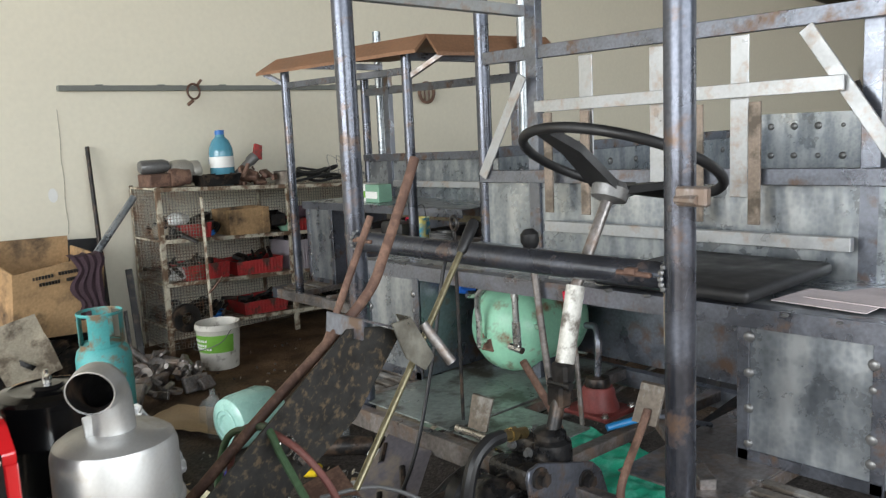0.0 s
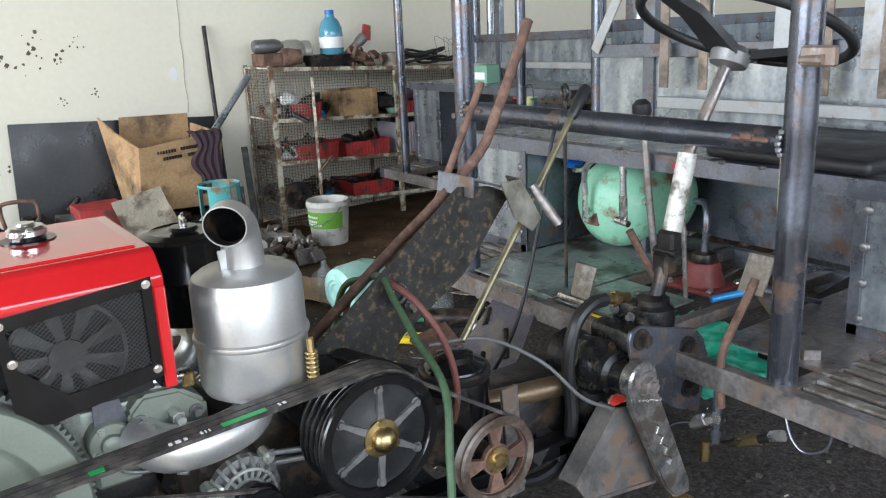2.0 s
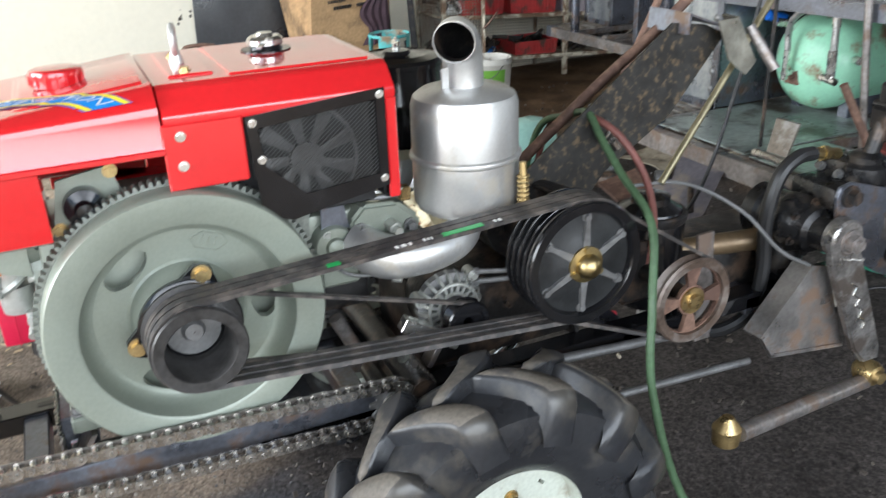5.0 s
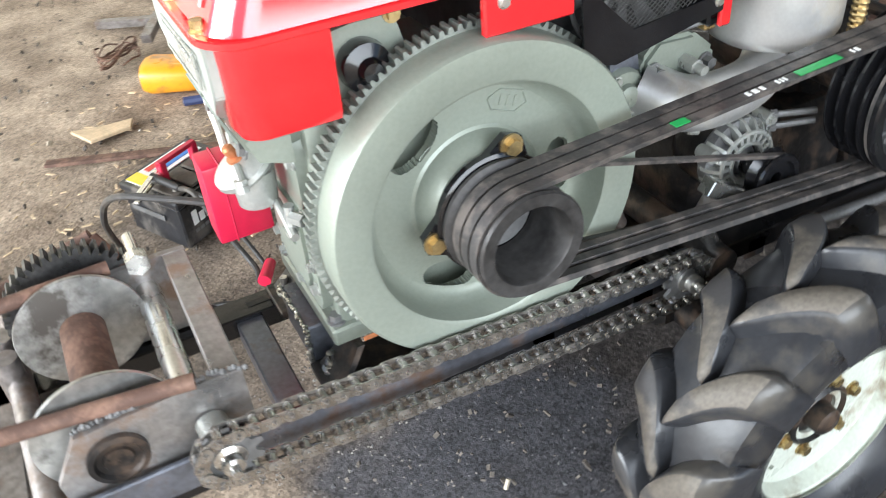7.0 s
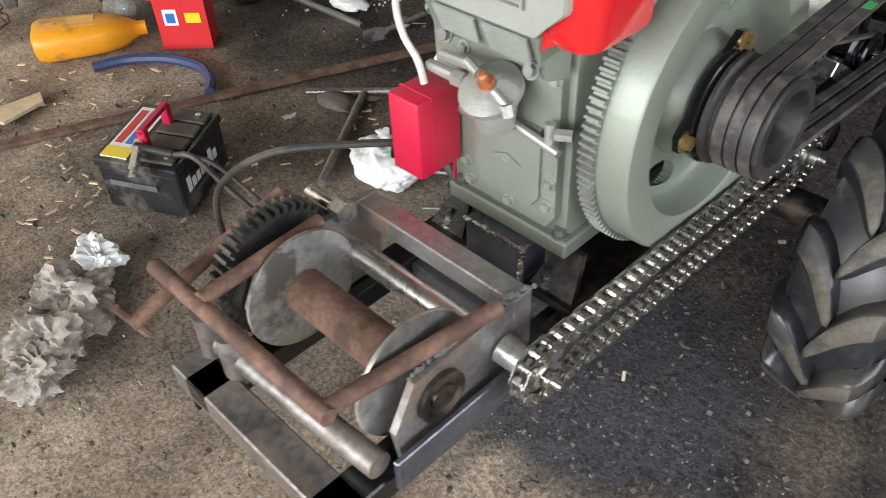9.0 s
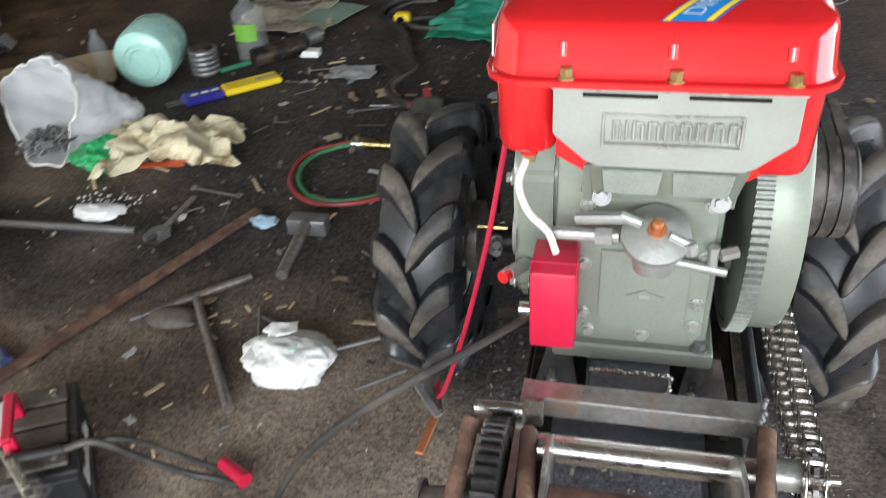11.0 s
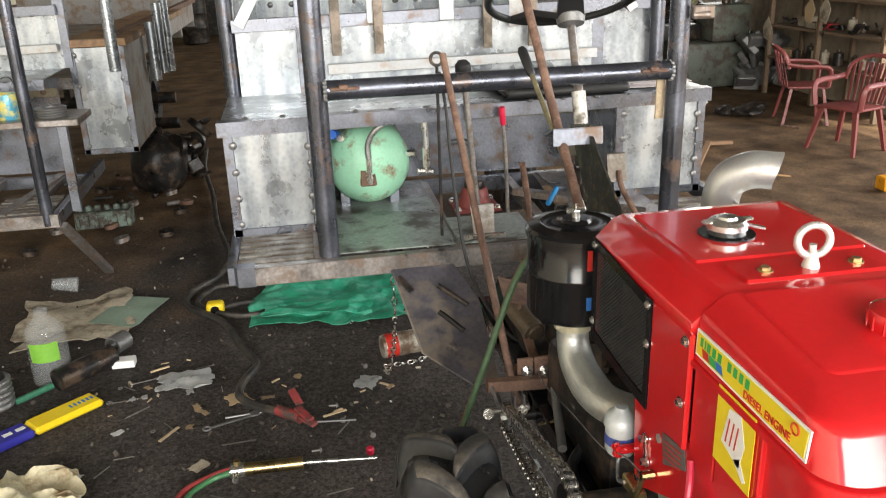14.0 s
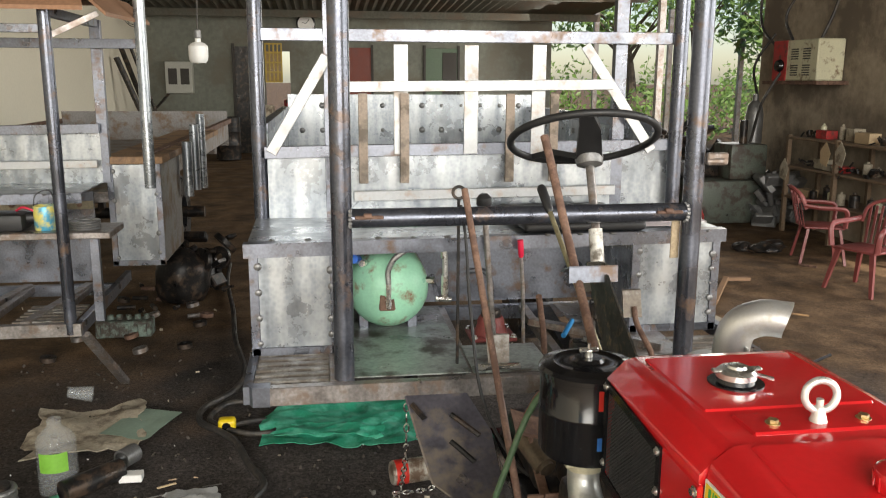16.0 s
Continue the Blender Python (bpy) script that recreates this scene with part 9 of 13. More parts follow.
def wall_goods():
    t = thing("wall_rail", (-5.0, 4.0, 2.09), "grey painted square steel rail fixed along the wall", "rail")
    bm = B()
    box(bm, (-5.03, 2.41, 2.085), (-4.98, 5.75, 2.127), 0.003)
    part("rail_bar", bm, mat("grey_green_paint", (0.17, 0.18, 0.165), 0.6, 0, 0.1, 6, 60, 0.05), t)
    for y in (2.7, 3.2, 3.75, 4.3, 4.9):
        bm = B()
        box(bm, (-5.028, y, 2.127), (-4.99, y + 0.05, 2.135), 0.002)
        part("fixing_lug", bm, GREY_DIM, t)
    bm = B()
    torus(bm, (-4.955, 3.48, 2.075), (1, 0.2, 0), 0.062, 0.009, 28, 8)
    tube(bm, (-4.955, 3.52, 2.13), (-4.955, 3.555, 2.17), 0.012, n=8)
    tube(bm, (-4.955, 3.47, 2.0), (-4.955, 3.42, 1.965), 0.014, n=8)
    solo("pipe_clamp", bm, RUST, "rusty ring clamp hung on the wall rail", "clamp")
    bm = B()
    torus(bm, (-4.985, 6.1, 2.05), (1, 0, 0), 0.10, 0.018, 32, 8)
    for dy in (-0.03, 0.03):
        tube(bm, (-4.985, 6.1 + dy, 1.96), (-4.985, 6.1 + dy, 2.14), 0.010, n=8)
    solo("cast_ring", bm, RUST, "rusty cast flange ring hung on the wall", "ring")
    bm = B()
    slab(bm, [(-4.90, 1.0, 0.02), (-4.90, 2.58, 0.02), (-5.005, 2.58, 0.945), (-5.005, 1.06, 1.035)], (0.012, 0, 0.002))
    solo("black_board", bm, mat("black_board", (0.018, 0.018, 0.02), 0.35, 0, 0.4, 3, 40, 0.04), "large black board leaning against the wall", "board")
    # crate on a heap of castings
    bm = B()
    box(bm, (-4.86, 1.72, -0.01), (-4.32, 2.34, 0.30), 0.03)
    iron_junk(bm, (-4.55, 2.0, 0.22), (0.25, 0.3, 0.08), 14, 3, 0.07)
    solo("casting_heap", bm, GRIME, "oily black castings heaped under the crate", "scrap", kind="stuff")
    t = thing("plywood_crate", (-4.55, 2.05, 0.38), "oil-stained plywood crate with upside-down print, open at the top", "crate")
    th = 0.012
    for nm, pts, d in (("front_panel", [(-4.32, 1.735, 0.385), (-4.32, 2.33, 0.36), (-4.28, 2.37, 0.915), (-4.26, 1.755, 0.845)], (-th, 0, 0)),
                       ("back_panel", [(-4.86, 1.74, 0.38), (-4.86, 2.28, 0.38), (-4.88, 2.32, 1.005), (-4.88, 1.80, 1.02)], (th, 0, 0)),
                       ("side_panel", [(-4.32, 1.735, 0.385), (-4.86, 1.74, 0.38), (-4.84, 1.635, 1.04), (-4.62, 1.69, 0.94), (-4.27, 1.755, 0.85)], (0, th, 0)),
                       ("side_panel", [(-4.33, 2.32, 0.37), (-4.86, 2.28, 0.38), (-4.86, 2.34, 0.93), (-4.30, 2.36, 0.90)], (0, -th, 0)),
                       ("base_panel", [(-4.33, 1.75, 0.375), (-4.33, 2.31, 0.37), (-4.85, 2.27, 0.375), (-4.85, 1.75, 0.375)], (0, 0, th))):
        bm = B()
        slab(bm, pts, d)
        part(nm, bm, CRATE_PLY, t)
    bm = B()
    for y0, y1, z in ((1.88, 2.02, 0.79), (2.05, 2.27, 0.805), (1.92, 2.06, 0.745), (2.10, 2.24, 0.755)):
        n = int((y1 - y0) / 0.02)
        for k in range(n):
            box(bm, (-4.30 + 0.0, y0 + k * 0.02, z + 0.01 * k / n), (-4.262, y0 + k * 0.02 + 0.012, z + 0.022 + 0.01 * k / n))
    tagged(part("print_bar", bm, GRIME, t, smooth=0), kind="stuff")
    bm = B()
    rows = []
    for j in range(15):
        z = 0.92 - 0.45 * j / 14
        w = 0.085 * (0.5 + 0.5 * abs(math.cos(j * 0.45))) + 0.03
        rows.append([bm.verts.new((-4.262 + 0.03 * math.sin(j * 0.4) * 0.3 + 0.014 * (1 if i % 2 else 0.2), 2.24 + (i / 8 - 0.5) * 2 * w + 0.02 * math.sin(j * 0.7), z + 0.008 * math.sin(i * 2.0))) for i in range(9)])
    for r0, r1 in zip(rows, rows[1:]):
        for i in range(8):
            bm.faces.new((r0[i], r0[i + 1], r1[i + 1], r1[i]))
    for i in range(8):
        a, b = rows[0][i], rows[0][i + 1]
        bm.faces.new((a, b, bm.verts.new(b.co + Vector((-0.08, 0, 0.005))), bm.verts.new(a.co + Vector((-0.08, 0, 0.005)))))
    bmesh.ops.solidify(bm, geom=bm.faces, thickness=0.004)
    solo("purple_cloth", bm, CLOTH, "faded purple rag draped over the crate edge", "rag")
    bm = B()
    tube(bm, (-4.72, 2.52, 0.0), (-5.0, 2.58, 1.66), 0.02, 0.016, 10)
    solo("iron_bar", bm, GRIME, "dark iron bar leaning against the wall", "bar")
    bm = B()
    tube(bm, (-4.45, 2.05, 0.5), (-4.62, 2.755, 1.265), 0.027, n=14)
    solo("leaning_pipe", bm, GALV, "galvanised pipe leaning out of the crate on the shelf", "pipe")
    bm = B()
    beam(bm, (-4.42, 2.62, 0.0), (-4.62, 2.66, 0.72), 0.05, 0.02)
    beam(bm, (-4.30, 2.50, 0.0), (-4.40, 2.52, 0.45), 0.025, 0.025)
    solo("iron_flat", bm, GRIME, "dark flat iron leaning beside the shelf", "bar")
    bm = B()
    box(bm, (-4.55, 1.30, 0.30), (-4.25, 1.62, 0.48), 0.008)
    solo("red_toolbox", bm, CRATE_RED, "worn red metal tool box on a heap", "box")
    bm = B()
    iron_junk(bm, (-4.45, 1.2, 0.1), (0.35, 0.6, 0.3), 60, 8, 0.08)
    box(bm, (-4.85, 0.7, -0.01), (-4.2, 1.66, 0.31), 0.05)
    solo("scrap_heap", bm, GRIME, "oily scrap iron heaped against the wall", "scrap", kind="stuff")
    bm = B()
    sweep(bm, [(-4.5, 0.88, 0.35), (-4.5, 0.86, 0.52), (-4.5, 0.90, 0.56), (-4.5, 1.04, 0.555), (-4.5, 1.09, 0.52), (-4.5, 1.09, 0.33)], 0.014, 10, 5)
    solo("bent_pipe", bm, RUST, "bent rusty pipe handle sticking out of the scrap", "handle")
    bm = B()
    sheet(bm, (0, 0, 0), 0.42, 0.36, 0.2, 5, 0.03, 12, 0.004)
    bmesh.ops.transform(bm, matrix=Matrix.Translation((-4.12, 1.72, 0.36)) @ Matrix.Rotation(radians(62), 4, "Y"), verts=bm.verts)
    solo("beige_board", bm, RAG, "torn beige fibreboard leaning on the crate", "board")
    # gas cylinder
    t = thing("gas_cylinder", (-3.30, 1.96, 0.0), "scratched teal gas cylinder with a cut-out collar", "gas cylinder")
    M = Matrix.Translation((-3.30, 1.96, 0))
    bm = B()
    lathe(bm, [(0.10, 0.03), (0.145, 0.06), (0.158, 0.10), (0.158, 0.43), (0.145, 0.48), (0.10, 0.525), (0.03, 0.54)], M, 40)
    part("body", bm, GAS_TEAL, t)
    bm = B()
    lathe(bm, [(0.118, -0.005), (0.12, 0.05), (0.125, 0.06), (0.116, 0.055), (0.112, -0.005)], M, 36, True)
    part("foot_ring", bm, GAS_TEAL, t)
    bm = B()
    pierced = [(0.125, 0.50), (0.128, 0.52), (0.128, 0.69), (0.133, 0.70), (0.128, 0.708), (0.122, 0.70), (0.122, 0.50)]
    lathe(bm, pierced, M, 48, True)
    gone = [f for f in bm.faces if 0.53 < f.calc_center_median().z < 0.67 and (math.atan2(f.calc_center_median().y - 1.96, f.calc_center_median().x + 3.30) % (math.pi / 2)) < 0.62]
    bmesh.ops.delete(bm, geom=gone, context="FACES")
    part("collar", bm, GAS_TEAL, t, "teal collar with hand holes")
    bm = B()
    lathe(bm, [(0.02, 0.53), (0.02, 0.57), (0.03, 0.58), (0.03, 0.60), (0.012, 0.605), (0.012, 0.63), (0.001, 0.632)], M, 16)
    part("valve", bm, BRASS, t)
    # bucket
    t = thing("plastic_bucket", (-3.95, 3.02, 0.0), "dirty white plastic bucket with a lime green label", "bucket")
    M = Matrix.Translation((-3.95, 3.02, 0))
    bm = B()
    lathe(bm, [(0.135, 0.0), (0.16, 0.29), (0.168, 0.30), (0.168, 0.315), (0.162, 0.34), (0.156, 0.34), (0.152, 0.29), (0.13, 0.01)], M, 44)
    part("body", bm, BUCKET_WHITE, t)
    bm = B()
    seg = [radians(a) for a in np.linspace(-165, 15, 22)]
    for z0, z1, nm, m in ((0.135, 0.265, "label", LIME),):
        lo = [(-3.95 + (0.1372 + 0.0862 * z0) * math.cos(a), 3.02 + (0.1372 + 0.0862 * z0) * math.sin(a), z0) for a in seg]
        hi = [(-3.95 + (0.1372 + 0.0862 * z1) * math.cos(a), 3.02 + (0.1372 + 0.0862 * z1) * math.sin(a), z1) for a in seg]
        vl, vh = [bm.verts.new(p) for p in lo], [bm.verts.new(p) for p in hi]
        for k in range(len(seg) - 1):
            bm.faces.new((vl[k], vl[k + 1], vh[k + 1], vh[k]))
        part(nm, bm, m, t)
    for z, a0, a1 in ((0.225, -110, -55), (0.19, -105, -60), (0.165, -115, -50)):
        bm = B()
        for a in np.arange(a0, a1, 8):
            r = 0.1385 + 0.0862 * z
            c = Vector((-3.95 + r * math.cos(radians(a)), 3.02 + r * math.sin(radians(a)), z))
            box(bm, (-0.007, -0.001, -0.008), (0.007, 0.001, 0.008), 0, Matrix.Translation(c) @ Matrix.Rotation(radians(a + 90), 4, "Z"))
        part("print_bar", bm, WHITE, t, smooth=0)
    bm = B()
    sweep(bm, [(-4.115, 3.05, 0.30), (-4.12, 2.95, 0.20), (-4.02, 2.85, 0.16), (-3.88, 2.855, 0.17), (-3.79, 2.96, 0.22), (-3.785, 3.04, 0.30)], 0.003, 6)
    part("handle", bm, GREY_DIM, t)
    tagged(copy_thing(t, Matrix.Translation((-2.86, 1.47, 0.0)) @ Matrix.Rotation(radians(28), 4, "Z")), "soiled white plastic bucket with a lime label beside the sack")


def mesh_panel(bm, o, u, v, nu, nv, r=0.0016):
    o, u, v = Vector(o), Vector(u), Vector(v)
    up = u.cross(v).normalized()
    for k in range(nu + 1):
        beam(bm, o + u * (k / nu), o + u * (k / nu) + v, 2 * r, 2 * r, up=up, bev=0)
    for k in range(nv + 1):
        beam(bm, o + v * (k / nv) + up * 2 * r, o + v * (k / nv) + u + up * 2 * r, 2 * r, 2 * r, up=up, bev=0)


def wire_shelf():
    t = thing("wire_shelf", (-4.7, 3.9, 0.0), "chipped cream steel shelf with wire mesh sides, full of parts", "shelf")
    y0, y1, x0, x1 = 2.86, 5.0, -4.97, -4.45
    S = lambda y: -0.055 * (y - y0)  # noqa: E731
    levels = (0.245, 0.585, 0.925, 1.325)
    for x in (x0, x1):
        for y in (y0, 4.0, y1):
            bm = B()
            angle_bar(bm, (x, y, 0.0), (x, y, 1.335 + S(y)), 0.035, 0.004, (1 if x == x0 else -1, 0, 0), (0, 1 if y < 4.5 else -1, 0))
            part("post", bm, SHELF_PAINT, t)
    for z in levels:
        bm = B()
        slab(bm, [(x0, y0, z + S(y0)), (x1, y0, z + S(y0)), (x1, y1, z + S(y1)), (x0, y1, z + S(y1))], (0, 0, -0.014))
        part("shelf_board", bm, SHELF_PAINT, t)
        bm = B()
        beam(bm, (x1 + 0.004, y0, z - 0.012 + S(y0)), (x1 + 0.004, y1, z - 0.012 + S(y1)), 0.008, 0.032)
        part("shelf_edge", bm, SHELF_PAINT, t)
    for o, u, v, nu, nv in (((x0 + 0.01, y0 + 0.006, 0.06), (x1 - x0 - 0.02, 0, 0), (0, 0, 1.26), 20, 50), ((x0 + 0.006, y0, 0.06), (0, y1 - y0, -0.10), (0, 0, 1.26), 80, 50),
                            ((x1 - 0.006, y0 + 0.02, 0.06), (0, 0.33, -0.015), (0, 0, 1.25), 13, 50), ((x0 + 0.01, y1 - 0.006, 0.06), (x1 - x0 - 0.02, 0, 0), (0, 0, 1.15), 20, 46)):
        bm = B()
        mesh_panel(bm, o, u, v, nu, nv)
        tagged(part("wire_panel", bm, WIRE, t, "rusty wire mesh panel", smooth=0), kind="stuff")
    d = B()
    beam(d, (-4.44, 3.21, 0.64), (-4.24, 3.12, 0.64), 0.02, 1.20)
    door = part("door_leaf", d, SHELF_PAINT, t, "open chipped cream steel door leaf")
    bm = B()
    sweep(bm, [(-4.235, 3.11, 0.50), (-4.22, 3.16, 0.55), (-4.21, 3.22, 0.62)], 0.008, 8)
    part("latch", bm, RUST, door)

    def red_tray(y, z, w, h, name="red_crate", m=CRATE_RED, lab="dusty red plastic tray full of parts on the shelf", x=-4.5, d=0.34):
        th = thing(name, (x - d / 2, y, z), lab, "tray")
        bm = B()
        open_tray(bm, (x - d, y - w / 2, z), (x, y + w / 2, z + h), 0.008, 0.01)
        part("tray", bm, m, th)
        for k in range(int(w / 0.03)):
            bm = B()
            box(bm, (x + 0.004, y - w / 2 + 0.012 + k * 0.03, z + 0.02), (x + 0.013, y - w / 2 + 0.022 + k * 0.03, z + h - 0.015), 0.001)
            part("rib", bm, m, th)
        bm = B()
        iron_junk(bm, (x - d / 2, y, z + h * 0.5), (d * 0.36, w * 0.4, h * 0.6), 16, int(y * 100), 0.05)
        solo("loose_parts", bm, GRIME, "greasy loose machine parts lying in a tray", "parts", kind="stuff")

    z1, z2, z3 = [lambda y, q=q: q + S(y) + 0.002 for q in levels[:3]]
    red_tray(3.18, z3(3.35), 0.24, 0.12)
    red_tray(4.35, z3(4.5), 0.42, 0.12)
    red_tray(3.25, z2(3.4), 0.36, 0.13)
    red_tray(3.72, z2(3.9), 0.42, 0.13)
    red_tray(3.75, z1(3.9), 0.40, 0.12)
    red_tray(4.25, z2(4.4), 0.42, 0.27, "grey_crate", CRATE_GREY, "lilac grey slatted plastic crate on the shelf")
    t = thing("wooden_box", (-4.65, 3.62, z3(3.8)), "small open wooden box with oil marks on the shelf", "box")
    bm = B()
    open_tray(bm, (-4.78, 3.46, z3(3.8)), (-4.48, 3.83, z3(3.8) + 0.22), 0.012)
    part("box", bm, CRATE_PLY, t)
    for y in (3.51, 3.78):
        bm = B()
        box(bm, (-4.48, y - 0.015, z3(3.8) + 0.005), (-4.47, y + 0.015, z3(3.8) + 0.215), 0.002)
        part("batten", bm, CRATE_PLY, t)
    bm = B()
    lathe(bm, [(0.06, 0), (0.09, 0.05), (0.105, 0.085), (0.10, 0.085), (0.055, 0.008)], Matrix.Translation((-4.56, 4.05, z3(4.2))), 28)
    solo("green_bowl", bm, GREEN_PL, "pale green plastic bowl on the shelf", "bowl")
    rng = random.Random(7)
    for nm, m, lab, places in (("grey_cloth", RAG, "crumpled beige cloth on the shelf", [(-4.65, 2.98, z3(2.98), 0.10)]), ("clear_bag", WHITE_BAG, "crumpled pale plastic bag on the shelf", [(-4.6, 3.08, z3(3.1) + 0.1, 0.08), (-4.6, 3.02, z2(3.0), 0.09)]),
                               ("red_cloth", CLOTH, "dull red folded cloth on the shelf", [(-4.66, 4.22, z3(4.3) + 0.10, 0.09)]), ("blue_part", BLUE_INK, "dusty blue plastic part on the shelf", [(-4.62, 3.35, z3(3.4), 0.05), (-4.6, 3.1, z2(3.1), 0.05), (-4.6, 3.35, z1(3.4), 0.06)])):
        for x, y, z, s in places:
            bm = B()
            crumple(bm, (x, y, z), (s, s * 1.1, s * 0.7), int(y * 77))
            solo(nm, bm, m, lab, "cloth" if "cloth" in nm else ("bag" if "bag" in nm else "part"))
    for z, ys in ((z1, (3.0, 3.3, 4.2, 4.6, 4.85)), (z2, (3.0, 4.62, 4.85)), (z3, (3.0, 3.3, 4.0, 4.7, 4.88))):
        for y in ys:
            bm = B()
            iron_junk(bm, (-4.68, y, z(y)), (0.18, 0.10, 0.10), 14, int(y * 31 + z(y) * 10), 0.06)
            solo("spare_parts", bm, GRIME if rng.random() < 0.7 else RUST, "greasy spare parts piled on the shelf", "parts", kind="stuff")
    bm = B()
    lathe(bm, [(0.05, -0.03), (0.11, -0.03), (0.115, 0), (0.11, 0.03), (0.05, 0.03)], frame_to((-4.43, 3.0, 0.30), (0, 3.0, 0.33)), 30, True)
    solo("fan_rotor", bm, GRIME, "dark round rotor behind the shelf mesh", "rotor")

    # on the top
    zt = lambda y: 1.327 + S(y)  # noqa: E731
    t = thing("pipe_elbow", (-4.72, 2.98, zt(3)), "grey steel pipe canister on the shelf top", "pipe")
    bm = B()
    box(bm, (-4.82, 2.88, zt(2.9)), (-4.58, 3.10, zt(2.9) + 0.10), 0.006)
    part("brown_box", bm, RUST, t)
    bm = B()
    lathe(bm, [(0.001, 0), (0.045, 0.01), (0.055, 0.03), (0.055, 0.20), (0.04, 0.24), (0.001, 0.245)], frame_to((-4.74, 2.86, zt(2.9) + 0.155), (-4.74, 4, zt(2.9) + 0.155)), 24)
    part("canister", bm, GREY_DIM, t)
    t = thing("electric_motor", (-4.72, 3.25, zt(3.2)), "grey electric motor with a round end bell", "motor")
    bm = B()
    lathe(bm, [(0.05, -0.04), (0.09, -0.02), (0.10, 0.02), (0.10, 0.10), (0.085, 0.14), (0.09, 0.15), (0.09, 0.20), (0.05, 0.22)], frame_to((-4.75, 3.15, zt(3.2) + 0.115), (-4.70, 4, zt(3.2) + 0.10)), 28)
    part("housing", bm, mat("dull_alloy", (0.42, 0.40, 0.36), 0.45, 0.5, 0.15, 14, 90, 0.1), t)
    bm = B()
    lathe(bm, [(0.03, 0), (0.07, 0.0), (0.075, 0.04), (0.06, 0.12), (0.06, 0.15)], frame_to((-4.60, 3.05, zt(3.2) + 0.08), (-4.50, 3.6, zt(3.2) + 0.08)), 24)
    part("end_bell", bm, RUST, t)
    bm = B()
    open_tray(bm, (-4.66, 3.28, zt(3.3)), (-4.46, 3.56, zt(3.3) + 0.09), 0.006, 0.02)
    solo("black_tray", bm, GRIME, "black oily metal pan on the shelf top", "pan")
    bm = B()
    iron_junk(bm, (-4.6, 3.75, zt(3.7)), (0.14, 0.17, 0.10), 26, 21, 0.055)
    solo("pump_parts", bm, RUST, "rusty pump parts piled on the shelf top", "parts", kind="stuff")
    t = thing("angle_grinder", (-4.66, 3.75, zt(3.7)), "worn grinder with a red guard on the shelf top", "grinder")
    bm = B()
    lathe(bm, [(0.025, 0), (0.035, 0.03), (0.035, 0.16), (0.045, 0.18), (0.045, 0.24)], frame_to((-4.68, 3.66, zt(3.7) + 0.08), (-4.68, 3.86, zt(3.7) + 0.24)), 18)
    part("body", bm, GREY_DIM, t)
    bm = B()
    slab(bm, [(-4.68, 3.82, zt(3.7) + 0.22), (-4.68, 3.90, zt(3.7) + 0.20), (-4.68, 3.91, zt(3.7) + 0.32), (-4.68, 3.85, zt(3.7) + 0.34)], (0.03, 0, 0))
    part("guard", bm, CRATE_RED, t, "red guard")
    bm = B()
    lathe(bm, [(0.09, 0), (0.095, 0.005), (0.095, 0.11), (0.10, 0.115), (0.09, 0.115), (0.085, 0.01)], Matrix.Translation((-4.55, 4.05, zt(4.05))), 28)
    solo("rusty_tin", bm, SLAT_DIRTY, "open rusty tin on the shelf top", "tin")
    rng = random.Random(19)
    for k in range(7):
        bm = B()
        pts = []
        cx, cy, rad = -4.66 + rng.uniform(-0.06, 0.06), 4.42 + rng.uniform(-0.12, 0.22), rng.uniform(0.13, 0.2)
        for j in range(13):
            a = 2 * math.pi * j / 12
            pts.append((cx + rad * 0.6 * math.cos(a), cy + rad * 1.3 * math.sin(a), zt(4.4) + 0.02 + 0.022 * k * 0.6 + 0.05 * (1 + math.sin(a * 2 + k)) * 0.4))
        sweep(bm, pts, 0.012, 8, 3)
        solo("coiled_cable", bm, FOAM, "coil of thick black cable on the shelf top", "cable", "cable coils")
    bm = B()
    for k in range(9):
        a = rng.uniform(0, 6)
        sweep(bm, [(-4.6, 4.6 + 0.03 * k, zt(4.6) + 0.02), (-4.55, 4.5 + 0.05 * k, zt(4.6) + 0.22 * rng.random() + 0.08), (-4.5, 4.75 + 0.05 * math.sin(a), zt(4.6) + 0.12), (-4.4, 4.8 + 0.03 * k, zt(4.7) + 0.0)], 0.0022, 4, 5)
    solo("loose_wires", bm, GREY_DIM, "tangle of thin loose wire on the shelf top", "wire", kind="stuff")
    t = thing("water_bottle", (-4.72, 3.56, zt(3.56)), "large plastic bottle of blue water on the shelf", "bottle")
    M = Matrix.Translation((-4.72, 3.56, zt(3.56)))
    bm = B()
    lathe(bm, [(0.085, 0), (0.098, 0.015), (0.10, 0.05), (0.096, 0.07), (0.10, 0.09), (0.10, 0.26), (0.095, 0.31), (0.07, 0.37), (0.04, 0.40), (0.035, 0.43)], M, 36)
    part("body", bm, WATER, t)
    bm = B()
    lathe(bm, [(0.1015, 0.15), (0.1015, 0.24)], M, 36)
    part("label", bm, WHITE, t, "white label with a blue word bar")
    bm = B()
    for k in range(5):
        a = radians(-75 + 13 * k)
        box(bm, (-0.008, -0.001, 0.18), (0.008, 0.001, 0.215), 0, M @ Matrix.Rotation(a, 4, "Z") @ Matrix.Translation((0, -0.1025, 0)))
    part("word_bar", bm, BLUE_INK, t)
    bm = B()
    lathe(bm, [(0.038, 0.42), (0.038, 0.455), (0.001, 0.457)], M, 24)
    part("cap", bm, BLUE_INK, t)
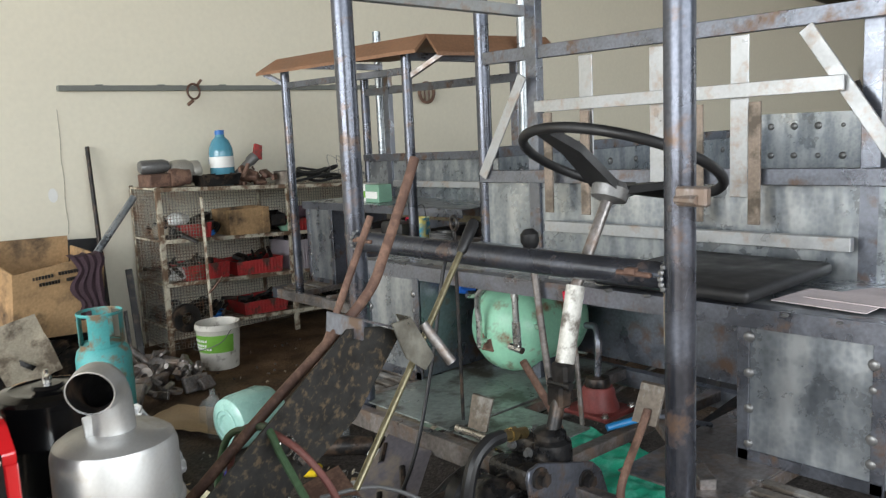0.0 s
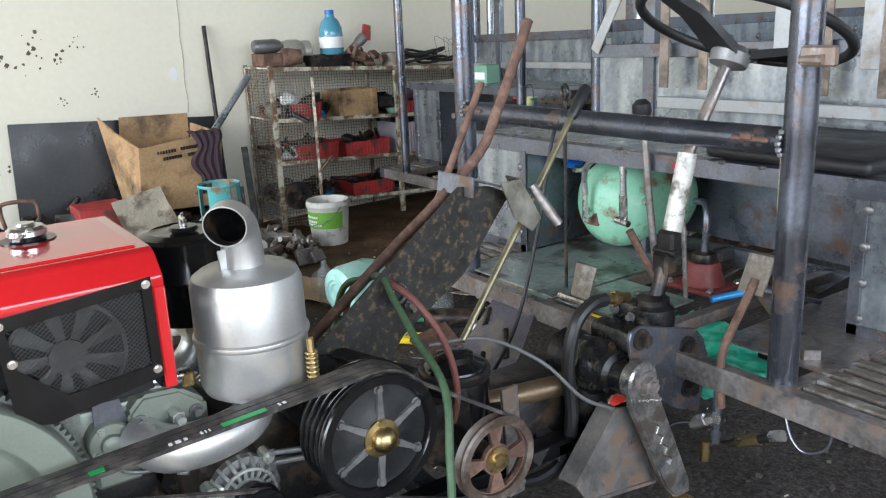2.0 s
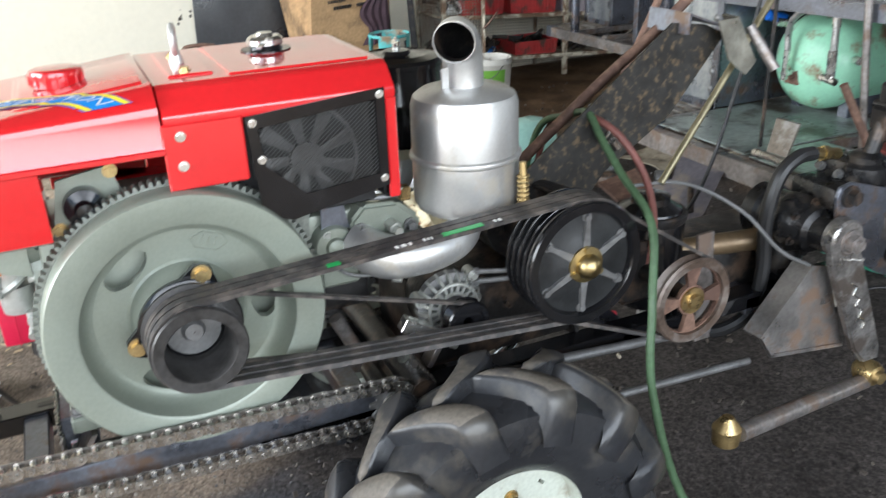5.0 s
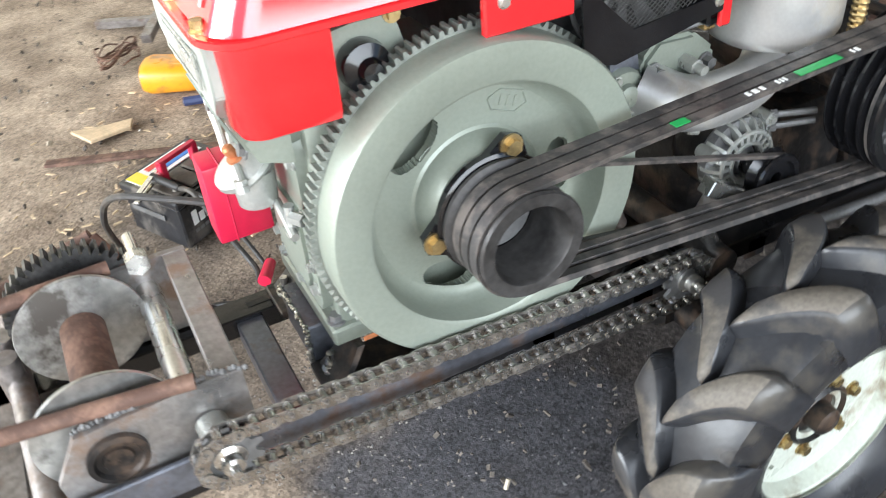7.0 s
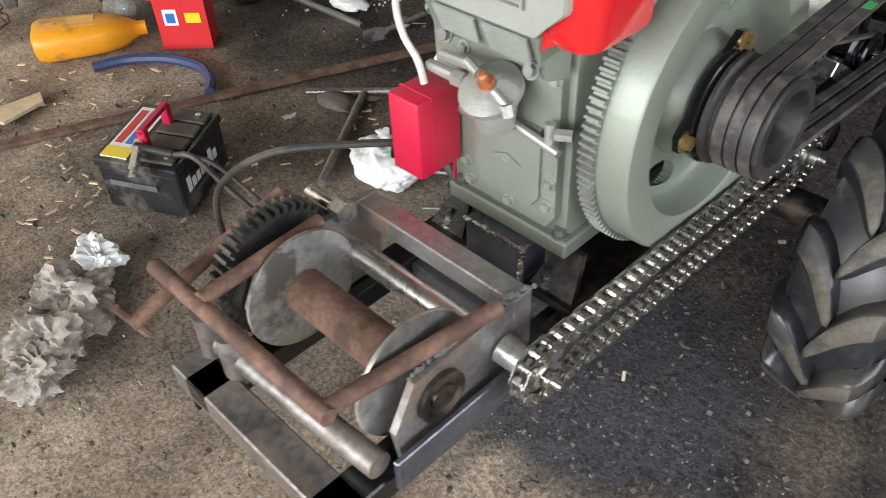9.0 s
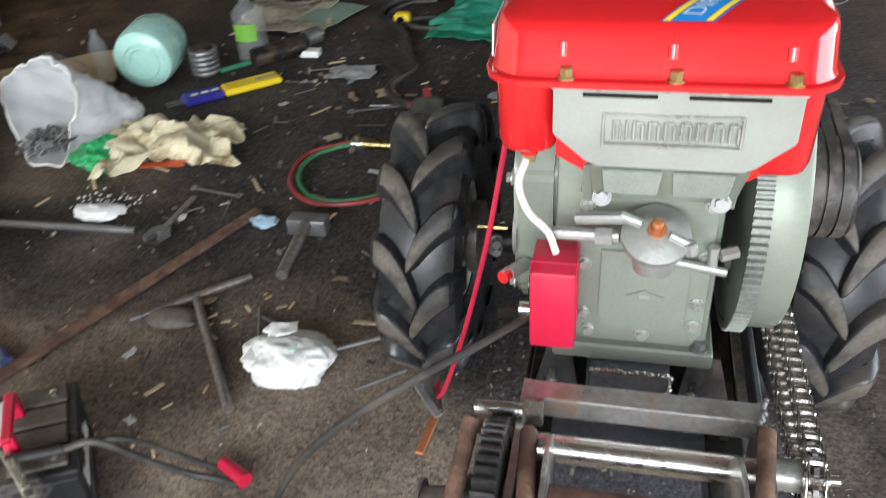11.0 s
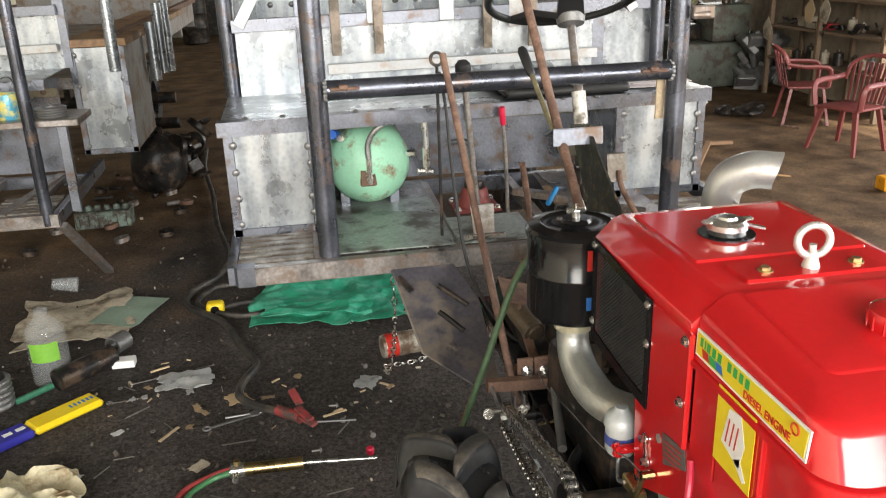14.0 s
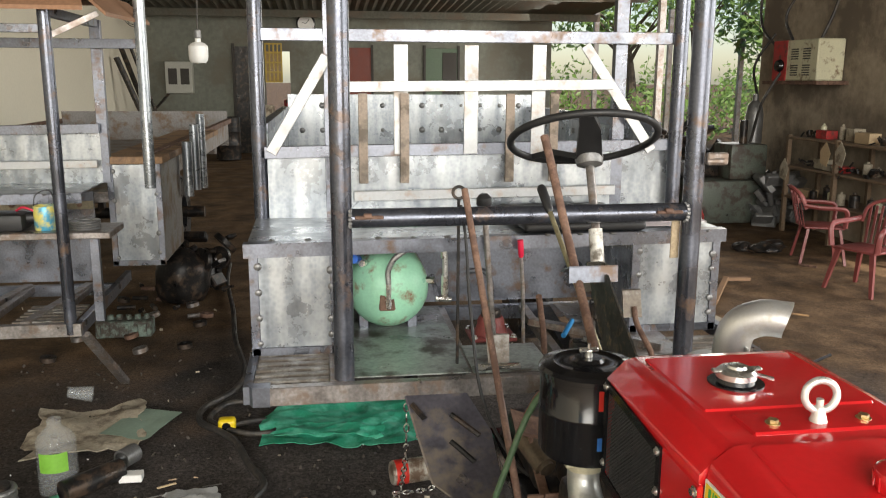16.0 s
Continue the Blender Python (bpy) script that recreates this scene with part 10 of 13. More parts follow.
    # boxes on the second truck's seat
    for k, (x, y, c, lab) in enumerate(((-3.30, 3.98, WHITE, "small white and green carton on the truck seat"), (-3.12, 3.95, GREEN_PL, "small green carton on the truck seat"))):
        t = thing("small_carton", (x, y, 1.172), lab, "carton")
        bm = B()
        box(bm, (x - 0.08, y - 0.06, 1.172), (x + 0.08, y + 0.06, 1.30), 0.003)
        part("carton", bm, c, t)
        bm = B()
        box(bm, (x - 0.075, y - 0.0615, 1.20), (x + 0.06, y - 0.059, 1.25), 0)
        part("print_band", bm, LIME if k == 0 else WHITE, t)
    # things on the earth by the cylinder
    bm = B()
    iron_junk(bm, (-3.85, 2.45, 0.0), (0.40, 0.28, 0.10), 70, 15, 0.07)
    solo("shaft_heap", bm, STEEL_RUST, "heap of rusty shafts and castings on the floor", "scrap", kind="stuff")
    bm = B()
    sheet(bm, (-2.95, 2.35, 0.0), 0.6, 0.42, 0.5, 3, 0.03, 12, 0.004)
    solo("flat_cardboard", bm, CARD, "piece of brown cardboard lying on the floor", "cardboard")


wall_marks()
wall_goods()
wire_shelf()


# ---- things on the earth floor ----
CHIP = mat("pale_wood_chip", (0.55, 0.42, 0.27), 0.8, 0, 0.2, 20, 90, 0.05, per_object=0.3)
ORANGE_PL = mat("orange_plastic", (0.80, 0.33, 0.015), 0.38, 0, 0.06, 7, 60, 0.03, tint=(0.35, 0.17, 0.05), tint_amount=0.05, tint_scale=8)
CARTON_RED = mat("red_carton", (0.60, 0.02, 0.025), 0.5, 0, 0.08, 7, 60, 0.03)
BLUE_HOSE = mat("dull_blue_hose", (0.035, 0.05, 0.13), 0.5, 0, 0.15, 9, 60, 0.05)
TEAL_JAR = mat("teal_jar_plastic", (0.38, 0.64, 0.57), 0.3, 0, 0.08, 7, 60, 0.03)
CREAM_SACK = mat("cream_paper_sack", (0.66, 0.60, 0.42), 0.7, 0, 0.12, 14, 80, 0.3, tint=(0.32, 0.22, 0.11), tint_amount=0.12, tint_scale=7)
FOIL = mat("grey_film", (0.40, 0.41, 0.41), 0.35, 0.2, 0.2, 14, 80, 0.3)
GREEN_BAG = mat("green_thin_bag", (0.04, 0.36, 0.13), 0.4, 0, 0.2, 14, 80, 0.3)
YELLOW_PL = mat("yellow_plastic", (0.80, 0.58, 0.02), 0.4, 0, 0.06, 7, 60, 0.02)
RED_WIRE = mat("pink_red_wire", (0.55, 0.02, 0.06), 0.45, 0, 0.05, 7, 60, 0.0)
BATTERY_BLACK = mat("battery_black", (0.015, 0.015, 0.017), 0.35, 0, 0.3, 9, 80, 0.04, tint=(0.10, 0.09, 0.08), tint_amount=0.08, tint_scale=10)
DUSTY_TOP = mat("dusty_battery_top", (0.10, 0.085, 0.07), 0.7, 0, 0.3, 9, 60, 0.1)
CABLE = mat("black_cable_sheath", (0.028, 0.026, 0.025), 0.55, 0, 0.3, 9, 60, 0.08, tint=(0.07, 0.06, 0.05), tint_amount=0.25, tint_scale=9)


def lay(name, pts, r, m, label, cat, k=6, n=8, group=""):
    bm = B()
    sweep(bm, pts, r, n, k)
    return solo(name, bm, m, label, cat, group)


def bottle(name, center, turn, tilt, h, r, m, label, label_mat=None, cap=None):
    """A ribbed drinks bottle; tilt 90 lies down."""
    t = thing(name, center, label, "bottle")
    M = Matrix.Translation(Vector(center)) @ Matrix.Rotation(turn, 4, "Z") @ Matrix.Rotation(radians(tilt), 4, "X")
    if tilt > 45:
        M = Matrix.Translation((0, 0, r)) @ M
    prof = [(r * 0.7, 0), (r * 0.95, h * 0.02)]
    for k in range(6):
        prof += [(r, h * (0.06 + 0.1 * k)), (r * 0.95, h * (0.11 + 0.1 * k))]
    prof += [(r, h * 0.70), (r * 0.8, h * 0.80), (r * 0.36, h * 0.90), (r * 0.34, h)]
    bm = B()
    lathe(bm, prof, M, 28)
    part("body", bm, m, t)
    if label_mat:
        bm = B()
        arc = [radians(a) for a in range(-150, -64, 12)]
        rim = [[bm.verts.new(M @ Vector((r * 1.012 * math.cos(a), r * 1.012 * math.sin(a), h * f))) for a in arc] for f in (0.36, 0.62)]
        for k in range(len(arc) - 1):
            bm.faces.new((rim[0][k], rim[0][k + 1], rim[1][k + 1], rim[1][k]))
        part("label", bm, label_mat, t)
    if cap:
        bm = B()
        lathe(bm, [(r * 0.40, h * 0.96), (r * 0.40, h * 1.04), (0.001, h * 1.045)], M, 18)
        part("cap", bm, cap, t)
    return t


def spanner(name, a, b, w, m, label, ring=True):
    a, b = Vector(a), Vector(b)
    d = (b - a).normalized()
    s = Vector((-d.y, d.x, 0))
    bm = B()
    beam(bm, a + d * w, b - d * w, w * 0.75, 0.006)
    for e, sg in ((a, 1), (b, -1)):
        if ring and sg == 1:
            torus(bm, e + Vector((0, 0, 0.001)), (0, 0, 1), w * 0.8, 0.004, 20, 6)
        else:
            slab(bm, [e + d * sg * w * 1.2 + s * w * 0.7, e + s * w * 1.0, e - d * sg * w * 0.7 + s * w * 0.8, e - d * sg * w * 0.6 + s * w * 0.4, e + d * sg * w * 0.2 + s * w * 0.35, e + d * sg * w * 0.2 - s * w * 0.35, e - d * sg * w * 0.6 - s * w * 0.4, e - d * sg * w * 0.7 - s * w * 0.8, e - s * w * 1.0, e + d * sg * w * 1.2 - s * w * 0.7], (0, 0, 0.008))
    return solo(name, bm, m, label, "spanner")


def battery():
    t = thing("car_battery", (-1.40, -0.05, 0.0), "black car battery with a red handle and dusty top", "battery")
    o, ux, uy = Vector((-1.44, -0.25, 0)), Vector((0.25, 0.13, 0)), Vector((-0.175, 0.265, 0))
    rot = Matrix((ux.normalized(), uy.normalized(), Vector((0, 0, 1)))).transposed().to_4x4()
    M = Matrix.Translation(o) @ rot @ Matrix.Diagonal((1, 1, 0.9, 1))
    lx, ly = ux.length, uy.length
    bm = B()
    box(bm, (0.006, 0.006, 0.0), (lx - 0.006, ly - 0.006, 0.165), 0.006, M)
    part("case", bm, BATTERY_BLACK, t)
    bm = B()
    box(bm, (0, 0, 0.165), (lx, ly, 0.195), 0.005, M)
    lid = part("lid", bm, BATTERY_BLACK, t)
    for y in np.linspace(0.05, ly - 0.05, 4):
        bm = B()
        box(bm, (0.13, y - 0.028, 0.195), (lx - 0.02, y + 0.035, 0.206), 0.004, M)
        part("cell_cover", bm, DUSTY_TOP, lid)
    bm = B()
    box(bm, (0.02, 0.02, 0.195), (0.11, ly - 0.03, 0.199), 0.001, M)
    part("paper_strip", bm, WHITE, lid, "red and white warning strip")
    for k, m in ((0, RED_INK), (1, BLUE_INK)):
        bm = B()
        box(bm, (0.03 + 0.036 * k, 0.09, 0.199), (0.055 + 0.036 * k, ly - 0.05, 0.2005), 0, M)
        part("print_bar", bm, m, lid)
    bm = B()
    box(bm, (0.02, 0.02, 0.199), (0.11, 0.07, 0.2008), 0, M)
    part("yellow_corner", bm, YELLOW, lid)
    bm = B()
    for y in (0.08, 0.22):
        box(bm, (0.135, y - 0.012, 0.185), (0.165, y + 0.012, 0.275), 0.003, M)
    box(bm, (0.139, 0.068, 0.262), (0.161, 0.232, 0.278), 0.003, M)
    part("handle", bm, RED_BOX, t, "red plastic carrying handle")
    # plain bars for the name on its side
    bm = B()
    y = 0.05
    for k in range(7):
        box(bm, (lx - 0.0075, y, 0.075), (lx - 0.0045, y + 0.022, 0.11 + (0.02 if k in (0, 3, 5) else 0)), 0, M)
        y += 0.029
    part("name_bar", bm, WHITE, t)
    bm = B()
    box(bm, (0.04, -0.0, 0.10), (0.2, 0.003, 0.12), 0, M)
    part("small_bar", bm, GREY_DIM, t)
    for k in range(9):
        bm = B()
        box(bm, (lx - 0.0075, 0.05 + 0.022 * k, 0.045), (lx - 0.0045, 0.066 + 0.022 * k, 0.058), 0, M)
        part("small_bar", bm, GREY_DIM, t)
    for y in (0.05, ly - 0.05):
        bm = B()
        lathe(bm, [(0.011, 0), (0.009, 0.022), (0.001, 0.023)], M @ Matrix.Translation((lx - 0.05, y, 0.195)), 14)
        part("terminal", bm, CHROME, t)
    # clamp and lead
    c = thing("jump_lead_clamp", (-1.28, -0.20, 0.2), "bright steel jump-lead clamp gripping the battery terminal", "clamp")
    bm = B()
    beam(bm, (-1.36, -0.125, 0.205), (-1.23, -0.225, 0.198), 0.022, 0.007)
    beam(bm, (-1.36, -0.13, 0.22), (-1.24, -0.215, 0.217), 0.02, 0.005)
    part("jaw", bm, CHROME, c)
    bm = B()
    tube(bm, (-1.34, -0.15, 0.212), (-1.24, -0.09, 0.20), 0.014, 0.012, 12)
    part("sleeve", bm, CABLE, c)
    lay("jump_lead", [(-1.24, -0.09, 0.20), (-1.17, -0.06, 0.205), (-1.09, -0.02, 0.11), (-1.02, 0.02, 0.03), (-0.96, 0.03, 0.014), (-0.90, 0.02, 0.014)], 0.009, CABLE, "black jump lead running off the battery", "cable")
    lay("jump_lead", [(-1.24, -0.085, 0.20), (-1.13, -0.03, 0.19), (-1.04, 0.03, 0.08), (-0.97, 0.06, 0.012), (-0.92, 0.06, 0.012)], 0.007, CABLE, "thin black lead running off the battery", "cable")
    g = thing("red_grip", (-0.93, 0.06, 0.0), "red rubber clamp grip on the floor", "clamp")
    bm = B()
    tube(bm, (-0.965, 0.075, 0.02), (-0.885, 0.03, 0.02), 0.017, 0.02, 12)
    part("grip", bm, RED_BOX, g)
    lay("starter_cable", [(-0.56, -0.15, 0.012), (-0.68, -0.20, 0.012), (-0.80, -0.22, 0.012), (-0.87, -0.15, 0.012), (-0.84, -0.06, 0.012), (-0.76, -0.13, 0.08), (-0.67, -0.25, 0.27), (-0.555, -0.31, 0.51), (-0.46, -0.31, 0.63), (-0.34, -0.28, 0.72), (-0.25, -0.20, 0.735), (-0.185, -0.10, 0.72)], 0.007, CABLE, "black battery cable climbing to the ignition box", "cable")


def carton_and_bottles():
    t = thing("red_carton", (-2.2, 0.55, 0.0), "open red carton with a yellow and blue print", "carton")
    o, ux, uy = Vector((-2.22, 0.40, 0.0)), Vector((0.16, 0.15, 0)), Vector((-0.14, 0.12, 0))
    rot = Matrix((ux.normalized(), uy.normalized(), Vector((0, 0, 1)))).transposed().to_4x4()
    M = Matrix.Translation(o) @ rot
    w, d, h = 0.20, 0.14, 0.20
    for nm, lo, hi in (("front_side", (0, 0, 0), (w, 0.003, h)), ("back_side", (0, d, 0), (w, d + 0.003, h)), ("end_side", (0, 0.003, 0), (0.003, d, h)), ("end_side", (w - 0.003, 0.003, 0), (w, d, h)), ("base", (0.003, 0.003, 0), (w - 0.003, d, 0.003))):
        bm = B()
        box(bm, lo, hi, 0, M)
        part(nm, bm, CARTON_RED, t)
    for pts in ([(0, 0, h), (w, 0, h), (w - 0.01, 0.05, h + 0.045), (0.01, 0.05, h + 0.045)], [(0, d, h), (w, d, h), (w, d + 0.06, h + 0.03), (0, d + 0.06, h + 0.03)], [(0, 0, h), (0, d, h), (-0.06, d - 0.01, h + 0.01), (-0.06, 0.01, h + 0.01)]):
        bm = B()
        slab(bm, [M @ Vector(p) for p in pts], (0.001, 0.001, 0.002))
        part("flap", bm, CARTON_RED, t)
    for lo, hi, m in (((0.03, -0.002, 0.10), (0.085, 0, 0.165), WHITE), ((0.04, -0.003, 0.11), (0.075, -0.002, 0.15), BLUE_INK), ((0.115, -0.002, 0.11), (0.175, 0, 0.15), YELLOW)):
        bm = B()
        box(bm, lo, hi, 0, M)
        part("print_patch", bm, m, t)
    # orange bottle on its side
    t = thing("orange_bottle", (-2.4, 0.2, 0.0), "orange plastic oil bottle lying on its side", "bottle")
    bm = B()
    rows = []
    a, b = Vector((-2.52, 0.02, 0.075)), Vector((-2.33, 0.40, 0.06))
    d = (b - a)
    s = Vector((-d.y, d.x, 0)).normalized()
    prof = [(0.0, 0.05, 0.03), (0.03, 0.095, 0.06), (0.1, 0.105, 0.07), (0.6, 0.095, 0.065), (0.78, 0.075, 0.055), (0.88, 0.04, 0.035), (0.93, 0.026, 0.026), (1.0, 0.026, 0.026)]
    for f, wx, hz in prof:
        c = a.lerp(b, f)
        rows.append([bm.verts.new(c + s * wx * math.copysign(abs(math.cos(q)) ** 0.7, math.cos(q)) + Vector((0, 0, hz * math.copysign(abs(math.sin(q)) ** 0.7, math.sin(q))))) for q in np.linspace(0, 2 * math.pi, 25)[:-1]])
    for r0, r1 in zip(rows, rows[1:]):
        for k in range(24):
            bm.faces.new((r0[k], r0[(k + 1) % 24], r1[(k + 1) % 24], r1[k]))
    bm.faces.new(rows[0])
    bm.faces.new(rows[-1])
    part("body", bm, ORANGE_PL, t)
    bm = B()
    c = a.lerp(b, 0.45)
    slab(bm, [c + s * 0.03 + Vector((0, 0, 0.070)) - d * 0.12, c - s * 0.05 + Vector((0, 0, 0.062)) - d * 0.12, c - s * 0.05 + Vector((0, 0, 0.060)) + d * 0.12, c + s * 0.03 + Vector((0, 0, 0.068)) + d * 0.12], (0, 0, 0.002))
    part("faded_label", bm, mat("faded_orange_label", (0.75, 0.42, 0.12), 0.6), t)
    t = thing("plastic_cup", (-2.62, 0.42, 0.0), "clear plastic cup lying on the floor", "cup")
    bm = B()
    lathe(bm, [(0.032, 0.0), (0.045, 0.11), (0.048, 0.112), (0.044, 0.11), (0.030, 0.004)], frame_to((-2.56, 0.46, 0.045), (-2.72, 0.36, 0.05)), 24)
    part("cup", bm, CLEAR, t)
    lay("blue_hose", [(-2.26, 0.12, 0.02), (-2.21, 0.24, 0.022), (-2.10, 0.35, 0.02), (-1.95, 0.40, 0.02), (-1.83, 0.37, 0.02), (-1.76, 0.32, 0.02)], 0.020, BLUE_HOSE, "short piece of dull blue hose on the floor", "hose")
    bm = B()
    slab(bm, [(-2.28, -0.34, 0.004), (-2.14, -0.28, 0.004), (-2.17, -0.12, 0.006), (-2.24, -0.10, 0.008), (-2.25, -0.2, 0.004)], (0, 0, 0.012))
    solo("split_wood", bm, CHIP, "pale split piece of wood on the floor", "wood")
    rng = random.Random(31)
    for k in range(5):
        pts = [(-2.92 + 0.09 * math.cos(a * 1.3 + k) + 0.02 * k, -0.03 + 0.10 * math.sin(a + k), 0.02 + 0.02 * k + 0.015 * math.sin(3 * a)) for a in np.linspace(0, 7, 14)]
        lay("rusty_wire", pts, 0.004, RUST, "curled rusty wire on the floor", "wire", 3, 6, "rusty wires")
    bm = B()
    tube(bm, (-2.55, 0.72, 0.035), (-2.42, 1.15, 0.035), 0.035, n=14)
    solo("dark_pipe", bm, GRIME, "thick dark pipe lying on the floor", "pipe")
    t = thing("scrap_frame", (-3.2, 0.35, 0.0), "rusty welded angle frame lying on the floor", "frame")
    for a, b in (((-3.45, -0.05, 0.03), (-3.15, 0.55, 0.03)), ((-3.15, 0.55, 0.03), (-2.85, 0.58, 0.03)), ((-3.3, 0.25, 0.06), (-2.98, 0.12, 0.06)), ((-3.25, 0.5, 0.03), (-3.2, 0.52, 0.3))):
        bm = B()
        beam(bm, a, b, 0.05, 0.04)
        part("bar", bm, STEEL_RUST, t)
    bm = B()
    beam(bm, (-2.06, -0.46, 0.012), (-1.35, 1.225, 0.012), 0.045, 0.014)
    solo("flat_bar", bm, RUST, "long rusty flat bar lying on the floor", "bar")
    # rag pile by the winch
    GREIGE = mat("greige_rag", (0.36, 0.32, 0.28), 0.9, 0, 0.25, 14, 90, 0.5, tint=(0.16, 0.13, 0.11), tint_amount=0.25, tint_scale=14)
    for k, (x, y, sx, sy, m) in enumerate(((-1.12, -0.50, 0.16, 0.11, 0), (-1.02, -0.62, 0.14, 0.11, 0), (-1.20, -0.40, 0.09, 0.07, 1), (-0.93, -0.70, 0.11, 0.09, 0))):
        bm = B()
        crumple(bm, (x, y, 0.0), (sx * 0.85, sy * 0.85, 0.045), 40 + k, 0.95, div=5)
        solo("dirty_rag", bm, WHITE_BAG if m else GREIGE, "dirty white-grey rag crumpled on the floor", "rag", "rag pile")


def tools_on_floor():
    # teal jar
    t = thing("teal_jar", (-2.4, 2.4, 0.0), "teal plastic jar lying on its side", "jar")
    M = frame_to((-2.36, 2.24, 0.15), (-2.42, 2.62, 0.16))
    bm = B()
    lathe(bm, [(0.05, 0.01), (0.06, 0.0), (0.11, 0.0), (0.14, 0.02), (0.15, 0.06), (0.15, 0.24), (0.13, 0.30), (0.06, 0.33), (0.055, 0.37)], M, 40)
    part("body", bm, TEAL_JAR, t)
    bm = B()
    torus(bm, M @ Vector((0, 0, -0.001)), M.to_3x3() @ Vector((0, 0, 1)), 0.085, 0.007, 36, 8)
    part("base_ring", bm, TEAL_JAR, t)
    # white sack with print
    t = thing("woven_sack", (-2.5, 1.8, 0.0), "open white woven sack with blue and green print", "sack")
    c0, tail = Vector((-2.52, 1.68, 0.155)), Vector((-2.20, 1.93, 0.05))
    U, V = Vector((0.20, -0.03, -0.015)), Vector((-0.075, 0.20, 0.168))

    def skin(a, f):
        s = (1 - f) ** 0.8 * (1 + 0.25 * f)
        w = Vector((math.cos(a) * 1.7, math.sin(a) * 1.7, f * 2.4))
        k = s * (1 + 0.20 * noise.noise(w) - 0.16 * abs(noise.noise(w * 2.3)) + 0.07 * noise.noise(w * 5.0))
        corner = 1 + 0.13 * math.cos(3 * a - 1.9) * (1 - f)
        p = c0.lerp(tail, f) + (U * math.cos(a) + V * math.sin(a)) * k * corner
        p.z -= 0.10 * f * (1 - f) + 0.02 * noise.noise(w * 4)
        return Vector((p.x, p.y, max(p.z, 0.004 + 0.004 * f)))

    bm = B()
    rows = [[bm.verts.new(skin(2 * math.pi * i / 48, j / 16 * 0.985)) for i in range(48)] for j in range(17)]
    for r0, r1 in zip(rows, rows[1:]):
        for i in range(48):
            bm.faces.new((r0[i], r0[(i + 1) % 48], r1[(i + 1) % 48], r1[i]))
    bm.faces.new(rows[-1])
    bmesh.ops.solidify(bm, geom=bm.faces, thickness=0.004)
    part("sack", bm, mat("white_woven_sack", (0.80, 0.81, 0.82), 0.6, 0, 0.05, 12, 160, 0.3), t, smooth=60)
    bm = B()
    torus(bm, (0, 0, 0), (0, 0, 1), 1, 0.025, 48, 6)
    for v in bm.verts:
        a = math.atan2(v.co.y, v.co.x)
        v.co = skin(a, 0) + (v.co - Vector((math.cos(a), math.sin(a), 0))) * 0.28
    part("rolled_rim", bm, mat("sack_hem", (0.70, 0.70, 0.68), 0.6, 0, 0.1, 12, 160, 0.3), t)
    bm = B()
    iron_junk(bm, (-2.46, 1.60, 0.03), (0.12, 0.09, 0.035), 110, 55, 0.020)
    solo("metal_swarf", bm, GREY_DIM, "grey metal offcuts lying in the sack", "swarf", kind="stuff")
    inner = lambda a, f: skin(a, f).lerp(c0.lerp(tail, f), 0.07)
    CYAN_INK = mat("cyan_print", (0.05, 0.42, 0.62), 0.5, 0, 0.05, 9, 60, 0.02)
    for a0, a1, f0, f1, m in ((-1.9, -1.2, 0.66, 0.74, LIME), (-1.6, -1.0, 0.75, 0.79, LIME), (-1.9, -1.4, 0.42, 0.45, CYAN_INK), (-1.65, -1.5, 0.31, 0.37, CYAN_INK), (-1.8, -1.66, 0.33, 0.38, LIME)):
        bm = B()
        g = [[bm.verts.new(inner(a0 + (a1 - a0) * i / 4, f0 + (f1 - f0) * j / 2)) for i in range(5)] for j in range(3)]
        for j in range(2):
            for i in range(4):
                bm.faces.new((g[j][i], g[j][i + 1], g[j + 1][i + 1], g[j + 1][i]))
        bmesh.ops.solidify(bm, geom=bm.faces, thickness=0.001)
        part("print_patch", bm, m, t)
    for k in range(4):
        a0 = -2.1 + 0.23 * k
        bm = B()
        p, q, r = inner(a0, 0.50), inner(a0 + 0.15, 0.50), inner(a0, 0.60)
        for u0, u1, v0, v1 in ((0, 1, 0, 0.18), (0, 0.28, 0, 1), (0.5, 1, 0.8, 1) if k % 2 else (0, 1, 0.42, 0.6)):
            slab(bm, [p + (q - p) * u + (r - p) * v for u, v in ((u0, v0), (u1, v0), (u1, v1), (u0, v1))], (0.0003, -0.0008, 0.0006))
        part("print_mark", bm, CYAN_INK, t)
    bottle("clear_bottle", (-3.12, 2.52, 0.0), radians(-115), -90, 0.40, 0.075, CLEAR, "large clear plastic bottle lying on the floor")
    bottle("clear_bottle", (-2.62, 2.30, 0.0), 0, 0, 0.28, 0.045, CLEAR, "small clear plastic bottle standing on the floor")
    bottle("labelled_bottle", (-1.98, 2.68, 0.0), 0.4, 0, 0.34, 0.085, CLEAR, "clear ribbed bottle with a green label", LIME)
    # large bearing and a flanged stub beside the bucket
    t = thing("ball_bearing", (-2.63, 1.29, 0.0), "rusty grey ball bearing lying flat on the floor", "bearing")
    M = Matrix.Translation((-2.63, 1.29, 0.0))
    for nm, prof in (("outer_ring", [(0.064, 0.0), (0.083, 0.0), (0.086, 0.004), (0.086, 0.042), (0.083, 0.046), (0.066, 0.046), (0.062, 0.036)]), ("inner_ring", [(0.034, 0.0), (0.048, 0.0), (0.050, 0.036), (0.047, 0.046), (0.036, 0.046), (0.034, 0.042)])):
        bm = B()
        lathe(bm, prof, M, 36, True)
        part(nm, bm, STEEL_RUST, t)
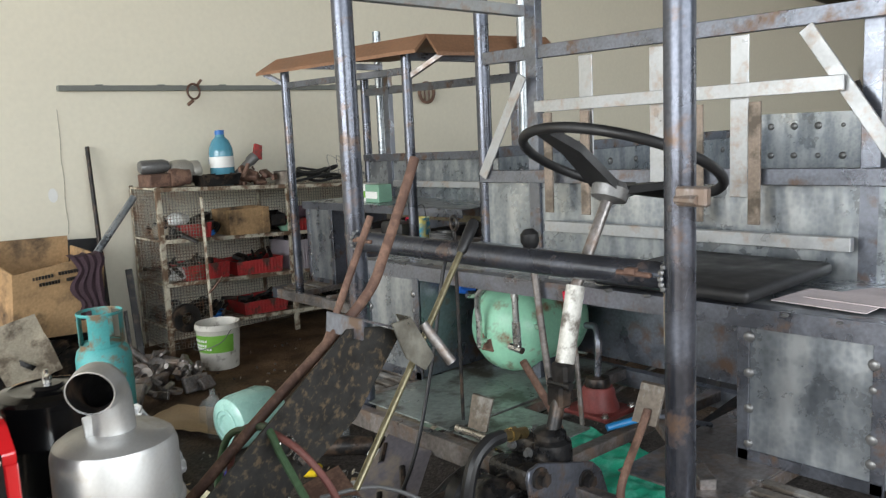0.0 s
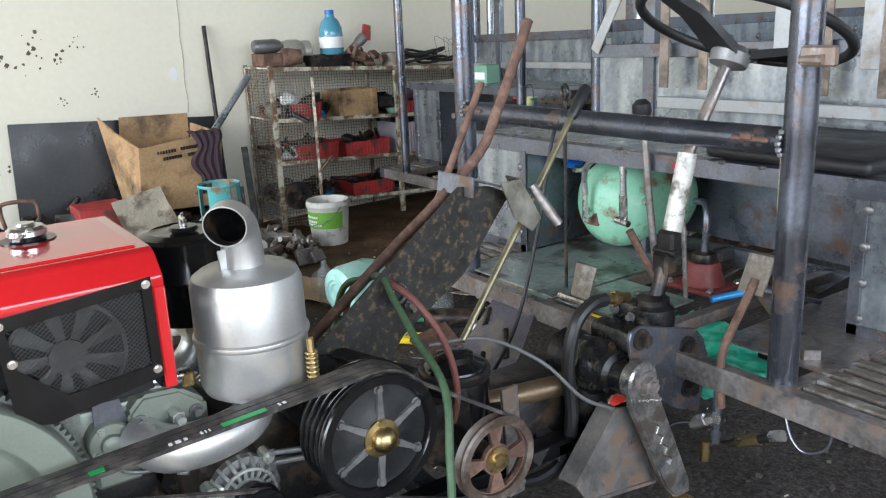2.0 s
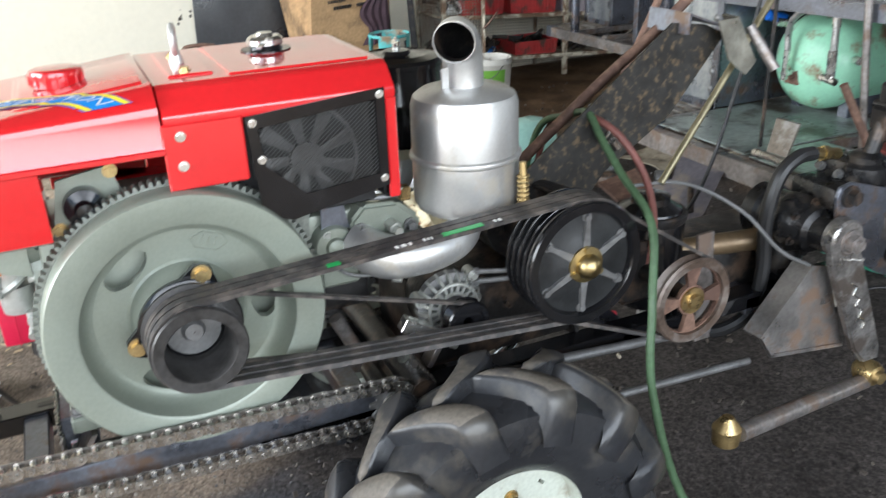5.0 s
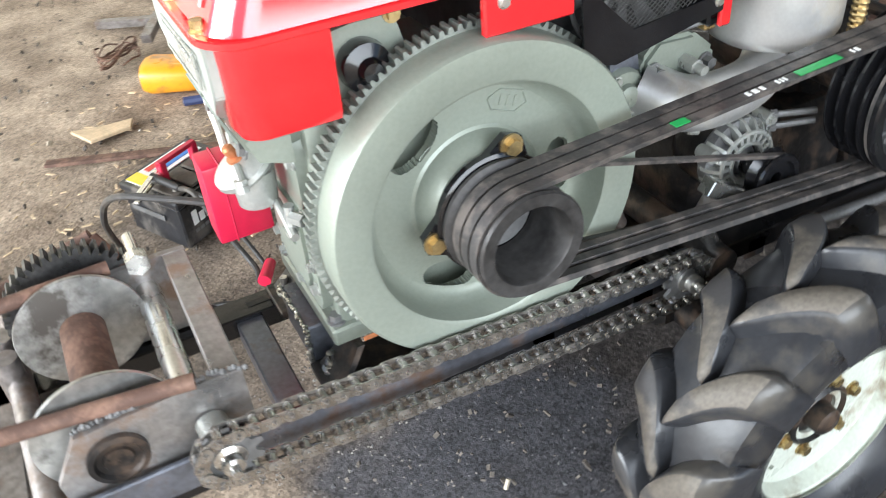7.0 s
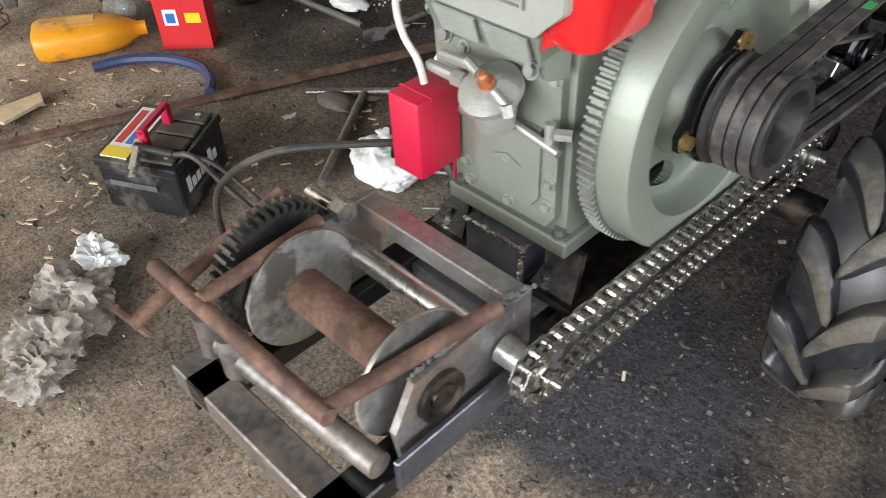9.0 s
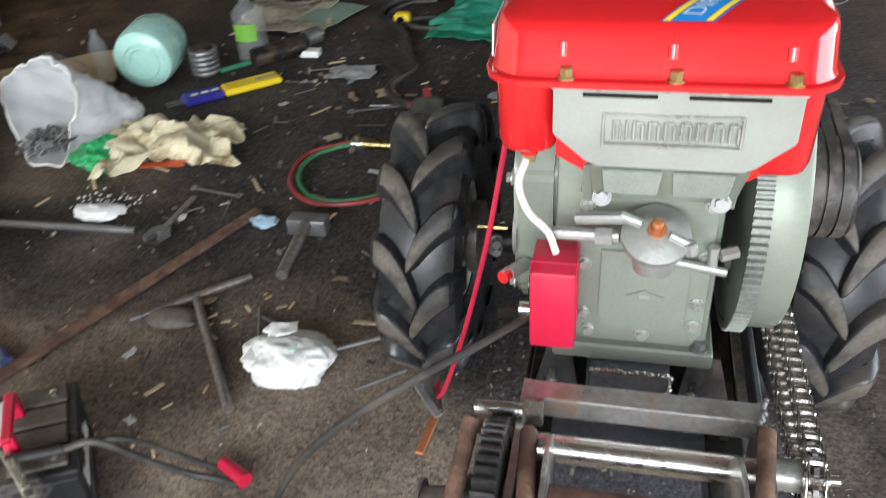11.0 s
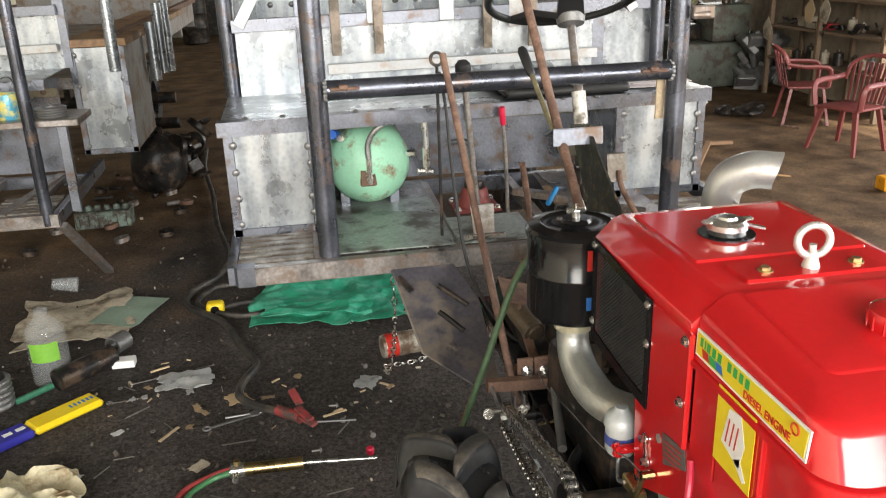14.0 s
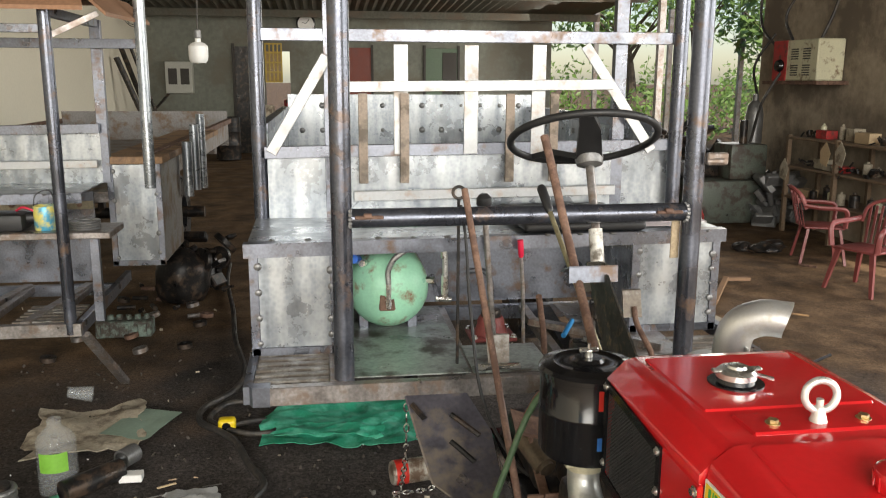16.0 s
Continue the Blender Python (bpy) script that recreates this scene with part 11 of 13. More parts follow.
    for k in range(10):
        a = math.pi * k / 5
        bm = B()
        bmesh.ops.create_icosphere(bm, subdivisions=2, radius=0.0085, matrix=M @ Matrix.Translation((0.056 * math.cos(a), 0.056 * math.sin(a), 0.026)))
        part("ball", bm, GREY_DIM, t)
    t = thing("flanged_stub", (-2.40, 0.90, 0.0), "black iron stub shaft standing on its flange", "shaft")
    bm = B()
    lathe(bm, [(0.02, 0.0), (0.078, 0.0), (0.082, 0.006), (0.080, 0.018), (0.045, 0.030), (0.032, 0.045), (0.028, 0.15), (0.022, 0.155), (0.018, 0.14), (0.001, 0.14)], Matrix.Translation((-2.40, 0.90, 0.0)) @ Matrix.Rotation(radians(6), 4, "Y"), 32)
    part("flange", bm, GRIME, t)
    bm = B()
    tube(bm, (-2.375, 0.925, 0.155), (-2.362, 0.935, 0.172), 0.012, n=12)
    part("blue_plug", bm, BLUE_INK, t)
    # reel
    t = thing("wire_reel", (-2.15, 2.45, 0.0), "steel coil reel standing on the floor", "reel")
    for k in range(5):
        bm = B()
        torus(bm, (-2.15, 2.46, 0.025 + 0.026 * k), (0, 0, 1), 0.062, 0.013, 28, 8)
        part("coil", bm, GREY_DIM, t)
    bm = B()
    tube(bm, (-2.15, 2.46, 0.0), (-2.15, 2.46, 0.15), 0.05, n=20)
    part("core", bm, GRIME, t)
    # electrode pack
    t = thing("electrode_pack", (-1.95, 2.25, 0.0), "yellow and blue packet of welding electrodes, torn open", "packet")
    a, b = Vector((-2.10, 2.10, 0.018)), Vector((-1.74, 2.42, 0.018))
    d = (b - a).normalized()
    mid = a.lerp(b, 0.40)
    bm = B()
    beam(bm, mid, b, 0.112, 0.034, bev=0.012)
    part("sleeve", bm, YELLOW_PL, t)
    bm = B()
    beam(bm, a, mid, 0.114, 0.036, bev=0.012)
    part("sleeve_end", bm, mat("blue_packet", (0.03, 0.03, 0.28), 0.4, 0, 0.08, 9, 60, 0.03), t)
    s = Vector((-d.y, d.x, 0))
    for k in range(6):
        q = b - d * (0.03 + 0.018 * k)
        bm = B()
        slab(bm, [q + s * 0.014 + Vector((0, 0, 0.0168)), q - s * 0.012 + Vector((0, 0, 0.0168)), q - s * 0.012 + d * 0.009 + Vector((0, 0, 0.0168)), q + s * 0.014 + d * 0.009 + Vector((0, 0, 0.0168))], (0, 0, 0.001))
        part("name_bar", bm, BLUE_INK, t)
    for k in range(3):
        q = a + d * (0.04 + 0.05 * k)
        bm = B()
        slab(bm, [q + s * 0.012 + Vector((0, 0, 0.0178)), q - s * 0.012 + Vector((0, 0, 0.0178)), q - s * 0.012 + d * 0.035 + Vector((0, 0, 0.0178)), q + s * 0.012 + d * 0.035 + Vector((0, 0, 0.0178))], (0, 0, 0.001))
        part("name_bar", bm, WHITE, t)
    rng = random.Random(3)
    for k in range(12):
        bm = B()
        o = a + s * rng.uniform(-0.035, 0.035) + Vector((0, 0, rng.uniform(-0.006, 0.006)))
        tube(bm, o, o - d * rng.uniform(0.03, 0.09), 0.0022, n=6)
        part("electrode", bm, GREY_DIM, t)
    spanner("ring_spanner", (-1.69, 2.38, 0.006), (-1.545, 2.40, 0.006), 0.013, CHROME, "bright ring spanner beside the electrode packet", False)
    # crumpled sack, bags
    bm = B()
    sheet(bm, (-1.92, 1.63, 0.0), 0.54, 0.44, 0.35, 71, 0.13, 36, 0.003, 0.35)
    cs = thing("cream_sack", (-1.95, 1.62, 0.0), "crumpled cream paper sack with an orange stripe on the floor", "sack")
    part("sheet", bm, CREAM_SACK, cs)
    bm = B()
    sheet(bm, (-1.85, 1.43, 0.052), 0.20, 0.05, 0.12, 12, 0.02, 10, 0.002, 0.2)
    part("orange_stripe", bm, mat("orange_print", (0.62, 0.11, 0.04), 0.6, 0, 0.15, 14, 80, 0.2), cs)
    bm = B()
    crumple(bm, (-2.08, 1.55, 0.01), (0.10, 0.08, 0.05), 61, 0.4, div=3)
    part("folded_corner", bm, CREAM_SACK, cs)
    bm = B()
    crumple(bm, (-2.17, 1.49, 0.0), (0.105, 0.095, 0.065), 6, 0.75, div=4)
    solo("green_bag", bm, GREEN_BAG, "crumpled thin green plastic bag", "bag")
    bm = B()
    crumple(bm, (-1.96, 1.13, 0.0), (0.115, 0.055, 0.025), 9, 0.5)
    solo("white_lump", bm, WHITE_BAG, "torn white plastic lump with powder", "plastic")
    rng = random.Random(77)
    bm = B()
    for k in range(70):
        bmesh.ops.create_icosphere(bm, subdivisions=1, radius=rng.uniform(0.002, 0.006), matrix=Matrix.Translation((-1.98 + rng.gauss(0, 0.07), 1.24 + rng.gauss(0, 0.04), 0.003)))
    solo("white_powder", bm, WHITE_BAG, "spilt white crumbs on the floor", "powder", kind="stuff")
    bm = B()
    crumple(bm, (-0.925, 0.425, 0.0), (0.130, 0.100, 0.070), 23, 0.30, div=5)
    bag = thing("white_bag", (-0.93, 0.46, 0.0), "crumpled white plastic shopping bag with green print", "bag")
    part("bag", bm, WHITE_BAG, bag, smooth=80)
    for dx, dy, w in ((0.0, 0.0, 0.05), (0.05, 0.022, 0.04)):
        bm = B()
        sheet(bm, (-0.905 + dx, 0.405 + dy, 0.112 - 0.3 * dx), w, 0.022, 0.35, 5, 0.004, 6, 0.001, 0.3)
        part("green_print", bm, mat("mint_print", (0.45, 0.70, 0.60), 0.5, 0, 0.2, 40, 160, 0.1), bag)
    for k in range(2):
        bm = B()
        sheet(bm, (-0.95 - 0.05 * k, 0.475 - 0.06 * k, 0.085), 0.09, 0.05, 0.5 + k, 31 + k, 0.05, 10, 0.0015, 0.3)
        part("bag_handle", bm, WHITE_BAG, bag, smooth=80)
    bm = B()
    crumple(bm, (-1.30, 1.15, 0.0), (0.055, 0.035, 0.02), 29, 0.6)
    solo("blue_film", bm, mat("pale_blue_film", (0.30, 0.42, 0.52), 0.3, 0, 0.2, 14, 80, 0.2), "crumpled pale blue plastic film", "film")
    bm = B()
    crumple(bm, (-1.37, 0.59, 0.0), (0.085, 0.055, 0.02), 33, 0.3)
    solo("flat_stone", bm, mat("grey_stone", (0.14, 0.12, 0.105), 0.85, 0, 0.25, 9, 70, 0.3), "flat grey stone on the floor", "stone")
    # tools
    bm = B()
    tube(bm, (-2.75, 1.0, 0.014), (-1.75, 1.035, 0.014), 0.014, n=12)
    solo("steel_rod", bm, GREY_DIM, "grey steel pipe lying on the floor", "rod")
    t = thing("sledge_hammer", (-1.11, 1.06, 0.0), "short sledge hammer with a pipe handle", "hammer")
    bm = B()
    box(bm, (-1.19, 1.095, 0.0), (-1.045, 1.16, 0.065), 0.010, seg=2)
    part("head", bm, GREY_DIM, t, "worn steel hammer head")
    bm = B()
    tube(bm, (-1.115, 1.11, 0.05), (-1.105, 0.83, 0.028), 0.021, n=14)
    part("handle", bm, STEEL_RUST, t)
    t = thing("adjustable_wrench", (-1.65, 1.15, 0.0), "worn adjustable wrench on the floor", "wrench")
    bm = B()
    beam(bm, (-1.655, 1.06, 0.009), (-1.645, 1.29, 0.009), 0.028, 0.012, bev=0.004)
    part("handle", bm, STEEL_RUST, t)
    bm = B()
    slab(bm, [(-1.625, 1.07, 0.003), (-1.61, 1.03, 0.003), (-1.63, 0.985, 0.003), (-1.645, 1.0, 0.003), (-1.64, 1.03, 0.003), (-1.665, 1.03, 0.003), (-1.68, 0.985, 0.003), (-1.70, 0.995, 0.003), (-1.695, 1.05, 0.003), (-1.675, 1.075, 0.003)], (0, 0, 0.016))
    part("jaw", bm, GREY_DIM, t)
    spanner("open_spanner", (-1.68, 1.36, 0.006), (-1.47, 1.32, 0.006), 0.014, GREY_DIM, "open-ended spanner by the paper sack")
    t = thing("pipe_tee_bar", (-1.3, 0.65, 0.0), "welded T-handle made of rusty pipe", "tool")
    for a, b, r in (((-1.50, 0.56, 0.016), (-1.21, 0.825, 0.016), 0.013), ((-1.335, 0.685, 0.016), (-1.03, 0.25, 0.016), 0.014)):
        bm = B()
        tube(bm, a, b, r, n=12)
        part("pipe", bm, STEEL_RUST, t)
    for k, (a, b) in enumerate((((-0.845, 0.522, 0.008), (-0.71, 0.60, 0.008)), ((-0.72, 0.385, 0.006), (-0.60, 0.48, 0.006)), ((-1.05, 0.50, 0.006), (-1.12, 0.68, 0.01)), ((-1.12, 0.655, 0.006), (-1.02, 0.60, 0.012)), ((-1.20, 2.16, 0.004), (-0.98, 2.18, 0.004)))):
        bm = B()
        tube(bm, a, b, 0.005 if k else 0.008, n=8)
        solo("thin_rod", bm, GREY_DIM, "thin steel rod lying on the floor", "rod", "thin rods")
    # torch
    t = thing("cutting_torch", (-0.95, 1.74, 0.0), "brass cutting torch with a steel nozzle tube", "torch")
    for nm, a, b, r, m in (("grip", (-1.10, 1.745, 0.03), (-0.895, 1.74, 0.03), 0.023, BRASS), ("nozzle_tube", (-0.895, 1.74, 0.03), (-0.63, 1.73, 0.018), 0.008, CHROME), ("valve_block", (-1.15, 1.745, 0.03), (-1.10, 1.745, 0.03), 0.026, CHROME), ("knob", (-1.125, 1.745, 0.045), (-1.125, 1.745, 0.07), 0.012, BRASS), ("knob", (-1.13, 1.71, 0.03), (-1.13, 1.68, 0.03), 0.011, CHROME)):
        bm = B()
        tube(bm, a, b, r, n=14)
        part(nm, bm, m, t)
    RHOSE = mat("red_torch_hose", (0.26, 0.035, 0.035), 0.5, 0, 0.2, 9, 60, 0.05)
    GHOSE = mat("green_torch_hose", (0.04, 0.15, 0.06), 0.5, 0, 0.2, 9, 60, 0.05)
    lay("torch_hose", [(-1.15, 1.755, 0.03), (-1.22, 1.75, 0.014), (-1.31, 1.68, 0.012), (-1.335, 1.55, 0.012), (-1.29, 1.40, 0.012), (-1.17, 1.30, 0.012), (-1.02, 1.31, 0.012), (-0.88, 1.38, 0.012), (-0.76, 1.36, 0.012), (-0.70, 1.34, 0.02)], 0.010, RHOSE, "red gas hose looped on the floor to the torch", "hose")
    lay("torch_hose", [(-1.15, 1.735, 0.03), (-1.22, 1.73, 0.012), (-1.285, 1.66, 0.012), (-1.305, 1.55, 0.012), (-1.26, 1.42, 0.012), (-1.16, 1.325, 0.012), (-1.02, 1.335, 0.012), (-0.88, 1.405, 0.012), (-0.76, 1.38, 0.012), (-0.70, 1.36, 0.01)], 0.010, GHOSE, "green gas hose looped on the floor to the torch", "hose")


def floor_by_cab():
    bm = B()
    sheet(bm, (-2.02, 3.3, 0.0), 0.52, 0.60, 0.15, 81, 0.045, 16, 0.006, 0.3)
    solo("beige_sheet", bm, RAG, "torn beige cardboard sheet on the floor", "cardboard")
    bm = B()
    sheet(bm, (-1.76, 3.32, 0.02), 0.26, 0.34, -0.4, 82, 0.02, 8, 0.002, 0.05)
    solo("green_paper", bm, mat("grey_green_paper", (0.22, 0.30, 0.24), 0.8, 0, 0.1, 9, 60, 0.05), "grey-green folded paper on the floor", "paper")
    t = thing("plastic_cup", (-2.14, 3.66, 0.0), "crushed clear plastic cup on the floor", "cup")
    bm = B()
    lathe(bm, [(0.03, 0.0), (0.045, 0.13), (0.048, 0.13), (0.042, 0.128), (0.028, 0.004)], frame_to((-2.22, 3.66, 0.09), (-2.05, 3.68, 0.06)), 20)
    part("cup", bm, CLEAR, t)
    t = thing("rubber_bush", (-1.86, 2.62, 0.0), "black oily sleeve on a green stick", "sleeve")
    bm = B()
    tube(bm, (-1.93, 2.56, 0.05), (-1.74, 2.76, 0.05), 0.05, n=18)
    part("sleeve", bm, GRIME, t)
    bm = B()
    tube(bm, (-2.08, 2.47, 0.016), (-1.95, 2.56, 0.03), 0.014, n=10)
    part("stick", bm, mat("dark_green_stick", (0.03, 0.15, 0.09), 0.5), t)
    bm = B()
    lathe(bm, [(0.035, 0), (0.045, 0), (0.045, 0.09), (0.035, 0.09)], frame_to((-1.76, 2.86, 0.046), (-1.70, 2.96, 0.046)), 20, True)
    solo("pipe_socket", bm, GREY_DIM, "short steel pipe socket on the floor", "socket")
    bm = B()
    box(bm, (-1.74, 2.71, 0), (-1.64, 2.77, 0.035), 0.003)
    solo("small_box", bm, WHITE, "small white card box on the floor", "box")
    for k, (x, y, w, d, m, lab) in enumerate(((-1.39, 2.50, 0.22, 0.15, FOIL, "crumpled grey plastic film on the floor"), (-0.62, 2.30, 0.09, 0.10, FOIL, "scrap of clear film on the floor"), (-1.16, 2.31, 0.10, 0.09, CARD, "torn scrap of card on the floor"), (-1.70, 1.60, 0.12, 0.07, RAG, "brown paper scrap on the floor"), (-1.27, 1.84, 0.07, 0.05, RAG, "round paper scrap on the floor"))):
        bm = B()
        sheet(bm, (x, y, 0.0), w, d, k, 90 + k, 0.03 if m is FOIL else 0.008, 10, 0.002, 0.4)
        solo("floor_scrap", bm, m, lab, "scrap")
    t = thing("tape_measure", (-1.32, 3.23, 0.0), "yellow tape measure with a black disc", "tape measure")
    bm = B()
    box(bm, (-1.365, 3.20, 0.0), (-1.275, 3.27, 0.07), 0.02, seg=3)
    part("case", bm, YELLOW_PL, t)
    bm = B()
    tube(bm, (-1.32, 3.20, 0.036), (-1.32, 3.194, 0.036), 0.022, n=20)
    part("disc", bm, BLACK, t)
    lay("welding_cable", [(-1.72, 7.2, 0.02), (-1.66, 6.4, 0.02), (-1.52, 5.5, 0.02), (-1.43, 4.75, 0.02), (-1.31, 4.1, 0.02), (-1.34, 3.75, 0.02), (-1.47, 3.52, 0.02), (-1.47, 3.33, 0.02), (-1.36, 3.19, 0.02), (-1.26, 3.05, 0.02), (-1.17, 2.78, 0.02), (-1.09, 2.58, 0.02), (-1.14, 2.42, 0.02), (-1.15, 2.30, 0.02), (-1.08, 2.20, 0.02), (-0.99, 2.13, 0.025)], 0.018, CABLE, "thick black welding cable snaking over the floor", "cable")
    lay("welding_cable", [(-1.36, 3.19, 0.018), (-1.25, 3.28, 0.018), (-1.12, 3.30, 0.018), (-1.06, 3.22, 0.018), (-1.10, 3.14, 0.018), (-1.25, 3.16, 0.02), (-1.42, 3.34, 0.02), (-1.36, 3.55, 0.018), (-1.2, 3.6, 0.018)], 0.015, CABLE, "loop of black welding cable beside the tarp", "cable")
    t = thing("electrode_holder", (-0.92, 2.05, 0.0), "red welding electrode clamp holding a rod", "welding clamp")
    bm = B()
    tube(bm, (-0.99, 2.13, 0.03), (-0.90, 2.05, 0.03), 0.022, 0.025, 12)
    worn_red = mat("worn_red_plastic", (0.24, 0.035, 0.035), 0.6, 0, 0.3, 20, 90, 0.1, tint=(0.06, 0.045, 0.04), tint_amount=0.35, tint_scale=25)
    part("grip", bm, worn_red, t)
    for a, b in (((-0.90, 2.05, 0.035), (-0.845, 1.985, 0.03)), ((-0.91, 2.08, 0.06), (-0.86, 2.0, 0.045)), ((-0.90, 2.10, 0.06), (-0.93, 2.16, 0.10))):
        bm = B()
        beam(bm, a, b, 0.03, 0.014)
        part("jaw", bm, worn_red, t)
    bm = B()
    tube(bm, (-0.86, 2.0, 0.035), (-0.685, 2.01, 0.015), 0.004, n=8)
    part("electrode", bm, GREY_DIM, t)
    spanner("floor_spanner", (-1.265, 2.09, 0.006), (-1.08, 2.16, 0.006), 0.018, GREY_DIM, "long ring spanner on the oily floor")
    bm = B()
    lathe(bm, [(0.014, 0), (0.016, 0.02), (0.012, 0.026), (0.001, 0.027)], Matrix.Translation((-0.65, 1.79, 0)), 16)
    solo("bottle_top", bm, RED_BOX, "small red plastic cap on the floor", "cap")
    # tarp under the cab
    bm = B()
    sheet(bm, (-0.71, 3.32, 0.0), 0.80, 0.72, -0.12, 95, 0.05, 34, 0.003, 0.12)
    tp = thing("green_tarp", (-0.71, 3.32, 0.0), "crumpled green woven tarp under the cab", "tarp")
    part("sheet", bm, GREEN_TARP, tp)
    bm = B()
    sheet(bm, (-0.80, 3.05, 0.035), 0.55, 0.16, -0.2, 44, 0.05, 24, 0.003, 0.2)
    part("folded_edge", bm, GREEN_TARP, tp)
    # can and chain
    t = thing("spray_can", (-0.42, 2.55, 0.0), "dirty red and white can lying on the floor", "can")
    M = frame_to((-0.53, 2.54, 0.055), (-0.30, 2.58, 0.055))
    bm = B()
    lathe(bm, [(0.02, 0), (0.05, 0.005), (0.055, 0.015), (0.055, 0.21), (0.045, 0.23), (0.02, 0.235)], M, 28)
    part("body", bm, mat("stained_white_can", (0.45, 0.42, 0.36), 0.4, 0.2, 0.15, 9, 60, 0.05, tint=(0.14, 0.09, 0.06), tint_amount=0.3, tint_scale=12), t)
    bm = B()
    lathe(bm, [(0.0558, 0.02), (0.0558, 0.075)], M, 28)
    part("red_band", bm, RED_INK, t)
    t = thing("hanging_chain", (-0.5, 2.2, 0.0), "bright link chain hanging from the front beam", "chain")
    bm = B()
    loop = [(0.009 * math.cos(a), 0, 0.017 * math.sin(a)) for a in np.linspace(0, 2 * math.pi, 13)[:-1]]
    sweep(bm, loop, 0.0032, 6, 1, closed=True)
    me = finish(bm, "chain_link", CHROME)
    line = smooth_path([(-0.515, 1.93, 0.66), (-0.515, 1.96, 0.45), (-0.52, 2.10, 0.22), (-0.525, 2.28, 0.06), (-0.52, 2.42, 0.02), (-0.45, 2.44, 0.012), (-0.36, 2.46, 0.012), (-0.29, 2.52, 0.012)], 10)
    acc, k, last = 0.0, 0, line[0]
    for p in line[1:]:
        acc += (p - last).length
        if acc > 0.026:
            ob = new("chain_link", me)
            ob.parent = t
            d = (p - last).normalized()
            ob.matrix_basis = Matrix.Translation(p - t.location) @ Vector((0, 0, 1)).rotation_difference(d).to_matrix().to_4x4() @ Matrix.Rotation(math.pi / 2 * (k % 2), 4, "Z")
            acc, k = 0.0, k + 1
        last = p
    # wire, clamp and tubes round the engine
    lay("red_wire", [(-0.236, 0.183, 0.98), (-0.252, 0.155, 0.93), (-0.270, 0.15, 0.83), (-0.30, 0.15, 0.67), (-0.355, 0.17, 0.44), (-0.43, 0.26, 0.18), (-0.475, 0.34, 0.06), (-0.49, 0.42, 0.03), (-0.50, 0.40, 0.02)], 0.0055, RED_WIRE, "pink-red wire hanging down beside the engine", "wire")
    t = thing("earth_clamp", (-0.5, 0.3, 0.0), "copper-jawed earth clamp on the floor", "clamp")
    for a, b, w, m in (((-0.50, 0.42, 0.02), (-0.47, 0.30, 0.035), 0.03, GREY_DIM), ((-0.52, 0.40, 0.045), (-0.47, 0.30, 0.045), 0.025, GREY_DIM), ((-0.47, 0.30, 0.04), (-0.49, 0.18, 0.02), 0.022, COPPER), ((-0.46, 0.28, 0.05), (-0.54, 0.36, 0.09), 0.02, GREY_DIM)):
        bm = B()
        beam(bm, a, b, w, 0.008)
        part("jaw", bm, m, t)
    lay("clear_tube", [(-0.188, -0.095, 1.008), (-0.200, -0.098, 0.967), (-0.186, -0.10, 0.921), (-0.156, -0.10, 0.887), (-0.143, -0.10, 0.850)], 0.006, mat("milky_tube", (0.70, 0.68, 0.62), 0.35, 0, 0.05, 9, 60, 0), "milky fuel tube from the tank to the strainer", "tube")


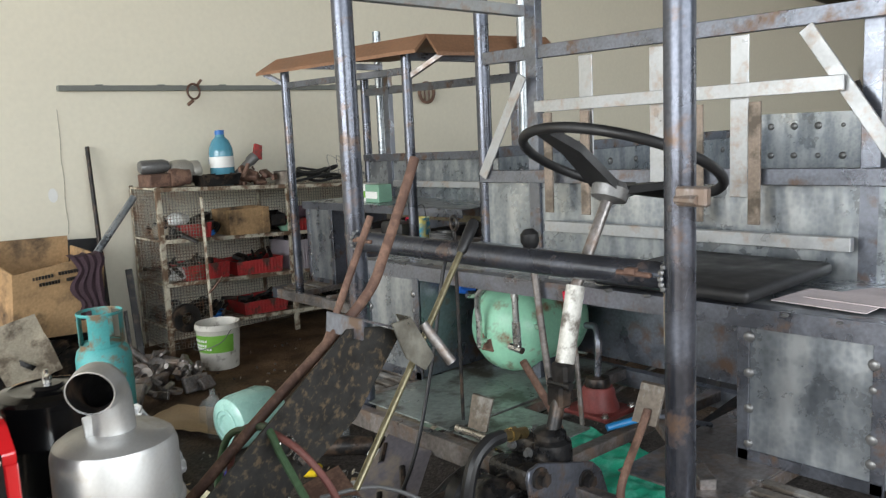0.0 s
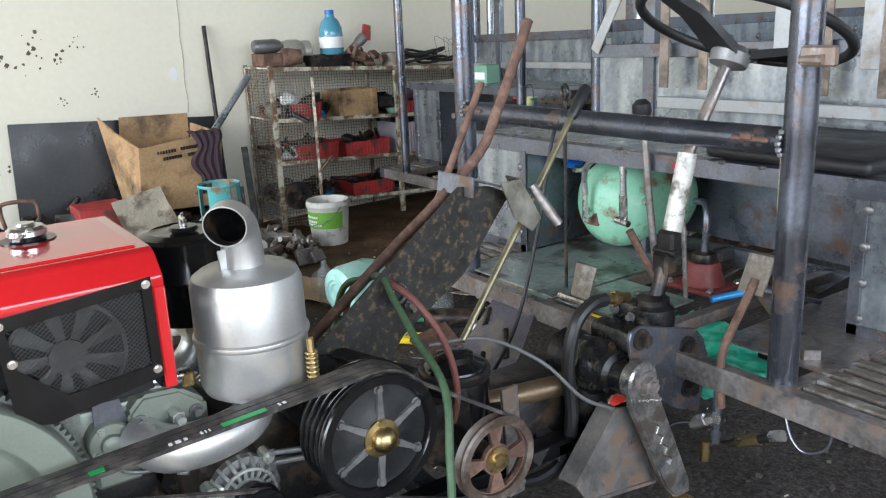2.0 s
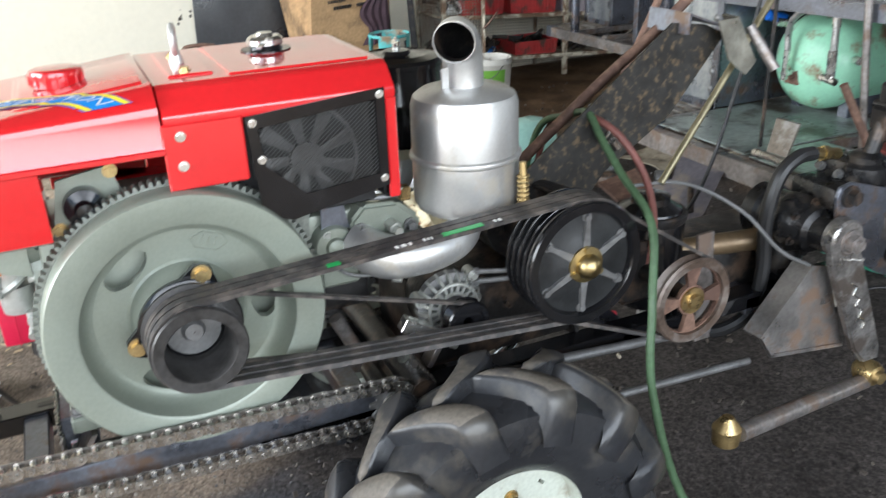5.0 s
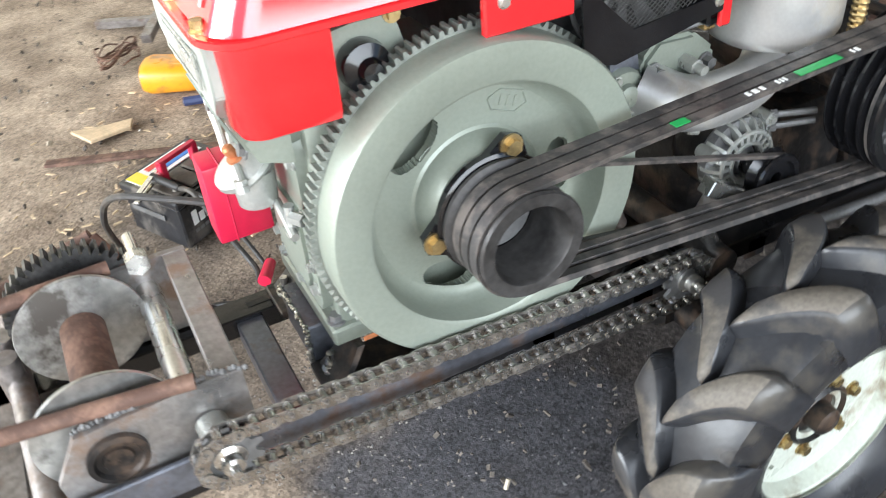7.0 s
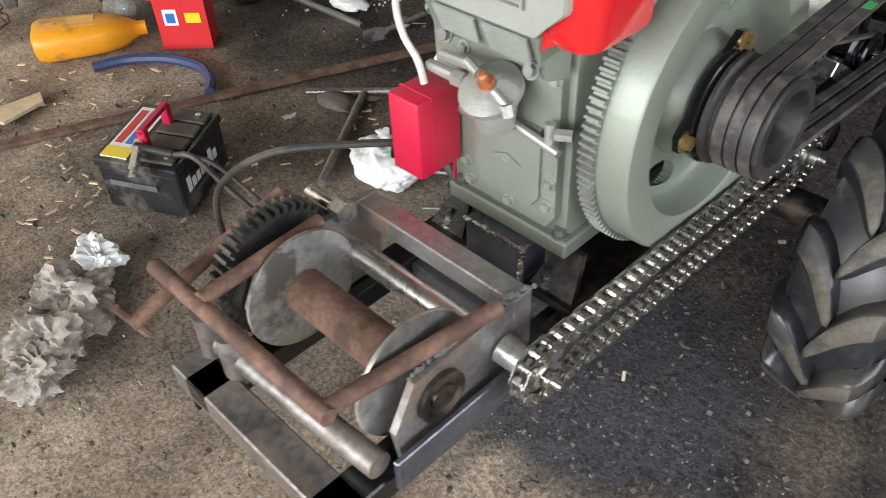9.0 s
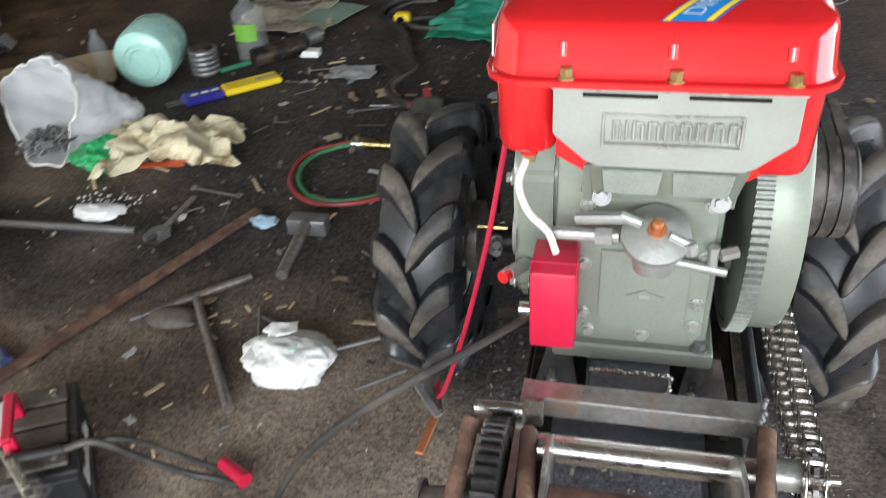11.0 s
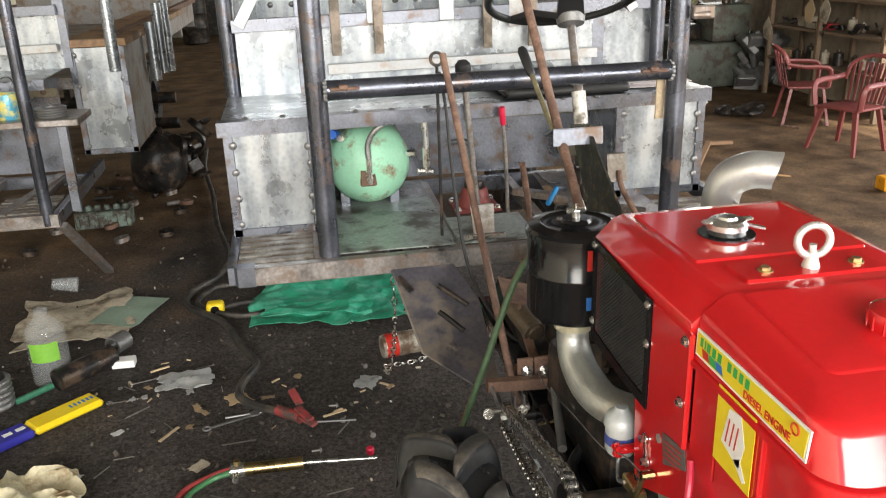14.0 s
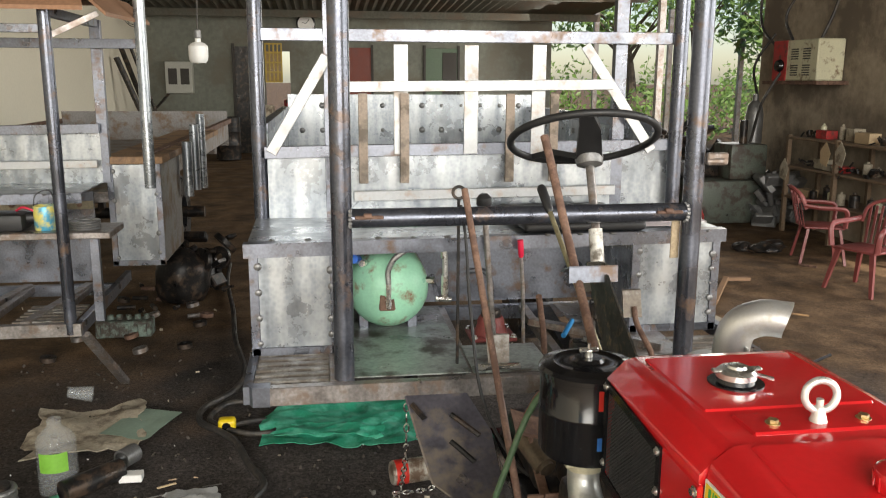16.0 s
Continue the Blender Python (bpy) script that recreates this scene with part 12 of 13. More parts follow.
def litter():
    """Splinters, ends and crumbs trodden into the earth."""
    rng = random.Random(101)
    chip_meshes = []
    for k in range(6):
        bm = B()
        w, l = rng.uniform(0.004, 0.010), rng.uniform(0.02, 0.06)
        slab(bm, [(-l / 2, -w / 2, 0), (l / 2, -w * 0.3, 0), (l / 2 * 0.9, w / 2, 0), (-l / 2 * 0.8, w / 2, 0)], (0, 0, rng.uniform(0.002, 0.005)))
        chip_meshes.append(finish(bm, "wood_chip", CHIP, 0))
    spots = [(-1.9, 0.05, 0.35, 50), (-1.6, -0.35, 0.35, 60), (-1.18, 0.66, 0.12, 14), (-1.1, 0.25, 0.30, 8), (-1.5, 2.1, 0.6, 8), (-0.8, 2.3, 0.35, 5), (-2.2, -0.2, 0.4, 36), (-0.7, 1.2, 0.5, 5)]
    for cx, cy, s, n in spots:
        for k in range(n):
            ob = new("wood_chip", rng.choice(chip_meshes))
            ob.matrix_world = Matrix.Translation((cx + rng.gauss(0, s * 0.6), cy + rng.gauss(0, s * 0.6), 0.001)) @ Matrix.Rotation(rng.uniform(0, 6.28), 4, "Z") @ Matrix.Scale(rng.uniform(0.45, 1.25), 4)
            tagged(ob, "pale splinter of wood trodden into the floor", "wood chip", "wood chips")
    STUB = mat("grey_stub_metal", (0.22, 0.21, 0.20), 0.5, 0.6, 0.3, 20, 90, 0.1, per_object=0.5)
    LEAFD = mat("dry_leaf", (0.28, 0.20, 0.12), 0.8, 0, 0.2, 20, 90, 0.1, per_object=0.3)
    FILM = mat("pale_film_scrap", (0.46, 0.47, 0.48), 0.35, 0, 0.2, 20, 90, 0.2, per_object=0.4)
    areas = ((-1.7, -0.45, 1.05, 2.75, 46), (-2.6, -1.2, 0.9, 2.6, 26), (-1.5, -0.7, 0.0, 1.0, 14), (0.5, 1.4, 1.2, 2.4, 10))
    for xa, xb, ya, yb, n in areas:
        for k in range(n):
            x, y, a = rng.uniform(xa, xb), rng.uniform(ya, yb), rng.uniform(0, 6.28)
            d = Vector((math.cos(a), math.sin(a), 0))
            c = Vector((x, y, 0.004))
            bm = B()
            kind = k % 7
            if kind in (0, 1):
                tube(bm, c, c + d * rng.uniform(0.04, 0.13), rng.uniform(0.0018, 0.003), n=6)
                solo("rod_stub", bm, STUB, "burnt welding rod stub on the oily floor", "rod stub", "welding rod stubs")
            elif kind == 2:
                beam(bm, c, c + d * rng.uniform(0.06, 0.12), 0.014, 0.004, bev=0.001)
                solo("wood_strip", bm, CHIP, "thin pale strip of wood on the floor", "wood strip", "wood strips")
            elif kind == 3:
                lathe(bm, [(0.005, 0), (0.011, 0), (0.011, 0.002), (0.005, 0.002)], Matrix.Translation(c), 14, True)
                solo("washer", bm, STUB, "loose steel washer on the floor", "washer", "loose washers")
            elif kind == 4:
                bolt(bm, c + Vector((0, 0, 0.004)), d, 0.008, 0.006)
                tube(bm, c + Vector((0, 0, 0.004)), c - d * 0.03 + Vector((0, 0, 0.003)), 0.004, n=8)
                solo("loose_bolt", bm, STUB, "loose hexagon bolt lying on the floor", "bolt", "loose bolts")
            elif kind == 5:
                sheet(bm, c, rng.uniform(0.03, 0.06), rng.uniform(0.02, 0.03), a, 900 + k, 0.008, 6, 0.001, 0.6)
                solo("dry_leaf", bm, LEAFD, "dry brown leaf lying on the floor", "leaf", "dry leaves")
            else:
                sheet(bm, c, rng.uniform(0.02, 0.055), rng.uniform(0.02, 0.035), a, 950 + k, 0.012, 6, 0.001, 0.6)
                solo("film_scrap", bm, FILM, "crumpled scrap of pale plastic film", "plastic scrap", "plastic scraps")
    for nm, m, n, lab, sz, sp in (("floor_grit", mat("dull_grit", (0.075, 0.07, 0.068), 0.7, 0.3, 0.4, 30, 90, 0.1), 520, "grey metal crumbs scattered over the floor", 0.005, ((-3.2, -0.1), (-0.9, 4.0))), ("pale_crumbs", WHITE_BAG, 60, "pale crumbs scattered over the floor", 0.004, ((-3.0, -0.2), (-0.8, 3.2))), ("earth_clods", mat("dark_earth_clod", (0.07, 0.058, 0.048), 0.9, 0, 0.3, 20, 90, 0.3), 1500, "dark crumbs of oily earth on the floor", 0.010, ((-4.2, 2.2), (-1.0, 4.5))),
                                  ("dry_gravel", mat("grey_brown_gravel", (0.11, 0.095, 0.08), 0.95, 0, 0.45, 30, 90, 0.2), 2200, "grey-brown gravel crumbs on the dry earth", 0.0065, ((-0.9, 2.4), (-1.8, 0.7))), ("dry_leaf_bits", RAG, 160, "dry brown leaf scraps on the floor", 0.012, ((-3.6, 2.5), (-0.8, 7.5)))):
        bm = B()
        (xa, xb), (ya, yb) = sp
        for k in range(n):
            x, y, q = rng.uniform(xa, xb), rng.uniform(ya, yb), sz * rng.uniform(0.4, 1.3)
            m4 = Matrix.Translation((x, y, q * 0.2)) @ Matrix.Rotation(rng.uniform(0, 6), 4, Vector([rng.uniform(-1, 1) for _ in range(3)])) @ Matrix.Diagonal((q, q * rng.uniform(0.3, 0.9), q * 0.35, 1))
            bmesh.ops.create_cube(bm, size=1.6, matrix=m4)
        solo(nm, bm, m, lab, "litter", kind="stuff", smooth=0)


def side_floor():
    t = thing("pipe_wrench", (1.08, 1.35, 0.0), "blue-handled bar tool with a tan clamping block", "tool")
    bm = B()
    beam(bm, (1.12, 1.50, 0.03), (1.0, 1.22, 0.03), 0.03, 0.022)
    part("handle", bm, mat("bright_blue_handle", (0.02, 0.20, 0.50), 0.4), t, "bright blue handle")
    bm = B()
    beam(bm, (0.90, 1.13, 0.02), (1.06, 1.14, 0.02), 0.04, 0.03)
    part("block", bm, CARD, t)
    bm = B()
    tube(bm, (1.0, 1.22, 0.03), (0.985, 1.12, 0.03), 0.02, n=12)
    part("screw", bm, CHROME, t)
    spanner("ring_spanner", (0.88, 1.02, 0.006), (1.03, 1.03, 0.006), 0.013, GREY_DIM, "grey ring spanner lying on the floor")
    lay("red_hose", [(0.62, 1.30, 0.03), (0.80, 1.46, 0.012), (0.96, 1.38, 0.012), (1.055, 1.03, 0.012), (1.27, 0.58, 0.012)], 0.0115, mat("faded_red_floor_hose", (0.20, 0.06, 0.05), 0.6, 0, 0.25, 14, 90, 0.1), "faded red gas hose trailing over the floor", "hose")
    lay("grey_hose", [(0.78, 0.80, 0.014), (0.95, 0.78, 0.014), (1.05, 0.95, 0.014), (1.2, 1.3, 0.014), (1.35, 1.7, 0.014), (1.25, 2.0, 0.014), (1.05, 1.75, 0.014), (0.98, 1.6, 0.014)], 0.014, mat("grey_brown_hose", (0.14, 0.12, 0.09), 0.6, 0, 0.2, 9, 60, 0.1), "grey-brown hose curling over the floor", "hose")
    bottle("oil_bottle", (1.75, 3.95, 0.0), radians(80), -90, 0.26, 0.045, WHITE_BAG, "white plastic bottle with red cap on the floor", RED_INK, RED_BOX)
    bm = B()
    beam(bm, (1.45, 2.95, 0.012), (1.75, 2.05, 0.012), 0.035, 0.02)
    solo("yellow_strip", bm, mat("ochre_bar", (0.30, 0.17, 0.05), 0.6, 0, 0.2, 9, 60, 0.1), "ochre painted bar lying on the floor", "bar")
    bm = B()
    sheet(bm, (2.0, 4.9, 0.0), 0.4, 0.3, 0.1, 61, 0.006, 6, 0.004, 0.03)
    solo("grey_board", bm, RAG, "flat grey board lying on the floor", "board")
    bm = B()
    sheet(bm, (1.75, 1.75, 0.0), 0.4, 0.26, 0.7, 62, 0.006, 6, 0.004, 0.03)
    solo("pale_board", bm, RAG, "pale flat board lying on the floor", "board")
    bm = B()
    box(bm, (1.0, 1.62, 0.0), (1.14, 1.70, 0.06), 0.015)
    tube(bm, (1.14, 1.66, 0.03), (1.28, 1.70, 0.03), 0.02, n=10)
    solo("hose_coupling", bm, GREY_DIM, "grey hose coupling lying on the floor", "coupling")
    bm = B()
    iron_junk(bm, (1.45, 2.65, 0.0), (0.10, 0.08, 0.01), 20, 91, 0.02)
    solo("bright_chain_heap", bm, CHROME, "small heap of bright chain on the floor", "chain", kind="stuff")


battery()
carton_and_bottles()
tools_on_floor()
floor_by_cab()
side_floor()
litter()


def gravel():
    """Loose crumbs of stone on the dry earth beside the drive chain and the winch."""
    rg = random.Random(71)
    for nm, count, box_xy, m, lab in (("pale_gravel", 1100, (-0.5, 1.0, -1.0, 0.25), mat("pale_stone_crumb", (0.19, 0.175, 0.155), 0.85, 0, 0.4, 30, 200, 0.1), "pale stone crumbs strewn over the earth"),
                                      ("dark_gravel", 1700, (-0.6, 1.1, -1.0, 1.1), mat("dark_stone_crumb", (0.07, 0.068, 0.07), 0.8, 0, 0.4, 30, 200, 0.1), "dark oily stone crumbs strewn over the earth")):
        vs, fs = [], []
        for k in range(count):
            x, y = rg.uniform(box_xy[0], box_xy[1]), rg.uniform(box_xy[2], box_xy[3])
            r = rg.uniform(0.0018, 0.0045) * (1.7 if rg.random() < 0.05 else 1)
            a, b0 = rg.uniform(0, 6.28), len(vs)
            c, s = math.cos(a) * r, math.sin(a) * r
            q = rg.uniform(0.6, 1.0)
            vs += [(x + c, y + s, 0.001), (x - s * q, y + c * q, 0.001), (x - c, y - s, 0.001), (x + s * q, y - c * q, 0.001), (x + c * 0.3, y + s * 0.3, r * rg.uniform(0.8, 1.3)), (x - c * 0.4, y - s * 0.2, r * rg.uniform(0.7, 1.2))]
            fs += [(b0, b0 + 1, b0 + 4), (b0 + 1, b0 + 5, b0 + 4), (b0 + 1, b0 + 2, b0 + 5), (b0 + 2, b0 + 3, b0 + 5), (b0 + 3, b0 + 4, b0 + 5), (b0 + 3, b0, b0 + 4), (b0, b0 + 3, b0 + 2, b0 + 1)]
        me = bpy.data.meshes.new(nm)
        me.from_pydata(vs, [], fs)
        me.materials.append(m)
        tagged(new(nm, me), lab, "gravel", kind="stuff")


gravel()


# ---- the far end of the hall and the yard ----
CONCRETE_DARK = mat("dark_machine_paint", (0.10, 0.115, 0.095), 0.5, 0.1, 0.25, 5, 60, 0.1, tint=(0.06, 0.045, 0.035), tint_amount=0.3, tint_scale=7)
CREAM_METAL = mat("cream_metal_case", (0.58, 0.56, 0.40), 0.5, 0, 0.08, 6, 60, 0.05, tint=(0.22, 0.16, 0.10), tint_amount=0.1, tint_scale=8)
DOOR_BROWN = mat("red_brown_door_paint", (0.20, 0.05, 0.035), 0.55, 0, 0.12, 5, 50, 0.05)
DOOR_GREEN = mat("dull_green_door_paint", (0.10, 0.15, 0.10), 0.55, 0, 0.12, 5, 50, 0.05)
YELLOW_BAR = mat("yellow_window_paint", (0.50, 0.34, 0.05), 0.5, 0, 0.12, 5, 50, 0.05)
SLAT = mat("dark_vent_slat", (0.055, 0.05, 0.045), 0.7, 0.2, 0.2, 4, 40, 0.05)
BARK = mat("brown_bark", (0.11, 0.085, 0.06), 0.9, 0, 0.3, 7, 40, 0.4)
LEAF = mat("sunlit_leaf", (0.12, 0.21, 0.04), 0.5, 0, 0.3, 2, 20, 0.0, per_object=0.2)


def back_wall_things():
    # upper vent wall between the back wall and the roof
    t = thing("vent_wall", (0.3, 20.1, 3.35), "dark slatted vent panels above the back wall", "vent", kind="structure")
    for x0 in np.arange(-5.2, 5.0, 1.85):
        for k in range(5):
            bm = B()
            slab(bm, [(x0, 20.06, 3.36 + 0.07 * k), (x0 + 1.80, 20.06, 3.36 + 0.07 * k), (x0 + 1.80, 20.14, 3.42 + 0.07 * k), (x0, 20.14, 3.42 + 0.07 * k)], (0, 0, 0.006))
            part("slat", bm, SLAT, t)
        bm = B()
        box(bm, (x0 + 1.80, 20.02, 3.35), (x0 + 1.85, 20.2, 3.82), 0.004)
        part("post", bm, SLAT, t)
    bm = B()
    box(bm, (-5.2, 20.18, 3.35), (5.8, 20.22, 3.9))
    part("backing", bm, SLAT, t)
    t = thing("wall_clock", (-1.144, 19.97, 2.9), "round wall clock with a pale dial", "clock")
    bm = B()
    lathe(bm, [(0.001, 0.0), (0.20, 0.0), (0.22, 0.01), (0.23, 0.04), (0.20, 0.045)], frame_to((-1.144, 19.998, 3.10), (-1.144, 19.0, 3.10)), 40)
    part("case", bm, BLACK, t)
    bm = B()
    lathe(bm, [(0.001, 0.0), (0.19, 0.0), (0.19, 0.006), (0.001, 0.006)], frame_to((-1.144, 19.958, 3.10), (-1.144, 19.0, 3.10)), 40)
    part("dial", bm, WHITE, t)
    for a, l in ((50, 0.13), (160, 0.09)):
        bm = B()
        d = Vector((math.cos(radians(a)), 0, math.sin(radians(a))))
        beam(bm, Vector((-1.144, 19.948, 3.10)), Vector((-1.144, 19.948, 3.10)) + d * l, 0.015, 0.004, up=(0, 1, 0))
        part("hand", bm, BLACK, t)
    t = thing("window_1", (-1.93, 20.1, 1.75), "yellow barred window in the back wall", "window", kind="structure")
    for x in np.linspace(-2.13, -1.75, 5):
        bm = B()
        box(bm, (x - 0.018, 19.985, 1.72), (x + 0.018, 20.02, 2.64), 0.003)
        part("bar", bm, YELLOW_BAR, t)
    for z in (1.72, 1.95, 2.18, 2.41, 2.62):
        bm = B()
        box(bm, (-2.14, 19.975, z - 0.018), (-1.74, 19.99, z + 0.018), 0.003)
        part("bar", bm, YELLOW_BAR, t)
    bm = B()
    box(bm, (-2.14, 20.02, 1.72), (-1.74, 20.03, 2.64))
    part("pane", bm, mat("amber_pane", (0.35, 0.22, 0.06), 0.4), t)
    # door_3 has no leaf: a black sheet stands for the shade inside the doorway
    for nm, x0, x1, m, lab in (("door_1", -0.12, 0.42, DOOR_BROWN, "red-brown painted door in the back wall"), ("door_2", 1.78, 2.58, DOOR_GREEN, "dull green double door in the back wall"), ("door_3", -2.86, -2.40, GRIME, "open doorway in the back wall, its shade drawn as a black sheet")):
        t = thing(nm, ((x0 + x1) / 2, 20.0, 0.0), lab, "door", kind="structure")
        bm = B()
        box(bm, (x0, 19.97, 0.0), (x1, 19.995, 2.55), 0.004)
        leaf = part("leaf", bm, m, t)
        for sx in (x0 - 0.06, x1):
            bm = B()
            box(bm, (sx, 19.95, 0.0), (sx + 0.06, 19.995, 2.62), 0.004)
            part("frame", bm, SLAT, t)
        if nm == "door_2":
            bm = B()
            box(bm, ((x0 + x1) / 2 + 0.02, 19.955, 0.05), (x1 - 0.02, 19.969, 2.45), 0.004)
            part("inset", bm, SLAT, leaf)
    t = thing("electrical_box", (-4.14, 19.9, 1.4), "white electrical box with dark louvres on the wall", "electrical box")
    bm = B()
    box(bm, (-4.45, 19.72, 1.44), (-3.83, 19.995, 2.18), 0.01)
    part("case", bm, mat("grey_white_case", (0.42, 0.42, 0.38), 0.5, 0, 0.1, 4, 40, 0.05), t)
    for k, x in enumerate((-4.38, -4.10)):
        bm = B()
        box(bm, (x, 19.71, 1.65), (x + 0.2, 19.722, 2.02), 0.002)
        part("louvre", bm, SLAT, t)
    bm = B()
    beam(bm, (-4.4, 19.8, 1.44), (-4.9, 19.9, 0.9), 0.05, 0.05)
    part("stay", bm, GRIME, t)
    for k, (a, b, w) in enumerate((((-4.9, 17.4, 2.45), (-4.4, 18.8, 0.6), 0.09), ((-4.95, 18.6, 2.45), (-4.3, 19.3, 0.9), 0.07), ((-4.9, 17.0, 2.2), (-4.2, 17.6, 0.2), 0.12))):
        bm = B()
        beam(bm, b[:2] + (0.0,), a, w, w * 0.6)
        solo("leaning_beam", bm, GRIME, "dark steel beam leaning against the wall", "beam", "leaning beams")
    t = thing("wall_fan", (-4.8, 18.2, 2.9), "dark wall fan with a wire guard", "fan")
    bm = B()
    for r in (0.10, 0.2, 0.30, 0.34):
        torus(bm, (-4.72, 18.0, 3.2), (1, -0.6, 0), r, 0.008, 36, 6)
    for k in range(12):
        d = Matrix.Rotation(2 * math.pi * k / 12, 3, Vector((1, -0.6, 0)).normalized()) @ Vector((0, 0, 0.34))
        tube(bm, (-4.72, 18.0, 3.2), Vector((-4.72, 18.0, 3.2)) + d, 0.005, n=6)
    part("guard", bm, BLACK, t)
    bm = B()
    tube(bm, (-4.72, 18.0, 3.2), (-5.03, 18.18, 3.2), 0.09, n=18)
    part("motor", bm, BLACK, t)
    # red and pale goods by the back wall, seen between the posts
    for nm, x, y, w, h, m, lab in (("red_barrel", -1.45, 19.5, 0.5, 1.3, CRATE_RED, "dull red steel barrel by the back wall"), ("pale_drum", -2.1, 18.6, 0.45, 1.2, RAG, "pale dusty drum by the back wall"), ("dark_drum", -2.9, 18.2, 0.55, 0.95, GRIME, "dark oil drum by the back wall")):
        bm = B()
        r = w / 2
        lathe(bm, [(r * 0.9, 0), (r, 0.02), (r, h * 0.32), (r * 1.04, h * 0.34), (r, h * 0.36), (r, h * 0.64), (r * 1.04, h * 0.66), (r, h * 0.68), (r, h - 0.02), (r * 0.96, h), (r * 0.94, h - 0.02), (0.001, h - 0.02)], Matrix.Translation((x, y, 0)), 28)
        solo(nm, bm, m, lab, "drum")
    # hanging lamp
    t = thing("led_bulb", (-1.68, 5.5, 1.9), "white LED bulb hanging from a cord", "lamp")
    M = Matrix.Translation((-1.68, 5.5, 1.9))
    bm = B()
    lathe(bm, [(0.001, -0.005), (0.05, 0.0), (0.066, 0.02), (0.07, 0.05), (0.07, 0.075)], M, 32)
    part("diffuser", bm, mat("milky_diffuser", (0.80, 0.80, 0.78), 0.4, 0, 0.02, 9, 60, 0), t)
    bm = B()
    lathe(bm, [(0.07, 0.075), (0.07, 0.12), (0.05, 0.14), (0.022, 0.15), (0.02, 0.18)], M, 32)
    part("housing", bm, WHITE, t)
    bm = B()
    lathe(bm, [(0.02, 0.175), (0.026, 0.18), (0.026, 0.23), (0.012, 0.24)], M, 20)
    part("socket", bm, GREY_DIM, t, "grey lamp socket")
    bm = B()
    sweep(bm, [(-1.68, 5.5, 2.13), (-1.67, 5.5, 2.6), (-1.70, 5.5, 3.2), (-1.68, 5.5, 4.26)], 0.006, 6, 4)
    part("cord", bm, CABLE, t, "black lamp cord")
    # under the second truck
    bm = B()
    crumple(bm, (-1.95, 5.9, 0.0), (0.24, 0.22, 0.26), 5, 0.25)
    solo("gear_housing", bm, GRIME, "black oily gear housing under the second truck", "gear housing")
    bm = B()
    iron_junk(bm, (-1.85, 6.1, 0.05), (0.25, 0.3, 0.4), 22, 6, 0.09)
    solo("greasy_parts", bm, GRIME, "greasy parts piled round the gear housing", "parts", kind="stuff")
    BLOCK_GREY = mat("grey_green_iron", (0.17, 0.22, 0.19), 0.6, 0.2, 0.3, 12, 80, 0.15, tint=(0.06, 0.05, 0.04), tint_amount=0.35, tint_scale=14)
    t = thing("green_engine_block", (-2.2, 4.98, 0.0), "small grey-green cylinder block lying on the floor", "engine block")
    bm = B()
    box(bm, (-2.40, 4.92, 0.0), (-2.02, 5.06, 0.12), 0.01)
    part("block", bm, BLOCK_GREY, t)
    for k in range(6):
        bm = B()
        lathe(bm, [(0.022, 0), (0.022, 0.03), (0.014, 0.03), (0.014, 0.005)], Matrix.Translation((-2.37 + 0.062 * k, 4.99, 0.12)), 14)
        part("bore", bm, BLOCK_GREY, t)
        bm = B()
        box(bm, (-2.38 + 0.062 * k, 4.905, 0.02), (-2.36 + 0.062 * k, 4.921, 0.10), 0.002)
        part("rib", bm, BLOCK_GREY, t)
    rng = random.Random(12)
    for k in range(26):
        bm = B()
        x, y = rng.uniform(-2.6, -1.7), rng.uniform(4.4, 6.4)
        if k % 2:
            lathe(bm, [(0.02, 0), (0.05, 0), (0.05, 0.03), (0.02, 0.03)], frame_to((x, y, 0.01), (x + rng.uniform(-0.3, 0.3), y, 1)), 16, True)
        else:
            tube(bm, (x, y, 0.02), (x + rng.uniform(-0.15, 0.15), y + rng.uniform(-0.15, 0.15), 0.02), 0.018, n=8)
        solo("scrap_part", bm, rng.choice((GRIME, RUST, STEEL_RUST)), "greasy machine part under the second truck", "scrap", "parts under the truck")


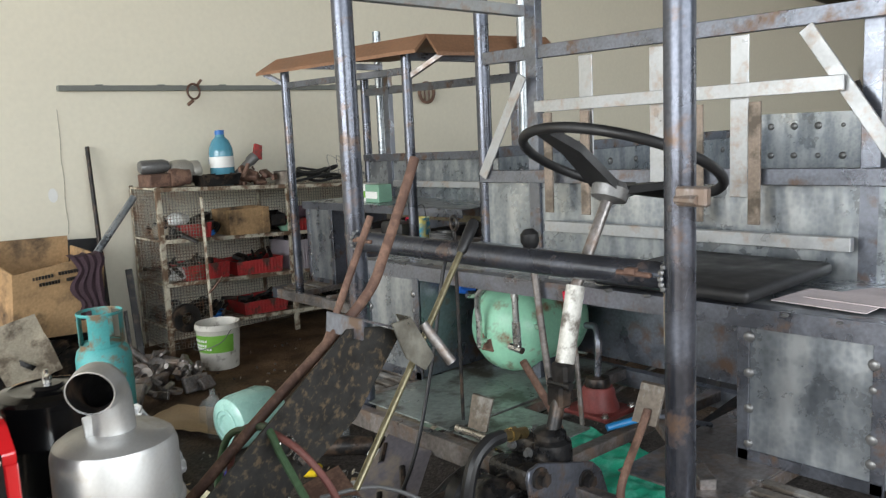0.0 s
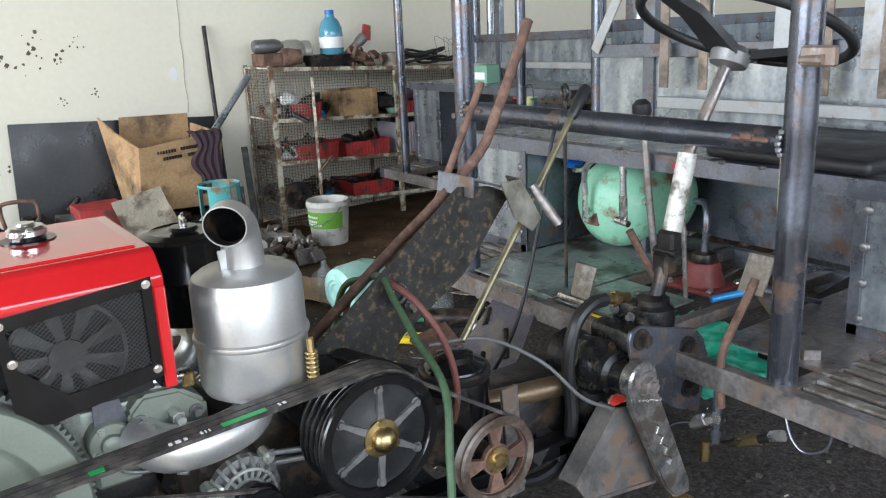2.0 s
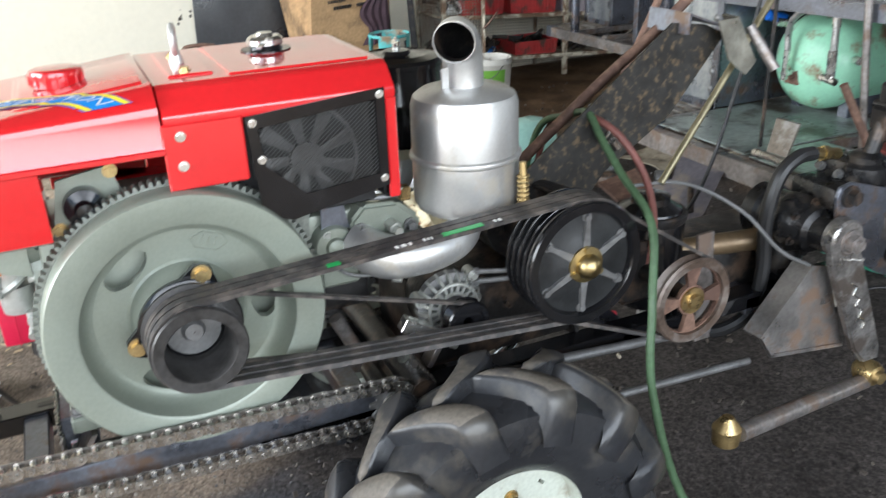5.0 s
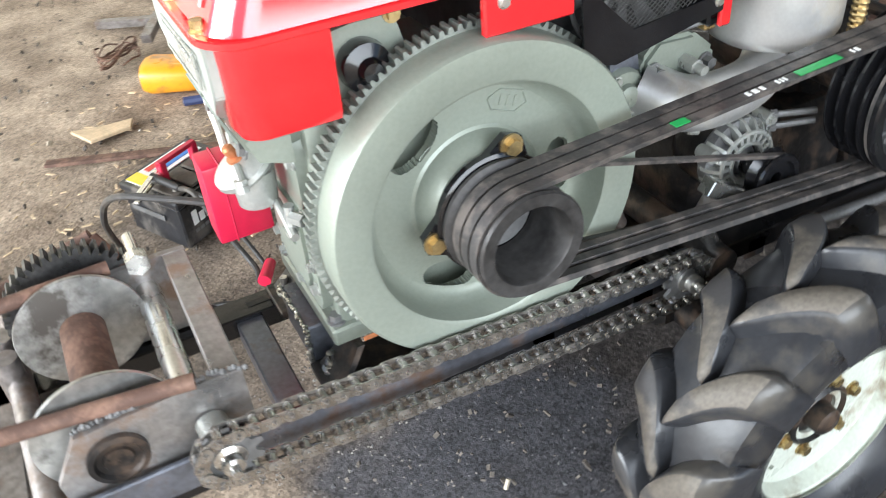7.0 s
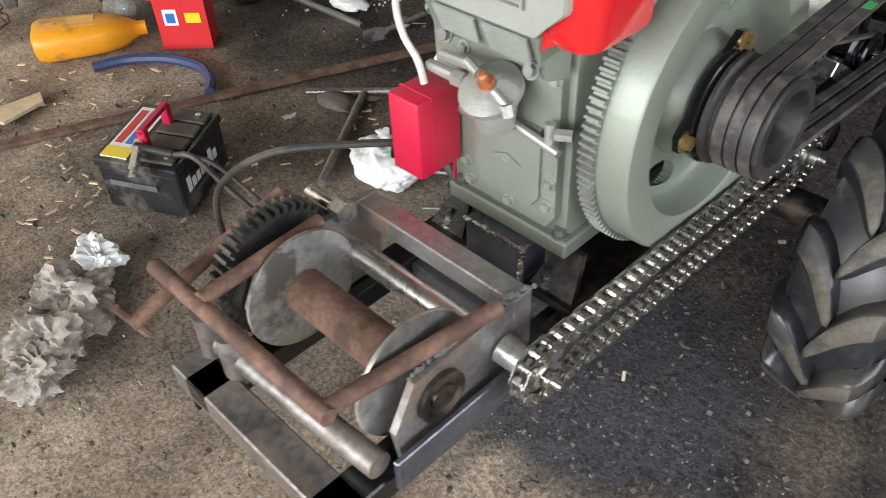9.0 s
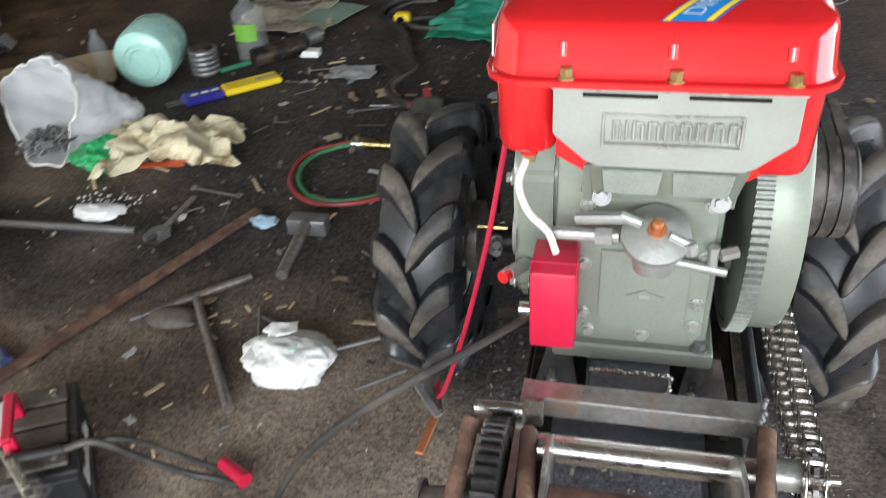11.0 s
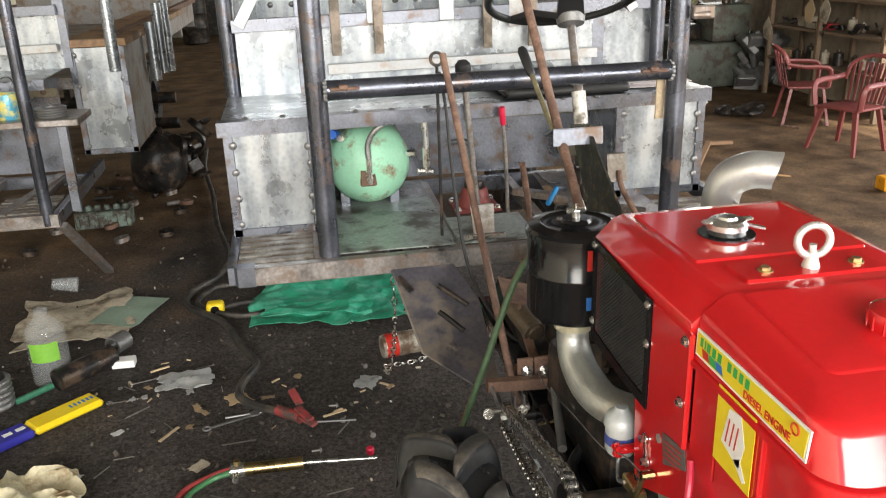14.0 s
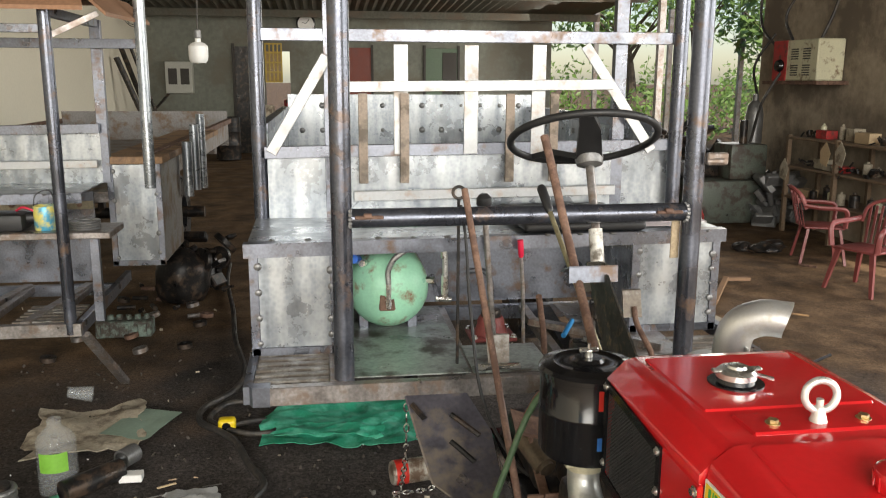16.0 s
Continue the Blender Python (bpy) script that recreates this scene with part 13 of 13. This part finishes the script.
def plastic_chair(m):
    """A stacking arm chair of red plastic."""
    t = thing("plastic_chair", (0, 0, 0), "faded red plastic arm chair on the earth floor", "chair", "red chairs")
    for sx in (-1, 1):
        for sy in (-1, 1):
            bm = B()
            slab(bm, [(sx * 0.20, sy * 0.18, 0.40), (sx * 0.20 - sx * 0.05, sy * 0.18, 0.40), (sx * 0.235, sy * 0.25, 0.0), (sx * 0.265, sy * 0.25, 0.0)], (0, -0.03 * sy, 0))
            part("leg", bm, m, t)
    bm = B()
    box(bm, (-0.22, -0.21, 0.395), (0.22, 0.21, 0.42), 0.01, seg=2)
    part("seat", bm, m, t)
    # curved back with slots
    for k in range(9):
        x = -0.19 + 0.0475 * k
        bm = B()
        yb = 0.20 - 0.05 * (1 - (x / 0.2) ** 2) * -1
        beam(bm, (x * 0.9, yb, 0.42), (x * 1.05, yb + 0.09, 0.78), 0.028, 0.008, up=(0, 1, 0))
        part("back_slat", bm, m, t)
    bm = B()
    sweep(bm, [(-0.23, 0.21, 0.62), (-0.22, 0.27, 0.76), (-0.12, 0.335, 0.83), (0, 0.35, 0.845), (0.12, 0.335, 0.83), (0.22, 0.27, 0.76), (0.23, 0.21, 0.62)], 0.019, 8, 6, flat=1.5)
    part("back_rail", bm, m, t)
    for sx in (-1, 1):
        bm = B()
        sweep(bm, [(sx * 0.24, 0.24, 0.66), (sx * 0.265, 0.08, 0.64), (sx * 0.265, -0.10, 0.635), (sx * 0.255, -0.20, 0.60), (sx * 0.235, -0.20, 0.42)], 0.02, 8, 5, flat=1.4)
        part("arm", bm, m, t)
    return t


def right_side():
    c = plastic_chair(RED_PLASTIC)
    first = Matrix.Translation((3.88, 5.55, -0.01)) @ Matrix.Rotation(radians(-70), 4, "Z") @ Matrix.Scale(0.92, 4)
    copy_thing(c, Matrix.Translation((4.20, 6.75, -0.01)) @ Matrix.Rotation(radians(70), 4, "Z") @ Matrix.Scale(0.90, 4))
    c.matrix_world = first
    # welder on its bracket
    t = thing("welding_machine", (5.0, 8.6, 1.75), "cream and red welding machine on a wall bracket", "welder")
    bm = B()
    box(bm, (4.85, 8.1, 1.80), (5.19, 9.05, 2.28), 0.015)
    part("case", bm, CREAM_METAL, t)
    bm = B()
    box(bm, (4.838, 8.74, 1.80), (4.849, 9.05, 2.28), 0.004)
    fr = part("front_panel", bm, CRATE_RED, t)
    for k, (y, z) in enumerate(((8.25, 2.05), (8.5, 2.05), (8.25, 1.86), (8.5, 1.86))):
        bm = B()
        for j in range(5):
            box(bm, (4.843, y, z + 0.028 * j), (4.849, y + 0.15, z + 0.028 * j + 0.014))
        part("louvre", bm, SLAT, t)
    bm = B()
    lathe(bm, [(0.07, 0), (0.08, 0.02), (0.06, 0.06), (0.001, 0.062)], frame_to((4.838, 8.85, 1.98), (4.0, 8.85, 1.98)), 20)
    part("knob", bm, BLACK, fr)
    bm = B()
    box(bm, (4.8, 8.0, 1.755), (5.2, 9.2, 1.798), 0.004)
    part("bracket", bm, RUST, t)
    for z0, pts in ((0, [(5.15, 9.1, 2.1), (5.0, 9.4, 2.3), (5.05, 9.8, 2.6), (5.1, 9.9, 3.2)]), (1, [(5.0, 8.9, 2.28), (5.0, 9.1, 2.6), (5.1, 8.9, 3.0), (5.15, 8.6, 3.6)]), (2, [(5.0, 8.3, 2.28), (5.1, 8.2, 2.7), (5.15, 8.0, 3.6)]), (3, [(4.84, 8.85, 1.9), (4.7, 9.0, 1.5), (4.75, 9.3, 1.0), (4.5, 9.2, 0.5), (4.3, 8.9, 0.1)]), (4, [(5.1, 9.5, 2.4), (4.9, 9.6, 2.0), (5.05, 9.75, 1.6)])):
        lay("wall_cable", pts, 0.018, CABLE, "black cable looped on the sooty wall", "cable", 6, 8, "wall cables")
    # shelves against the side wall
    t = thing("goods_shelf", (5.0, 7.2, 0.0), "rough wooden shelf with tins and parts against the wall", "shelf")
    SHELFW = mat("dirty_shelf_wood", (0.16, 0.11, 0.07), 0.8, 0, 0.3, 5, 50, 0.15)
    for z in (0.42, 0.78, 1.12):
        bm = B()
        box(bm, (4.72, 6.3, z), (5.19, 8.4, z + 0.03), 0.004)
        part("board", bm, SHELFW, t)
    for y in (6.35, 7.4, 8.35):
        for x in (4.74, 5.16):
            bm = B()
            box(bm, (x - 0.025, y - 0.025, 0.0), (x + 0.025, y + 0.025, 1.17), 0.004)
            part("post", bm, SHELFW, t)
    rng = random.Random(61)
    for z in (0.452, 0.812, 1.152):
        y = 6.45
        while y < 8.2:
            kind = rng.random()
            bm = B()
            x = rng.uniform(4.82, 5.0)
            if kind < 0.4:
                r, h = rng.uniform(0.03, 0.06), rng.uniform(0.08, 0.16)
                lathe(bm, [(r, 0), (r * 1.03, h * 0.5), (r, h), (r * 0.4, h * 1.1), (r * 0.4, h * 1.25), (0.001, h * 1.26)], Matrix.Translation((x, y, z)), 16)
                solo("small_tin", bm, rng.choice((CREAM_METAL, GREY_DIM, GRIME, RAG)), "small dusty tin or bottle on the shelf", "tin", "tins on the shelf")
            elif kind < 0.7:
                w = rng.uniform(0.06, 0.13)
                box(bm, (x - 0.07, y - w, z), (x + 0.07, y + w, z + rng.uniform(0.05, 0.14)), 0.004)
                solo("small_carton", bm, rng.choice((CARD, CARD, CRATE_RED, RAG)), "small dusty carton on the shelf", "carton", "cartons on the shelf")
            else:
                iron_junk(bm, (x, y, z), (0.1, 0.08, 0.06), 9, int(y * 100), 0.04)
                solo("greasy_parts", bm, GRIME, "greasy small parts on the shelf", "parts", kind="stuff")
            y += rng.uniform(0.13, 0.26)
    for k, (y, z) in enumerate(((7.55, 1.0), (7.28, 1.02), (8.35, 0.75))):
        bm = B()
        slab(bm, [(4.70, y, z + 0.14), (4.70, y - 0.09, z + 0.02), (4.70, y - 0.04, z - 0.13), (4.70, y + 0.08, z - 0.1), (4.70, y + 0.1, z + 0.03)], (0.006, 0, 0))
        solo("hung_gasket", bm, RAG if k else CARD, "pale paper gasket hanging at the shelf edge", "gasket", "hung gaskets")
    # machine heap in the corner
    t = thing("old_machine", (4.4, 9.2, 0.0), "dark green-grey old machine base in the corner", "machine")
    for nm, lo, hi, m in (("base", (3.95, 8.9, 0.0), (4.95, 9.7, 0.55), CONCRETE_DARK), ("head", (4.35, 9.0, 0.55), (4.85, 9.5, 1.0), CONCRETE_DARK), ("bed", (3.5, 9.3, 0.55), (4.35, 9.6, 0.75), GRIME)):
        bm = B()
        box(bm, lo, hi, 0.03, seg=2)
        part(nm, bm, m, t)
    bm = B()
    tube(bm, (4.6, 9.2, 1.0), (4.6, 9.2, 1.3), 0.05, n=14)
    part("spindle", bm, GRIME, t)
    for k, (x, y, sx, sy, sz, m, lab) in enumerate(((3.3, 10.2, 0.6, 0.5, 0.9, GRIME, "dark heap of machine scrap by the yard"), (4.3, 10.4, 0.5, 0.4, 1.1, GRIME, "dark heap of machine scrap by the wall"), (4.9, 9.0, 0.25, 0.5, 0.6, GREY_DIM, "heap of curly metal swarf by the wall"))):
        bm = B()
        iron_junk(bm, (x, y, 0.0), (sx, sy, sz), 110, 200 + k, 0.12)
        crumple(bm, (x, y, 0), (sx * 0.8, sy * 0.8, sz * 0.5), 70 + k, 0.4)
        solo("scrap_heap", bm, m, lab, "scrap", kind="stuff")
    bm = B()
    for p in ((3.85, 7.15, 0.18, 0.13), (4.0, 7.3, 0.16, 0.12), (3.65, 7.25, 0.12, 0.1)):
        crumple(bm, (p[0], p[1], 0), (p[2], p[3], 0.06), int(p[0] * 100), 0.5)
    solo("dark_cloth", bm, GRIME, "dark greasy cloth heaped on the floor", "cloth")
    bm = B()
    beam(bm, (2.33, 5.22, 0.02), (2.80, 5.95, 0.04), 0.045, 0.03)
    solo("wood_bar", bm, mat("raw_wood_bar", (0.26, 0.15, 0.08), 0.8, 0, 0.2, 6, 60, 0.1), "brown wooden bar lying on the floor", "wood")
    bm = B()
    beam(bm, (2.80, 5.95, 0.03), (3.02, 5.93, 0.03), 0.045, 0.03)
    solo("wood_bar", bm, mat("raw_wood_end", (0.24, 0.14, 0.08), 0.8, 0, 0.2, 6, 60, 0.1), "short brown wooden bar lying on the floor", "wood")
    t = thing("oxygen_cylinder", (4.95, 9.6, 0.0), "tall grey gas cylinder by the wall", "gas cylinder")
    bm = B()
    lathe(bm, [(0.11, 0), (0.115, 0.03), (0.115, 1.35), (0.09, 1.48), (0.04, 1.54), (0.04, 1.62), (0.001, 1.63)], Matrix.Translation((4.95, 9.6, 0)), 24)
    part("body", bm, GREY_DIM, t)
    for k, (x, y, m, lab) in enumerate(((3.85, 8.7, CRATE_RED, "red oil can on the floor by the machines"), (3.6, 8.2, WHITE_BAG, "white plastic bottle on the floor by the machines"))):
        bm = B()
        lathe(bm, [(0.04, 0), (0.042, 0.01), (0.042, 0.15), (0.02, 0.19), (0.014, 0.22), (0.001, 0.225)], Matrix.Translation((x, y, 0)), 18)
        solo("oil_can", bm, m, lab, "can")
    bm = B()
    crumple(bm, (3.55, 7.75, 0), (0.16, 0.12, 0.09), 83, 0.5)
    solo("white_rag", bm, WHITE_BAG, "white rag on the floor by the machines", "rag")
    # orange and blue packet on the earth at the side
    t = thing("orange_packet", (3.4, 4.3, 0.0), "orange and blue packet lying on the earth", "packet")
    bm = B()
    box(bm, (3.30, 4.25, 0.0), (3.44, 4.37, 0.10), 0.01)
    part("packet", bm, ORANGE_PL, t)
    bm = B()
    box(bm, (3.44, 4.25, 0.0), (3.52, 4.37, 0.09), 0.01)
    part("blue_end", bm, mat("sky_blue_plastic", (0.10, 0.35, 0.55), 0.4), t)
    rng = random.Random(41)
    for k in range(14):
        bm = B()
        x, y, a = rng.uniform(1.2, 4.0), rng.uniform(2.5, 8.0), rng.uniform(0, 3)
        tube(bm, (x, y, 0.01), (x + 0.3 * math.cos(a) * rng.random(), y + 0.3 * math.sin(a), 0.012), rng.uniform(0.006, 0.014), n=6)
        solo("dry_stick", bm, rng.choice((RUST, WOOD_BROWN, GRIME)), "dry stick or rod lying on the earth", "stick", "sticks on the earth")


def leaf_cloud(bm, center, size, count, seed, s=0.12):
    rng = random.Random(seed)
    for k in range(count):
        d = Vector((rng.gauss(0, 1), rng.gauss(0, 1), rng.gauss(0, 1))).normalized() * rng.uniform(0.35, 1.0) ** 0.5
        gap = noise.noise(d * 2.2 + Vector((seed, 0, 0)))
        if gap < -0.12:
            continue
        p = Vector(center) + Vector((d.x * size[0], d.y * size[1], d.z * size[2])) * (1 + 0.25 * gap)
        q = s * rng.uniform(0.5, 1.2)
        u = Vector([rng.uniform(-1, 1) for _ in range(3)]).normalized()
        v = u.orthogonal().normalized()
        a = [bm.verts.new(p + w) for w in (-u * q, v * q * 0.45 + Vector((0, 0, q * 0.15)), u * q, -v * q * 0.45)]
        bm.faces.new((a[0], a[1], a[2]))
        bm.faces.new((a[0], a[2], a[3]))


def yard():
    for k, (x, y, h, w) in enumerate(((8.6, 24.0, 6.0, 2.4), (13.0, 29.0, 8.0, 3.2), (6.9, 31.0, 7.0, 3.0), (10.5, 18.5, 5.0, 1.8), (17.0, 22.0, 7.0, 3.0), (3.5, 34.0, 8.0, 3.2))):
        t = thing("tree", (x, y, 0.0), "leafy green tree in the sunny yard", "tree", "yard trees")
        bm = B()
        tips = []
        rng = random.Random(k)
        sweep(bm, [(x, y, 0), (x + 0.1, y, h * 0.25), (x - 0.1, y + 0.1, h * 0.55), (x, y, h * 0.8)], 0.14, 10, 5, radii=[0.2, 0.15, 0.1, 0.04])
        for j in range(6):
            a = rng.uniform(0, 6.28)
            z = h * rng.uniform(0.3, 0.6)
            e = (x + w * 0.6 * math.cos(a), y + w * 0.6 * math.sin(a), z + h * 0.22)
            sweep(bm, [(x, y, z), (x + w * 0.25 * math.cos(a), y + w * 0.25 * math.sin(a), z + h * 0.1), e], 0.05, 6, 4, radii=[0.07, 0.05, 0.02])
            tips.append(e)
        part("trunk", bm, BARK, t)
        bm = B()
        leaf_cloud(bm, (x, y, h * 0.72), (w * 0.75, w * 0.75, h * 0.26), 900, k + 1, 0.16)
        for e in tips:
            leaf_cloud(bm, e, (w * 0.4, w * 0.4, h * 0.14), 260, k + 20 + int(e[2] * 10), 0.14)
        part("crown", bm, LEAF, t, smooth=0)
    bm = B()
    for j in range(64):
        rng = random.Random(500 + j)
        leaf_cloud(bm, (rng.uniform(4.5, 17), rng.uniform(21.5, 29), rng.uniform(0.4, 1.9)), (0.9, 0.7, 0.8), 170, 300 + j, 0.11)
    solo("undergrowth", bm, LEAF, "low green bushes in the sunny yard", "bushes", kind="stuff", smooth=0)
    # posts and rails of the open yard side
    for x, y in ((6.2, 20.1), (8.2, 20.1), (10.2, 20.1), (5.4, 14.0)):
        bm = B()
        box(bm, (x - 0.06, y - 0.06, -0.02), (x + 0.06, y + 0.06, 3.6), 0.006)
        solo("roof_post", bm, STEEL_RUST, "brown steel roof post at the open side", "post", "roof posts")


back_wall_things()
right_side()
yard()
